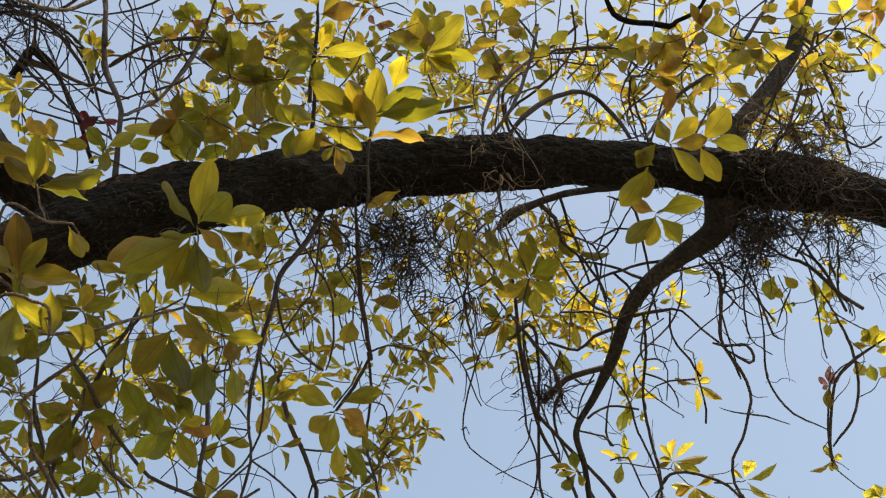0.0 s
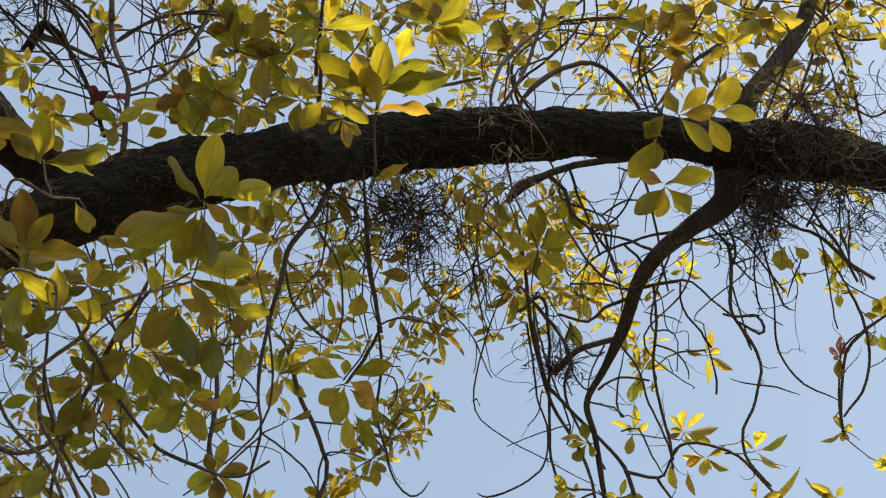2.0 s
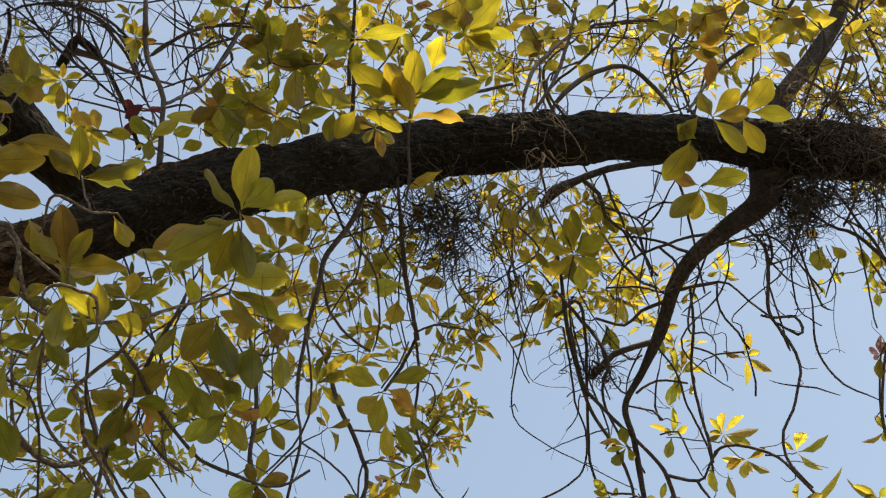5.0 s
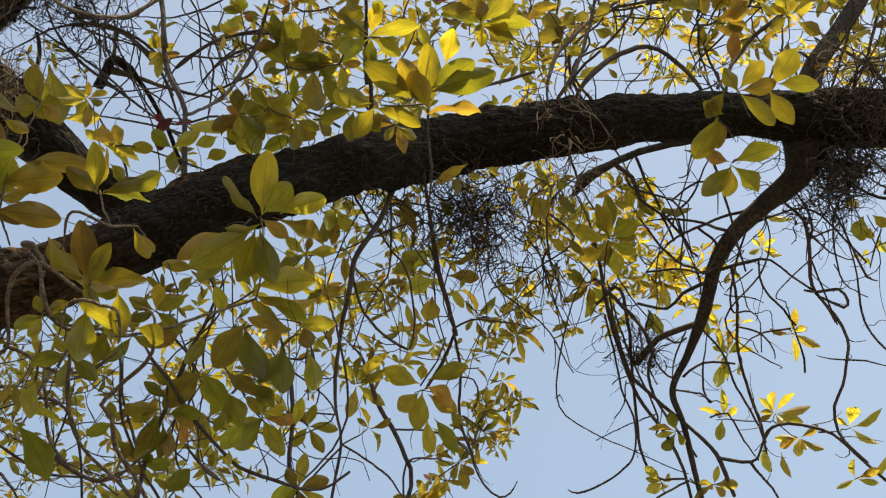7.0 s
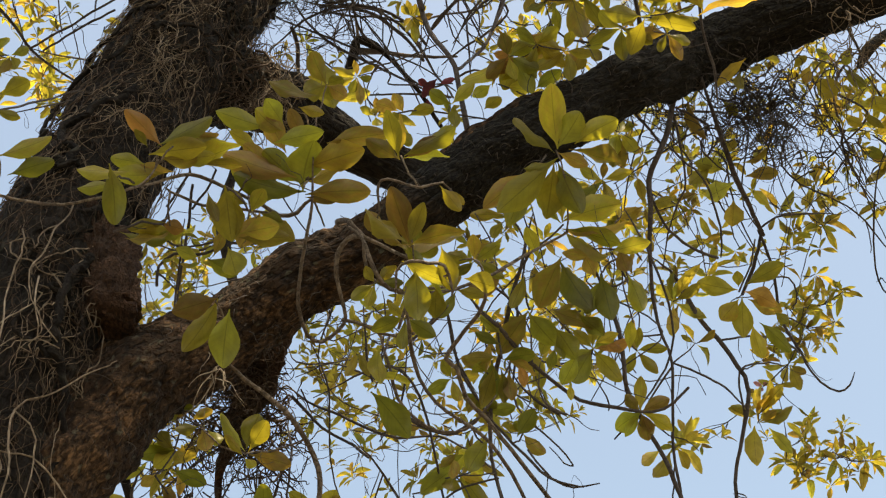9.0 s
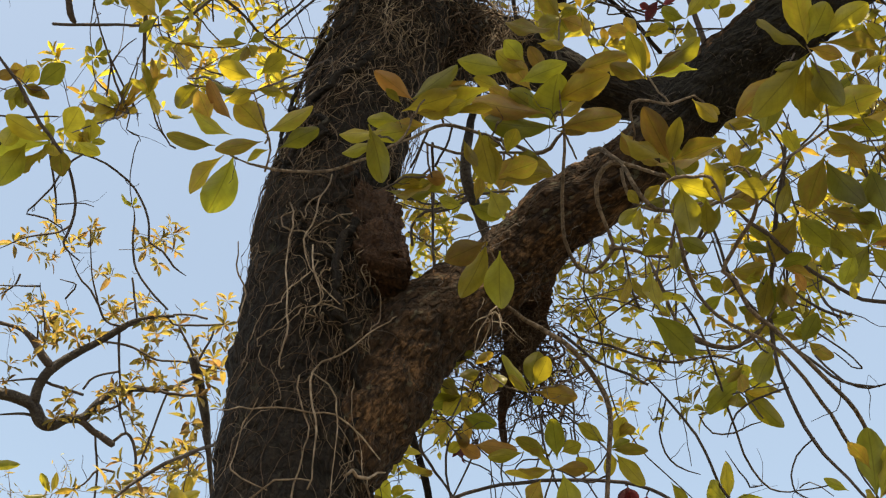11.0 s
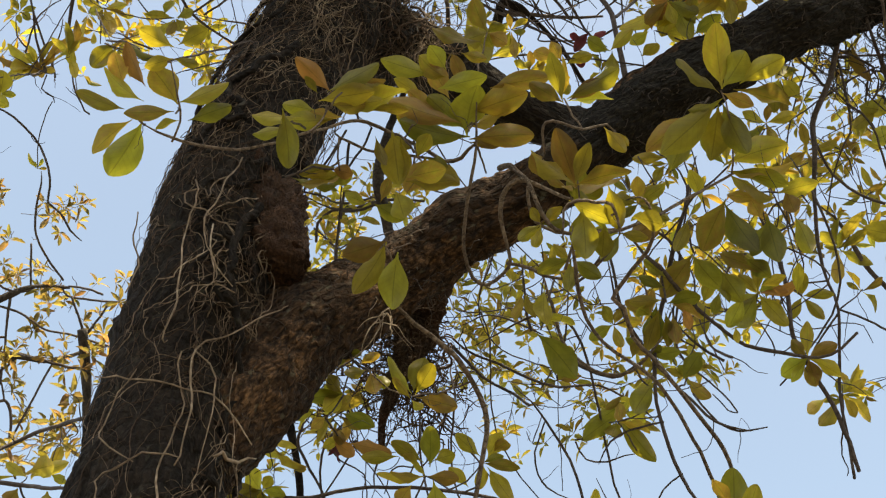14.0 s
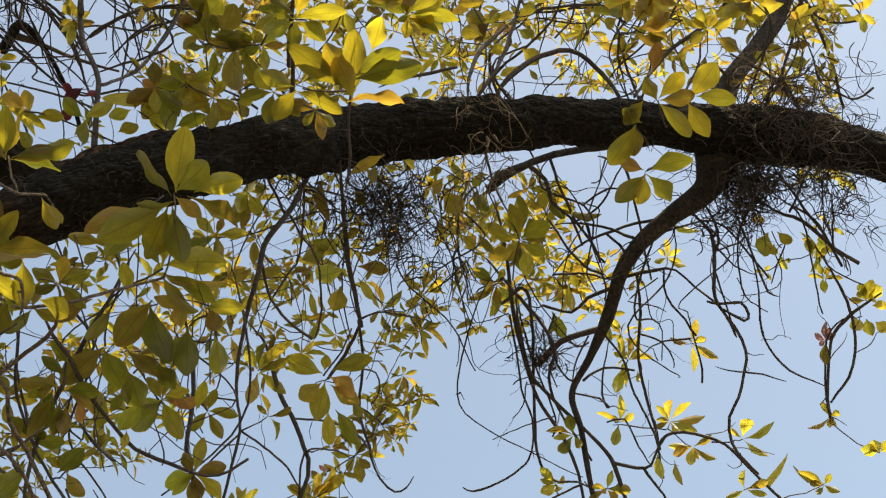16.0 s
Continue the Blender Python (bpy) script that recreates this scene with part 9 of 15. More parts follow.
cluster(shoot_end, [((-1.746,1.018,4.042), (-1.745,0.978,4.068), 0.022), ((-1.723,1.038,4.053), (-1.625,1.099,4.134), 0.05), ((-1.75,1.038,4.035), (-1.649,1.117,4.065), 0.061), ((-1.775,1.038,4.018), (-1.824,0.98,4.027), 0.042), ((-1.765,1.089,4.022), (-1.827,1.002,3.962), 0.053), ((-1.737,1.064,4.031), (-1.685,1.129,4.039), 0.047), ((-1.743,1.1,4.022), (-1.816,1.037,4.03), 0.036)], young=False)
cluster(shoot_end, [((-1.725,1.037,4.053), (-1.736,0.935,4.098), 0.05)], "orange")
shoot_end = twig(vine_b, [(-1.786,1.14,4.016,0.0029), (-1.805,1.156,3.971,0.0026), (-1.818,1.177,3.944,0.0023)], VINE)
cluster(shoot_end, [((-1.888,1.125,3.929), (-1.838,1.194,3.953), 0.031), ((-1.906,1.12,3.914), (-1.854,1.202,3.924), 0.021), ((-1.858,1.173,3.939), (-1.819,1.219,3.95), 0.036)], young=False)
shoot_end = twig(vine_b, [(-1.786,1.036,3.948,0.003), (-1.777,0.989,3.923,0.003), (-1.77,0.954,3.918,0.003)])
cluster(shoot_end, [((-1.757,0.946,3.903), (-1.806,1.042,3.826), 0.057), ((-1.77,0.986,3.898), (-1.857,0.94,3.891), 0.024), ((-1.75,0.986,3.916), (-1.814,0.9,3.887), 0.027)], young=False)
shoot_end = twig(vine_b, [(-1.92,1.095,3.929,0.003), (-1.864,1.13,3.954,0.003), (-1.834,1.169,3.956,0.003)])
cluster(shoot_end, [((-1.828,1.168,3.958), (-1.902,1.117,3.94), 0.037), ((-1.926,1.12,3.949), (-1.867,1.214,3.939), 0.021)], young=False)
cluster(shoot_end, [((-1.835,1.167,3.953), (-1.806,1.208,3.957), 0.04)], "orange")
shoot_end = twig(vine_b, [(-1.676,1.284,4.001,0.003), (-1.675,1.255,4.017,0.003), (-1.682,1.228,4.028,0.003)])
cluster(shoot_end, [((-1.684,1.219,4.024), (-1.742,1.31,3.951), 0.076), ((-1.679,1.241,4.018), (-1.733,1.318,3.974), 0.031), ((-1.712,1.313,3.96), (-1.633,1.364,3.978), 0.062), ((-1.718,1.319,3.953), (-1.647,1.414,3.975), 0.048), ((-1.761,1.318,3.943), (-1.762,1.36,3.882), 0.065), ((-1.72,1.198,4.013), (-1.742,1.253,3.972), 0.028)], young=False)
tuft((-2.942,1.978,5.412), (-2.909,1.999,5.358), (-2.89,2.03,5.288), [((-2.9,2.041,5.28), (-2.848,2.052,5.335), 0.036), ((-2.9,2.039,5.272), (-2.843,2.107,5.286), 0.032), ((-2.899,2.04,5.286), (-2.873,1.977,5.312), 0.027), ((-2.897,2.039,5.267), (-2.93,2.02,5.264), 0.023), ((-2.896,1.931,5.346), (-2.856,1.956,5.363), 0.023), ((-2.895,1.931,5.338), (-2.848,1.973,5.342), 0.023), ((-2.886,1.918,5.32), (-2.914,1.888,5.343), 0.02), ((-2.966,1.844,5.319), (-2.955,1.898,5.324), 0.018), ((-2.975,1.846,5.324), (-2.982,1.9,5.308), 0.018), ((-2.965,1.961,5.264), (-2.994,1.94,5.267), 0.018), ((-2.958,1.984,5.262), (-2.929,2.033,5.259), 0.023), ((-2.988,1.985,5.254), (-3.021,1.983,5.23), 0.02)])
tuft((-2.538,1.923,5.059), (-2.483,1.909,4.971), (-2.432,1.894,4.88), [((-3.113,2.033,5.254), (-3.083,2.052,5.282), 0.021), ((-3.118,2.029,5.248), (-3.105,2.078,5.238), 0.021), ((-3.033,2.085,5.292), (-3.083,2.082,5.263), 0.021), ((-3.026,2.086,5.288), (-3.035,2.132,5.275), 0.021), ((-3.147,2.083,5.198), (-3.157,2.04,5.22), 0.023), ((-3.158,2.087,5.193), (-3.185,2.064,5.182), 0.023), ((-3.053,2.119,5.232), (-3.051,2.162,5.22), 0.021)])
shoot_end = twig(vine_b, [(-1.59,1.417,4.176,0.0029), (-1.597,1.41,4.174,0.0026), (-1.607,1.405,4.175,0.0023)], VINE)
cluster(shoot_end, [((-1.592,1.395,4.201), (-1.441,1.444,4.213), 0.082), ((-1.616,1.431,4.146), (-1.494,1.525,4.177), 0.067), ((-1.627,1.418,4.166), (-1.575,1.352,4.247), 0.108), ((-1.63,1.418,4.155), (-1.744,1.282,4.13), 0.064), ((-1.617,1.369,4.16), (-1.729,1.221,4.182), 0.064), ((-1.609,1.295,4.222), (-1.53,1.363,4.272), 0.061), ((-1.616,1.408,4.172), (-1.531,1.472,4.223), 0.029), ((-1.512,1.39,4.235), (-1.409,1.473,4.282), 0.055), ((-1.623,1.399,4.17), (-1.657,1.288,4.21), 0.067), ((-1.633,1.441,4.155), (-1.581,1.51,4.165), 0.032)], young=False)
cluster(shoot_end, [((-1.642,1.278,4.297), (-1.728,1.183,4.331), 0.062), ((-1.603,1.298,4.307), (-1.602,1.236,4.344), 0.056), ((-1.505,1.318,4.36), (-1.597,1.241,4.367), 0.039), ((-1.615,1.309,4.294), (-1.663,1.252,4.322), 0.062), ((-1.638,1.35,4.265), (-1.632,1.264,4.322), 0.059), ((-1.589,1.373,4.287), (-1.583,1.294,4.339), 0.039), ((-1.545,1.301,4.324), (-1.514,1.358,4.321), 0.033), ((-1.68,1.287,4.258), (-1.725,1.234,4.284), 0.039)], young=False)
shoot_end = twig(vine_b, [(-1.729,1.324,4.12,0.0029), (-1.717,1.34,4.061,0.0026), (-1.701,1.352,4.023,0.0023)], VINE)
cluster(shoot_end, [((-1.697,1.346,4.049), (-1.77,1.395,4.027), 0.072), ((-1.711,1.36,4.062), (-1.689,1.465,4.049), 0.052), ((-1.692,1.349,4.05), (-1.684,1.414,4.069), 0.032), ((-1.721,1.27,4.098), (-1.767,1.325,4.059), 0.049), ((-1.721,1.32,4.085), (-1.737,1.253,4.076), 0.04), ((-1.718,1.336,4.066), (-1.66,1.318,4.097), 0.043)], young=False)
shoot_end = twig(vine, [(-1.938,1.511,3.804,0.0029), (-1.884,1.452,3.819,0.0026), (-1.857,1.378,3.868,0.0023)], VINE)
cluster(shoot_end, [((-1.851,1.373,3.867), (-1.946,1.327,3.849), 0.071), ((-1.858,1.384,3.87), (-1.968,1.423,3.79), 0.062), ((-1.835,1.409,3.837), (-1.921,1.469,3.756), 0.082)], young=False)
shoot_end = twig(vine, [(-1.478,1.668,4.004,0.0029), (-1.464,1.649,3.996,0.0026), (-1.458,1.626,3.996,0.0023)], VINE)
cluster(shoot_end, [((-1.463,1.632,4.005), (-1.477,1.499,4.027), 0.038), ((-1.407,1.599,4.049), (-1.457,1.666,4.004), 0.058), ((-1.336,1.701,4.017), (-1.448,1.591,3.955), 0.032), ((-1.449,1.666,3.985), (-1.382,1.676,3.989), 0.043)])
shoot_end = twig(tree, [(-1.635,1.78,3.911,0.0029), (-1.665,1.785,3.827,0.0026), (-1.694,1.795,3.772,0.0023)])
cluster(shoot_end, [((-1.642,1.749,3.845), (-1.688,1.779,3.774), 0.055), ((-1.703,1.799,3.761), (-1.674,1.921,3.714), 0.076), ((-1.682,1.791,3.797), (-1.609,1.833,3.795), 0.026), ((-1.688,1.713,3.836), (-1.726,1.733,3.784), 0.026), ((-1.685,1.72,3.838), (-1.698,1.77,3.799), 0.023)])
shoot_end = twig(tree, [(-1.637,2.108,3.827,0.0029), (-1.632,2.131,3.794,0.0026), (-1.619,2.15,3.775,0.0023)])
cluster(shoot_end, [((-1.609,2.15,3.779), (-1.68,2.138,3.717), 0.065), ((-1.707,2.113,3.752), (-1.699,2.143,3.701), 0.037), ((-1.685,2.112,3.756), (-1.736,2.12,3.734), 0.022)])
shoot_end = twig(tree, [(-1.95,2.516,3.931,0.0029), (-1.941,2.477,3.959,0.0026), (-1.953,2.438,4.01,0.0023)])
cluster(shoot_end, [((-1.952,2.435,4.029), (-2.061,2.403,3.986), 0.063), ((-1.96,2.445,4.013), (-1.984,2.446,3.956), 0.060), ((-1.942,2.447,4.019), (-1.945,2.583,3.937), 0.067), ((-1.947,2.44,4.006), (-1.897,2.524,3.998), 0.021), ((-1.948,2.434,4.009), (-1.906,2.438,4.058), 0.025)])
shoot_end = twig(tree, [(-2.127,2.53,3.768,0.0029), (-2.13,2.534,3.76,0.0026), (-2.131,2.539,3.755,0.0023)])
cluster(shoot_end, [((-2.127,2.534,3.759), (-2.109,2.507,3.86), 0.042), ((-2.125,2.542,3.754), (-2.061,2.629,3.765), 0.039), ((-2.137,2.545,3.755), (-2.161,2.459,3.772), 0.070), ((-2.134,2.551,3.757), (-2.095,2.643,3.699), 0.049), ((-2.136,2.551,3.754), (-2.139,2.643,3.656), 0.046), ((-2.226,2.403,3.806), (-2.229,2.466,3.753), 0.039), ((-2.131,2.531,3.748), (-2.22,2.534,3.731), 0.035), ((-2.13,2.532,3.744), (-2.21,2.551,3.674), 0.053), ((-2.145,2.568,3.689), (-2.189,2.583,3.629), 0.053)])
shoot_end = twig(tree, [(-1.527,2.271,3.482,0.0029), (-1.509,2.275,3.382,0.0026), (-1.491,2.282,3.316,0.0023)])
cluster(shoot_end, [((-1.492,2.275,3.329), (-1.448,2.25,3.475), 0.080), ((-1.471,2.24,3.375), (-1.466,2.181,3.43), 0.037), ((-1.535,2.227,3.34), (-1.571,2.2,3.373), 0.026), ((-1.496,2.286,3.321), (-1.511,2.253,3.317), 0.037), ((-1.526,2.283,3.281), (-1.59,2.305,3.216), 0.089), ((-1.563,2.271,3.256), (-1.615,2.251,3.275), 0.022), ((-1.484,2.279,3.32), (-1.404,2.274,3.422), 0.057)])
shoot_end = twig(tree, [(-2.048,1.947,3.53,0.0029), (-2.145,1.964,3.569,0.0026), (-2.241,1.942,3.653,0.0023)])
cluster(shoot_end, [((-2.227,1.941,3.684), (-2.185,1.896,3.77), 0.061), ((-2.198,1.935,3.684), (-2.163,1.963,3.708), 0.048), ((-2.239,1.948,3.654), (-2.159,1.999,3.635), 0.045), ((-2.238,1.971,3.646), (-2.262,2.036,3.551), 0.073), ((-2.239,1.92,3.69), (-2.264,1.821,3.713), 0.040), ((-2.286,1.866,3.697), (-2.348,1.791,3.682), 0.038), ((-2.241,1.933,3.647), (-2.305,1.872,3.628), 0.029), ((-2.278,1.922,3.624), (-2.336,1.926,3.586), 0.057), ((-2.248,1.937,3.653), (-2.341,1.852,3.644), 0.032)])
shoot_end = twig(tree, [(-2.169,1.958,3.59,0.0029), (-2.144,1.998,3.626,0.0026), (-2.113,2.033,3.69,0.0023)])
cluster(shoot_end, [((-2.096,2.037,3.708), (-2.05,2.036,3.764), 0.057), ((-2.082,2.042,3.722), (-2.026,2.035,3.735), 0.041), ((-2.102,2.031,3.682), (-2.024,2.093,3.667), 0.038), ((-2.107,2.053,3.679), (-2.109,2.144,3.628), 0.051), ((-2.108,2.012,3.702), (-2.138,1.941,3.742), 0.040), ((-2.116,2.037,3.688), (-2.148,2.074,3.642), 0.038), ((-2.173,2.038,3.644), (-2.192,1.989,3.69), 0.038)])
tuft((-2.61,2.12,4.08), (-2.66,2.04,4.09), (-2.73,1.97,4.14), [((-2.725,1.956,4.136), (-2.772,1.866,4.21), 0.052), ((-2.731,1.965,4.146), (-2.727,1.908,4.235), 0.041), ((-2.718,1.963,4.136), (-2.651,1.979,4.202), 0.067), ((-2.724,1.972,4.135), (-2.65,2.047,4.088), 0.041), ((-2.733,1.965,4.134), (-2.813,1.956,4.088), 0.026), ((-2.701,1.987,4.137), (-2.753,2.044,4.092), 0.037), ((-2.724,1.961,4.137), (-2.727,1.934,4.195), 0.045)])
shoot_end = twig(tree, [(-2.815,1.819,3.751,0.0029), (-2.808,1.809,3.762,0.0026), (-2.807,1.796,3.78,0.0023)])
cluster(shoot_end, [((-2.802,1.788,3.777), (-2.823,1.736,3.809), 0.066), ((-2.808,1.789,3.776), (-2.867,1.715,3.739), 0.074), ((-2.799,1.792,3.778), (-2.759,1.792,3.81), 0.039), ((-2.805,1.8,3.781), (-2.766,1.857,3.777), 0.042), ((-2.816,1.798,3.78), (-2.864,1.76,3.696), 0.070), ((-2.804,1.797,3.773), (-2.814,1.85,3.712), 0.046), ((-2.806,1.794,3.773), (-2.864,1.822,3.728), 0.042), ((-2.812,1.801,3.775), (-2.859,1.846,3.655), 0.053)])
shoot_end = twig(tree, [(-2.793,1.838,3.761,0.0029), (-2.842,1.908,3.727,0.0026), (-2.906,1.964,3.728,0.0023)])
cluster(shoot_end, [((-2.902,2.008,3.714), (-2.868,1.973,3.772), 0.054), ((-2.898,1.958,3.724), (-2.905,1.95,3.763), 0.032), ((-2.909,1.972,3.733), (-2.848,2.009,3.72), 0.036), ((-2.904,1.971,3.729), (-2.843,2.051,3.715), 0.002), ((-2.9,1.958,3.721), (-2.938,1.947,3.695), 0.036)])
tuft((-2.73,1.97,4.14), (-2.84,1.97,4.09), (-2.96,1.97,4.09), [((-2.98,1.899,4.106), (-2.939,1.974,4.126), 0.031), ((-2.976,1.921,4.096), (-2.956,2.038,4.056), 0.038), ((-2.967,2.013,4.054), (-2.938,2.038,4.063), 0.023), ((-2.958,1.961,4.083), (-3.013,1.903,4.084), 0.031)])
shoot_end = twig(tree, [(-2.241,1.942,3.653,0.0029), (-2.346,1.982,3.576,0.0026), (-2.428,2.059,3.548,0.0023)])
cluster(shoot_end, [((-2.434,2.059,3.554), (-2.448,1.972,3.576), 0.036), ((-2.429,2.059,3.553), (-2.43,2.026,3.61), 0.036), ((-2.423,2.061,3.55), (-2.347,2.077,3.573), 0.046), ((-2.425,2.053,3.545), (-2.46,2.019,3.56), 0.030), ((-2.43,2.064,3.548), (-2.407,2.089,3.51), 0.036)])
shoot_end = twig(tree, [(-2.428,2.059,3.548,0.0029), (-2.369,2.115,3.541,0.0026), (-2.307,2.167,3.567,0.0023)])
cluster(shoot_end, [((-2.305,2.165,3.569), (-2.283,2.142,3.605), 0.039), ((-2.303,2.159,3.565), (-2.314,2.115,3.589), 0.030), ((-2.305,2.17,3.569), (-2.248,2.193,3.564), 0.030), ((-2.309,2.165,3.564), (-2.361,2.168,3.541), 0.033)])
shoot_end = twig(tree, [(-2.398,2.389,3.663,0.0029), (-2.376,2.35,3.608,0.0026), (-2.342,2.321,3.578,0.0023)])
cluster(shoot_end, [((-2.341,2.323,3.583), (-2.302,2.322,3.641), 0.044), ((-2.336,2.312,3.576), (-2.344,2.282,3.639), 0.031), ((-2.332,2.321,3.578), (-2.231,2.363,3.621), 0.031), ((-2.343,2.329,3.583), (-2.282,2.364,3.578), 0.027)])
tuft((-2.31,2.5,4.62), (-2.35,2.59,4.58), (-2.4,2.68,4.58), [((-2.409,2.677,4.586), (-2.438,2.624,4.636), 0.029), ((-2.401,2.675,4.581), (-2.357,2.661,4.62), 0.033), ((-2.393,2.672,4.57), (-2.329,2.726,4.58), 0.033), ((-2.408,2.679,4.58), (-2.438,2.681,4.561), 0.029), ((-2.403,2.68,4.579), (-2.365,2.714,4.548), 0.029), ((-2.403,2.671,4.574), (-2.435,2.643,4.569), 0.025), ((-2.406,2.681,4.584), (-2.373,2.69,4.599), 0.029)])
tuft((-2.4,2.68,4.58), (-2.5,2.65,4.59), (-2.6,2.63,4.65), [((-2.595,2.628,4.649), (-2.592,2.599,4.667), 0.030), ((-2.593,2.631,4.647), (-2.572,2.67,4.65), 0.030), ((-2.595,2.634,4.647), (-2.578,2.694,4.607), 0.030), ((-2.595,2.631,4.652), (-2.559,2.617,4.684), 0.025), ((-2.597,2.629,4.646), (-2.627,2.615,4.623), 0.025)])
tuft((-2.49,2.9,5.24), (-2.55,2.74,5.13), (-2.55,2.58,5.09), [((-2.545,2.57,5.088), (-2.532,2.51,5.156), 0.031), ((-2.541,2.569,5.08), (-2.516,2.56,5.12), 0.036), ((-2.541,2.572,5.077), (-2.526,2.615,5.076), 0.031), ((-2.551,2.575,5.087), (-2.589,2.542,5.076), 0.031), ((-2.555,2.582,5.092), (-2.582,2.586,5.063), 0.031), ((-2.539,2.573,5.079), (-2.485,2.613,5.095), 0.027), ((-2.546,2.575,5.079), (-2.561,2.61,5.041), 0.027)])
tuft((-2.55,2.64,5.1), (-2.47,2.65,5.11), (-2.4,2.64,5.14), [((-2.398,2.631,5.138), (-2.393,2.575,5.161), 0.027), ((-2.399,2.636,5.143), (-2.368,2.616,5.202), 0.036), ((-2.394,2.635,5.134), (-2.348,2.663,5.132), 0.031), ((-2.402,2.637,5.137), (-2.439,2.648,5.108), 0.031), ((-2.406,2.638,5.143), (-2.446,2.605,5.137), 0.031), ((-2.399,2.638,5.136), (-2.388,2.674,5.108), 0.027)])
tuft((-2.45,3.09,4.65), (-2.4,3,4.58), (-2.39,2.9,4.56), [((-2.398,2.903,4.571), (-2.401,2.864,4.596), 0.030), ((-2.393,2.903,4.565), (-2.37,2.924,4.573), 0.034), ((-2.387,2.896,4.554), (-2.377,2.949,4.526), 0.030), ((-2.398,2.9,4.565), (-2.442,2.861,4.55), 0.025), ((-2.396,2.901,4.561), (-2.428,2.915,4.517), 0.025)])
tuft((-2.55,2.58,5.09), (-2.62,2.61,4.99), (-2.7,2.63,4.94), [((-2.696,2.624,4.935), (-2.703,2.589,4.955), 0.031), ((-2.701,2.635,4.942), (-2.675,2.652,4.92), 0.031), ((-2.7,2.63,4.934), (-2.726,2.638,4.887), 0.027), ((-2.706,2.633,4.943), (-2.746,2.598,4.921), 0.027)])
shoot_end = twig(tree, [(-2.325,2.312,3.821,0.0029), (-2.327,2.316,3.814,0.0026), (-2.329,2.32,3.81,0.0023)])
cluster(shoot_end, [((-2.337,2.326,3.814), (-2.358,2.316,3.762), 0.021), ((-2.335,2.325,3.81), (-2.371,2.357,3.756), 0.025), ((-2.335,2.328,3.814), (-2.341,2.36,3.773), 0.021), ((-2.334,2.322,3.812), (-2.371,2.319,3.79), 0.018), ((-2.33,2.323,3.81), (-2.322,2.354,3.782), 0.018), ((-2.329,2.318,3.801), (-2.406,2.373,3.73), 0.018), ((-2.334,2.325,3.807), (-2.384,2.388,3.73), 0.018), ((-2.333,2.321,3.807), (-2.388,2.321,3.748), 0.016), ((-2.324,2.318,3.801), (-2.342,2.384,3.754), 0.016), ((-2.343,2.33,3.771), (-2.369,2.366,3.705), 0.021)], "dry")
shoot_end = twig(tree, [(-2.286,2.367,3.802,0.0029), (-2.293,2.369,3.792,0.0026), (-2.3,2.368,3.787,0.0023)])
cluster(shoot_end, [((-2.301,2.368,3.784), (-2.331,2.384,3.748), 0.016), ((-2.301,2.369,3.783), (-2.325,2.396,3.741), 0.014), ((-2.304,2.374,3.789), (-2.311,2.394,3.764), 0.014), ((-2.301,2.368,3.785), (-2.317,2.366,3.764), 0.012)], "dry")
shoot_end = twig(tree, [(-2.814,1.969,4.1,0.0029), (-2.828,2.017,4.109,0.0026), (-2.84,2.065,4.139,0.0023)])
cluster(shoot_end, [((-2.837,2.062,4.133), (-2.868,2.072,4.1), 0.015), ((-2.838,2.064,4.133), (-2.854,2.086,4.069), 0.017), ((-2.841,2.067,4.138), (-2.855,2.103,4.115), 0.013), ((-2.834,2.059,4.131), (-2.861,2.059,4.113), 0.013)], "dry")
shoot_end = twig(tree, [(-2.669,0.32,4.464,0.0029), (-2.667,0.319,4.465,0.0026), (-2.666,0.318,4.467,0.0023)])
cluster(shoot_end, [((-2.637,0.29,4.485), (-2.672,0.257,4.444), 0.036)], "orange")
cluster(shoot_end, [((-2.668,0.315,4.474), (-2.638,0.271,4.504), 0.045), ((-2.668,0.319,4.476), (-2.625,0.329,4.527), 0.052), ((-2.645,0.357,4.48), (-2.6,0.395,4.543), 0.066), ((-2.667,0.319,4.463), (-2.708,0.345,4.422), 0.045), ((-2.67,0.322,4.473), (-2.665,0.378,4.484), 0.038), ((-2.659,0.322,4.46), (-2.663,0.4,4.482), 0.031), ((-2.673,0.317,4.469), (-2.706,0.292,4.411), 0.031), ((-2.676,0.319,4.471), (-2.73,0.318,4.418), 0.024)])
shoot_end = twig(tree, [(-2.69,0.467,4.341,0.0029), (-2.708,0.464,4.359,0.0026), (-2.726,0.47,4.39,0.0023)])
cluster(shoot_end, [((-2.695,0.483,4.403), (-2.616,0.488,4.454), 0.072), ((-2.718,0.466,4.385), (-2.702,0.421,4.401), 0.041), ((-2.728,0.49,4.375), (-2.794,0.536,4.351), 0.062), ((-2.702,0.524,4.404), (-2.709,0.605,4.404), 0.041), ((-2.736,0.473,4.396), (-2.753,0.49,4.34), 0.045), ((-2.765,0.406,4.355), (-2.877,0.401,4.296), 0.079), ((-2.729,0.468,4.387), (-2.783,0.445,4.347), 0.017), ((-2.739,0.356,4.393), (-2.791,0.358,4.341), 0.055), ((-2.726,0.461,4.388), (-2.748,0.323,4.369), 0.062), ((-2.727,0.461,4.38), (-2.855,0.349,4.329), 0.035), ((-2.738,0.468,4.392), (-2.859,0.42,4.337), 0.028)])
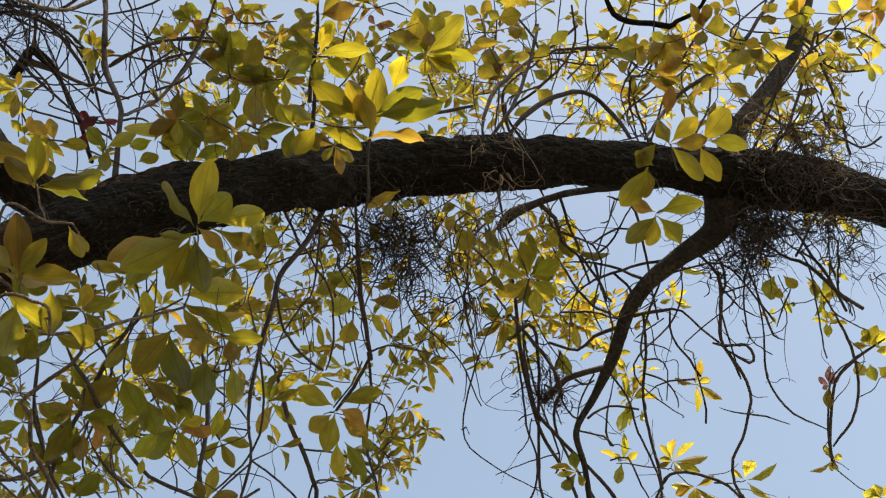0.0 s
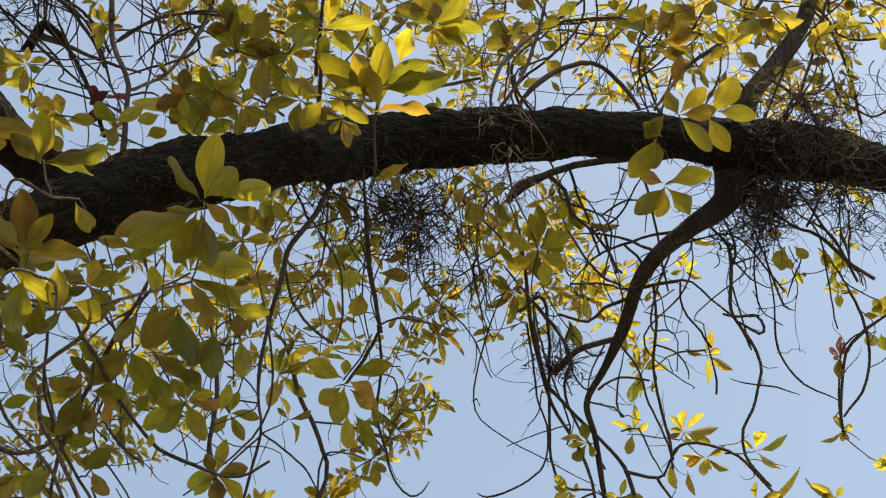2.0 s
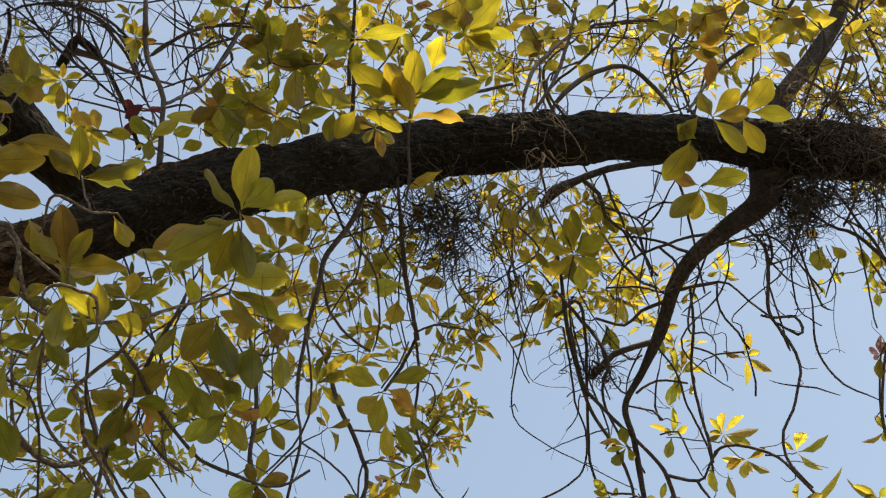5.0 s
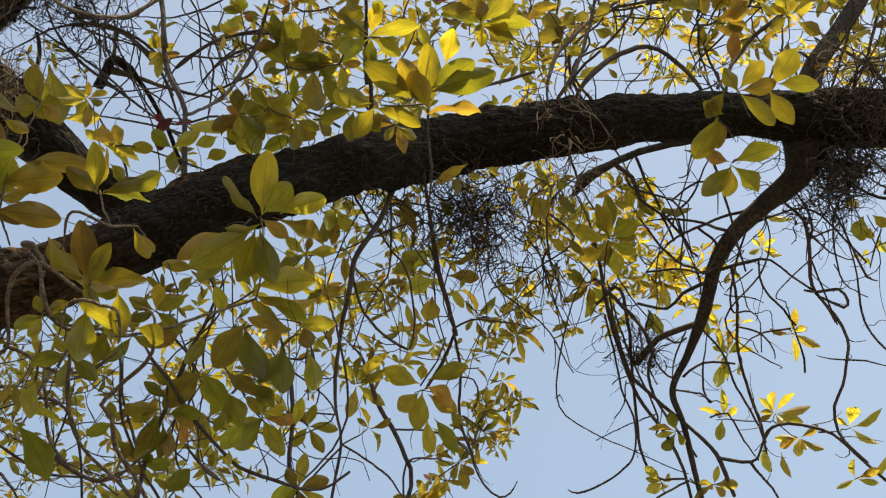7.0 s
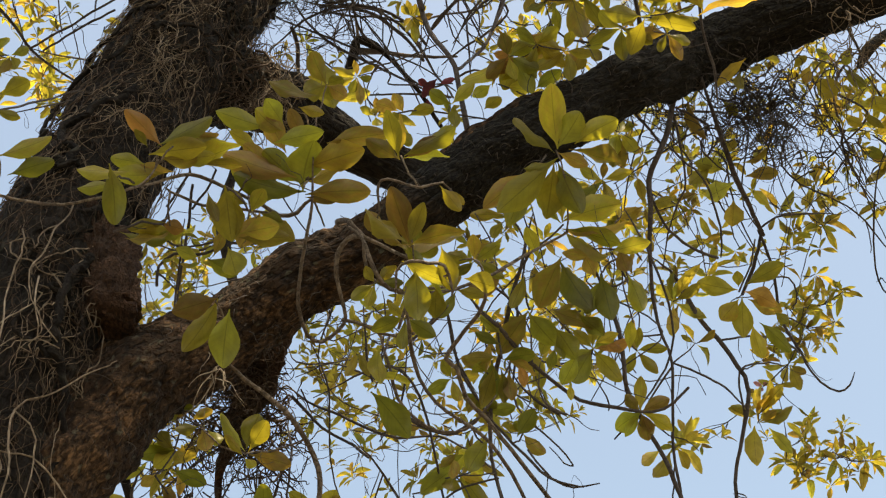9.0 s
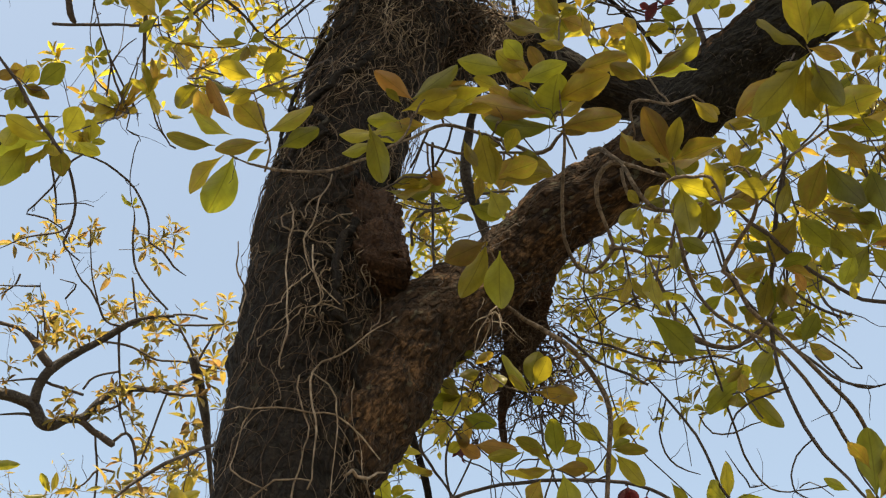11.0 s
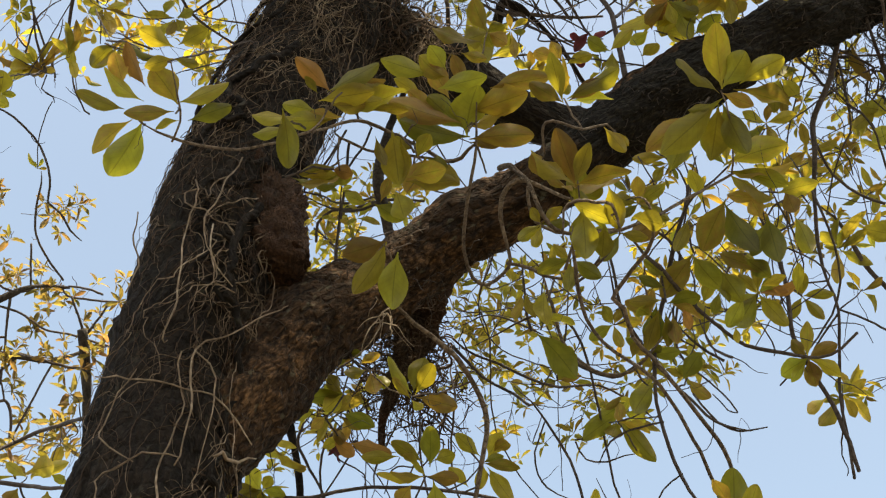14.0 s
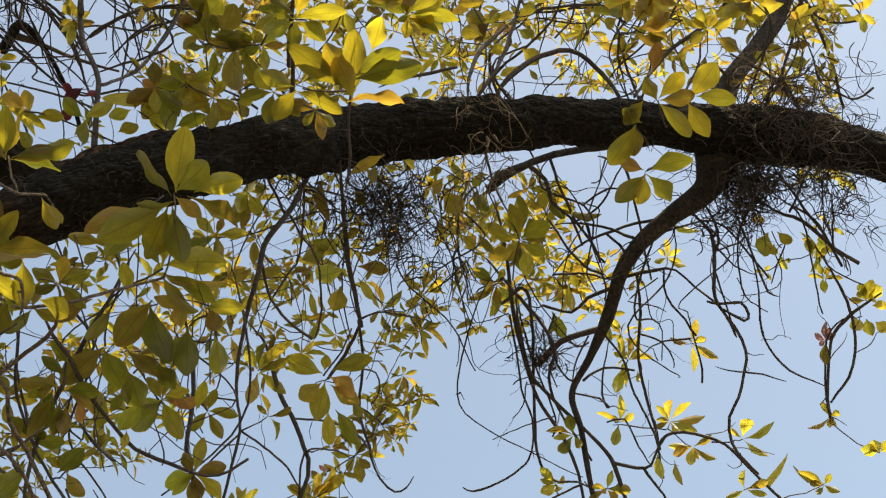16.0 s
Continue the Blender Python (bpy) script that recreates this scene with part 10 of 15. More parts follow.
tuft((-3.45,0.82,5.54), (-3.46,0.82,5.53), (-3.47,0.81,5.53), [((-3.467,0.799,5.528), (-3.483,0.669,5.548), 0.037), ((-3.47,0.8,5.524), (-3.536,0.672,5.488), 0.033), ((-3.498,0.737,5.523), (-3.522,0.772,5.458), 0.051), ((-3.476,0.803,5.532), (-3.504,0.689,5.464), 0.056), ((-3.446,0.784,5.548), (-3.5,0.817,5.509), 0.056), ((-3.465,0.804,5.531), (-3.435,0.741,5.577), 0.033), ((-3.335,0.842,5.615), (-3.405,0.895,5.59), 0.047), ((-3.457,0.812,5.537), (-3.239,0.853,5.607), 0.033), ((-3.453,0.814,5.533), (-3.304,0.93,5.69), 0.033), ((-3.455,0.805,5.525), (-3.396,0.795,5.635), 0.037), ((-3.469,0.812,5.537), (-3.393,0.847,5.568), 0.028)])
tuft((-3.86,1.05,6.09), (-3.85,1.07,6.1), (-3.84,1.09,6.11), [((-3.839,1.084,6.111), (-3.831,1.04,6.104), 0.027), ((-3.83,1.087,6.1), (-3.819,1.133,6.089), 0.027), ((-3.841,1.087,6.118), (-3.797,1.059,6.129), 0.024), ((-3.832,1.091,6.1), (-3.824,1.176,6.068), 0.027)])
tuft((-3.76,0.89,6.21), (-3.73,0.95,6.21), (-3.7,1.01,6.24), [((-3.695,1.004,6.235), (-3.682,0.952,6.254), 0.032), ((-3.697,1.011,6.24), (-3.649,1.036,6.252), 0.032), ((-3.7,1.014,6.242), (-3.672,1.079,6.251), 0.032), ((-3.705,1.008,6.242), (-3.737,0.975,6.226), 0.032), ((-3.699,1.01,6.233), (-3.726,1.036,6.184), 0.032), ((-3.695,1.001,6.23), (-3.723,0.91,6.217), 0.032)])
tuft((-3.51,0.93,5.46), (-3.68,0.99,5.42), (-3.84,1.08,5.45), [((-3.843,1.074,5.451), (-3.843,1.015,5.478), 0.020), ((-3.842,1.078,5.453), (-3.796,1.071,5.475), 0.020), ((-3.849,1.082,5.458), (-3.83,1.112,5.47), 0.017), ((-3.848,1.078,5.456), (-3.839,1.052,5.473), 0.017)])
tuft((-2.92,0.93,6.24), (-2.86,0.89,6.11), (-2.79,0.88,6.04), [((-2.767,0.857,6.048), (-2.852,0.745,6.077), 0.037), ((-2.789,0.874,6.052), (-2.754,0.775,6.054), 0.047), ((-2.794,0.875,6.049), (-2.855,0.791,6.034), 0.033), ((-2.767,0.868,6.061), (-2.706,0.796,6.087), 0.070), ((-2.778,0.884,6.05), (-2.64,0.968,6.124), 0.056), ((-2.786,0.882,6.053), (-2.724,0.903,6.097), 0.047), ((-2.794,0.876,6.05), (-2.83,0.809,5.997), 0.028), ((-2.773,0.875,6.036), (-2.678,0.858,6.089), 0.037)])
tuft((-2.79,0.88,6.04), (-2.77,0.96,6.01), (-2.78,1.04,6.01), [((-2.783,1.031,6.018), (-2.79,0.929,6.008), 0.040), ((-2.788,1.033,6.019), (-2.83,0.948,5.965), 0.051), ((-2.78,1.036,6.024), (-2.705,1.01,6.059), 0.051), ((-2.78,1.04,6.021), (-2.725,1.084,6.045), 0.056), ((-2.787,1.039,6.019), (-2.835,1.051,5.984), 0.037), ((-2.775,1.037,6), (-2.799,1.09,5.956), 0.033), ((-2.787,1.037,6.018), (-2.821,1.018,5.964), 0.033)])
shoot_end = twig(tree, [(-2.574,0.142,4.483,0.0029), (-2.399,0.13,4.582,0.0026), (-2.232,0.183,4.771,0.0023)])
cluster(shoot_end, [((-2.3,0.203,4.71), (-2.228,0.171,4.757), 0.071), ((-2.276,0.296,4.728), (-2.293,0.211,4.718), 0.037), ((-2.23,0.179,4.773), (-2.213,0.112,4.824), 0.068), ((-2.203,0.159,4.8), (-2.259,0.174,4.733), 0.041)])
shoot_end = twig(tree, [(-2.337,0.15,4.653,0.0029), (-2.399,0.235,4.669,0.0026), (-2.48,0.303,4.729,0.0023)])
cluster(shoot_end, [((-2.487,0.297,4.731), (-2.397,0.238,4.777), 0.070), ((-2.473,0.302,4.727), (-2.435,0.29,4.784), 0.028), ((-2.475,0.3,4.728), (-2.448,0.246,4.769), 0.039)])
shoot_end = twig(tree, [(-2.232,0.183,4.771,0.0029), (-2.27,0.263,4.906,0.0026), (-2.352,0.296,5.117,0.0023)])
cluster(shoot_end, [((-2.313,0.193,5.137), (-2.372,0.287,5.133), 0.063), ((-2.349,0.291,5.107), (-2.352,0.391,5.061), 0.056), ((-2.374,0.399,5.098), (-2.32,0.442,5.106), 0.037), ((-2.413,0.28,5.065), (-2.39,0.262,5.082), 0.026)], "orange")
cluster(shoot_end, [((-2.36,0.267,5.111), (-2.37,0.186,5.136), 0.041)])
tuft((-3.09,0.34,5.77), (-3.03,0.44,5.72), (-2.94,0.52,5.71), [((-2.942,0.516,5.713), (-2.949,0.457,5.734), 0.040), ((-2.942,0.519,5.71), (-2.963,0.513,5.691), 0.039), ((-2.939,0.514,5.7), (-3.017,0.448,5.688), 0.054), ((-2.95,0.515,5.71), (-3.066,0.433,5.671), 0.054), ((-2.941,0.52,5.719), (-2.886,0.512,5.757), 0.036), ((-2.944,0.518,5.708), (-3.003,0.492,5.677), 0.031)])
tuft((-2.94,0.52,5.71), (-2.88,0.59,5.73), (-2.8,0.65,5.78), [((-2.811,0.651,5.794), (-2.833,0.597,5.781), 0.031), ((-2.804,0.652,5.777), (-2.874,0.654,5.75), 0.027), ((-2.817,0.655,5.787), (-2.943,0.663,5.683), 0.002)])
tuft((-3.06,0.69,4.98), (-2.91,0.66,5.06), (-2.76,0.65,5.22), [((-2.761,0.649,5.223), (-2.774,0.547,5.28), 0.093), ((-2.746,0.649,5.231), (-2.668,0.615,5.319), 0.085), ((-2.754,0.655,5.223), (-2.707,0.685,5.236), 0.032), ((-2.76,0.659,5.235), (-2.677,0.721,5.252), 0.036), ((-2.763,0.659,5.234), (-2.734,0.732,5.249), 0.032), ((-2.763,0.652,5.223), (-2.823,0.62,5.172), 0.040), ((-2.758,0.657,5.222), (-2.775,0.715,5.216), 0.036)])
tuft((-2.76,0.65,5.22), (-2.86,0.71,5.27), (-2.93,0.79,5.37), [((-2.928,0.791,5.379), (-2.962,0.88,5.313), 0.064), ((-2.937,0.794,5.38), (-2.968,0.791,5.333), 0.055), ((-2.924,0.795,5.373), (-2.892,0.848,5.419), 0.038), ((-2.921,0.795,5.367), (-2.89,0.869,5.376), 0.025), ((-2.934,0.789,5.379), (-2.946,0.711,5.361), 0.038), ((-2.926,0.789,5.368), (-2.961,0.759,5.35), 0.038)])
tuft((-2.93,0.79,5.37), (-2.86,0.9,5.37), (-2.8,1,5.42), [((-2.819,0.968,5.419), (-2.75,0.943,5.445), 0.047), ((-2.8,0.998,5.417), (-2.869,0.92,5.429), 0.042), ((-2.844,0.979,5.385), (-2.904,0.95,5.336), 0.038), ((-2.789,1.004,5.415), (-2.732,1.036,5.44), 0.042), ((-2.799,1.007,5.42), (-2.801,1.053,5.397), 0.057), ((-2.806,1.004,5.42), (-2.897,0.992,5.371), 0.038), ((-2.795,1.003,5.41), (-2.839,1.027,5.378), 0.042)])
tuft((-3.2,0.82,5.77), (-3.11,0.84,5.74), (-3.02,0.83,5.75), [((-3.028,0.834,5.756), (-3.022,0.792,5.765), 0.027), ((-3.016,0.834,5.745), (-2.956,0.839,5.776), 0.023), ((-3.019,0.834,5.738), (-3.05,0.848,5.713), 0.027), ((-3.018,0.834,5.744), (-3.007,0.833,5.768), 0.021)])
tuft((-3,0.47,5.72), (-3.07,0.52,5.69), (-3.14,0.58,5.71), [((-3.135,0.581,5.706), (-3.146,0.548,5.724), 0.027), ((-3.13,0.583,5.705), (-3.098,0.582,5.722), 0.032), ((-3.144,0.585,5.717), (-3.155,0.586,5.693), 0.027), ((-3.144,0.582,5.713), (-3.193,0.545,5.696), 0.027), ((-3.14,0.587,5.713), (-3.133,0.635,5.697), 0.027)])
tuft((-3.46,0.72,5.74), (-3.47,0.69,5.74), (-3.47,0.65,5.74), [((-3.475,0.647,5.746), (-3.504,0.609,5.723), 0.033), ((-3.47,0.646,5.745), (-3.461,0.598,5.766), 0.033), ((-3.474,0.652,5.748), (-3.469,0.698,5.748), 0.043), ((-3.462,0.646,5.74), (-3.43,0.634,5.804), 0.033), ((-3.473,0.652,5.751), (-3.442,0.685,5.786), 0.033), ((-3.474,0.65,5.745), (-3.501,0.673,5.72), 0.029)])
tuft((-3.47,0.81,5.53), (-3.47,0.81,5.54), (-3.48,0.81,5.55), [((-3.483,0.805,5.553), (-3.53,0.728,5.501), 0.037), ((-3.48,0.807,5.55), (-3.55,0.782,5.528), 0.042), ((-3.47,0.809,5.542), (-3.499,0.842,5.528), 0.042), ((-3.472,0.804,5.548), (-3.465,0.739,5.555), 0.033), ((-3.47,0.809,5.548), (-3.446,0.824,5.572), 0.037), ((-3.475,0.803,5.54), (-3.567,0.739,5.491), 0.056), ((-3.47,0.812,5.546), (-3.452,0.873,5.546), 0.037)])
tuft((-3.34,0.79,5.36), (-3.29,0.81,5.38), (-3.24,0.84,5.42), [((-3.25,0.841,5.426), (-3.273,0.907,5.405), 0.045), ((-3.25,0.835,5.43), (-3.24,0.797,5.421), 0.036), ((-3.24,0.835,5.424), (-3.194,0.829,5.473), 0.040), ((-3.239,0.83,5.419), (-3.242,0.762,5.463), 0.036), ((-3.237,0.834,5.426), (-3.161,0.822,5.523), 0.031), ((-3.234,0.83,5.42), (-3.155,0.756,5.478), 0.040)])
shoot_end = twig(tree, [(-2.834,0.591,4.513,0.0029), (-2.828,0.594,4.529,0.0026), (-2.822,0.59,4.553,0.0023)])
cluster(shoot_end, [((-2.826,0.591,4.563), (-2.762,0.566,4.587), 0.058), ((-2.826,0.589,4.559), (-2.82,0.553,4.576), 0.043), ((-2.824,0.586,4.556), (-2.817,0.5,4.558), 0.040), ((-2.813,0.59,4.546), (-2.794,0.617,4.575), 0.025), ((-2.831,0.59,4.56), (-2.862,0.559,4.538), 0.043)])
tuft((-2.75,1.28,6.11), (-2.68,1.23,6.2), (-2.59,1.23,6.35), [((-2.586,1.229,6.353), (-2.59,1.157,6.397), 0.029), ((-2.587,1.232,6.357), (-2.56,1.183,6.368), 0.029), ((-2.588,1.237,6.355), (-2.585,1.258,6.344), 0.029), ((-2.589,1.233,6.35), (-2.635,1.212,6.343), 0.029), ((-2.583,1.235,6.351), (-2.545,1.261,6.376), 0.024)])
tuft((-2.59,1.23,6.35), (-2.5,1.28,6.36), (-2.42,1.34,6.41), [((-2.412,1.334,6.406), (-2.433,1.291,6.429), 0.029), ((-2.414,1.342,6.412), (-2.405,1.392,6.412), 0.034), ((-2.411,1.337,6.41), (-2.364,1.328,6.428), 0.029), ((-2.421,1.341,6.418), (-2.45,1.338,6.385), 0.029)])
shoot_end = twig(tree, [(-1.631,1.031,5.088,0.0029), (-1.585,1.032,5.022,0.0026), (-1.544,1.053,4.984,0.0023)])
cluster(shoot_end, [((-1.545,1.042,4.998), (-1.641,0.883,4.936), 0.068), ((-1.542,1.048,4.974), (-1.589,1.029,4.985), 0.051), ((-1.545,1.054,4.985), (-1.551,1.073,4.964), 0.033), ((-1.544,1.048,4.984), (-1.563,0.981,5.018), 0.051), ((-1.538,1.051,4.977), (-1.503,1.062,4.996), 0.041)])
tuft((-2.44,1.94,5.81), (-2.35,1.96,5.72), (-2.25,1.98,5.68), [((-2.161,1.846,5.806), (-2.209,2.036,5.686), 0.134), ((-2.281,1.921,5.695), (-2.417,1.861,5.706), 0.076), ((-2.192,1.961,5.715), (-2.053,1.985,5.74), 0.058), ((-2.196,2.024,5.7), (-2.046,2.067,5.695), 0.067)])
tuft((-1.38,3.47,4.61), (-1.39,3.48,4.6), (-1.4,3.5,4.6), [((-1.399,3.476,4.609), (-1.461,3.423,4.66), 0.038), ((-1.393,3.493,4.601), (-1.349,3.437,4.671), 0.038), ((-1.391,3.501,4.608), (-1.276,3.463,4.697), 0.051), ((-1.387,3.499,4.596), (-1.247,3.523,4.574), 0.047), ((-1.409,3.489,4.584), (-1.475,3.56,4.515), 0.081), ((-1.372,3.525,4.58), (-1.348,3.621,4.514), 0.055), ((-1.389,3.492,4.593), (-1.32,3.498,4.617), 0.042)])
tuft((-1.44,2.88,4.13), (-1.46,2.92,4.16), (-1.47,2.97,4.2), [((-1.519,2.956,4.204), (-1.597,2.917,4.149), 0.048), ((-1.494,2.963,4.187), (-1.56,2.974,4.113), 0.067), ((-1.471,2.965,4.204), (-1.427,2.959,4.229), 0.037), ((-1.467,2.963,4.201), (-1.386,2.981,4.213), 0.037), ((-1.474,2.98,4.207), (-1.41,3.049,4.138), 0.048), ((-1.472,2.973,4.212), (-1.398,2.99,4.269), 0.030), ((-1.474,2.971,4.2), (-1.456,3.005,4.123), 0.045)])
sprig((-1.03,3.51,5.28), (-1.05,3.47,5.26), (-1.07,3.43,5.25), (0.56,0.26,1), 7, 0.081)
sprig((-0.93,3.43,5.3), (-0.94,3.4,5.3), (-0.96,3.36,5.32), (-0.77,0.15,1), 7, 0.081)
sprig((-0.96,3.36,5.32), (-0.93,3.38,5.38), (-0.89,3.39,5.48), (-0.06,0.25,1), 7, 0.083)
sprig((-0.86,3.33,5.21), (-0.88,3.35,5.2), (-0.91,3.36,5.2), (0,-0.08,1), 7, 0.080)
sprig((-1.36,3.6,4.85), (-1.35,3.63,4.85), (-1.35,3.65,4.86), (-0.81,0.88,1), 7, 0.081)
sprig((-1.23,3.63,4.95), (-1.22,3.59,4.96), (-1.21,3.55,4.98), (0.67,0.43,1), 7, 0.080)
sprig((-1.21,3.55,4.98), (-1.16,3.54,4.99), (-1.12,3.51,5.02), (0.53,0.15,1), 7, 0.080)
sprig((-1.16,3.54,4.99), (-1.14,3.57,4.94), (-1.11,3.6,4.91), (0.16,-0.31,1), 7, 0.080)
sprig((-1.35,3.65,4.86), (-1.43,3.83,4.79), (-1.53,4.01,4.79), (0.43,0.16,1), 7, 0.085)
sprig((-1.46,3.89,4.79), (-1.44,3.91,4.68), (-1.42,3.92,4.61), (0.07,0.31,1), 7, 0.082)
sprig((-1.43,3.92,4.65), (-1.37,3.92,4.66), (-1.31,3.95,4.7), (0.19,-0.13,1), 7, 0.082)
sprig((-1.31,3.95,4.7), (-1.25,3.9,4.6), (-1.17,3.89,4.55), (0.79,0.83,1), 7, 0.080)
sprig((-1.48,3.92,4.79), (-1.44,3.94,4.8), (-1.41,3.96,4.83), (-0.09,0.53,1), 7, 0.084)
sprig((-1.12,3.51,5.02), (-1.04,3.51,4.99), (-0.96,3.5,4.99), (-0.12,0.44,1), 7, 0.079)
sprig((-1.22,3.57,4.97), (-1.26,3.55,4.95), (-1.3,3.53,4.95), (0.27,0.22,1), 7, 0.080)
shoot_end = twig(vine, [(-1.359,1.873,4.078,0.0029), (-1.378,1.851,4.062,0.0026), (-1.386,1.824,4.058,0.0023)], VINE)
cluster(shoot_end, [((-1.387,1.82,4.052), (-1.445,1.824,4.038), 0.028), ((-1.389,1.82,4.059), (-1.434,1.77,4.074), 0.037), ((-1.388,1.826,4.068), (-1.343,1.771,4.094), 0.040), ((-1.379,1.82,4.054), (-1.311,1.837,4.084), 0.037), ((-1.384,1.827,4.056), (-1.348,1.901,4.046), 0.034)])
shoot_end = twig(vine, [(-1.589,1.815,3.914,0.0029), (-1.565,1.768,3.88,0.0026), (-1.535,1.725,3.87,0.0023)], VINE)
cluster(shoot_end, [((-1.529,1.722,3.867), (-1.482,1.731,3.886), 0.027), ((-1.532,1.73,3.868), (-1.496,1.799,3.836), 0.042), ((-1.542,1.733,3.873), (-1.564,1.76,3.794), 0.034), ((-1.534,1.717,3.861), (-1.607,1.681,3.837), 0.043), ((-1.531,1.717,3.864), (-1.557,1.683,3.893), 0.027)])
shoot_end = twig(vine, [(-1.474,1.58,3.848,0.0029), (-1.486,1.576,3.843,0.0026), (-1.495,1.568,3.843,0.0023)], VINE)
cluster(shoot_end, [((-1.502,1.574,3.848), (-1.526,1.583,3.792), 0.029), ((-1.502,1.57,3.846), (-1.554,1.545,3.809), 0.033), ((-1.49,1.56,3.838), (-1.499,1.527,3.863), 0.026), ((-1.49,1.567,3.843), (-1.44,1.58,3.878), 0.030), ((-1.493,1.572,3.845), (-1.445,1.616,3.843), 0.033)])
shoot_end = twig(tree, [(-1.222,2.231,4.481,0.0029), (-1.187,2.207,4.505,0.0026), (-1.165,2.172,4.55,0.0023)])
cluster(shoot_end, [((-1.173,2.178,4.555), (-1.261,2.192,4.534), 0.036), ((-1.167,2.168,4.549), (-1.209,2.125,4.58), 0.034), ((-1.163,2.17,4.551), (-1.135,2.144,4.581), 0.025), ((-1.161,2.176,4.553), (-1.088,2.216,4.568), 0.036), ((-1.164,2.173,4.543), (-1.171,2.225,4.491), 0.034)])
tuft((-1.16,2.48,4.73), (-1.18,2.48,4.74), (-1.2,2.5,4.76), [((-1.209,2.508,4.765), (-1.219,2.545,4.701), 0.028), ((-1.21,2.502,4.761), (-1.269,2.504,4.726), 0.030), ((-1.209,2.496,4.756), (-1.291,2.497,4.76), 0.037), ((-1.203,2.494,4.761), (-1.183,2.455,4.828), 0.041), ((-1.199,2.5,4.758), (-1.108,2.53,4.733), 0.043)])
shoot_end = twig(tree, [(-1.754,2.245,4.171,0.0029), (-1.774,2.24,4.162,0.0026), (-1.791,2.228,4.161,0.0023)])
cluster(shoot_end, [((-1.789,2.228,4.164), (-1.758,2.214,4.197), 0.031), ((-1.79,2.235,4.166), (-1.737,2.286,4.185), 0.039), ((-1.789,2.227,4.154), (-1.795,2.263,4.091), 0.034), ((-1.794,2.224,4.157), (-1.872,2.203,4.142), 0.041), ((-1.795,2.23,4.169), (-1.804,2.188,4.206), 0.037)])
shoot_end = twig(tree, [(-1.628,2.329,4.135,0.0029), (-1.591,2.34,4.157,0.0026), (-1.558,2.358,4.199,0.0023)])
cluster(shoot_end, [((-1.563,2.362,4.2), (-1.597,2.359,4.144), 0.025), ((-1.56,2.355,4.199), (-1.599,2.32,4.202), 0.029), ((-1.552,2.352,4.197), (-1.516,2.345,4.256), 0.041), ((-1.56,2.367,4.205), (-1.522,2.41,4.19), 0.031), ((-1.559,2.358,4.192), (-1.595,2.384,4.12), 0.042)])
shoot_end = twig(vine_b, [(-1.597,1.41,4.174,0.0029), (-1.578,1.374,4.093,0.0026), (-1.545,1.349,4.043,0.0023)], VINE)
shoot_end = twig(vine_b, [(-1.752,1.063,4.028,0.0029), (-1.727,1.064,4.033,0.0026), (-1.703,1.061,4.049,0.0023)], VINE)
cluster(shoot_end, [((-1.732,1.132,4.063), (-1.601,1.173,4.101), 0.045), ((-1.741,1.086,4.058), (-1.66,1.161,4.064), 0.045), ((-1.639,1.158,4.116), (-1.679,1.106,4.103), 0.021), ((-1.649,1.165,4.097), (-1.705,1.12,4.104), 0.031), ((-1.699,1.154,4.065), (-1.625,1.212,4.072), 0.034), ((-1.718,1.097,4.066), (-1.644,1.138,4.131), 0.039)], young=False)
shoot_end = twig(vine_b, [(-1.761,1.368,4.128,0.0029), (-1.774,1.382,4.089,0.0026), (-1.779,1.4,4.065,0.0023)], VINE)
cluster(shoot_end, [((-1.888,1.356,4.023), (-1.866,1.435,4.001), 0.053), ((-1.894,1.328,4.012), (-1.929,1.287,4.023), 0.035), ((-1.868,1.357,4.025), (-1.827,1.345,4.075), 0.032)], young=False)
shoot_end = twig(vine_b, [(-1.811,1.167,3.957,0.0029), (-1.863,1.163,3.969,0.0026), (-1.914,1.166,4.004,0.0023)], VINE)
shoot_end = twig(vine, [(-1.95,1.81,3.745,0.0029), (-2.051,1.787,3.746,0.0026), (-2.154,1.784,3.79,0.0023)], VINE)
cluster(shoot_end, [((-2.143,1.779,3.805), (-2.105,1.763,3.892), 0.063), ((-2.148,1.793,3.806), (-2.063,1.771,3.851), 0.053), ((-2.147,1.803,3.794), (-2.076,1.888,3.782), 0.056), ((-2.155,1.779,3.803), (-2.16,1.68,3.863), 0.031), ((-2.156,1.779,3.783), (-2.152,1.715,3.816), 0.028), ((-2.156,1.79,3.779), (-2.143,1.819,3.756), 0.028)])
shoot_end = twig(vine, [(-2.154,1.784,3.79,0.0029), (-2.2,1.74,3.815,0.0026), (-2.244,1.695,3.87,0.0023)], VINE)
cluster(shoot_end, [((-2.242,1.698,3.864), (-2.25,1.737,3.818), 0.054), ((-2.241,1.718,3.874), (-2.217,1.75,3.826), 0.038), ((-2.248,1.683,3.87), (-2.297,1.661,3.858), 0.038), ((-2.252,1.665,3.884), (-2.201,1.683,3.913), 0.029)])
shoot_end = twig(tree, [(-2.244,1.695,3.87,0.0029), (-2.292,1.694,3.911,0.0026), (-2.338,1.68,3.98,0.0023)])
cluster(shoot_end, [((-2.335,1.68,3.981), (-2.309,1.687,4.009), 0.033), ((-2.341,1.681,3.983), (-2.348,1.656,3.984), 0.031), ((-2.34,1.68,3.979), (-2.372,1.667,3.952), 0.030), ((-2.344,1.686,3.986), (-2.343,1.696,3.964), 0.028), ((-2.333,1.68,3.978), (-2.305,1.706,3.984), 0.026)])
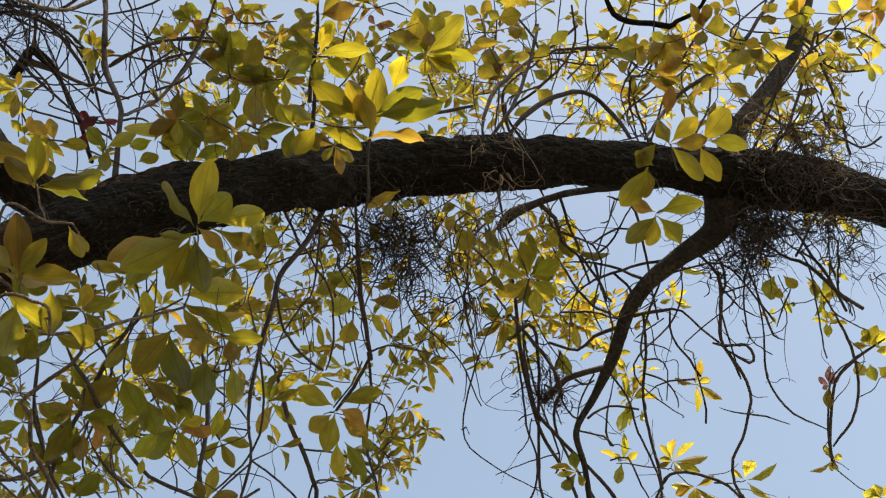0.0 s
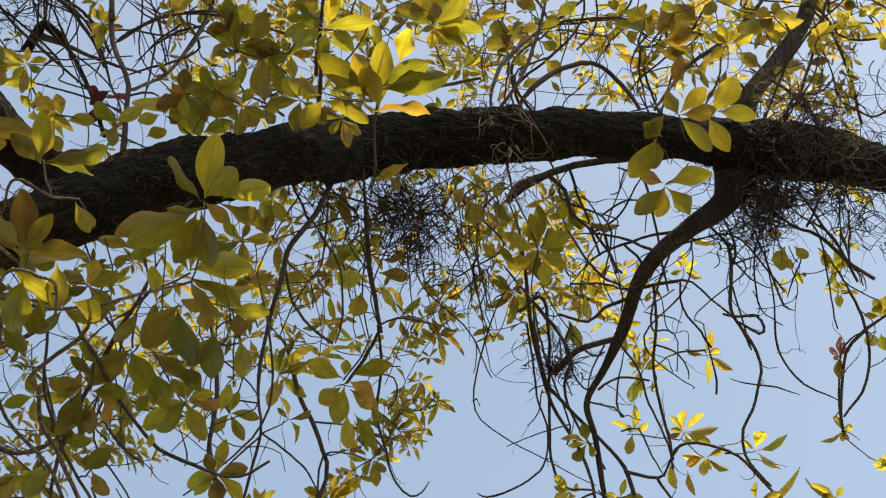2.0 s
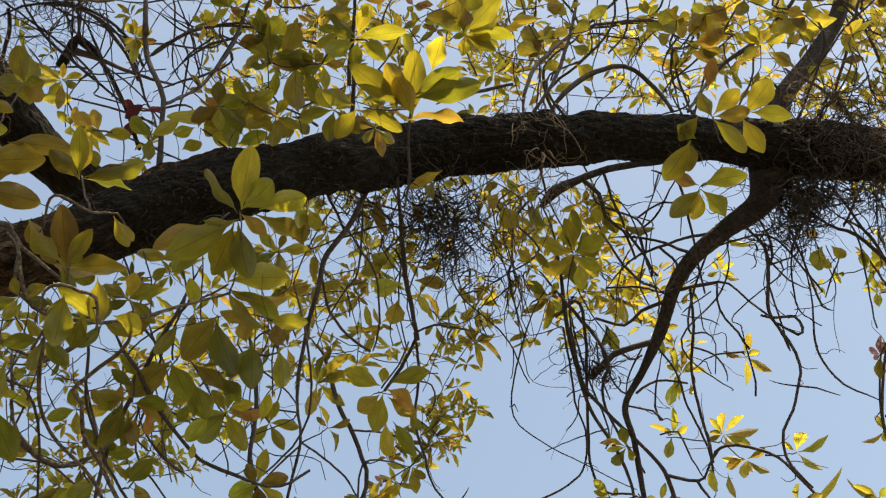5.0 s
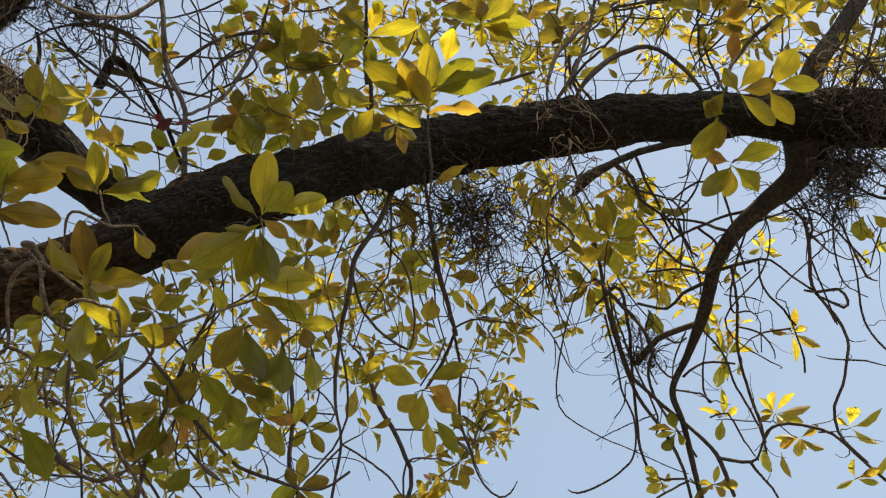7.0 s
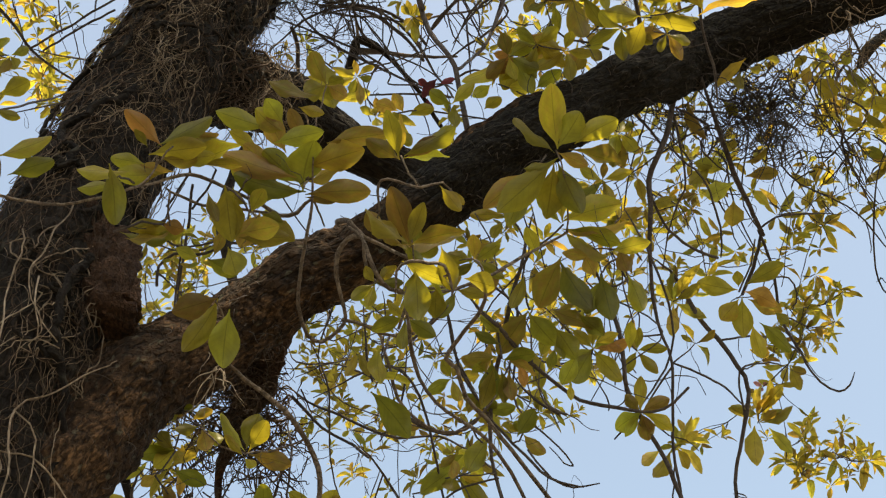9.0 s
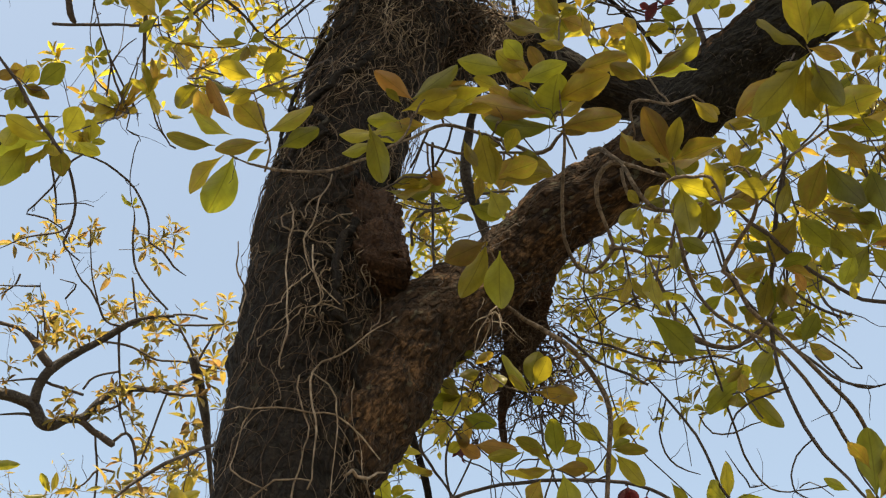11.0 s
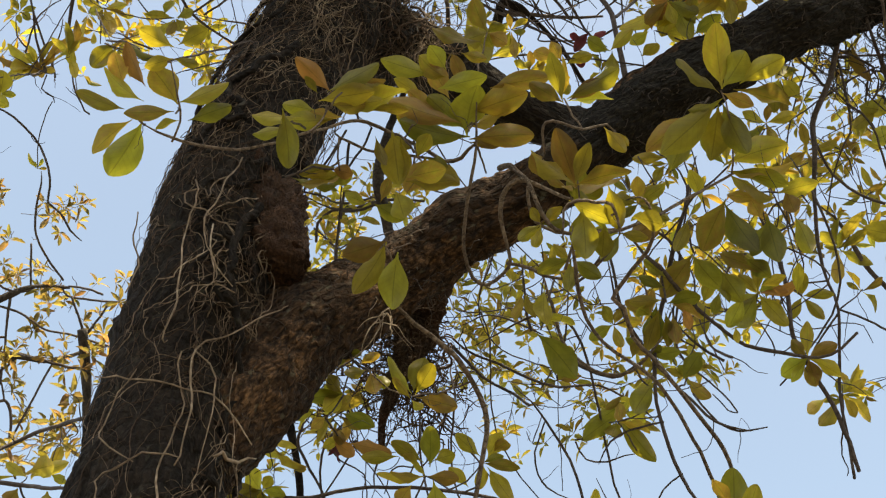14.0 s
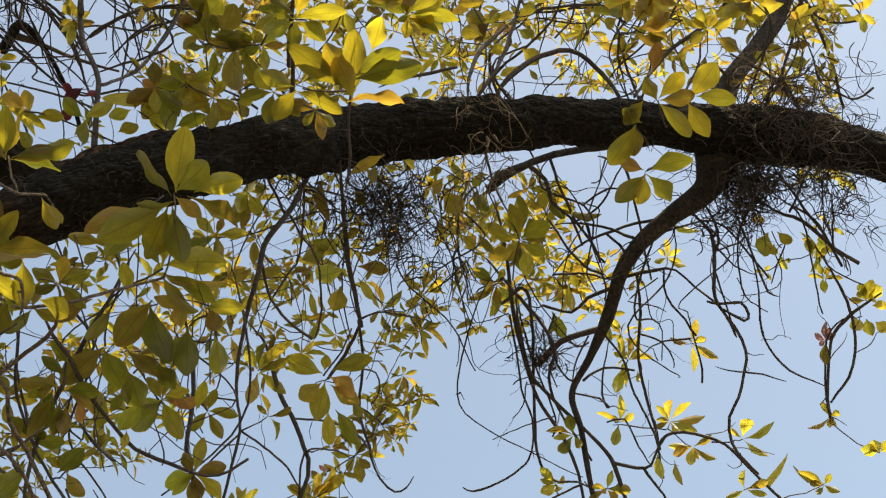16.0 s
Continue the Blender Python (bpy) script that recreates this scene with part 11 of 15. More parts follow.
shoot_end = twig(tree, [(-2.315,1.687,3.945,0.0029), (-2.353,1.711,3.908,0.0026), (-2.394,1.729,3.892,0.0023)])
cluster(shoot_end, [((-2.395,1.725,3.892), (-2.437,1.689,3.909), 0.056), ((-2.393,1.725,3.886), (-2.45,1.722,3.866), 0.058), ((-2.399,1.735,3.897), (-2.397,1.759,3.874), 0.038), ((-2.392,1.723,3.891), (-2.402,1.661,3.913), 0.043), ((-2.393,1.722,3.886), (-2.477,1.679,3.885), 0.049)])
shoot_end = twig(tree, [(-2.394,1.729,3.892,0.0029), (-2.411,1.718,3.834,0.0026), (-2.417,1.699,3.797,0.0023)])
cluster(shoot_end, [((-2.376,1.728,3.809), (-2.339,1.812,3.799), 0.049), ((-2.416,1.698,3.796), (-2.456,1.685,3.776), 0.036), ((-2.422,1.729,3.785), (-2.392,1.768,3.737), 0.036), ((-2.436,1.672,3.815), (-2.484,1.628,3.8), 0.042)])
shoot_end = twig(tree, [(-2.417,1.699,3.797,0.0029), (-2.406,1.733,3.762,0.0026), (-2.412,1.769,3.745,0.0023)])
cluster(shoot_end, [((-2.426,1.749,3.747), (-2.402,1.81,3.724), 0.042), ((-2.389,1.782,3.742), (-2.341,1.889,3.758), 0.055)], "orange")
cluster(shoot_end, [((-2.408,1.756,3.75), (-2.457,1.733,3.736), 0.032)])
shoot_end = twig(vine, [(-1.484,1.912,4.066,0.0029), (-1.485,1.895,4.062,0.0026), (-1.492,1.879,4.064,0.0023)], VINE)
cluster(shoot_end, [((-1.498,1.883,4.064), (-1.56,1.892,4), 0.036), ((-1.497,1.878,4.067), (-1.55,1.819,4.055), 0.039), ((-1.486,1.871,4.059), (-1.467,1.845,4.117), 0.033), ((-1.486,1.878,4.058), (-1.457,1.938,4.068), 0.032)])
shoot_end = twig(vine_b, [(-1.753,1.16,4.075,0.0029), (-1.751,1.134,4.111,0.0026), (-1.735,1.113,4.168,0.0023)], VINE)
shoot_end = twig(vine_b, [(-1.729,1.293,4.111,0.0029), (-1.706,1.289,4.11,0.0026), (-1.685,1.28,4.119,0.0023)], VINE)
cluster(shoot_end, [((-1.689,1.338,4.147), (-1.741,1.267,4.174), 0.044), ((-1.656,1.322,4.189), (-1.683,1.245,4.217), 0.044), ((-1.695,1.312,4.177), (-1.63,1.328,4.208), 0.041), ((-1.714,1.33,4.144), (-1.696,1.38,4.149), 0.029)], young=False)
shoot_end = twig(vine_b, [(-1.786,1.284,4.079,0.0029), (-1.795,1.293,4.05,0.0026), (-1.801,1.304,4.031,0.0023)], VINE)
shoot_end = twig(tree, [(-1.179,1.938,5.038,0.0029), (-1.216,1.893,4.952,0.0026), (-1.246,1.844,4.902,0.0023)])
cluster(shoot_end, [((-1.243,1.837,4.899), (-1.228,1.791,4.95), 0.046), ((-1.239,1.842,4.898), (-1.166,1.867,4.942), 0.047), ((-1.244,1.849,4.901), (-1.193,1.921,4.855), 0.049), ((-1.244,1.842,4.89), (-1.265,1.896,4.849), 0.039), ((-1.249,1.839,4.892), (-1.324,1.825,4.847), 0.042)])
shoot_end = twig(tree, [(-1.216,1.893,4.952,0.0029), (-1.186,1.889,4.927,0.0026), (-1.16,1.874,4.916,0.0023)])
cluster(shoot_end, [((-1.155,1.875,4.905), (-1.134,1.973,4.888), 0.047), ((-1.162,1.874,4.91), (-1.217,1.906,4.874), 0.035), ((-1.167,1.874,4.92), (-1.259,1.837,4.937), 0.042), ((-1.163,1.872,4.922), (-1.173,1.787,4.927), 0.040), ((-1.154,1.872,4.914), (-1.072,1.862,4.92), 0.040)])
shoot_end = twig(tree, [(-1.16,1.874,4.916,0.0029), (-1.126,1.901,4.9,0.0026), (-1.101,1.937,4.901,0.0023)])
cluster(shoot_end, [((-1.103,1.931,4.891), (-1.199,1.938,4.894), 0.046), ((-1.102,1.929,4.896), (-1.164,1.872,4.932), 0.042), ((-1.097,1.933,4.9), (-1.047,1.898,4.92), 0.035), ((-1.097,1.94,4.899), (-1.037,1.99,4.877), 0.035), ((-1.102,1.943,4.9), (-1.115,2.007,4.836), 0.044)])
shoot_end = twig(tree, [(-0.88,2.022,4.919,0.0029), (-0.907,2.011,4.914,0.0026), (-0.928,1.992,4.921,0.0023)])
cluster(shoot_end, [((-0.936,1.994,4.927), (-1.034,1.974,4.926), 0.040), ((-0.932,1.991,4.928), (-0.966,1.916,4.946), 0.047), ((-0.922,1.986,4.914), (-0.859,1.976,4.932), 0.035), ((-0.924,1.995,4.917), (-0.864,2.068,4.889), 0.047), ((-0.931,1.996,4.918), (-0.981,2.054,4.87), 0.051)])
shoot_end = twig(tree, [(-0.892,2.047,4.932,0.0029), (-0.856,2.056,4.905,0.0026), (-0.827,2.079,4.894,0.0023)])
cluster(shoot_end, [((-0.825,2.082,4.887), (-0.819,2.151,4.83), 0.037), ((-0.831,2.084,4.898), (-0.876,2.095,4.86), 0.030), ((-0.832,2.08,4.901), (-0.893,2.03,4.913), 0.044), ((-0.825,2.08,4.9), (-0.776,2.057,4.923), 0.040), ((-0.826,2.088,4.9), (-0.779,2.13,4.861), 0.035)])
shoot_end = twig(tree, [(-0.968,1.908,5.084,0.0029), (-0.955,1.91,5.082,0.0026), (-0.943,1.918,5.086,0.0023)])
cluster(shoot_end, [((-0.942,1.924,5.094), (-0.887,1.951,5.1), 0.029), ((-0.941,1.916,5.073), (-0.949,1.981,5.032), 0.034), ((-0.949,1.922,5.092), (-1.015,1.927,5.072), 0.034), ((-0.946,1.918,5.092), (-0.963,1.875,5.108), 0.029), ((-0.937,1.911,5.078), (-0.891,1.903,5.123), 0.036)])
shoot_end = twig(tree, [(-0.861,1.944,4.96,0.0029), (-0.828,1.98,5.006,0.0026), (-0.783,1.995,5.083,0.0023)])
shoot_end = twig(tree, [(-0.783,1.995,5.083,0.0029), (-0.766,2.038,5.049,0.0026), (-0.758,2.083,5.036,0.0023)])
shoot_end = twig(tree, [(-0.943,1.918,5.086,0.0029), (-0.9,1.888,5.102,0.0026), (-0.862,1.853,5.142,0.0023)])
cluster(shoot_end, [((-0.86,1.856,5.149), (-0.8,1.849,5.142), 0.029), ((-0.864,1.861,5.15), (-0.845,1.911,5.116), 0.032), ((-0.868,1.856,5.144), (-0.942,1.886,5.121), 0.038), ((-0.864,1.847,5.135), (-0.917,1.832,5.155), 0.029), ((-0.859,1.849,5.142), (-0.819,1.803,5.168), 0.040)])
shoot_end = twig(tree, [(-0.758,2.083,5.036,0.0029), (-0.669,2.101,5.027,0.0026), (-0.579,2.115,5.053,0.0023)])
shoot_end = twig(tree, [(-0.783,1.995,5.083,0.0029), (-0.728,1.963,5.101,0.0026), (-0.68,1.921,5.147,0.0023)])
cluster(shoot_end, [((-0.681,1.93,5.155), (-0.666,1.992,5.116), 0.038), ((-0.683,1.922,5.144), (-0.738,1.966,5.133), 0.038), ((-0.686,1.921,5.149), (-0.772,1.917,5.16), 0.034), ((-0.678,1.913,5.14), (-0.685,1.882,5.177), 0.027), ((-0.676,1.918,5.144), (-0.628,1.918,5.17), 0.025)])
sprig((-3.7,1.01,6.24), (-3.63,1.12,6.23), (-3.52,1.19,6.28), (0.42,0.26,1), 7, 0.093)
sprig((-4.31,1.75,7.4), (-4.31,1.75,7.45), (-4.31,1.74,7.49), (-0.52,-0.72,1), 7, 0.116)
sprig((-3.55,0.97,7.12), (-3.71,1.05,7.06), (-3.88,1.14,7.06), (-0.44,0.22,1), 7, 0.105)
sprig((-3.73,1.25,8.06), (-3.72,1.25,8.11), (-3.72,1.25,8.15), (-0.23,0.14,1), 7, 0.118)
sprig((-3.66,1.79,6.99), (-3.65,1.78,7.03), (-3.65,1.77,7.07), (0.06,-0.17,1), 7, 0.106)
sprig((-3.34,1.52,6.39), (-3.27,1.54,6.27), (-3.2,1.54,6.2), (0.03,-0.83,1), 7, 0.090)
sprig((-4.53,0.93,7.56), (-4.52,0.93,7.61), (-4.51,0.93,7.65), (-0.08,0.1,1), 7, 0.118)
sprig((-4.31,1.75,7.42), (-4.44,1.96,7.4), (-4.48,2.2,7.48), (0.1,-0.13,1), 7, 0.120)
sprig((-4.31,1.75,7.4), (-4.36,1.6,7.23), (-4.38,1.43,7.14), (0.29,-0.49,1), 7, 0.112)
sprig((-4.53,0.93,7.56), (-4.57,0.98,7.21), (-4.61,0.92,6.99), (0.13,0.21,1), 7, 0.111)
sprig((-2.68,1.24,6.86), (-2.7,1.15,6.77), (-2.74,1.06,6.73), (-0.34,0.05,1), 7, 0.092)
sprig((-3.52,0.96,7.14), (-3.49,0.98,7.11), (-3.47,1,7.08), (-0.44,0.8,1), 7, 0.102)
sprig((-3.63,1.12,6.23), (-3.62,1.15,6.13), (-3.61,1.18,6.06), (-0.57,0.86,1), 7, 0.091)
sprig((-3.66,1.79,6.99), (-3.66,1.71,6.8), (-3.61,1.64,6.68), (0.47,-0.51,1), 7, 0.100)
sprig((-3.49,0.95,7.17), (-3.66,0.76,7.2), (-3.8,0.55,7.35), (-0.89,-0.44,1), 7, 0.107)
sprig((-3.66,1.73,6.86), (-3.69,1.82,6.8), (-3.73,1.91,6.77), (-0.04,0.52,1), 7, 0.103)
sprig((-3.66,1.77,6.95), (-3.84,1.76,6.92), (-4.01,1.73,6.95), (-0.75,0.78,1), 7, 0.107)
sprig((-3.1,0.4,6.49), (-3.14,0.41,6.51), (-3.18,0.41,6.56), (0.05,0.34,1), 7, 0.091)
sprig((-4.31,1.74,7.49), (-4.2,1.53,7.53), (-4.09,1.32,7.67), (-0.27,0.63,1), 7, 0.115)
sprig((-4.39,1.88,7.41), (-4.4,1.86,7.47), (-4.42,1.86,7.57), (0.09,-1.14,1), 7, 0.119)
sprig((-3.8,0.55,7.35), (-3.78,0.56,7.43), (-3.75,0.55,7.56), (-0.39,-0.58,1), 7, 0.109)
sprig((-3.61,1.64,6.68), (-3.65,1.58,6.62), (-3.67,1.51,6.59), (-0.05,-0.39,1), 7, 0.099)
sprig((-4.09,1.32,7.67), (-4,1.34,7.61), (-3.91,1.37,7.59), (-0.28,-0.34,1), 7, 0.113)
sprig((-3.84,0.71,6.18), (-3.79,0.64,6.31), (-3.72,0.6,6.51), (-0.24,-0.01,1), 7, 0.096)
sprig((-3.77,0.6,7.32), (-3.78,0.6,7.31), (-3.8,0.59,7.31), (-0.44,-0.25,1), 7, 0.107)
sprig((-3.91,1.37,7.59), (-3.77,1.29,7.51), (-3.66,1.17,7.5), (-0.02,0.59,1), 7, 0.109)
sprig((-4.23,1.59,7.52), (-4.15,1.63,7.4), (-4.06,1.66,7.33), (-0.31,0.5,1), 7, 0.112)
sprig((-4.15,1.44,7.59), (-4.18,1.42,7.59), (-4.21,1.4,7.59), (0.39,-0.05,1), 7, 0.115)
sprig((-3.85,1.12,7.06), (-3.86,1.11,6.99), (-3.88,1.11,6.95), (0.01,-0.67,1), 7, 0.104)
sprig((-4.51,0.93,7.65), (-4.57,1.12,7.61), (-4.59,1.32,7.66), (-1.14,0.76,1), 7, 0.120)
sprig((-4.61,0.92,6.99), (-4.6,0.88,6.69), (-4.57,0.86,6.5), (0.02,0.63,1), 7, 0.104)
sprig((-3.8,0.59,7.31), (-3.89,0.62,7.24), (-3.97,0.69,7.21), (-0.45,-0.11,1), 7, 0.107)
sprig((-3.6,1.14,6.25), (-3.65,1.17,6.3), (-3.7,1.19,6.38), (-0.01,0.22,1), 7, 0.095)
sprig((-4.53,0.93,7.56), (-4.52,0.73,7.5), (-4.58,0.54,7.52), (-0.5,0.05,1), 7, 0.116)
sprig((-3.72,1.25,8.15), (-3.64,1.28,8.16), (-3.56,1.32,8.2), (-0.42,-0.84,1), 7, 0.118)
sprig((-4.58,0.54,7.52), (-4.56,0.44,7.71), (-4.49,0.38,8.01), (0.03,0.19,1), 7, 0.121)
sprig((-4.59,1.26,7.65), (-4.52,1.24,7.68), (-4.45,1.25,7.74), (0.75,-0.16,1), 7, 0.119)
sprig((-4.56,1.09,7.62), (-4.58,1.09,7.62), (-4.59,1.09,7.62), (-0.11,-0.17,1), 7, 0.118)
sprig((-3.69,1.04,7.07), (-3.65,1.06,6.99), (-3.61,1.07,6.95), (0.05,0.03,1), 7, 0.101)
sprig((-4.59,0.87,6.6), (-4.45,0.77,6.6), (-4.35,0.64,6.68), (0.21,-0.82,1), 7, 0.104)
sprig((-3.67,1.51,6.59), (-3.59,1.46,6.56), (-3.5,1.44,6.58), (-0.25,-0.17,1), 7, 0.097)
sprig((-3.31,0.81,7.29), (-3.36,0.74,7.18), (-3.41,0.66,7.12), (-0.52,0.38,1), 7, 0.101)
sprig((-2.47,2.57,7.87), (-2.4,2.5,7.87), (-2.37,2.42,7.91), (-0.81,0.68,1), 7, 0.111)
sprig((-2.31,2.48,7.28), (-2.29,2.45,7.14), (-2.26,2.45,7.05), (-0.23,-0.28,1), 7, 0.099)
sprig((-1.71,2.76,6.66), (-1.76,2.95,6.78), (-1.9,3.1,7.01), (0.17,0.19,1), 7, 0.101)
sprig((-2.34,2.88,7.64), (-2.23,3.14,7.56), (-2.04,3.35,7.6), (0.69,0.56,1), 7, 0.111)
sprig((-2.44,2.4,7.26), (-2.46,2.3,7.27), (-2.48,2.2,7.33), (-1.18,-0.19,1), 7, 0.103)
sprig((-1.78,2.59,6.72), (-1.66,2.58,6.71), (-1.55,2.6,6.75), (0.34,0.24,1), 7, 0.093)
sprig((-1.83,3.02,6.9), (-1.94,3,6.83), (-2.03,2.95,6.82), (-0.29,-0.48,1), 7, 0.098)
sprig((-1.88,2.5,6.74), (-1.87,2.5,6.71), (-1.85,2.51,6.69), (0.94,-0.16,1), 7, 0.093)
sprig((-2.04,3.35,7.6), (-1.9,3.29,7.66), (-1.8,3.17,7.8), (0.39,-0.06,1), 7, 0.112)
sprig((-1.85,3.23,7.73), (-1.85,3.12,7.62), (-1.88,3.01,7.57), (-0.3,-0.42,1), 7, 0.098)
sprig((0.91,4.1,7.03), (0.92,4.11,7.08), (0.92,4.11,7.12), (-0.56,0.42,1), 7, 0.098)
sprig((0.51,3.75,7.47), (0.5,3.75,7.52), (0.5,3.74,7.56), (-0.21,0.11,1), 7, 0.100)
sprig((0.5,3.04,6.2), (0.56,3.25,6.21), (0.57,3.47,6.3), (0.68,0.1,1), 7, 0.083)
sprig((-1.81,3.19,7.77), (-1.83,3.17,7.75), (-1.83,3.14,7.74), (-0.11,-0.69,1), 7, 0.101)
sprig((0.34,2.86,6.33), (0.35,2.97,6.37), (0.35,3.08,6.46), (0.24,-0.05,1), 7, 0.081)
sprig((-1.56,2.44,6.31), (-1.52,2.42,6.34), (-1.49,2.4,6.39), (0.58,0.21,1), 7, 0.079)
sprig((-0.53,3.44,6.82), (-0.52,3.44,6.87), (-0.52,3.44,6.91), (0.44,0.14,1), 7, 0.090)
sprig((0.55,3.22,6.21), (0.53,3.21,6.26), (0.52,3.22,6.34), (0.32,-0.13,1), 7, 0.081)
sprig((-1.72,2.81,6.69), (-1.62,2.82,6.7), (-1.53,2.82,6.75), (0.18,0.13,1), 7, 0.086)
sprig((0.51,3.75,7.47), (0.63,3.76,7.41), (0.76,3.77,7.39), (-0.64,1.17,1), 7, 0.098)
sprig((-0.52,3.44,6.89), (-0.48,3.29,6.84), (-0.42,3.14,6.85), (-0.64,-0.58,1), 7, 0.087)
sprig((-1.85,3.12,7.62), (-1.78,3.11,7.59), (-1.72,3.09,7.59), (0.07,-0.5,1), 7, 0.098)
sprig((0.91,4.1,7.03), (0.73,3.96,6.9), (0.54,3.86,6.87), (-0.31,-0.74,1), 7, 0.093)
sprig((-1.72,3.09,7.59), (-1.62,3.05,7.5), (-1.54,2.98,7.46), (0.32,0.09,1), 7, 0.095)
sprig((-0.52,3.44,6.91), (-0.28,3.56,6.9), (-0.06,3.71,7), (-0.17,0.12,1), 7, 0.093)
sprig((-0.52,3.44,6.91), (-0.67,3.37,7.05), (-0.79,3.27,7.28), (-0.72,0.34,1), 7, 0.093)
sprig((-1.75,2.89,6.75), (-1.79,2.87,6.78), (-1.83,2.83,6.83), (0.15,0.44,1), 7, 0.088)
sprig((0.57,3.47,6.3), (0.63,3.49,6.29), (0.69,3.51,6.3), (-0.5,-0.12,1), 7, 0.083)
sprig((-1.62,3.05,7.5), (-1.5,3.26,7.38), (-1.45,3.51,7.36), (0.53,0.32,1), 7, 0.098)
sprig((-0.06,3.71,7), (0.05,3.81,7.08), (0.18,3.91,7.24), (0.53,-0.61,1), 7, 0.097)
sprig((-0.69,3.35,7.1), (-0.72,3.24,7.02), (-0.74,3.13,6.99), (-0.27,-0.42,1), 7, 0.089)
sprig((-3.33,3.6,5.54), (-3.33,3.59,5.59), (-3.34,3.58,5.63), (-0.26,-0.06,1), 7, 0.094)
sprig((-3.33,3.6,5.54), (-3.12,3.55,5.39), (-2.89,3.55,5.35), (0.26,-0.6,1), 7, 0.088)
sprig((-2.73,4.65,6.34), (-2.72,4.65,6.38), (-2.72,4.63,6.42), (0.03,-0.04,1), 7, 0.107)
sprig((-2.96,4.01,5.66), (-2.95,4.03,5.71), (-2.94,4.03,5.74), (-0.7,0.53,1), 7, 0.096)
sprig((-2.96,4.01,5.66), (-2.95,3.99,5.57), (-2.97,3.97,5.51), (0.71,-0.17,1), 7, 0.093)
sprig((-3.4,3.84,6.36), (-3.39,3.85,6.41), (-3.38,3.85,6.45), (-0.33,0.17,1), 7, 0.105)
sprig((-2.72,3.14,5.05), (-2.65,3.3,5.07), (-2.54,3.43,5.17), (-0.15,-0.35,1), 7, 0.082)
sprig((-3.34,3.58,5.63), (-3.44,3.46,5.73), (-3.53,3.33,5.93), (-0.56,-0.03,1), 7, 0.096)
sprig((-2.72,4.63,6.42), (-2.66,4.35,6.3), (-2.55,4.09,6.29), (-0.36,0.05,1), 7, 0.100)
sprig((-3.41,3.5,5.7), (-3.38,3.43,5.64), (-3.35,3.36,5.62), (-0.52,0.07,1), 7, 0.092)
sprig((-3.39,3.52,5.68), (-3.52,3.63,5.62), (-3.65,3.73,5.62), (-0.44,-0.42,1), 7, 0.098)
sprig((-2.95,4.03,5.71), (-2.76,4.05,5.63), (-2.57,4.09,5.64), (0.79,0.43,1), 7, 0.093)
sprig((-2.54,3.43,5.17), (-2.31,3.34,5.27), (-2.06,3.28,5.49), (-0.03,-0.04,1), 7, 0.081)
sprig((-2.55,4.09,6.29), (-2.4,4.02,6.14), (-2.3,3.89,6.06), (-0.42,-0.14,1), 7, 0.094)
sprig((-2.69,3.1,5.64), (-2.56,3.22,5.63), (-2.49,3.38,5.7), (0.07,-0.96,1), 7, 0.087)
sprig((-2.62,4.26,6.3), (-2.7,4.26,6.19), (-2.76,4.22,6.13), (-0.4,-0.17,1), 7, 0.100)
sprig((-3.52,3.35,5.91), (-3.44,3.33,5.91), (-3.36,3.32,5.95), (-0.43,-0.41,1), 7, 0.095)
sprig((-2.6,4.08,5.64), (-2.6,4.05,5.64), (-2.6,4.02,5.65), (0.01,0.4,1), 7, 0.093)
sprig((-4,2.63,6.07), (-4,2.63,6.12), (-4.02,2.62,6.16), (-0.5,-0.23,1), 7, 0.093)
sprig((-3.65,2.93,6.72), (-3.65,2.92,6.77), (-3.65,2.91,6.81), (-0.1,0.37,1), 7, 0.099)
sprig((-3.65,2.91,6.81), (-3.91,2.9,6.84), (-4.15,2.82,6.99), (-0.64,-0.08,1), 7, 0.104)
sprig((-4.15,2.82,6.99), (-4.29,2.88,6.91), (-4.41,2.97,6.89), (-0.34,0.54,1), 7, 0.106)
sprig((-4.39,2.95,6.9), (-4.34,3,6.81), (-4.3,3.05,6.76), (-0.92,0.23,1), 7, 0.104)
sprig((-4.02,2.86,6.91), (-3.96,2.93,6.97), (-3.96,3.02,7.08), (0.22,-0.78,1), 7, 0.104)
sprig((-3.96,3.02,7.08), (-3.95,3.04,7.09), (-3.94,3.06,7.1), (0.06,-0.29,1), 7, 0.105)
sprig((-4,2.63,6.07), (-3.82,2.43,5.93), (-3.62,2.26,5.89), (-0.53,-0.56,1), 7, 0.085)
sprig((-3.65,2.93,6.72), (-3.65,3.05,6.62), (-3.65,3.18,6.59), (1.07,0.83,1), 7, 0.098)
sprig((-4.3,3.05,6.76), (-4.35,2.94,6.6), (-4.33,2.83,6.52), (0.26,-0.81,1), 7, 0.101)
sprig((-3.65,2.98,6.68), (-3.56,2.86,6.47), (-3.47,2.74,6.35), (-0.43,-0.09,1), 7, 0.092)
sprig((-3.64,2.28,5.9), (-3.61,2.29,5.97), (-3.59,2.32,6.09), (0.73,-0.83,1), 7, 0.087)
sprig((-4.33,2.85,6.54), (-4.42,2.82,6.55), (-4.52,2.8,6.61), (0.18,0.23,1), 7, 0.103)
sprig((-4.41,2.97,6.89), (-4.49,2.98,6.99), (-4.55,3.02,7.14), (-0.42,-0.07,1), 7, 0.110)
sprig((-0.53,3.08,5.57), (-0.6,3.13,5.63), (-0.68,3.16,5.74), (-1.01,0.14,1), 7, 0.078)
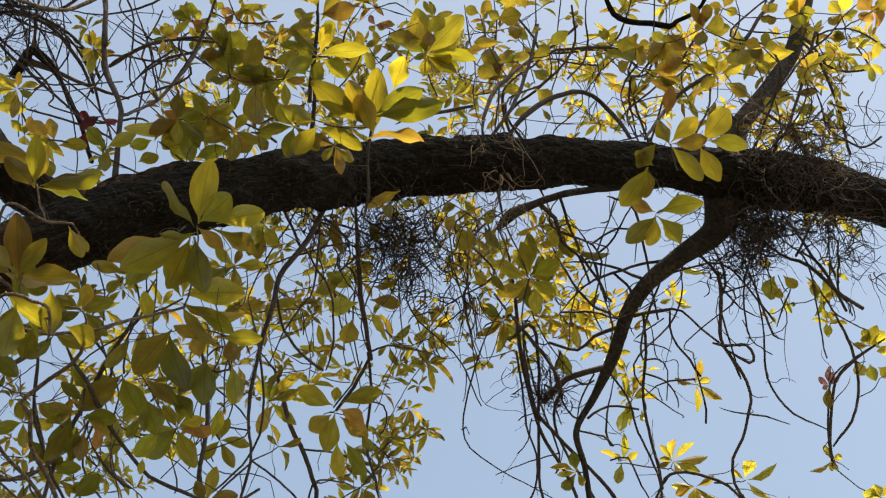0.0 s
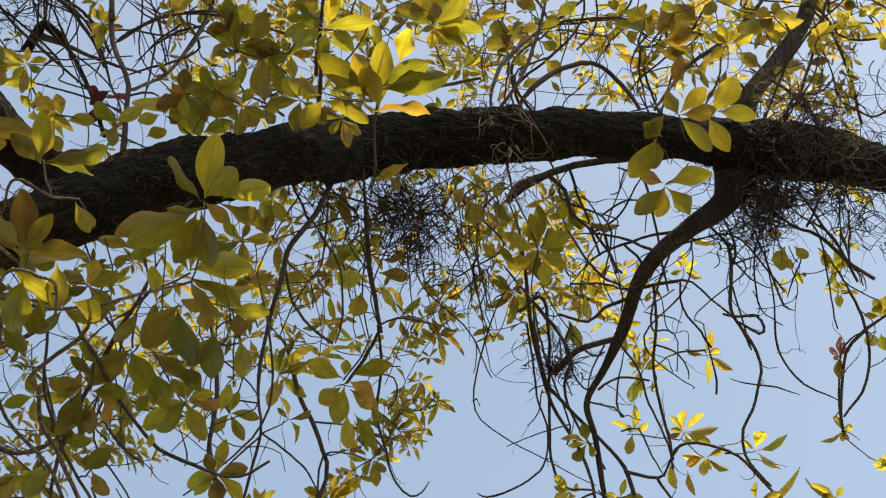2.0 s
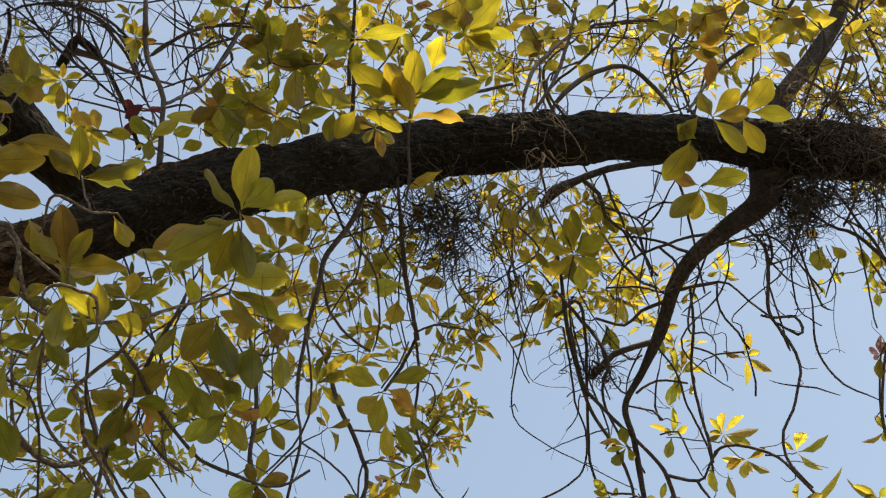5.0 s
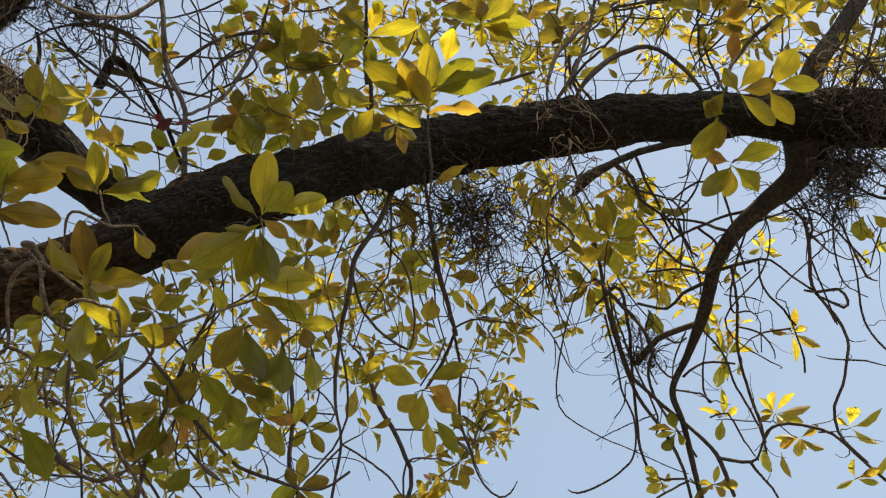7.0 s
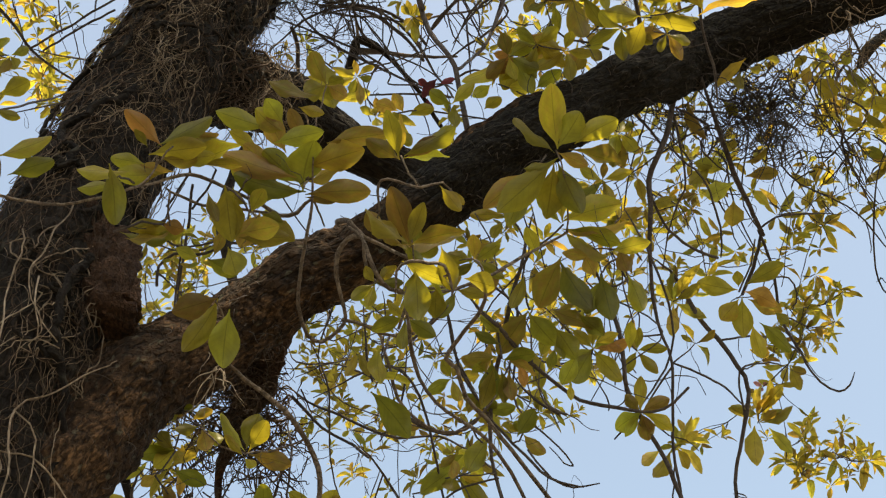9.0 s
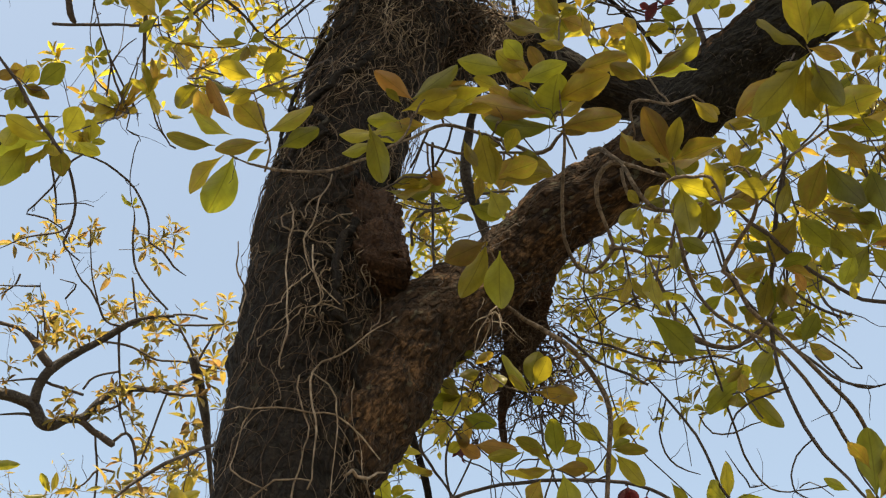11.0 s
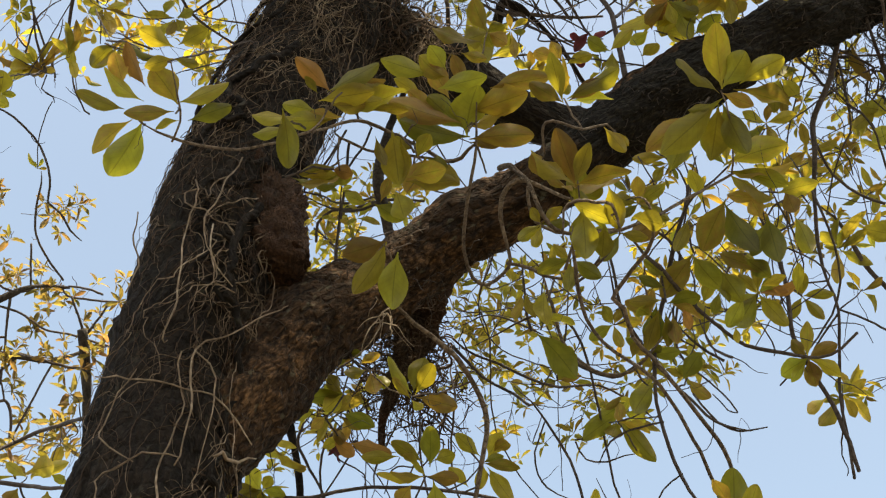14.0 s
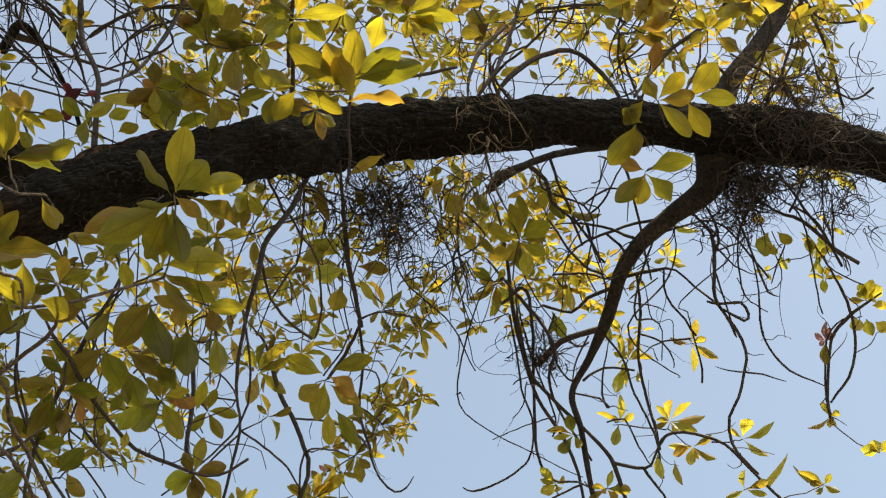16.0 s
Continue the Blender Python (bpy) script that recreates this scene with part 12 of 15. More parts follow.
sprig((-0.68,3.16,5.74), (-0.7,3.23,5.71), (-0.71,3.3,5.7), (-0.36,0.44,1), 7, 0.079)
sprig((-0.32,3.55,5.51), (-0.39,3.57,5.6), (-0.43,3.63,5.74), (-0.08,-1.14,1), 7, 0.082)
sprig((-0.32,3.08,5.59), (-0.35,3.12,5.59), (-0.38,3.15,5.61), (0.61,0.64,1), 7, 0.076)
sprig((-0.43,3.63,5.74), (-0.55,3.69,5.68), (-0.67,3.77,5.67), (0.55,-0.47,1), 7, 0.083)
sprig((-0.7,3.26,5.71), (-0.69,3.26,5.65), (-0.69,3.27,5.62), (-0.78,-0.19,1), 7, 0.078)
sprig((-0.34,3.56,5.54), (-0.31,3.58,5.56), (-0.28,3.6,5.6), (0.34,-0.08,1), 7, 0.080)
sprig((-0.43,3.63,5.74), (-0.39,3.51,5.79), (-0.31,3.42,5.91), (1.13,0.11,1), 7, 0.082)
sprig((-0.55,3.38,5.47), (-0.49,3.39,5.49), (-0.44,3.39,5.53), (-0.02,0.31,1), 7, 0.077)
sprig((-0.29,3.59,5.58), (-0.31,3.63,5.55), (-0.32,3.68,5.55), (0.03,0.31,1), 7, 0.080)
sprig((-0.42,3.61,5.71), (-0.37,3.67,5.69), (-0.31,3.73,5.71), (0.03,0.4,1), 7, 0.082)
sprig((-0.64,3.75,5.67), (-0.64,3.77,5.69), (-0.64,3.78,5.71), (-0.5,0.16,1), 7, 0.083)
sprig((-0.71,3.3,5.7), (-0.71,3.37,5.75), (-0.71,3.45,5.83), (-0.19,-0.64,1), 7, 0.082)
sprig((-0.41,3.57,5.77), (-0.47,3.52,5.73), (-0.54,3.5,5.72), (0.35,0.11,1), 7, 0.081)
sprig((-0.44,3.39,5.53), (-0.41,3.41,5.54), (-0.38,3.42,5.57), (0.34,0.46,1), 7, 0.078)
sprig((-0.74,3.59,5.41), (-0.76,3.56,5.48), (-0.76,3.51,5.59), (-0.98,-0.38,1), 7, 0.080)
sprig((-0.29,3.27,5.6), (-0.29,3.24,5.61), (-0.3,3.21,5.65), (-0.98,-0.1,1), 7, 0.077)
sprig((-0.29,3.24,5.61), (-0.3,3.23,5.6), (-0.31,3.22,5.59), (-0.3,0.41,1), 7, 0.076)
sprig((-0.71,3.45,5.83), (-0.68,3.45,5.86), (-0.65,3.45,5.9), (0.58,0.61,1), 7, 0.082)
sprig((-0.39,3.57,5.6), (-0.4,3.61,5.58), (-0.4,3.65,5.57), (0.25,0.43,1), 7, 0.080)
sprig((-0.37,3.49,5.82), (-0.39,3.46,5.79), (-0.41,3.43,5.78), (0.08,0.1,1), 7, 0.080)
sprig((-0.53,3.25,5.48), (-0.53,3.26,5.51), (-0.53,3.26,5.54), (0.98,0.3,1), 7, 0.076)
sprig((-0.39,3.51,5.79), (-0.37,3.5,5.76), (-0.35,3.5,5.75), (0.2,-0.11,1), 7, 0.081)
sprig((-0.7,3.45,5.84), (-0.69,3.44,5.83), (-0.68,3.44,5.83), (0.06,-0.89,1), 7, 0.082)
sprig((-0.39,3.57,5.6), (-0.4,3.53,5.61), (-0.41,3.49,5.63), (-0.1,-0.54,1), 7, 0.079)
sprig((-0.69,3.26,5.65), (-0.65,3.27,5.65), (-0.6,3.26,5.66), (-0.62,0.26,1), 7, 0.078)
sprig((-1.41,3.37,5.29), (-1.36,3.24,5.32), (-1.35,3.09,5.4), (-0.03,0.19,1), 7, 0.072)
sprig((-1.29,3.17,5.69), (-1.26,3.07,5.66), (-1.2,2.99,5.67), (0.19,0.53,1), 7, 0.073)
sprig((-1.2,2.99,5.67), (-1.29,2.95,5.58), (-1.35,2.88,5.53), (-0.36,0.27,1), 7, 0.072)
sprig((-0.68,3.25,5.26), (-0.71,3.26,5.21), (-0.73,3.27,5.18), (0.17,-0.65,1), 7, 0.069)
sprig((-1.2,2.99,5.67), (-1.17,2.96,5.69), (-1.13,2.95,5.72), (-0.12,-0.39,1), 7, 0.073)
sprig((-1.39,3.33,5.61), (-1.52,3.39,5.64), (-1.65,3.4,5.74), (0.17,-0.3,1), 7, 0.079)
sprig((-1.63,3.4,5.72), (-1.59,3.41,5.76), (-1.56,3.44,5.83), (-0.17,0.06,1), 7, 0.080)
sprig((-0.66,3,5.3), (-0.68,3.01,5.29), (-0.69,3.02,5.29), (-0.32,-0.5,1), 7, 0.068)
sprig((-3.21,0.8,6.65), (-3.14,0.83,6.71), (-3.06,0.85,6.82), (0.64,0.14,1), 7, 0.097)
sprig((-3.1,0.84,6.76), (-3.19,0.85,6.82), (-3.29,0.85,6.92), (-0.11,1.39,1), 7, 0.100)
sprig((-3.09,1.03,6.96), (-3.07,1.01,6.97), (-3.05,1,6.98), (-0.2,-1.12,1), 7, 0.099)
sprig((-2.98,1.18,6.99), (-2.98,1.23,7.05), (-2.96,1.28,7.14), (-0.35,0.12,1), 7, 0.102)
sprig((-2.53,1.34,6.9), (-2.59,1.4,6.97), (-2.65,1.46,7.1), (0.76,0.37,1), 7, 0.099)
sprig((-3.29,0.85,6.92), (-3.31,0.77,6.92), (-3.29,0.69,6.95), (-0.26,1.14,1), 7, 0.100)
sprig((-3.05,1.34,6.92), (-3.11,1.37,6.99), (-3.19,1.37,7.11), (-1,-0.24,1), 7, 0.103)
sprig((-2.96,1.28,7.14), (-3.03,1.27,7.15), (-3.09,1.26,7.18), (0.65,0.37,1), 7, 0.103)
sprig((-3.22,1.29,6.54), (-3.31,1.3,6.57), (-3.4,1.27,6.63), (0.94,-0.16,1), 7, 0.098)
sprig((-3.31,1.3,6.57), (-3.33,1.32,6.55), (-3.35,1.35,6.54), (0.41,-1.2,1), 7, 0.097)
sprig((-3.08,1.49,6.76), (-3.18,1.58,6.77), (-3.3,1.63,6.83), (-0.11,0.22,1), 7, 0.101)
sprig((-2.31,1.64,6.83), (-2.41,1.64,6.82), (-2.51,1.64,6.85), (-0.2,0.84,1), 7, 0.096)
sprig((-2.65,1.26,6.87), (-2.68,1.3,6.88), (-2.72,1.33,6.92), (0.49,-0.36,1), 7, 0.097)
sprig((-2.06,2.19,6.95), (-2.03,2.15,6.92), (-2.01,2.1,6.92), (0.07,0.7,1), 7, 0.096)
sprig((-1.8,2.39,6.89), (-1.79,2.49,6.94), (-1.77,2.58,7.05), (0.23,0.28,1), 7, 0.100)
sprig((-1.52,2.46,6.28), (-1.5,2.48,6.28), (-1.47,2.5,6.31), (-0.86,0.23,1), 7, 0.088)
sprig((-1.31,2.56,6.18), (-1.29,2.57,6.23), (-1.3,2.59,6.31), (0.58,0.11,1), 7, 0.088)
sprig((-1.77,2.48,6.21), (-1.75,2.49,6.21), (-1.72,2.51,6.22), (0.9,0.1,1), 7, 0.088)
sprig((-1.25,2.71,6.11), (-1.2,2.73,6.17), (-1.15,2.72,6.27), (-0.37,1.27,1), 7, 0.088)
sprig((-2.08,2.56,6.29), (-2.11,2.62,6.25), (-2.15,2.68,6.25), (0.33,-0.03,1), 7, 0.092)
sprig((-1.28,2.66,6.13), (-1.32,2.69,6.16), (-1.37,2.71,6.22), (-0.46,-0.82,1), 7, 0.088)
sprig((-1.2,2.73,6.17), (-1.1,2.73,6.06), (-1.01,2.74,6.01), (-0.56,0.49,1), 7, 0.084)
sprig((-2.82,2.96,5.66), (-2.95,2.92,5.65), (-3.09,2.93,5.71), (0.46,0.81,1), 7, 0.088)
sprig((-3.36,3.32,5.95), (-3.26,3.25,5.88), (-3.17,3.16,5.87), (0.31,-0.13,1), 7, 0.092)
sprig((-3.17,3.16,5.87), (-3.08,3.15,5.86), (-2.99,3.11,5.88), (-0.05,-0.01,1), 7, 0.090)
sprig((-3.07,2.92,5.7), (-3.09,2.88,5.62), (-3.13,2.83,5.57), (0.47,0.21,1), 7, 0.086)
sprig((-3.17,3.16,5.87), (-3.19,3.17,5.74), (-3.21,3.16,5.66), (-0.53,0.97,1), 7, 0.090)
sprig((-3.21,3.16,5.66), (-3.24,3.15,5.57), (-3.25,3.12,5.51), (-0.09,-0.18,1), 7, 0.088)
sprig((-3.25,3.13,5.54), (-3.26,3.08,5.56), (-3.3,3.04,5.61), (0.44,-0.49,1), 7, 0.089)
sprig((-3.08,3.15,5.86), (-3.06,3.2,5.8), (-3.02,3.24,5.78), (0.44,-0.06,1), 7, 0.090)
sprig((-3.09,2.93,5.71), (-3.24,2.83,5.77), (-3.4,2.75,5.91), (0.04,-0.02,1), 7, 0.091)
sprig((-3.4,2.75,5.91), (-3.36,2.77,5.95), (-3.31,2.79,6.02), (0.24,-0.2,1), 7, 0.092)
sprig((-3.62,2.26,5.89), (-3.52,2.33,5.83), (-3.43,2.42,5.82), (0.44,-0.37,1), 7, 0.088)
sprig((-3.52,2.33,5.83), (-3.48,2.3,5.79), (-3.45,2.27,5.77), (0.22,0.11,1), 7, 0.087)
sprig((-3.6,2.3,6.01), (-3.55,2.3,6), (-3.5,2.32,6), (-0.73,0.01,1), 7, 0.090)
sprig((-3.43,2.42,5.82), (-3.33,2.37,5.82), (-3.21,2.32,5.87), (-0.47,-0.24,1), 7, 0.086)
sprig((-3.59,2.28,5.88), (-3.55,2.21,5.88), (-3.5,2.15,5.92), (0.4,0.28,1), 7, 0.088)
sprig((-3.02,3.12,5.87), (-3.06,3.05,5.9), (-3.12,2.99,5.96), (0.54,0.83,1), 7, 0.091)
sprig((-2.99,3.11,5.88), (-2.91,3.14,5.88), (-2.83,3.16,5.91), (0.13,0.51,1), 7, 0.090)
sprig((-3.25,3.12,5.51), (-3.24,3.12,5.38), (-3.23,3.13,5.3), (0.32,-0.72,1), 7, 0.086)
sprig((-3.24,3.12,5.42), (-3.29,3.11,5.4), (-3.33,3.11,5.4), (-0.02,-0.43,1), 7, 0.088)
sprig((-3.14,3.56,5.41), (-3.15,3.51,5.42), (-3.15,3.46,5.44), (-0.34,-0.3,1), 7, 0.090)
sprig((-3.05,3.55,5.38), (-3.04,3.57,5.38), (-3.05,3.6,5.39), (-0.08,-0.78,1), 7, 0.090)
sprig((-2.89,3.55,5.35), (-2.89,3.56,5.27), (-2.87,3.56,5.22), (-0.04,-0.51,1), 7, 0.086)
sprig((-3.25,3.12,5.45), (-3.22,3.19,5.43), (-3.19,3.26,5.45), (0.18,-0.25,1), 7, 0.088)
sprig((-3.33,3.11,5.4), (-3.33,3.08,5.34), (-3.34,3.06,5.31), (0.17,0.01,1), 7, 0.087)
sprig((-3.43,2.42,5.82), (-3.59,2.54,5.55), (-3.75,2.65,5.39), (-0.07,0.44,1), 7, 0.088)
sprig((-3.75,2.65,5.39), (-3.68,2.68,5.27), (-3.63,2.74,5.2), (-0.39,0.25,1), 7, 0.086)
sprig((-3.68,2.68,5.27), (-3.72,2.63,5.22), (-3.76,2.58,5.2), (0.19,-0.01,1), 7, 0.086)
sprig((-3.75,2.65,5.39), (-3.94,2.77,5.3), (-4.15,2.83,5.3), (0.05,-0.4,1), 7, 0.092)
sprig((-4,2.79,5.3), (-4.05,2.73,5.11), (-4.05,2.65,5), (0.06,0.25,1), 7, 0.087)
sprig((-4.05,2.65,5), (-4.07,2.68,4.92), (-4.11,2.69,4.86), (-0.17,-0.47,1), 7, 0.087)
sprig((-3.97,2.78,5.3), (-3.96,2.84,5.33), (-3.94,2.89,5.38), (0.28,-0.68,1), 7, 0.091)
sprig((-4.09,2.82,5.3), (-4.08,2.87,5.3), (-4.06,2.92,5.31), (-0.46,-0.19,1), 7, 0.092)
sprig((-3.51,2.47,5.7), (-3.46,2.49,5.67), (-3.41,2.51,5.67), (-0.13,-0.41,1), 7, 0.087)
sprig((-3.5,2.32,6), (-3.4,2.39,6.04), (-3.3,2.46,6.13), (-0.08,0.34,1), 7, 0.091)
sprig((-1.6,3.4,5.7), (-1.67,3.39,5.57), (-1.74,3.38,5.5), (0.01,0.18,1), 7, 0.106)
sprig((-1.42,3.4,5.4), (-1.48,3.4,5.39), (-1.55,3.4,5.41), (0.61,-0.25,1), 7, 0.104)
sprig((-1.74,3.38,5.5), (-1.72,3.27,5.44), (-1.75,3.15,5.43), (-0.3,0.42,1), 7, 0.102)
sprig((-1.75,3.15,5.43), (-1.81,3.16,5.38), (-1.87,3.17,5.35), (0.04,-0.36,1), 7, 0.102)
sprig((-2.06,3.28,5.49), (-2.03,3.19,5.5), (-2.04,3.1,5.55), (0.3,0.21,1), 7, 0.105)
sprig((-2.04,3.1,5.55), (-2.01,3.1,5.6), (-1.99,3.11,5.67), (0.01,0.15,1), 7, 0.107)
sprig((-1.35,3.12,5.38), (-1.43,3.11,5.36), (-1.51,3.09,5.37), (0.1,0.64,1), 7, 0.099)
sprig((-1.46,3.36,5.63), (-1.45,3.36,5.61), (-1.46,3.36,5.59), (-0.1,-0.47,1), 7, 0.105)
sprig((-1.32,3.22,5.67), (-1.32,3.21,5.6), (-1.3,3.2,5.55), (-0.11,-0.15,1), 7, 0.102)
sprig((-1.29,3.17,5.69), (-1.22,3.19,5.65), (-1.15,3.21,5.64), (-0.01,0.31,1), 7, 0.103)
sprig((-1.55,3.4,5.41), (-1.58,3.43,5.36), (-1.59,3.47,5.33), (-0.85,-0.57,1), 7, 0.104)
sprig((-1.74,3.19,5.43), (-1.71,3.19,5.51), (-1.69,3.17,5.63), (0.57,0.13,1), 7, 0.105)
sprig((-1.42,3.42,5.53), (-1.41,3.46,5.55), (-1.4,3.5,5.59), (-0.47,1.21,1), 7, 0.107)
sprig((-1.87,3.17,5.35), (-1.87,3.18,5.23), (-1.88,3.18,5.15), (-0.42,-0.3,1), 7, 0.099)
sprig((-2.22,3.31,5.35), (-2.24,3.25,5.33), (-2.23,3.18,5.33), (-0.26,-0.29,1), 7, 0.105)
sprig((-2.24,3.32,5.33), (-2.23,3.39,5.32), (-2.21,3.45,5.33), (0.55,0.29,1), 7, 0.107)
sprig((-2.39,3.37,5.24), (-2.43,3.34,5.27), (-2.45,3.29,5.32), (-0.09,-0.18,1), 7, 0.107)
sprig((-2.41,3.38,5.23), (-2.4,3.4,5.23), (-2.39,3.43,5.24), (0.31,-0.27,1), 7, 0.107)
sprig((-2.66,2.98,5.31), (-2.73,2.99,5.3), (-2.79,3.02,5.31), (0.05,-0.17,1), 7, 0.107)
sprig((-2.62,3.34,5.1), (-2.63,3.4,5.05), (-2.66,3.45,5.03), (-1.07,0,1), 7, 0.107)
sprig((-2.68,3.24,5.06), (-2.78,3.28,4.99), (-2.87,3.33,4.97), (-0.42,-0.46,1), 7, 0.107)
sprig((-2.79,3.02,5.31), (-2.83,2.94,5.33), (-2.86,2.86,5.39), (0.2,-0.07,1), 7, 0.107)
sprig((-2.39,3.43,5.24), (-2.38,3.47,5.2), (-2.36,3.51,5.18), (0.52,-0.06,1), 7, 0.107)
sprig((-1.39,3.6,4.84), (-1.56,3.61,4.76), (-1.72,3.57,4.74), (0.12,0.36,1), 7, 0.098)
sprig((-1.42,3.61,4.83), (-1.42,3.62,4.81), (-1.42,3.64,4.8), (-0.3,-1.07,1), 7, 0.098)
sprig((-1.42,3.92,4.61), (-1.42,3.86,4.6), (-1.41,3.8,4.61), (0.65,-0.45,1), 7, 0.098)
sprig((-1.29,3.94,4.67), (-1.3,3.95,4.67), (-1.31,3.95,4.67), (0.32,0.83,1), 7, 0.100)
sprig((-1.28,3.93,4.65), (-1.25,3.96,4.63), (-1.22,4,4.64), (0.16,0.27,1), 7, 0.100)
sprig((-1.19,3.65,5.05), (-1.15,3.71,5.08), (-1.1,3.77,5.13), (-0.74,0,1), 7, 0.103)
sprig((-1.15,3.61,5.21), (-1.17,3.65,5.19), (-1.17,3.69,5.2), (-0.6,-0.11,1), 7, 0.103)
sprig((-1.13,2.38,6.33), (-1.08,2.46,6.37), (-1.07,2.56,6.45), (0.29,0.18,1), 7, 0.089)
sprig((-0.86,2.53,6.18), (-0.9,2.57,6.21), (-0.93,2.61,6.27), (-0.92,0.1,1), 7, 0.086)
sprig((-0.93,2.61,6.27), (-0.87,2.65,6.33), (-0.8,2.67,6.43), (-0.33,0.44,1), 7, 0.089)
sprig((-0.45,2.62,6.32), (-0.52,2.7,6.3), (-0.6,2.75,6.31), (-0.86,-0.49,1), 7, 0.087)
sprig((-0.55,2.72,6.3), (-0.54,2.77,6.2), (-0.51,2.82,6.15), (0.07,-0.31,1), 7, 0.085)
sprig((-1.22,2.4,6.3), (-1.21,2.4,6.26), (-1.21,2.41,6.24), (-0.03,-0.73,1), 7, 0.085)
sprig((-1.3,2.59,6.31), (-1.33,2.61,6.29), (-1.36,2.64,6.28), (-0.65,0.17,1), 7, 0.088)
sprig((-1.25,2.71,6.11), (-1.25,2.74,6.08), (-1.24,2.77,6.06), (0.2,0.35,1), 7, 0.086)
sprig((-1.49,2.1,5.6), (-1.44,2.25,5.53), (-1.41,2.4,5.52), (0.92,-0.15,1), 7, 0.076)
sprig((-0.91,2.62,6.29), (-0.95,2.68,6.29), (-1,2.73,6.32), (0.48,0.32,1), 7, 0.088)
sprig((-0.6,2.75,6.31), (-0.65,2.78,6.24), (-0.7,2.79,6.2), (0.11,-0.29,1), 7, 0.086)
sprig((-0.52,2.7,6.3), (-0.52,2.7,6.31), (-0.51,2.71,6.33), (-0.66,0.03,1), 7, 0.087)
sprig((-0.51,2.82,6.15), (-0.44,2.83,6.15), (-0.37,2.86,6.18), (-0.29,-0.57,1), 7, 0.086)
sprig((-0.22,2.82,6.35), (-0.23,2.84,6.35), (-0.23,2.85,6.34), (-0.12,0.07,1), 7, 0.088)
sprig((-0.11,2.89,6.32), (-0.12,2.91,6.33), (-0.13,2.94,6.35), (0.54,-0.21,1), 7, 0.089)
sprig((0.17,2.97,6.27), (0.21,2.98,6.24), (0.25,3.01,6.23), (-0.44,0.34,1), 7, 0.088)
sprig((0.25,3.01,6.23), (0.31,3.08,6.22), (0.34,3.16,6.23), (-0.25,0.34,1), 7, 0.089)
sprig((0.39,3.03,5.93), (0.39,3.06,5.92), (0.39,3.09,5.93), (0.74,-0.58,1), 7, 0.085)
sprig((0.69,3.08,6.07), (0.67,3.08,6.08), (0.66,3.07,6.1), (0.06,0.4,1), 7, 0.087)
sprig((0.56,3.33,6.24), (0.63,3.34,6.22), (0.7,3.32,6.24), (-0.21,0.19,1), 7, 0.091)
sprig((0.88,3.08,5.97), (0.88,3.08,5.97), (0.88,3.07,5.98), (0.06,-0.6,1), 7, 0.086)
sprig((0.83,3.21,5.89), (0.81,3.22,5.91), (0.78,3.23,5.94), (-0.05,-0.18,1), 7, 0.087)
sprig((0.9,3.02,6.16), (0.91,3.07,6.14), (0.94,3.12,6.15), (0.2,0.65,1), 7, 0.089)
sprig((0.59,2.99,6.23), (0.59,2.99,6.2), (0.6,2.98,6.17), (0,0.27,1), 7, 0.087)
sprig((0.19,2.98,6.25), (0.16,3.01,6.2), (0.12,3.04,6.17), (0.47,0.4,1), 7, 0.087)
sprig((-0.02,2.96,6.28), (-0.03,3.09,6.28), (-0.08,3.22,6.33), (-0.31,-0.64,1), 7, 0.091)
sprig((0.89,3.33,5.78), (0.85,3.48,5.72), (0.81,3.62,5.73), (0.47,-0.36,1), 7, 0.088)
sprig((0.81,3.62,5.73), (0.82,3.64,5.79), (0.81,3.65,5.88), (-0.24,-0.65,1), 7, 0.090)
sprig((0.82,3.59,5.73), (0.76,3.57,5.74), (0.7,3.56,5.78), (-0.26,-0.17,1), 7, 0.088)
sprig((-0.68,3.16,5.74), (-0.74,3.18,5.78), (-0.79,3.19,5.84), (0.07,-0,1), 7, 0.085)
sprig((-0.65,3.45,5.9), (-0.67,3.37,5.9), (-0.67,3.28,5.93), (-0.98,0.1,1), 7, 0.087)
sprig((-0.54,3.5,5.72), (-0.54,3.44,5.72), (-0.56,3.39,5.74), (0.15,0.29,1), 7, 0.086)
sprig((-0.7,3.45,5.84), (-0.72,3.52,5.85), (-0.71,3.59,5.88), (0.83,0.23,1), 7, 0.090)
sprig((-0.67,3.28,5.93), (-0.68,3.26,5.95), (-0.7,3.25,5.98), (0.71,0.15,1), 7, 0.087)
sprig((-1.28,3.18,5.78), (-1.23,3.23,5.82), (-1.18,3.3,5.89), (0.26,0.36,1), 7, 0.088)
sprig((-1.29,3.17,5.69), (-1.28,3.16,5.69), (-1.28,3.15,5.7), (-0.35,0.39,1), 7, 0.085)
sprig((-1.28,3.18,5.78), (-1.33,3.16,5.88), (-1.35,3.11,6.03), (0.31,0.3,1), 7, 0.089)
sprig((-0.51,3.66,5.7), (-0.49,3.65,5.65), (-0.49,3.64,5.62), (0.24,0.72,1), 7, 0.087)
sprig((-0.34,3.7,5.7), (-0.39,3.74,5.68), (-0.43,3.78,5.68), (-0.53,-0.08,1), 7, 0.089)
sprig((-0.64,3.78,5.71), (-0.63,3.78,5.72), (-0.62,3.77,5.74), (-0.31,-0.1,1), 7, 0.090)
sprig((-0.32,3.68,5.55), (-0.31,3.73,5.51), (-0.3,3.78,5.49), (0.76,-0.23,1), 7, 0.086)
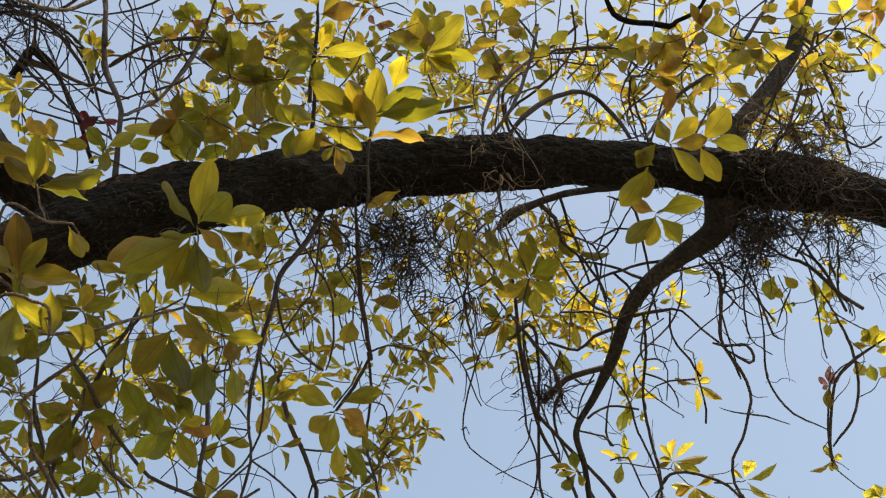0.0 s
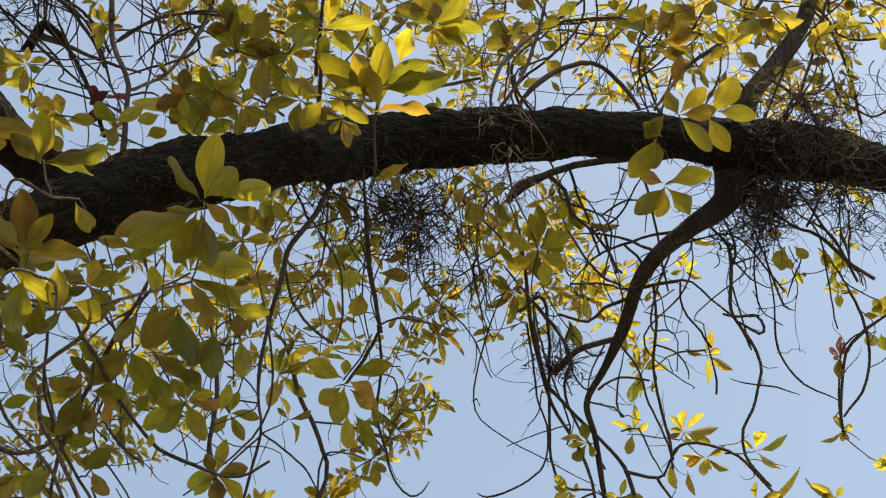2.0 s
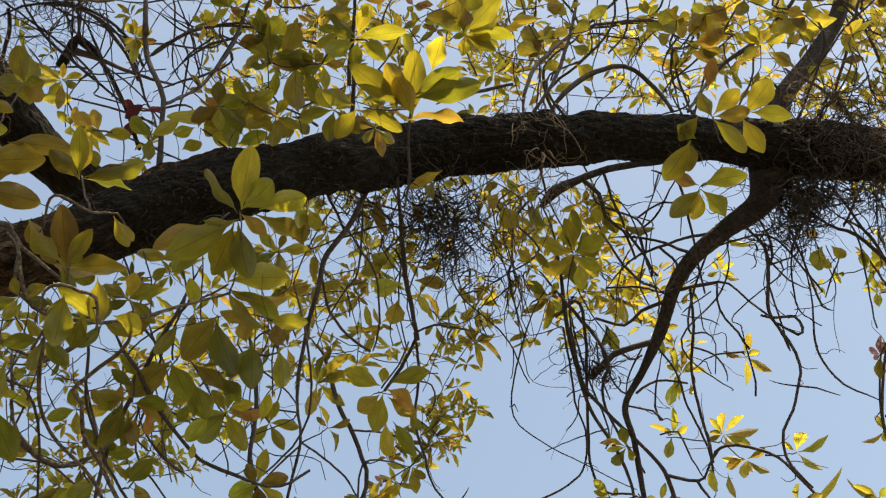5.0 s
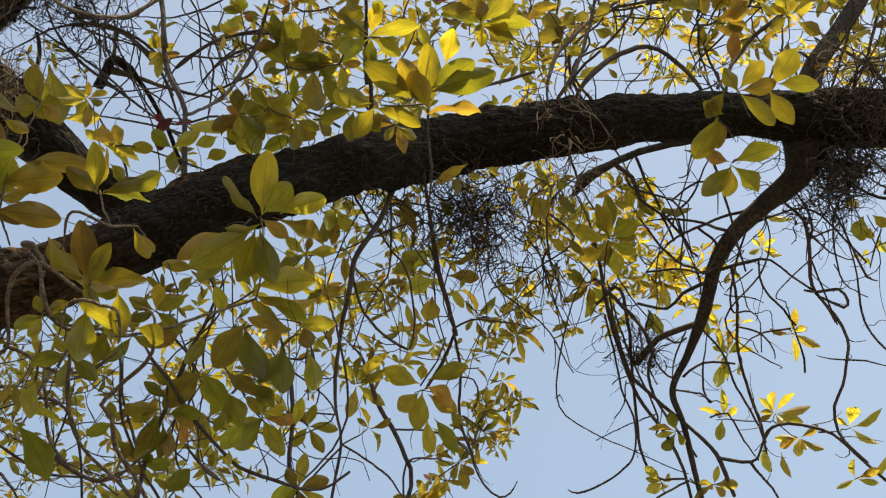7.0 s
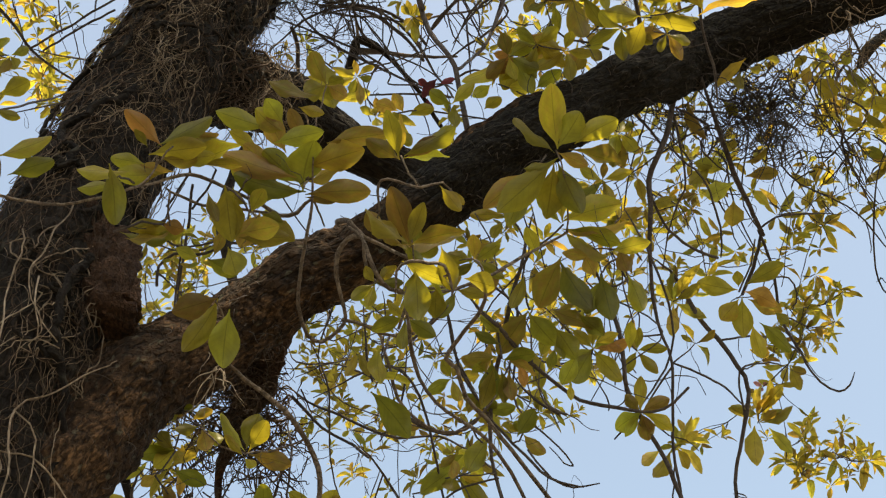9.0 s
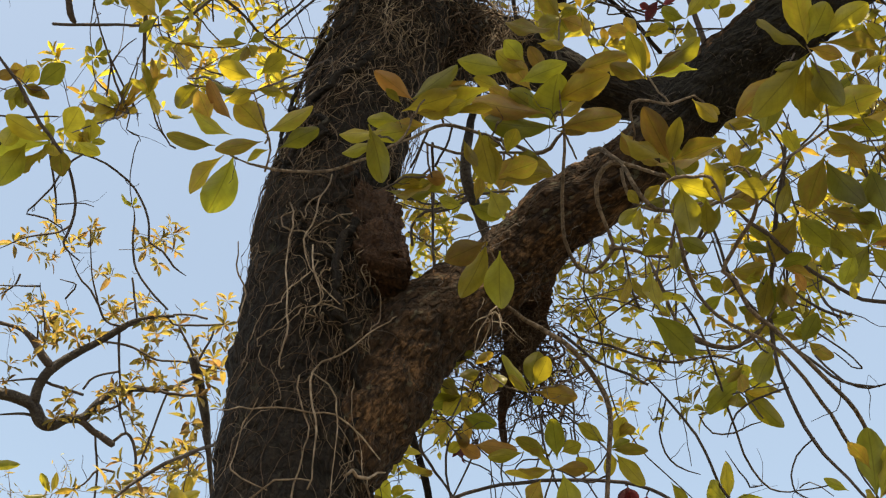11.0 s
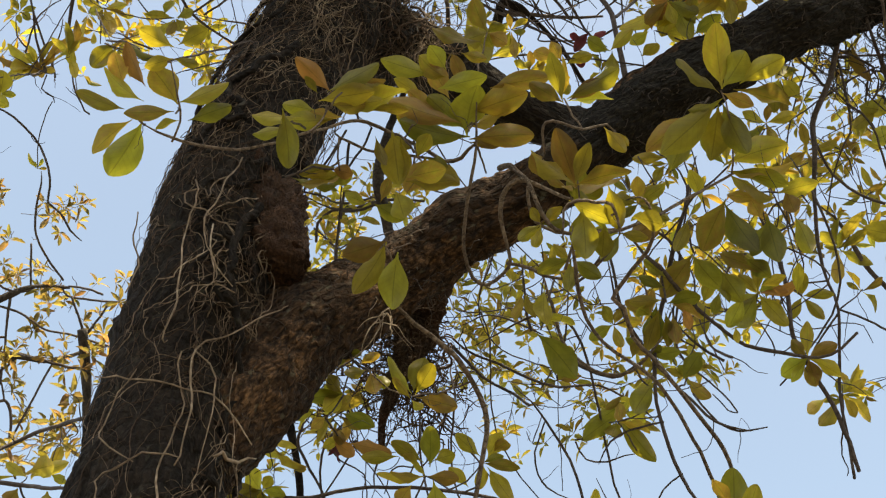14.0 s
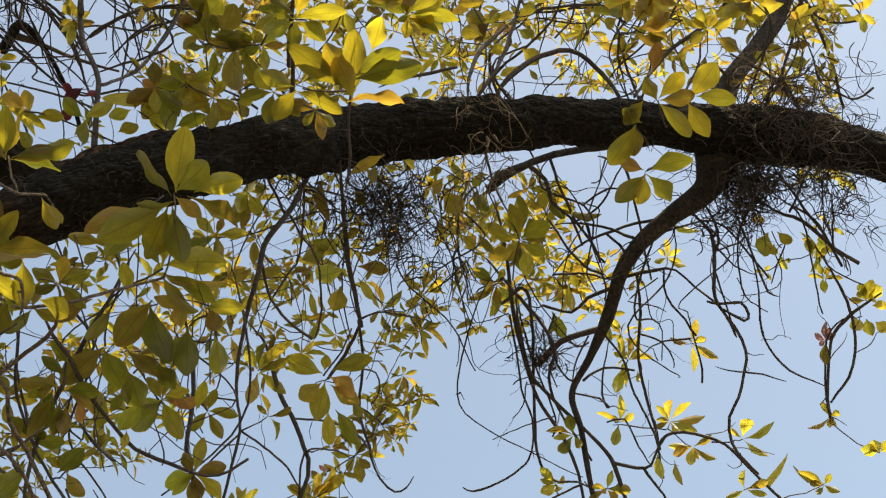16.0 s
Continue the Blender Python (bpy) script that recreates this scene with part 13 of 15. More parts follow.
sprig((-0.19,3.84,5.23), (-0.2,3.83,5.28), (-0.19,3.81,5.34), (-0.1,-0.14,1), 7, 0.085)
sprig((-0.31,3.73,5.71), (-0.27,3.74,5.66), (-0.22,3.75,5.64), (0.07,-0.01,1), 7, 0.088)
sprig((-1.35,2.88,5.53), (-1.36,2.83,5.38), (-1.35,2.78,5.28), (-0.59,-0.64,1), 7, 0.076)
sprig((-1.35,2.78,5.28), (-1.33,2.84,5.23), (-1.3,2.89,5.21), (0.38,-0.24,1), 7, 0.076)
sprig((-1.28,2.47,4.91), (-1.34,2.6,4.92), (-1.43,2.69,4.99), (0.04,0.4,1), 7, 0.073)
sprig((-1.43,2.69,4.99), (-1.62,2.63,4.89), (-1.81,2.61,4.87), (-0.62,0.04,1), 7, 0.073)
sprig((-1.98,2.47,4.51), (-1.93,2.49,4.53), (-1.87,2.5,4.58), (-0.14,0.13,1), 7, 0.069)
sprig((-1.87,2.5,4.58), (-1.83,2.5,4.59), (-1.79,2.52,4.62), (-0.39,0.53,1), 7, 0.069)
sprig((-2.39,2.65,4.58), (-2.33,2.69,4.68), (-2.26,2.71,4.85), (0.5,-0.6,1), 7, 0.076)
sprig((-2.3,2.7,4.75), (-2.35,2.69,4.75), (-2.39,2.7,4.76), (-0.28,-0.55,1), 7, 0.076)
sprig((-2.34,2.68,4.66), (-2.25,2.7,4.58), (-2.15,2.72,4.55), (-0.58,0.28,1), 7, 0.073)
sprig((-1.41,2.67,4.98), (-1.4,2.68,5), (-1.38,2.68,5.02), (-0.11,0.78,1), 7, 0.073)
sprig((-1.28,2.47,4.91), (-1.31,2.45,4.9), (-1.35,2.43,4.91), (-0.9,-0.51,1), 7, 0.069)
sprig((-1.79,2.52,4.62), (-1.71,2.51,4.57), (-1.63,2.51,4.55), (-0.24,-0.14,1), 7, 0.067)
sprig((-1.28,2.6,4.47), (-1.32,2.64,4.5), (-1.38,2.66,4.55), (-0.33,-0.85,1), 7, 0.067)
sprig((-1.63,2.51,4.55), (-1.56,2.49,4.5), (-1.49,2.48,4.48), (-0.13,0.62,1), 7, 0.065)
sprig((-1.61,1.94,4.59), (-1.6,2.03,4.54), (-1.62,2.11,4.53), (-0.28,0.09,1), 7, 0.063)
sprig((-1.62,2.11,4.53), (-1.58,2.16,4.59), (-1.53,2.2,4.68), (0.2,0.35,1), 7, 0.065)
sprig((-1.19,2.38,5.01), (-1.18,2.42,5.11), (-1.18,2.47,5.26), (-0.42,0.94,1), 7, 0.073)
sprig((-1.36,2.8,5.31), (-1.34,2.73,5.33), (-1.31,2.67,5.37), (1.24,0.27,1), 7, 0.076)
sprig((-0.66,2.98,5.32), (-0.73,2.89,5.35), (-0.77,2.79,5.44), (0.44,-0.66,1), 7, 0.076)
sprig((-0.77,2.79,5.44), (-0.81,2.78,5.43), (-0.86,2.78,5.43), (-0.91,-0.68,1), 7, 0.076)
sprig((-2.72,2.48,7.07), (-2.74,2.39,7.05), (-2.79,2.32,7.06), (-0.08,0.18,1), 6, 0.079)
sprig((-2.76,2.49,7.06), (-2.83,2.54,7.06), (-2.92,2.57,7.11), (0.23,-0.05,1), 6, 0.081)
sprig((0.18,3.91,7.24), (0.08,3.78,7.35), (-0.04,3.67,7.55), (-0.38,-0.53,1), 6, 0.084)
sprig((0.06,3.77,7.38), (0.06,3.77,7.38), (0.06,3.78,7.38), (0.75,-0.58,1), 6, 0.083)
sprig((0.54,3.86,6.87), (0.54,3.8,6.88), (0.56,3.75,6.9), (0.19,-0.49,1), 6, 0.078)
sprig((0.78,4,6.93), (0.81,3.87,6.97), (0.88,3.76,7.07), (-0.43,-0.04,1), 6, 0.080)
sprig((0.84,4.05,6.98), (0.95,4.01,6.85), (1.05,3.98,6.78), (-0.42,-0.15,1), 6, 0.079)
sprig((-0.79,3.27,7.28), (-0.77,3.43,7.35), (-0.71,3.59,7.51), (0.1,0.25,1), 6, 0.083)
sprig((-0.76,3.45,7.37), (-0.6,3.41,7.3), (-0.43,3.41,7.3), (-0.1,-0.31,1), 6, 0.080)
sprig((-0.76,3.45,7.37), (-0.86,3.42,7.42), (-0.96,3.39,7.51), (-0.14,-0.91,1), 6, 0.083)
sprig((-0.96,3.39,7.51), (-1.08,3.27,7.48), (-1.2,3.16,7.51), (0.49,-0.02,1), 6, 0.082)
sprig((-1.48,3.35,7.37), (-1.52,3.38,7.34), (-1.57,3.38,7.33), (0.82,0.25,1), 6, 0.082)
sprig((-1.9,3.1,7.01), (-1.85,3.15,6.99), (-1.82,3.21,7), (0.38,-0.87,1), 6, 0.079)
sprig((-1.9,3.1,7.01), (-1.94,3.07,7.05), (-1.97,3.03,7.12), (0.52,-0.49,1), 6, 0.079)
sprig((-1.88,3.01,7.57), (-1.91,2.99,7.49), (-1.95,2.99,7.43), (0.63,-0.9,1), 6, 0.082)
sprig((-0.73,3.54,7.46), (-0.78,3.63,7.37), (-0.83,3.73,7.33), (0.27,-0.49,1), 6, 0.083)
sprig((-0.53,3.41,7.3), (-0.53,3.45,7.3), (-0.54,3.49,7.32), (0.21,0.3,1), 6, 0.081)
sprig((0.51,3.75,7.47), (0.45,3.72,7.4), (0.41,3.68,7.37), (-0.24,0.34,1), 6, 0.082)
sprig((0.88,3.76,7.07), (0.94,3.73,7.05), (0.99,3.7,7.07), (-0.02,-0.74,1), 6, 0.080)
sprig((-0.43,3.41,7.3), (-0.33,3.36,7.24), (-0.21,3.34,7.23), (0.35,0.15,1), 6, 0.079)
sprig((-0.04,3.73,7.02), (-0.09,3.71,7.1), (-0.16,3.71,7.23), (0.15,0.29,1), 6, 0.081)
sprig((0.09,3.84,7.13), (0.18,3.78,7.06), (0.28,3.74,7.04), (0.67,0.14,1), 6, 0.079)
sprig((0.68,3.93,6.89), (0.69,3.92,6.79), (0.71,3.91,6.71), (0.11,0.53,1), 6, 0.078)
sprig((0.97,4,6.83), (1.01,4.1,6.82), (1.05,4.21,6.86), (-0.53,-0.81,1), 6, 0.082)
shoot_end = twig(tree, [(-1.096,1.851,5.072,0.0029), (-1.087,1.818,5.089,0.0026), (-1.085,1.784,5.123,0.0023)])
cluster(shoot_end, [((-1.096,1.791,5.107), (-1.072,1.701,5.153), 0.040), ((-1.066,1.783,5.129), (-1,1.757,5.138), 0.071), ((-1.082,1.801,5.116), (-1.04,1.814,5.115), 0.049), ((-1.099,1.796,5.117), (-1.157,1.757,5.11), 0.047), ((-1.076,1.835,5.099), (-0.992,1.885,5.093), 0.054), ((-1.107,1.843,5.094), (-1.003,1.894,5.069), 0.047), ((-1.116,1.819,5.094), (-1.169,1.839,5.068), 0.036), ((-1.091,1.774,5.127), (-1.105,1.714,5.141), 0.029)])
shoot_end = twig(tree, [(-1.085,1.784,5.123,0.0029), (-1.092,1.699,5.07,0.0026), (-1.118,1.619,5.054,0.0023)])
cluster(shoot_end, [((-1.12,1.617,5.057), (-1.134,1.568,5.069), 0.028), ((-1.121,1.617,5.057), (-1.163,1.576,5.057), 0.028), ((-1.131,1.603,5.068), (-1.095,1.584,5.068), 0.042)])
cluster(shoot_end, [((-1.117,1.621,5.04), (-1.094,1.647,5.054), 0.028)], "orange")
cluster(shoot_end, [((-1.119,1.625,5.063), (-1.086,1.655,5.04), 0.025), ((-1.124,1.623,5.061), (-1.174,1.628,5.032), 0.025), ((-1.115,1.614,5.05), (-1.092,1.577,5.07), 0.032)])
tuft((-1.39,2.04,5.62), (-1.4,1.98,5.62), (-1.43,1.92,5.64), [((-1.435,1.918,5.633), (-1.455,1.881,5.637), 0.029), ((-1.432,1.92,5.633), (-1.408,1.912,5.664), 0.041), ((-1.431,1.923,5.636), (-1.382,1.942,5.659), 0.037), ((-1.433,1.922,5.626), (-1.449,1.972,5.606), 0.029), ((-1.436,1.922,5.64), (-1.428,1.888,5.653), 0.021)])
tuft((-1.45,2.12,5.95), (-1.44,2.12,5.95), (-1.44,2.12,5.96), [((-1.44,2.122,5.959), (-1.443,2.076,5.972), 0.027), ((-1.438,2.125,5.958), (-1.403,2.117,5.968), 0.027), ((-1.438,2.125,5.952), (-1.436,2.15,5.933), 0.031), ((-1.442,2.126,5.957), (-1.47,2.144,5.94), 0.027), ((-1.436,2.123,5.949), (-1.415,2.159,5.958), 0.022)])
tuft((-1.76,2.08,5.86), (-1.77,2.04,5.86), (-1.79,2,5.88), [((-1.789,1.998,5.877), (-1.796,1.942,5.888), 0.036), ((-1.788,1.999,5.881), (-1.773,1.954,5.917), 0.031), ((-1.792,2.006,5.891), (-1.757,1.984,5.916), 0.031), ((-1.786,2.003,5.879), (-1.743,2.025,5.912), 0.036), ((-1.787,2.008,5.882), (-1.721,2.056,5.868), 0.031), ((-1.789,2.004,5.871), (-1.829,2.077,5.833), 0.045), ((-1.795,2.006,5.885), (-1.835,2.005,5.866), 0.031), ((-1.791,2.008,5.884), (-1.781,2.056,5.879), 0.036), ((-1.791,2.007,5.881), (-1.798,2.051,5.858), 0.036), ((-1.789,2.001,5.87), (-1.831,2.031,5.843), 0.027)])
shoot_end = twig(tree, [(-0.737,1.68,4.985,0.0029), (-0.735,1.665,4.957,0.0026), (-0.729,1.65,4.94,0.0023)])
cluster(shoot_end, [((-0.746,1.624,4.953), (-0.771,1.552,4.959), 0.037), ((-0.726,1.64,4.954), (-0.725,1.58,4.965), 0.057), ((-0.714,1.658,4.928), (-0.621,1.678,4.928), 0.057), ((-0.72,1.673,4.925), (-0.65,1.641,4.998), 0.043), ((-0.751,1.661,4.938), (-0.789,1.626,4.931), 0.033), ((-0.74,1.658,4.926), (-0.792,1.66,4.899), 0.037), ((-0.742,1.685,4.924), (-0.826,1.677,4.924), 0.043), ((-0.724,1.71,4.907), (-0.691,1.699,4.93), 0.043)])
shoot_end = twig(tree, [(-1.285,1.959,5.799,0.0029), (-1.232,1.964,5.738,0.0026), (-1.181,1.95,5.705,0.0023)])
cluster(shoot_end, [((-1.182,1.955,5.713), (-1.152,1.97,5.703), 0.033), ((-1.182,1.947,5.702), (-1.215,1.925,5.721), 0.029), ((-1.181,1.947,5.695), (-1.219,1.966,5.691), 0.025)], "orange")
cluster(shoot_end, [((-1.178,1.957,5.716), (-1.071,1.973,5.694), 0.029), ((-1.175,1.95,5.705), (-1.082,1.942,5.716), 0.025)])
tuft((-1.28,1.95,5.81), (-1.27,1.96,5.81), (-1.27,1.97,5.81), [((-1.264,1.965,5.806), (-1.272,1.925,5.84), 0.030), ((-1.262,1.967,5.805), (-1.236,1.95,5.82), 0.034), ((-1.264,1.966,5.799), (-1.288,1.976,5.79), 0.030)])
shoot_end = twig(tree, [(-0.573,2.344,5.763,0.0029), (-0.631,2.236,5.713,0.0026), (-0.719,2.152,5.713,0.0023)])
cluster(shoot_end, [((-0.723,2.156,5.724), (-0.739,2.114,5.727), 0.025), ((-0.716,2.152,5.709), (-0.672,2.17,5.715), 0.029)], "red")
cluster(shoot_end, [((-0.72,2.151,5.709), (-0.743,2.159,5.695), 0.025)])
cluster(shoot_end, [((-0.715,2.153,5.714), (-0.644,2.149,5.706), 0.021)], "orange")
cluster(shoot_end, [((-0.719,2.156,5.716), (-0.695,2.176,5.71), 0.021)])
tuft((-0.68,2.19,5.71), (-0.69,2.21,5.69), (-0.71,2.21,5.68), [((-0.71,2.209,5.684), (-0.746,2.168,5.692), 0.033), ((-0.707,2.216,5.687), (-0.694,2.235,5.674), 0.029), ((-0.709,2.21,5.676), (-0.753,2.22,5.652), 0.029), ((-0.704,2.211,5.676), (-0.667,2.253,5.649), 0.025)])
tuft((-0.68,1.92,5.15), (-0.59,1.92,5.2), (-0.51,1.97,5.3), [((-0.506,1.923,5.331), (-0.465,1.854,5.336), 0.056), ((-0.505,1.948,5.298), (-0.537,2.017,5.285), 0.074), ((-0.489,1.986,5.281), (-0.493,2.037,5.239), 0.052), ((-0.516,2.011,5.263), (-0.607,1.966,5.275), 0.056), ((-0.519,2.019,5.26), (-0.564,2.01,5.26), 0.037), ((-0.49,2.006,5.278), (-0.427,1.975,5.301), 0.063)])
shoot_end = twig(tree, [(-0.551,2.334,5.428,0.003), (-0.545,2.212,5.385,0.003), (-0.526,2.112,5.329,0.003)])
cluster(shoot_end, [((-0.525,2.107,5.335), (-0.518,1.966,5.394), 0.076), ((-0.518,2.099,5.33), (-0.38,2.062,5.41), 0.084), ((-0.531,2.109,5.342), (-0.627,2.029,5.385), 0.049), ((-0.519,2.106,5.327), (-0.37,2.165,5.341), 0.049), ((-0.523,2.115,5.329), (-0.452,2.196,5.311), 0.046), ((-0.525,2.108,5.319), (-0.553,2.169,5.3), 0.042), ((-0.53,2.104,5.333), (-0.497,2.048,5.375), 0.042), ((-0.522,2.116,5.334), (-0.45,2.152,5.322), 0.049)], young=False)
tuft((-0.34,2.47,5.72), (-0.36,2.38,5.75), (-0.36,2.29,5.83), [((-0.36,2.279,5.817), (-0.402,2.254,5.836), 0.051), ((-0.355,2.286,5.828), (-0.308,2.267,5.848), 0.055), ((-0.336,2.286,5.834), (-0.29,2.313,5.812), 0.047), ((-0.303,2.319,5.808), (-0.219,2.336,5.833), 0.087), ((-0.265,2.305,5.828), (-0.23,2.262,5.86), 0.070), ((-0.193,2.314,5.823), (-0.2,2.271,5.86), 0.061)])
tuft((-0.21,2.45,5.74), (-0.21,2.4,5.73), (-0.21,2.34,5.74), [((-0.212,2.348,5.743), (-0.261,2.347,5.75), 0.055), ((-0.21,2.344,5.731), (-0.238,2.368,5.71), 0.050), ((-0.176,2.347,5.743), (-0.166,2.375,5.702), 0.052), ((-0.145,2.41,5.688), (-0.076,2.407,5.726), 0.055), ((-0.184,2.404,5.7), (-0.14,2.438,5.691), 0.038), ((-0.212,2.341,5.729), (-0.273,2.339,5.713), 0.067), ((-0.301,2.368,5.723), (-0.404,2.334,5.721), 0.042), ((-0.259,2.404,5.698), (-0.323,2.395,5.677), 0.034)])
tuft((-0.27,2.53,5.79), (-0.29,2.52,5.81), (-0.32,2.52,5.84), [((-0.328,2.519,5.841), (-0.41,2.477,5.855), 0.083), ((-0.327,2.521,5.836), (-0.407,2.532,5.796), 0.074), ((-0.323,2.521,5.844), (-0.334,2.488,5.855), 0.030), ((-0.322,2.525,5.842), (-0.307,2.546,5.83), 0.038), ((-0.323,2.56,5.818), (-0.249,2.536,5.825), 0.052), ((-0.328,2.527,5.844), (-0.412,2.547,5.781), 0.030)])
tuft((-0.03,2.65,6.18), (-0.04,2.64,6.19), (-0.04,2.62,6.21), [((-0.037,2.617,6.199), (-0.069,2.62,6.212), 0.023), ((-0.036,2.619,6.204), (-0.039,2.591,6.211), 0.023), ((-0.034,2.615,6.196), (-0.016,2.613,6.217), 0.023), ((-0.034,2.62,6.197), (-0.011,2.657,6.182), 0.028), ((-0.036,2.624,6.203), (-0.04,2.653,6.169), 0.023), ((-0.033,2.628,6.215), (0.008,2.635,6.204), 0.019)])
tuft((0.12,2.77,6.11), (0.09,2.75,6.12), (0.07,2.74,6.14), [((0.069,2.74,6.146), (0.049,2.698,6.173), 0.028), ((0.071,2.73,6.13), (0.078,2.685,6.159), 0.033), ((0.073,2.732,6.131), (0.112,2.721,6.154), 0.028), ((0.067,2.733,6.129), (0.01,2.751,6.145), 0.028), ((0.068,2.733,6.126), (0.028,2.767,6.131), 0.023), ((0.073,2.735,6.13), (0.114,2.74,6.118), 0.023)])
tuft((0.14,2.63,5.78), (0.15,2.58,5.73), (0.16,2.53,5.7), [((0.157,2.528,5.702), (0.115,2.51,5.733), 0.058), ((0.16,2.531,5.709), (0.162,2.487,5.731), 0.056), ((0.161,2.527,5.695), (0.186,2.539,5.682), 0.040), ((0.156,2.533,5.702), (0.107,2.559,5.675), 0.067), ((0.161,2.531,5.696), (0.183,2.583,5.653), 0.051), ((0.163,2.529,5.701), (0.213,2.518,5.694), 0.042)])
tuft((0.18,2.67,5.75), (0.22,2.63,5.76), (0.27,2.6,5.79), [((0.265,2.591,5.784), (0.21,2.602,5.772), 0.064), ((0.268,2.594,5.795), (0.247,2.569,5.824), 0.050), ((0.286,2.57,5.804), (0.344,2.629,5.765), 0.065), ((0.265,2.601,5.795), (0.202,2.659,5.786), 0.044), ((0.27,2.597,5.786), (0.292,2.676,5.765), 0.078), ((0.226,2.673,5.753), (0.321,2.677,5.744), 0.057)])
tuft((0.18,2.67,5.75), (0.2,2.69,5.73), (0.22,2.7,5.73), [((0.216,2.697,5.736), (0.188,2.693,5.744), 0.039), ((0.221,2.698,5.731), (0.262,2.74,5.719), 0.052), ((0.223,2.702,5.738), (0.293,2.72,5.692), 0.030)])
tuft((0.27,2.6,5.79), (0.35,2.59,5.78), (0.42,2.58,5.79), [((0.419,2.579,5.789), (0.393,2.564,5.798), 0.041), ((0.42,2.574,5.785), (0.424,2.539,5.824), 0.052), ((0.424,2.58,5.799), (0.455,2.495,5.816), 0.052), ((0.427,2.585,5.797), (0.502,2.567,5.764), 0.074), ((0.426,2.583,5.79), (0.509,2.619,5.785), 0.065), ((0.42,2.589,5.797), (0.397,2.638,5.773), 0.065), ((0.419,2.572,5.786), (0.4,2.523,5.853), 0.044)])
tuft((0.4,2.8,6.08), (0.48,2.74,6.03), (0.53,2.66,6.02), [((0.528,2.651,6.009), (0.5,2.638,6.044), 0.041), ((0.534,2.657,6.019), (0.575,2.622,6.041), 0.055), ((0.534,2.663,6.02), (0.578,2.689,5.999), 0.046), ((0.528,2.658,6.015), (0.479,2.658,6.001), 0.037)])
tuft((0.42,2.58,5.79), (0.51,2.64,5.73), (0.61,2.68,5.71), [((0.606,2.677,5.707), (0.558,2.64,5.731), 0.057), ((0.606,2.679,5.703), (0.56,2.703,5.688), 0.052), ((0.612,2.678,5.704), (0.656,2.677,5.706), 0.048), ((0.616,2.686,5.711), (0.692,2.701,5.669), 0.044), ((0.611,2.673,5.702), (0.641,2.642,5.731), 0.044), ((0.607,2.679,5.701), (0.577,2.716,5.68), 0.048), ((0.605,2.684,5.71), (0.522,2.721,5.717), 0.065), ((0.602,2.681,5.707), (0.482,2.712,5.724), 0.057)])
tuft((0.53,2.66,6.02), (0.61,2.7,5.97), (0.69,2.71,5.96), [((0.686,2.704,5.96), (0.66,2.726,5.949), 0.046), ((0.69,2.71,5.967), (0.699,2.744,5.936), 0.046), ((0.688,2.704,5.967), (0.68,2.678,5.988), 0.041), ((0.689,2.698,5.956), (0.726,2.685,5.975), 0.046)])
tuft((0.69,2.71,5.96), (0.74,2.73,5.94), (0.8,2.72,5.93), [((0.795,2.721,5.932), (0.752,2.71,5.959), 0.060), ((0.799,2.722,5.94), (0.807,2.666,5.984), 0.078), ((0.8,2.718,5.927), (0.843,2.713,5.934), 0.054), ((0.798,2.721,5.926), (0.81,2.751,5.908), 0.047), ((0.795,2.722,5.927), (0.754,2.754,5.9), 0.067), ((0.797,2.72,5.937), (0.77,2.653,5.96), 0.059)])
tuft((0.61,2.68,5.71), (0.67,2.77,5.69), (0.76,2.83,5.73), [((0.764,2.837,5.733), (0.732,2.849,5.731), 0.045), ((0.763,2.826,5.721), (0.749,2.81,5.741), 0.039), ((0.765,2.827,5.725), (0.787,2.794,5.757), 0.049), ((0.764,2.838,5.729), (0.742,2.891,5.708), 0.054)])
tuft((0.8,2.72,5.93), (0.87,2.72,5.9), (0.95,2.75,5.89), [((0.943,2.74,5.887), (0.919,2.713,5.936), 0.065), ((0.944,2.747,5.888), (0.919,2.77,5.88), 0.047), ((0.947,2.74,5.887), (0.981,2.702,5.925), 0.064), ((0.942,2.748,5.89), (0.887,2.772,5.879), 0.046), ((0.946,2.741,5.88), (0.982,2.76,5.871), 0.051)])
tuft((0.95,2.75,5.89), (0.93,2.75,5.8), (0.92,2.76,5.74), [((0.917,2.756,5.731), (0.869,2.75,5.766), 0.045), ((0.92,2.761,5.739), (0.882,2.731,5.769), 0.036), ((0.924,2.761,5.733), (0.959,2.779,5.724), 0.040), ((0.923,2.764,5.735), (0.938,2.792,5.694), 0.045)])
shoot_end = twig(tree, [(0.928,2.747,5.799,0.0029), (0.974,2.709,5.769,0.0026), (1.03,2.689,5.763,0.0023)])
cluster(shoot_end, [((1.028,2.688,5.769), (0.994,2.638,5.802), 0.067), ((1.033,2.694,5.766), (1.063,2.714,5.724), 0.062), ((1.029,2.694,5.768), (0.994,2.725,5.76), 0.058)], "orange")
cluster(shoot_end, [((1.03,2.687,5.762), (1.043,2.673,5.77), 0.033), ((1.034,2.692,5.77), (1.086,2.678,5.777), 0.054)])
tuft((0.92,2.76,5.74), (0.98,2.83,5.74), (1,2.91,5.77), [((1.004,2.913,5.778), (1,2.867,5.784), 0.046), ((1.004,2.904,5.765), (1.056,2.867,5.796), 0.046), ((0.999,2.905,5.759), (0.974,2.927,5.748), 0.032), ((1.004,2.912,5.766), (1.035,2.96,5.749), 0.032), ((1.003,2.919,5.773), (0.99,2.972,5.709), 0.037)])
sprig((-0.08,3.22,6.33), (-0.06,3.18,6.45), (-0.01,3.14,6.63), (0.5,-0.29,1), 7, 0.092)
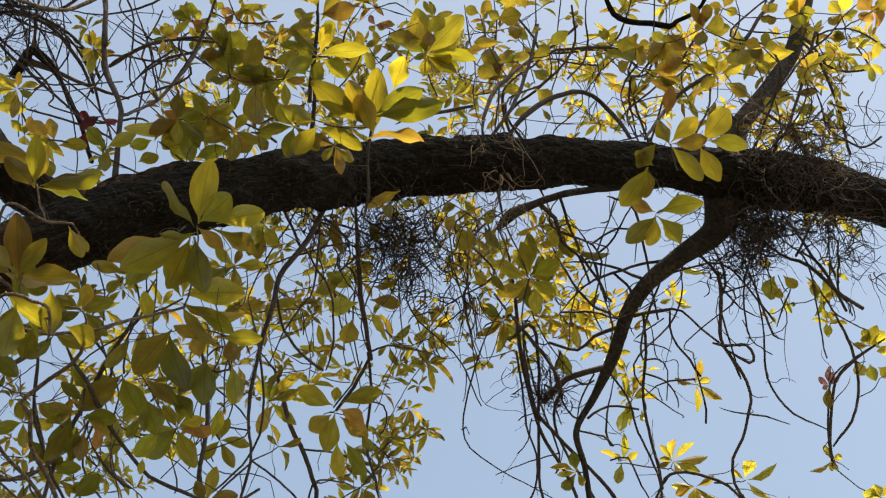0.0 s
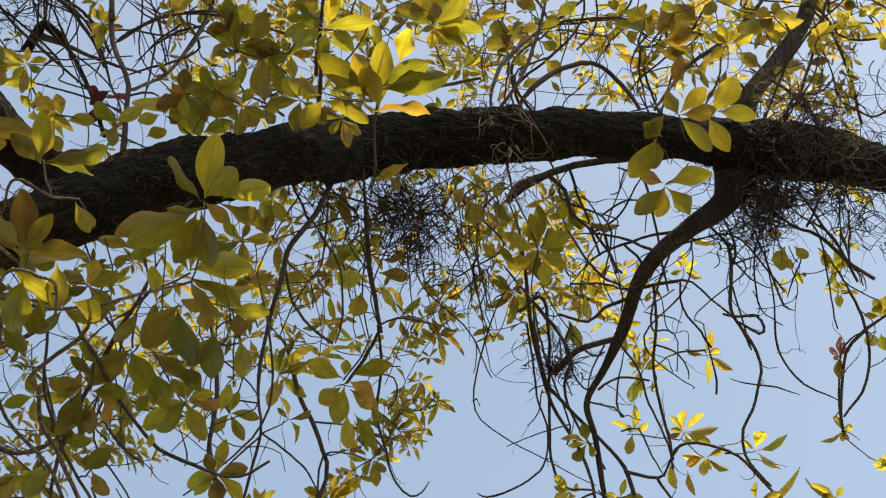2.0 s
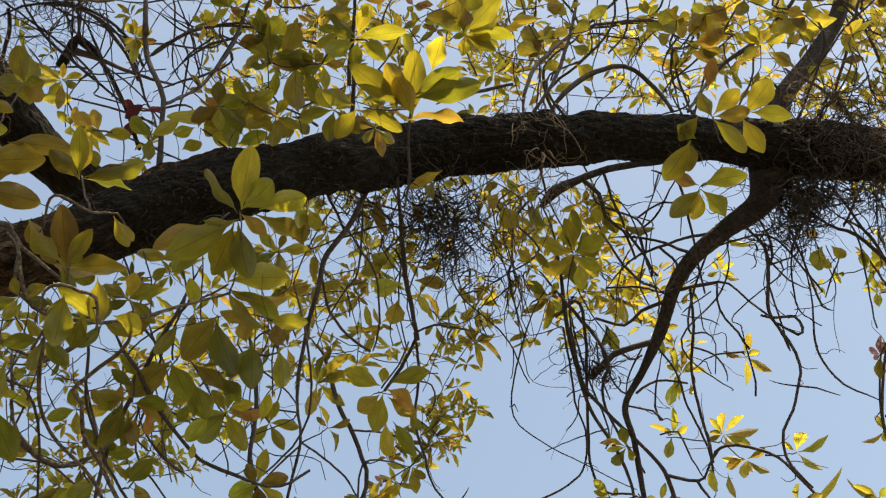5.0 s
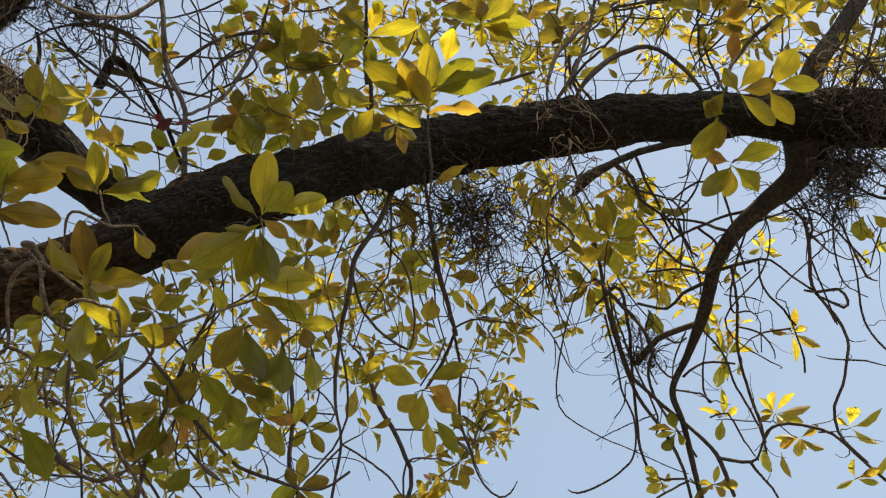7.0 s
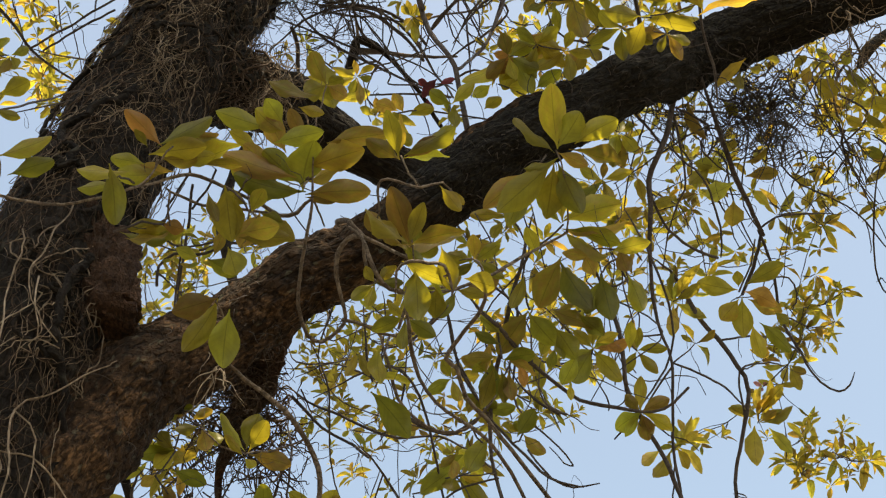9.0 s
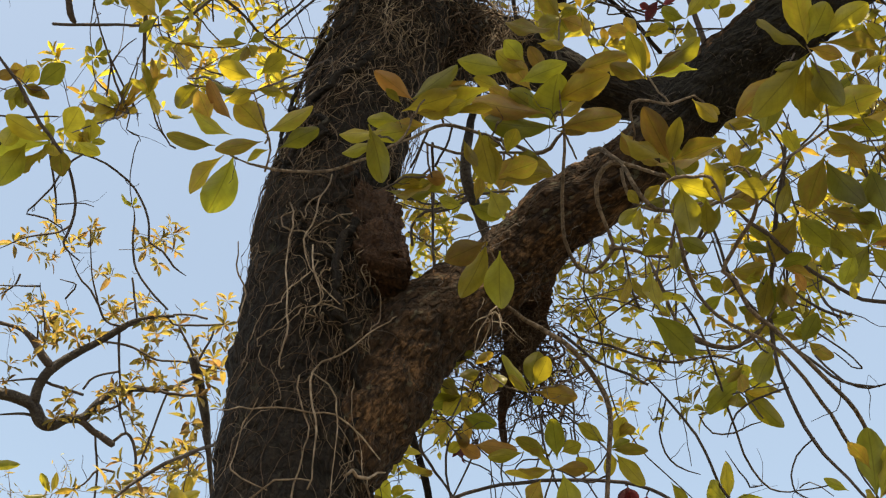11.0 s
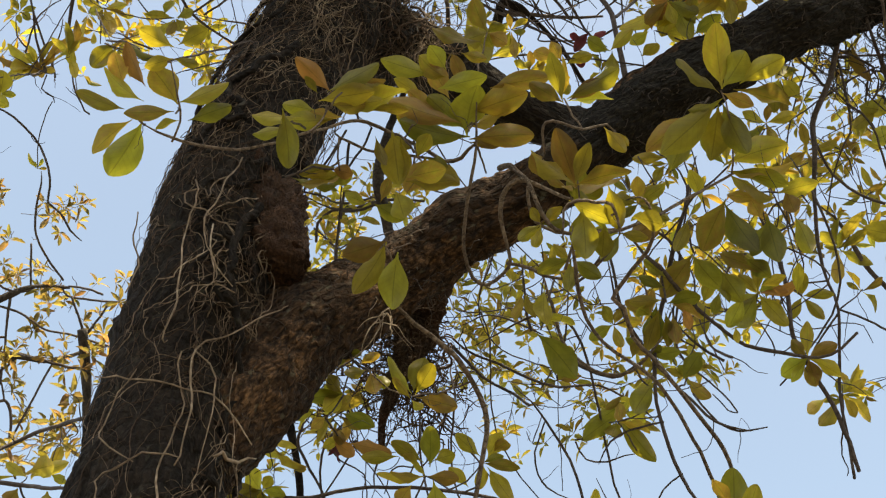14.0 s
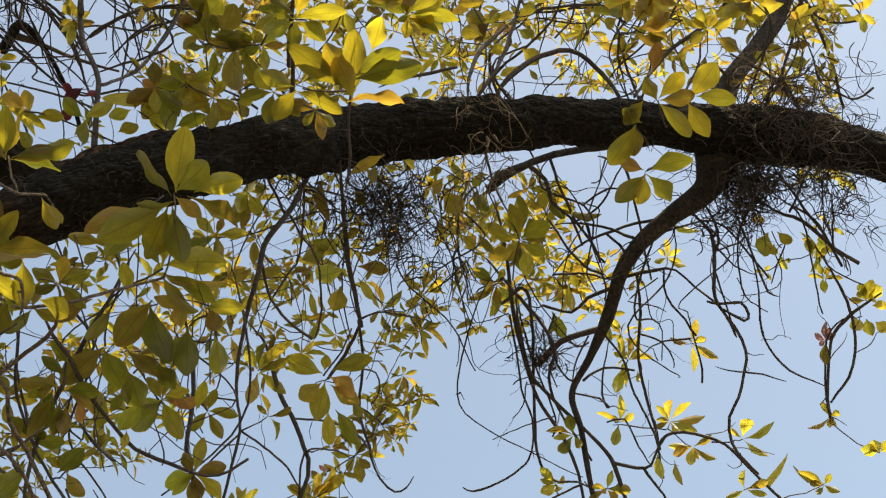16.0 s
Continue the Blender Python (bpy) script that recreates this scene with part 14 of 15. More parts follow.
sprig((-0.02,2.99,6.28), (-0.01,3,6.31), (0.01,3.01,6.36), (-0.32,0.06,1), 7, 0.087)
sprig((0.87,3.02,6.34), (0.96,3.12,6.34), (1.01,3.25,6.38), (0.25,-0.13,1), 7, 0.091)
sprig((1.01,3.25,6.38), (1.01,3.29,6.34), (1.03,3.32,6.32), (-1.08,-0.32,1), 7, 0.091)
sprig((-0.38,2.72,6.41), (-0.4,2.75,6.45), (-0.42,2.76,6.52), (-0.26,-0.36,1), 7, 0.088)
sprig((-0.42,2.76,6.52), (-0.53,2.78,6.61), (-0.64,2.74,6.75), (-0.04,0.16,1), 7, 0.091)
sprig((-1.07,2.56,6.45), (-1.03,2.6,6.42), (-1.01,2.66,6.42), (-0.29,0.05,1), 7, 0.087)
sprig((-1.3,2.59,6.31), (-1.31,2.55,6.42), (-1.33,2.53,6.58), (-0.23,0.96,1), 7, 0.089)
sprig((-1.55,2.6,6.75), (-1.5,2.52,6.75), (-1.43,2.47,6.78), (-0.77,0.65,1), 7, 0.092)
sprig((0.19,2.8,6.44), (0.18,2.83,6.48), (0.17,2.86,6.55), (0.42,-0.16,1), 7, 0.089)
sprig((0.35,3.08,6.46), (0.34,3.03,6.56), (0.37,2.99,6.72), (-0.41,0.02,1), 7, 0.092)
sprig((-0.42,2.76,6.52), (-0.29,2.78,6.57), (-0.16,2.8,6.68), (0.59,-0.78,1), 7, 0.090)
sprig((0.9,3,6.17), (0.9,3,6.19), (0.89,3.01,6.21), (0.31,0.59,1), 7, 0.086)
sprig((1.01,3.25,6.38), (0.91,3.28,6.44), (0.8,3.3,6.55), (0.47,0.07,1), 7, 0.093)
sprig((0.35,3.08,6.46), (0.39,3.11,6.44), (0.42,3.14,6.44), (-0.2,-0.28,1), 7, 0.090)
sprig((0.42,3.14,6.44), (0.49,3.17,6.51), (0.55,3.24,6.63), (0.71,0.09,1), 7, 0.093)
sprig((-1.32,2.54,6.51), (-1.27,2.6,6.52), (-1.22,2.65,6.56), (-0.31,0.52,1), 7, 0.089)
sprig((-0.64,2.74,6.75), (-0.76,2.66,6.7), (-0.88,2.58,6.71), (0.01,-0.31,1), 7, 0.090)
sprig((-1.95,2.99,7.43), (-1.84,2.91,7.34), (-1.74,2.83,7.3), (0.61,0.12,1), 6, 0.084)
sprig((-1.2,3.16,7.51), (-1.16,3.06,7.35), (-1.19,2.95,7.25), (0.09,-0.12,1), 6, 0.082)
sprig((-0.29,3.35,7.24), (-0.34,3.18,7.18), (-0.33,3,7.2), (-0.24,0.04,1), 6, 0.081)
sprig((0.41,3.68,7.37), (0.42,3.58,7.28), (0.46,3.48,7.25), (0.27,0.33,1), 6, 0.084)
sprig((0.99,3.7,7.07), (0.99,3.59,6.91), (0.95,3.48,6.82), (-0.94,0.37,1), 6, 0.081)
sprig((0.99,3.59,6.91), (1.12,3.54,6.86), (1.25,3.51,6.87), (0.3,-0.28,1), 6, 0.082)
sprig((-1.18,3.11,7.43), (-1.16,3.01,7.47), (-1.12,2.91,7.56), (-0.19,-0.62,1), 6, 0.086)
sprig((-0.21,3.34,7.23), (-0.07,3.32,7.17), (0.08,3.32,7.18), (0.61,0.62,1), 6, 0.082)
tuft((0.74,3.74,5.11), (0.74,3.73,5.11), (0.74,3.73,5.12), [((0.74,3.731,5.122), (0.712,3.685,5.151), 0.050), ((0.74,3.722,5.115), (0.736,3.672,5.155), 0.041), ((0.742,3.719,5.112), (0.776,3.681,5.163), 0.055), ((0.746,3.732,5.121), (0.809,3.706,5.138), 0.068), ((0.745,3.737,5.123), (0.782,3.71,5.105), 0.050), ((0.736,3.725,5.113), (0.682,3.728,5.135), 0.032), ((0.755,3.746,5.096), (0.807,3.747,5.092), 0.046)])
tuft((0.68,3.76,5.09), (0.69,3.77,5.08), (0.71,3.77,5.08), [((0.677,3.774,5.095), (0.684,3.816,5.056), 0.066), ((0.721,3.771,5.062), (0.719,3.83,5.036), 0.055), ((0.748,3.783,5.048), (0.782,3.822,5.029), 0.059)])
tuft((0.63,3.59,5.27), (0.62,3.6,5.27), (0.6,3.6,5.28), [((0.6,3.596,5.282), (0.602,3.534,5.324), 0.041), ((0.603,3.592,5.276), (0.663,3.567,5.32), 0.041), ((0.605,3.603,5.284), (0.669,3.582,5.285), 0.032), ((0.608,3.61,5.255), (0.61,3.638,5.218), 0.032), ((0.602,3.595,5.283), (0.625,3.53,5.344), 0.027)])
tuft((0.66,3.66,5.21), (0.64,3.66,5.21), (0.62,3.66,5.21), [((0.625,3.66,5.216), (0.644,3.626,5.236), 0.023), ((0.628,3.666,5.218), (0.685,3.668,5.2), 0.023), ((0.621,3.656,5.205), (0.6,3.685,5.174), 0.032), ((0.623,3.665,5.22), (0.59,3.654,5.232), 0.018)])
tuft((0.5,4.02,4.82), (0.56,4.04,4.72), (0.62,4.05,4.66), [((0.618,4.047,4.661), (0.579,4.053,4.697), 0.059), ((0.62,4.044,4.661), (0.615,4.036,4.706), 0.054), ((0.623,4.043,4.658), (0.668,4.031,4.673), 0.059)])
strands((-0.53,3.4,5.46), (-0.53,3.96,4.87), 0.041, 0.068, 4, 0.0058)
strands((-0.2,3.14,5.63), (-0.23,3.54,5.28), 0.135, 0.135, 7, 0.0047)
strands((0.41,3.27,5.44), (0.34,3.63,5.1), 0.067, 0.089, 4, 0.0044)
strands((0.64,3.36,5.41), (0.66,3.58,5.19), 0.068, 0.090, 4, 0.0045)
strands((0.06,3.17,5.84), (0.32,2.86,6.05), 0.140, 0.187, 7, 0.0050)
strands((0.54,3.22,5.77), (0.79,2.93,5.94), 0.117, 0.140, 7, 0.0050)
strands((-0.42,2.91,5.85), (-0.18,2.55,6.1), 0.091, 0.160, 6, 0.0045)
strands((-2.37,2.82,6.64), (-2.45,2.29,6.87), 0.138, 0.193, 4, 0.0055)
strands((-1.79,2.38,5.96), (-1.53,2.08,6.21), 0.093, 0.117, 5, 0.0046)
strands((-1.06,2.45,5.16), (-1.28,2.76,4.84), 0.098, 0.098, 4, 0.0035)
strands((-0.96,2.76,5.19), (-1.1,3.06,4.89), 0.082, 0.082, 6, 0.0035)
strands((-0.68,2.93,5.51), (-0.71,3.32,5.17), 0.087, 0.109, 7, 0.0043)
strands((-1.46,2.01,4.37), (-1.64,2.35,3.96), 0.115, 0.148, 5, 0.0033)
strands((-1.32,2.32,4.53), (-1.43,2.64,4.18), 0.070, 0.105, 4, 0.0032)
strands((0.07,3.37,5.36), (0.05,3.64,5.1), 0.089, 0.111, 4, 0.0040)
strands((-2.29,2.04,4.29), (-2.18,2.63,3.82), 0.090, 0.144, 3, 0.0029)
strands((-2.55,2.03,4.26), (-2.65,2.26,3.97), 0.093, 0.111, 3, 0.0028)
strands((-2.26,1.84,6.74), (-2.28,2.47,6.45), 0.156, 0.208, 8, 0.0052)
strands((-2.89,2.06,4.29), (-3.09,2.17,3.97), 0.079, 0.098, 4, 0.0042)
strands((-3.09,0.42,6.49), (-3.28,1.11,6.25), 0.229, 0.229, 7, 0.0050)
strands((-1.38,2.29,4.54), (-1.39,2.78,4.08), 0.158, 0.193, 3, 0.0038)
strands((-2.23,2.05,4.71), (-2.3,2.52,4.29), 0.172, 0.172, 4, 0.0034)
unseen_crown()
tagged(crown.done("foliage", tree, FOLIAGE, "small yellow-green leaves in whorls at the twig ends"))
thin.done("brushwood", tree, TWIG)
# epiphytes
root_clump((-0.795,2.623,5.072), 0.148, 0.086, 430, 1, MAT_ROOT, "dark tangled clump of dead roots hanging under the limb", 0.0, 0.0015, 0.16)
root_clump((-0.788,2.729,4.991), 0.156, 0.117, 120, 2, MAT_ROOT, "loose dark rootlets hanging below a clump", 0.5, 0.0016, 0.22)
root_clump((0.423,3.176,5.354), 0.109, 0.120, 480, 3, MAT_ROOT, "dark tangle of dead roots at a fork of the limb", 0.0, 0.0016, 0.18)
root_clump((0.591,3.156,5.428), 0.176, 0.132, 420, 4, MAT_ROOT, "loose dark rootlets at the end of the limb", 0.0, 0.0016, 0.26)
root_clump((0.589,3.037,5.524), 0.198, 0.066, 160, 5, ROOT, "brown rootlets matted on top of the limb", 0.0, 0.0016, 0.15)
root_clump((0.71,3.309,5.356), 0.089, 0.134, 140, 6, MAT_ROOT, "hanging dark rootlets on the limb", 0.3, 0.0016, 0.2)
root_clump((-2.394,1.994,4.309), 0.159, 0.112, 420, 7, BROWN_ROOT, "hairy brown mat of rootlets under the thick limb", 0.12, 0.0018, 0.15)
root_clump((-2.55,2.07,4.257), 0.157, 0.089, 260, 8, BROWN_ROOT, "shaggy roots on a stub under the limb", 0.2, 0.0018, 0.17)
root_clump((-2.3,1.75,5.62), 0.085, 0.13, 130, 17, ROOT, "pale wiry roots over the fork of the trunk", 0.3, 0.0017, 0.24)
root_clump((-2.28,1.62,5.45), 0.1, 0.16, 160, 18, BROWN_ROOT, "brown matted roots at the side of the trunk", 0.4, 0.0018, 0.22)
root_clump((-2.343,1.909,6.672), 0.195, 0.221, 300, 9, MAT_ROOT, "mass of thin dead twigs beside the trunk", 0.0, 0.0016, 0.3)
root_clump((-3.209,0.212,6.285), 0.175, 0.125, 300, 10, MAT_ROOT, "dark nest-like tangle high in the crown", 0.0, 0.0016, 0.2)
root_clump((-0.496,3.685,5.189), 0.073, 0.037, 90, 11, MAT_ROOT, "small dark knot of dead rootlets on a branch", 0.0, 0.0016, 0.1)
root_clump((-0.531,3.622,5.248), 0.091, 0.137, 50, 12, MAT_ROOT, "fine dead rootlets on hanging twigs", 0.0, 0.0016, 0.2)
root_clump((-0.431,2.524,5.271), 0.079, 0.089, 40, 13, ROOT, "pale wiry roots clasping the limb", 0.25, 0.0018, 0.2)
root_clump((-0.471,2.675,5.201), 0.090, 0.080, 60, 14, ROOT, "pale wiry roots hanging below the limb", 0.4, 0.0014, 0.22)
root_clump((-1.013,2.542,5.181), 0.179, 0.080, 60, 15, MAT_ROOT, "thin dark roots hanging below the limb", 0.5, 0.0016, 0.25)
root_clump((-2.114,1.611,3.942), 0.031, 0.031, 9, 16, ROOT, "pale rootlets below a leafy shoot", 0.8, 0.0014, 0.2)
# ---- the tree behind ----
far_tree = thing("tree", (-9.00, 1.50, 0), "slender tree behind with crooked branches and small ochre-yellow leaves", "tree")
crown, thin = Foliage(), Bundle()
stem("trunk", far_tree, BARK, [(-9.00, 1.50, -0.05, 0.2), (-8.90, 1.50, 2.5, 0.16), (-8.29, 1.28, 5.37, 0.12), (-7.985,1.276,6.874,0.08), (-8.185,1.376,8.474,0.05)])
stem("branch", far_tree, BRANCH_BARK, [(-7.985,1.276,6.874,0.068), (-7.75,1.551,7.134,0.0467), (-7.689,1.729,7.163,0.0425), (-7.661,1.846,7.162,0.0425), (-7.651,1.944,7.142,0.0425), (-7.68,2.036,7.069,0.0467), (-7.661,2.116,7.064,0.0425), (-7.602,2.184,7.117,0.034), (-7.548,2.284,7.148,0.034), (-7.459,2.326,7.247,0.0297), (-7.368,2.394,7.334,0.0255), (-7.294,2.506,7.377,0.0255), (-7.209,2.689,7.398,0.014), (-7.101,2.801,7.473,0.014), (-6.95,2.93,7.586,0.0112)])
stem("branch", far_tree, BRANCH_BARK, [(-7.64,1.933,7.161,0.0382), (-7.564,1.911,7.268,0.034), (-7.473,1.939,7.375,0.034), (-7.372,2.019,7.473,0.0297), (-7.235,2.145,7.593,0.0255), (-7.131,2.228,7.683,0.0255), (-7.03,2.318,7.763,0.014), (-6.925,2.483,7.813,0.014), (-6.903,2.527,7.819,0.0084)])
stem("branch", far_tree, TWIG, [(-7.47,1.935,7.381,0.0297), (-7.455,1.848,7.429,0.0297), (-7.424,1.733,7.503,0.0255), (-7.418,1.622,7.542,0.014), (-7.455,1.466,7.538,0.014), (-7.497,1.319,7.522,0.014)])
stem("branch", far_tree, TWIG, [(-7.565,2.25,7.14,0.0297), (-7.56,2.397,7.084,0.0255), (-7.545,2.548,7.035,0.0255)])
stem("branch", far_tree, TWIG, [(-7.547,2.528,7.042,0.0112), (-7.471,2.596,7.11,0.0112), (-7.498,2.7,7.024,0.0112), (-7.592,2.82,6.832,0.0084), (-7.63,2.939,6.71,0.0084)])
stem("branch", far_tree, TWIG, [(-7.77,1.759,7.042,0.0056), (-7.695,1.928,7.088,0.0105), (-7.679,2.01,7.08,0.0112)])
stem("branch", far_tree, TWIG, [(-7.665,1.658,7.217,0.0045), (-7.564,1.852,7.288,0.0084), (-7.527,1.989,7.289,0.0112), (-7.474,2.213,7.274,0.0112)])
stem("branch", far_tree, TWIG, [(-7.131,2.228,7.683,0.0112), (-7.286,2.359,7.45,0.0084), (-7.435,2.509,7.199,0.0084)])
twig(far_tree, [(-7.282,2.366,7.452,0.0084), (-7.382,2.228,7.384,0.0084), (-7.455,2.195,7.305,0.0084)])
twig(far_tree, [(-7.244,2.127,7.589,0.0084), (-7.155,2.353,7.607,0.0084), (-7.12,2.555,7.564,0.0084), (-7.032,2.738,7.584,0.0084), (-6.918,3.009,7.583,0.0084)])
twig(far_tree, [(-6.279,1.809,7.998,0.0021), (-6.324,1.856,7.941,0.006), (-6.438,1.937,7.804,0.008), (-6.514,2.026,7.697,0.008), (-6.551,2.18,7.604,0.008), (-6.73,2.398,7.692,0.0082)])
twig(far_tree, [(-6.652,1.666,8.015,0.0027), (-6.826,1.814,7.792,0.0051), (-6.914,1.938,7.658,0.0068), (-7.145,2.115,7.708,0.0084), (-7.093,2.271,7.71,0.0084), (-7.007,2.349,7.777,0.0084)])
twig(far_tree, [(-7.195,1.594,7.811,0.0028), (-7.272,1.684,7.698,0.0053), (-7.387,1.811,7.524,0.0084), (-7.443,1.813,7.455,0.0084)])
twig(far_tree, [(-6.991,1.66,8.017,0.0034), (-7.055,1.812,7.905,0.0063), (-7.074,1.927,7.85,0.0084), (-7.133,2.079,7.733,0.0084)])
twig(far_tree, [(-6.921,2.48,7.82,0.0084), (-6.939,2.548,7.772,0.0084), (-6.862,2.691,7.794,0.0084), (-6.753,2.861,7.833,0.0084)])
twig(far_tree, [(-6.901,2.514,7.827,0.0084), (-6.842,2.62,7.845,0.0084), (-6.795,2.738,7.845,0.0084)])
twig(far_tree, [(-7.324,1.352,7.722,0.0034), (-7.21,1.607,7.79,0.0084)])
twig(far_tree, [(-7.362,1.385,7.67,0.0034), (-7.278,1.452,7.752,0.0063), (-7.219,1.449,7.82,0.0084)])
twig(far_tree, [(-7.19,2.724,7.405,0.0084), (-7.388,2.752,7.143,0.0084), (-7.541,2.769,6.93,0.0084)])
twig(far_tree, [(-7.294,2.506,7.377,0.0084), (-7.406,2.456,7.259,0.0084), (-7.496,2.335,7.196,0.0084)])
twig(far_tree, [(-7.378,2.403,7.318,0.007), (-7.471,2.596,7.11,0.007)])
twig(far_tree, [(-7.184,1.233,7.907,0.0034), (-7.061,1.362,8.014,0.0063), (-6.943,1.547,8.096,0.0084), (-6.881,1.592,8.148,0.0084)])
twig(far_tree, [(-7.126,1.703,7.859,0.0034), (-7.096,1.823,7.857,0.0063), (-7.184,1.801,7.765,0.0084)])
twig(far_tree, [(-7.33,1.592,7.655,0.0028), (-7.35,1.705,7.6,0.0053), (-7.411,1.76,7.51,0.007)])
twig(far_tree, [(-7.033,2.295,7.768,0.0084), (-6.947,2.194,7.899,0.0084), (-6.897,2.14,7.972,0.0084)])
twig(far_tree, [(-7.551,2.388,7.1,0.0084), (-7.687,2.533,6.844,0.0084), (-7.798,2.61,6.644,0.0084)])
twig(far_tree, [(-6.874,2.068,6.055,0.0029), (-6.795,2.166,6.124,0.0055), (-6.721,2.204,6.212,0.0074), (-6.683,2.302,6.217,0.0074)])
stem("branch", far_tree, BRANCH_BARK, [(-5.26,2.073,6.106,0.0287), (-5.317,2.153,6.003,0.0287), (-5.387,2.262,5.863,0.0255), (-5.487,2.382,5.67,0.0147), (-5.577,2.504,5.473,0.0126)])
twig(far_tree, [(-5.265,2.085,6.095,0.0084), (-5.234,1.978,6.179,0.0063), (-5.215,1.929,6.221,0.0063)])
twig(far_tree, [(-5.269,2.098,6.084,0.0084), (-5.18,2.109,6.178,0.0063), (-5.136,2.102,6.229,0.0063)])
twig(far_tree, [(-5.338,2.193,5.957,0.0084), (-5.384,2.115,5.942,0.0084), (-5.436,2.004,5.934,0.0084)])
sprig((-7.1,1.32,7.98), (-7.16,1.32,8.01), (-7.22,1.33,8.06), (-0.1,-0.03,1), 8, 0.114)
sprig((-6.96,1.52,8.08), (-7.08,1.5,8.19), (-7.19,1.55,8.37), (-0,-0.03,1), 8, 0.116)
sprig((-6.67,1.68,7.99), (-6.73,1.69,8.03), (-6.78,1.71,8.09), (-0.85,1.47,1), 8, 0.111)
sprig((-6.72,1.73,7.93), (-6.71,1.66,7.86), (-6.72,1.6,7.82), (-0.23,-0.32,1), 8, 0.108)
sprig((-6.99,1.66,8.02), (-7.04,1.61,7.98), (-7.1,1.59,7.96), (0.62,0.49,1), 8, 0.112)
sprig((-6.9,1.99,7.98), (-6.93,2,7.95), (-6.96,2,7.95), (0.09,-0.5,1), 8, 0.112)
sprig((-7.33,1.59,7.66), (-7.33,1.61,7.67), (-7.32,1.62,7.7), (-0.06,-0.65,1), 8, 0.112)
sprig((-7.34,1.62,7.64), (-7.22,1.59,7.52), (-7.12,1.55,7.45), (0.59,-0.34,1), 8, 0.109)
sprig((-7.31,1.73,7.63), (-7.32,1.78,7.66), (-7.31,1.83,7.72), (-0.09,0.03,1), 8, 0.113)
sprig((-7,2.26,7.81), (-7.01,2.22,7.78), (-7.01,2.18,7.76), (0.63,-0.38,1), 8, 0.112)
sprig((-6.99,2.24,7.83), (-7.1,2.28,7.91), (-7.2,2.34,8.06), (0.34,0.2,1), 8, 0.116)
sprig((-6.75,2.86,7.83), (-6.59,2.77,7.74), (-6.41,2.7,7.72), (0.39,-0.19,1), 8, 0.108)
sprig((-7.32,1.81,7.69), (-7.38,1.84,7.66), (-7.45,1.87,7.66), (-0.45,0.15,1), 8, 0.114)
sprig((-7.45,1.87,7.66), (-7.49,1.85,7.7), (-7.54,1.84,7.77), (0.12,0.44,1), 8, 0.115)
sprig((-7.31,2.07,7.52), (-7.31,2.03,7.54), (-7.3,2,7.57), (-0.56,-0.24,1), 8, 0.112)
sprig((-7.2,2.34,8.06), (-7.3,2.3,7.99), (-7.38,2.22,7.97), (0.11,-0.08,1), 8, 0.116)
sprig((-7.18,2.39,8.05), (-7.21,2.42,7.98), (-7.24,2.44,7.94), (-0.56,0.08,1), 8, 0.116)
sprig((-6.98,2.4,7.79), (-6.99,2.44,7.73), (-7.02,2.47,7.7), (-0.31,-0.18,1), 8, 0.112)
sprig((-7.19,2.76,7.9), (-7.17,2.78,7.87), (-7.17,2.81,7.85), (0.13,0.63,1), 8, 0.116)
sprig((-7.24,2.61,7.89), (-7.3,2.58,7.78), (-7.35,2.56,7.72), (-0.14,0.41,1), 8, 0.115)
sprig((-7.62,1.74,7.25), (-7.55,1.69,7.23), (-7.48,1.65,7.25), (0.91,-0.19,1), 8, 0.111)
sprig((-7.35,2.56,7.72), (-7.42,2.55,7.62), (-7.49,2.54,7.57), (-0.13,-0.28,1), 8, 0.115)
sprig((-7.33,2.45,7.36), (-7.22,2.43,7.24), (-7.11,2.39,7.17), (-0.18,-0.22,1), 8, 0.109)
sprig((-7.37,2.39,7.33), (-7.42,2.41,7.36), (-7.46,2.43,7.41), (-0.2,-0.2,1), 8, 0.114)
sprig((-7.44,2.14,7.22), (-7.37,2.09,7.09), (-7.29,2.05,7.02), (-0.26,0.02,1), 8, 0.108)
sprig((-7.45,2.55,7.16), (-7.54,2.59,7.22), (-7.61,2.67,7.33), (0.61,0.38,1), 8, 0.115)
sprig((-7.48,2.36,7.21), (-7.47,2.36,7.17), (-7.45,2.37,7.14), (0.51,-0.91,1), 8, 0.111)
sprig((-7.61,2.67,7.33), (-7.65,2.8,7.27), (-7.73,2.92,7.26), (-0.6,0.56,1), 8, 0.116)
sprig((-7.43,2.76,7.09), (-7.45,2.84,7.09), (-7.45,2.94,7.12), (0.39,0.76,1), 8, 0.113)
sprig((-6.99,2.76,7.33), (-6.99,2.75,7.27), (-7,2.75,7.22), (-0.77,-0.2,1), 8, 0.109)
sprig((-7.21,2.69,7.4), (-7.18,2.68,7.38), (-7.15,2.66,7.38), (-0.98,-0.7,1), 8, 0.111)
sprig((-6.53,2.74,7.73), (-6.53,2.75,7.66), (-6.52,2.76,7.61), (-0.48,0.21,1), 8, 0.108)
sprig((-6.38,1.9,7.87), (-6.28,2,7.82), (-6.18,2.1,7.83), (0.47,0.95,1), 8, 0.105)
sprig((-6.23,2.09,7.79), (-6.24,2.07,7.78), (-6.24,2.05,7.79), (0.51,0.23,1), 8, 0.105)
sprig((-6.77,1.95,8.04), (-6.69,2.02,8.03), (-6.65,2.11,8.06), (-0.85,-0.08,1), 8, 0.111)
sprig((-7.18,1.8,7.77), (-7.17,1.84,7.69), (-7.19,1.88,7.65), (0.22,0.01,1), 8, 0.111)
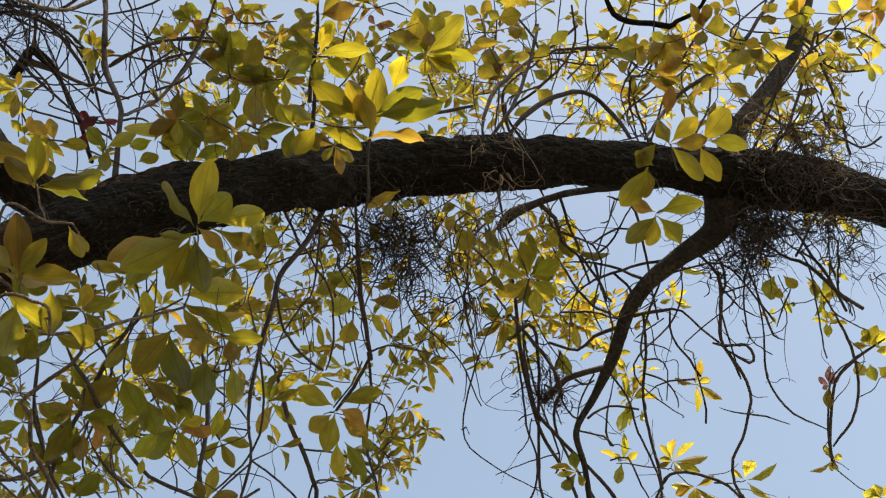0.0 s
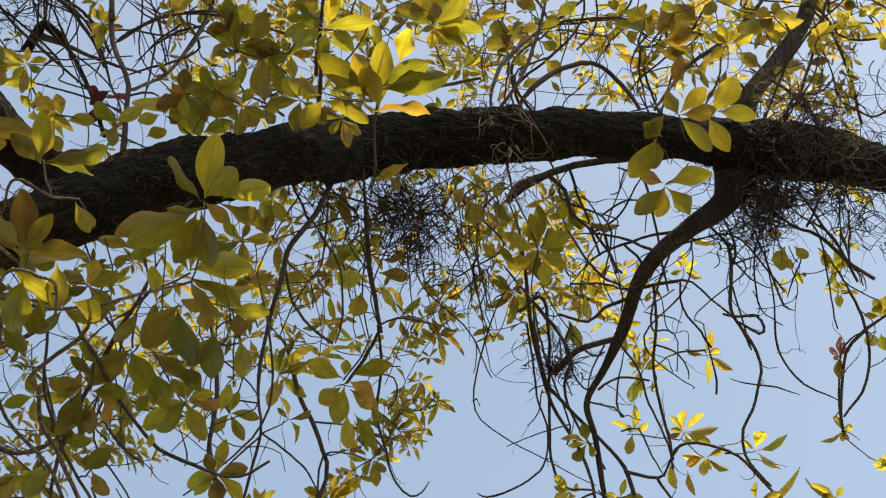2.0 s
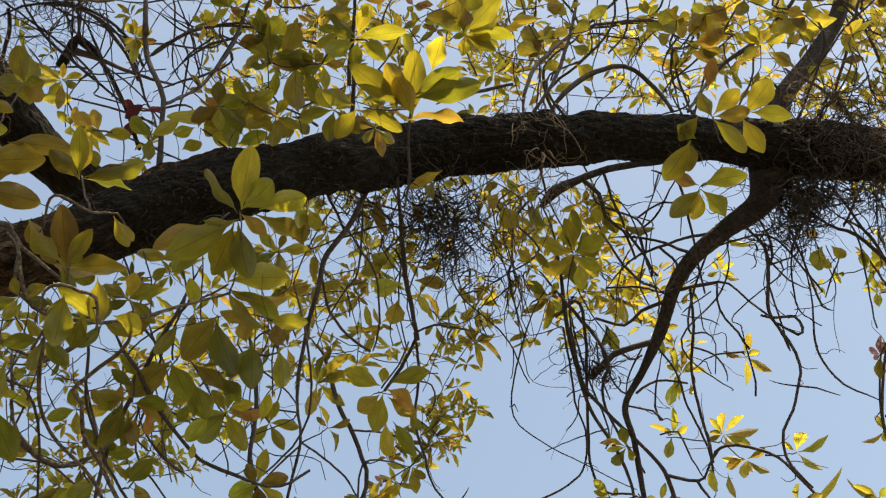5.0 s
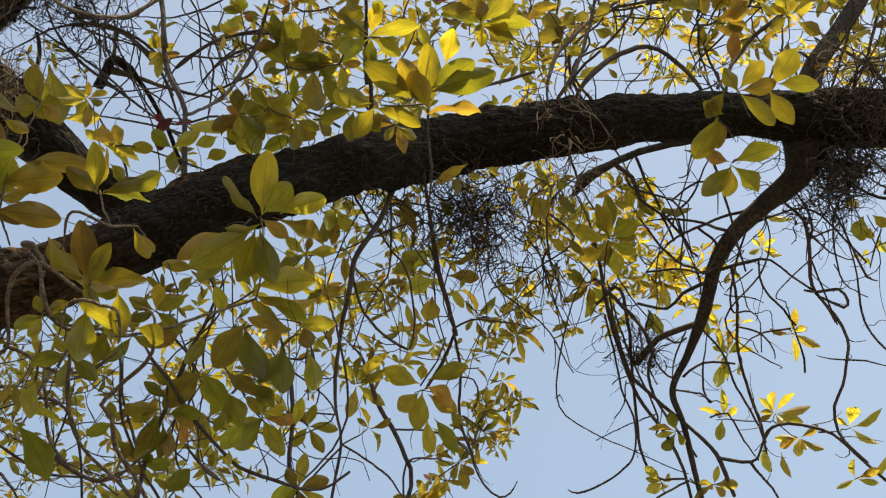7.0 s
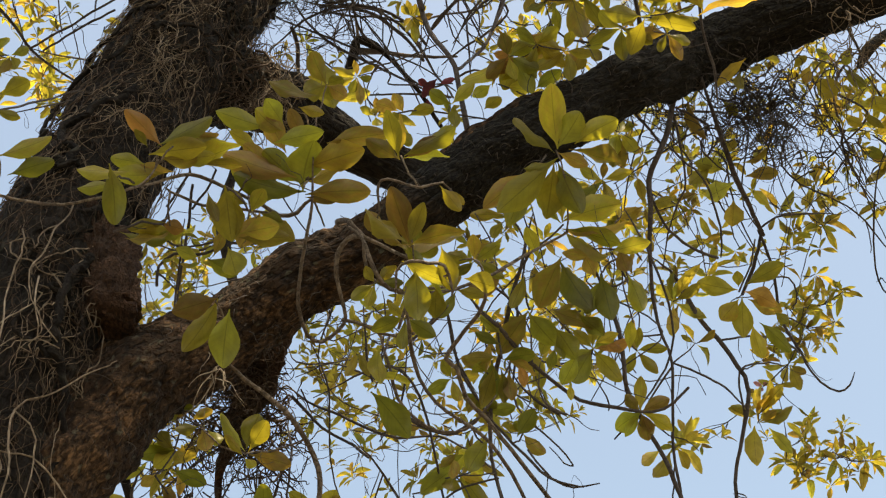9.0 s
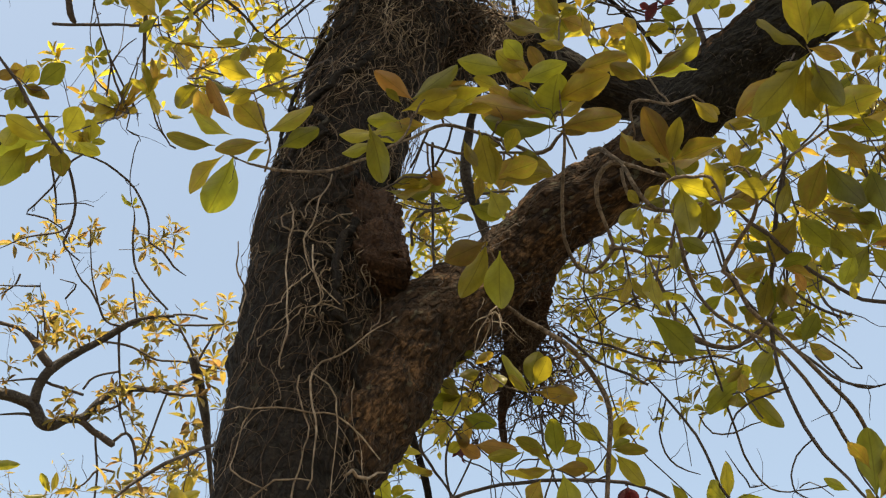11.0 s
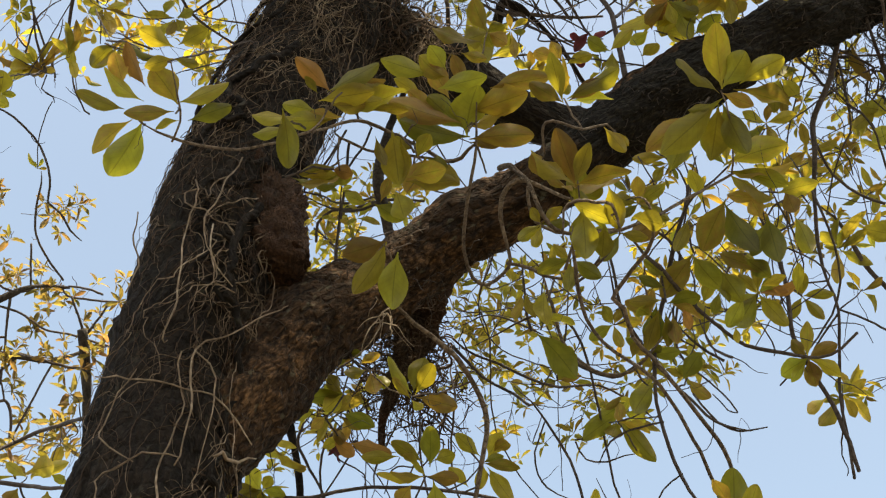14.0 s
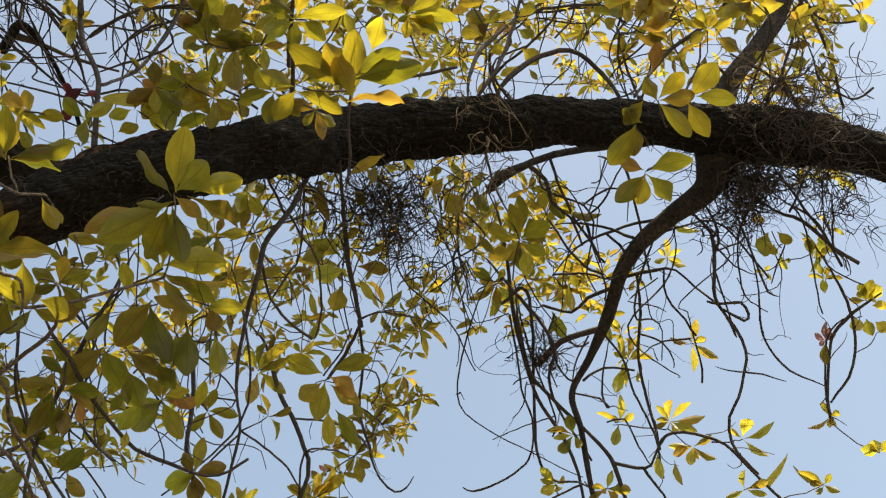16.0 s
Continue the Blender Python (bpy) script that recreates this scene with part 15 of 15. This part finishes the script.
sprig((-7.24,2.13,7.59), (-7.23,2.11,7.58), (-7.22,2.1,7.58), (0.07,0.11,1), 8, 0.112)
sprig((-7.05,1.65,7.46), (-7.12,1.7,7.35), (-7.15,1.76,7.29), (-0.67,-0.03,1), 8, 0.108)
sprig((-7.21,2.7,7.9), (-7.17,2.69,7.92), (-7.13,2.66,7.97), (0.07,0.32,1), 8, 0.116)
sprig((-6.52,2.76,7.61), (-6.61,2.8,7.54), (-6.68,2.88,7.52), (0.36,-0.1,1), 8, 0.109)
sprig((-7.64,2.14,7.08), (-7.59,2.12,7.05), (-7.55,2.09,7.04), (-0.2,-0.37,1), 8, 0.111)
sprig((-5.5,2.4,5.65), (-5.43,2.3,5.53), (-5.36,2.22,5.47), (-0.02,-0.08,1), 8, 0.108)
sprig((-5.51,2.41,5.62), (-5.57,2.41,5.62), (-5.62,2.39,5.65), (-0.18,-0.37,1), 8, 0.114)
sprig((-5.46,2.35,5.72), (-5.51,2.29,5.7), (-5.55,2.23,5.71), (0.34,0.11,1), 8, 0.112)
sprig((-5.4,2.28,5.84), (-5.37,2.2,5.76), (-5.31,2.15,5.72), (-0.18,0.37,1), 8, 0.109)
sprig((-5.3,2.13,6.03), (-5.25,2.17,6.03), (-5.2,2.22,6.05), (0.41,-0.17,1), 8, 0.112)
sprig((-5.25,2.17,6.03), (-5.24,2.17,5.99), (-5.24,2.17,5.96), (0.61,-0.08,1), 8, 0.111)
sprig((-5.22,2.1,6.13), (-5.24,2.15,6.13), (-5.25,2.19,6.15), (-0.46,-0.59,1), 8, 0.113)
sprig((-5.55,2.23,5.71), (-5.72,2.22,5.63), (-5.87,2.16,5.61), (-0.1,-0.51,1), 8, 0.115)
sprig((-5.72,2.22,5.63), (-5.68,2.19,5.5), (-5.66,2.14,5.42), (0.37,-0.57,1), 8, 0.111)
sprig((-5.66,2.14,5.42), (-5.62,2.06,5.36), (-5.59,1.98,5.34), (-0.46,0.61,1), 8, 0.109)
sprig((-5.87,2.16,5.61), (-5.95,2.11,5.6), (-6.01,2.03,5.63), (0.43,0.65,1), 8, 0.116)
sprig((-5.4,2.26,5.5), (-5.44,2.21,5.48), (-5.49,2.17,5.49), (0.09,-0.69,1), 8, 0.110)
crown.done("foliage", far_tree, OCHRE_FOLIAGE, "small ochre-yellow leaves in whorls")
thin.done("brushwood", far_tree, TWIG)
crown, thin = Foliage(), Bundle()
stem("branch", tree, TWIG, [(-2.959,1.354,3.594,0.0031), (-3.429,1.445,3.871,0.0057), (-3.863,1.488,4.112,0.0084), (-4.03,1.383,4.152,0.0086), (-4.202,1.28,4.171,0.0088), (-4.363,1.216,4.179,0.009), (-4.527,1.152,4.179,0.0093), (-4.685,1.08,4.184,0.0095)])
twig(tree, [(-2.974,1.327,3.907,0.0032), (-3.661,1.559,4.345,0.0063), (-4.255,1.735,4.723,0.0081), (-4.715,1.787,4.924,0.0088), (-4.826,1.699,4.816,0.007), (-4.931,1.643,4.691,0.007), (-5.044,1.602,4.535,0.007)])
twig(tree, [(-4.03,1.383,4.152,0.0043), (-4.081,1.303,4.117,0.0043), (-4.129,1.195,4.097,0.0043), (-4.13,1.145,4.119,0.0043)])
twig(tree, [(-3.863,1.488,4.112,0.0042), (-3.876,1.528,4.069,0.0042), (-3.881,1.574,4.031,0.0042)])
twig(tree, [(-4.257,1.392,4.257,0.0018), (-4.249,1.497,4.21,0.0034), (-4.256,1.533,4.178,0.0045)])
tuft((-4.36,1.22,4.18), (-4.36,1.24,4.26), (-4.37,1.26,4.38), [((-4.364,1.249,4.375), (-4.335,1.177,4.421), 0.037), ((-4.364,1.253,4.376), (-4.346,1.251,4.455), 0.033), ((-4.367,1.259,4.377), (-4.334,1.316,4.412), 0.033), ((-4.382,1.253,4.38), (-4.424,1.167,4.351), 0.033), ((-4.378,1.255,4.383), (-4.377,1.214,4.421), 0.028)])
tuft((-4.36,1.23,4.22), (-4.35,1.23,4.22), (-4.33,1.23,4.23), [((-4.329,1.223,4.239), (-4.332,1.17,4.289), 0.037), ((-4.326,1.225,4.239), (-4.304,1.218,4.305), 0.037), ((-4.335,1.223,4.238), (-4.333,1.143,4.22), 0.041), ((-4.335,1.226,4.237), (-4.341,1.201,4.194), 0.037), ((-4.326,1.227,4.236), (-4.308,1.25,4.257), 0.027)])
tuft((-4.2,1.28,4.17), (-4.2,1.28,4.18), (-4.19,1.28,4.18), [((-4.196,1.287,4.192), (-4.124,1.304,4.24), 0.031), ((-4.194,1.283,4.179), (-4.219,1.287,4.108), 0.036), ((-4.195,1.281,4.184), (-4.219,1.238,4.186), 0.027), ((-4.184,1.279,4.181), (-4.18,1.253,4.231), 0.031)])
tuft((-3.86,1.49,4.11), (-3.85,1.5,4.12), (-3.84,1.5,4.14), [((-3.853,1.467,4.126), (-3.93,1.346,4.085), 0.034), ((-3.843,1.5,4.139), (-3.883,1.427,4.173), 0.047), ((-3.826,1.493,4.15), (-3.761,1.554,4.189), 0.093), ((-3.836,1.51,4.142), (-3.767,1.599,4.218), 0.055), ((-3.878,1.498,4.104), (-3.913,1.495,4.048), 0.073), ((-3.82,1.581,4.113), (-3.839,1.607,4.037), 0.085)])
tuft((-3.88,1.55,4.05), (-3.9,1.53,4.03), (-3.92,1.52,4.02), [((-3.911,1.506,4.009), (-3.978,1.419,4.003), 0.072), ((-3.909,1.51,4.012), (-3.909,1.462,4.031), 0.051), ((-3.918,1.521,4.018), (-3.9,1.575,4.023), 0.064), ((-3.926,1.521,4.02), (-3.919,1.536,3.985), 0.043), ((-3.909,1.521,4.013), (-3.876,1.63,4.029), 0.064), ((-3.926,1.517,4.018), (-3.963,1.48,3.982), 0.051)])
tuft((-4.25,1.5,4.21), (-4.19,1.49,4.18), (-4.13,1.49,4.18), [((-4.117,1.481,4.171), (-4.129,1.441,4.178), 0.036), ((-4.126,1.489,4.179), (-4.108,1.509,4.198), 0.036), ((-4.132,1.491,4.18), (-4.126,1.509,4.156), 0.036), ((-4.123,1.483,4.171), (-4.159,1.444,4.131), 0.040), ((-4.128,1.486,4.181), (-4.104,1.445,4.205), 0.031)])
tuft((-3.64,0.78,3.8), (-3.63,0.79,3.85), (-3.64,0.8,3.89), [((-3.638,0.803,3.895), (-3.627,0.886,3.937), 0.038), ((-3.635,0.799,3.893), (-3.606,0.831,3.924), 0.031)])
tuft((-3.96,1.65,4.53), (-4.02,1.64,4.43), (-4.07,1.68,4.36), [((-4.074,1.674,4.363), (-4.074,1.621,4.388), 0.055), ((-4.071,1.68,4.359), (-4.072,1.74,4.362), 0.046), ((-4.08,1.676,4.364), (-4.094,1.614,4.356), 0.037), ((-4.077,1.679,4.371), (-4.026,1.655,4.46), 0.055), ((-4.081,1.676,4.372), (-4.032,1.59,4.418), 0.037)])
crown.done("foliage", tree, FOLIAGE, "small yellow leaves on the low branch")
thin.done("brushwood", tree, TWIG)
# ---- a feathery tree far off ----
feathery = thing("tree", (-24.20, 7.14, 0), "pale feathery tree with fine twigs far behind", "tree")
feather_tree(feathery, (-24.20, 7.14, 0), 17.66)
# ---- roots on the trunk ----
trunk_roots()
limb_fringe()
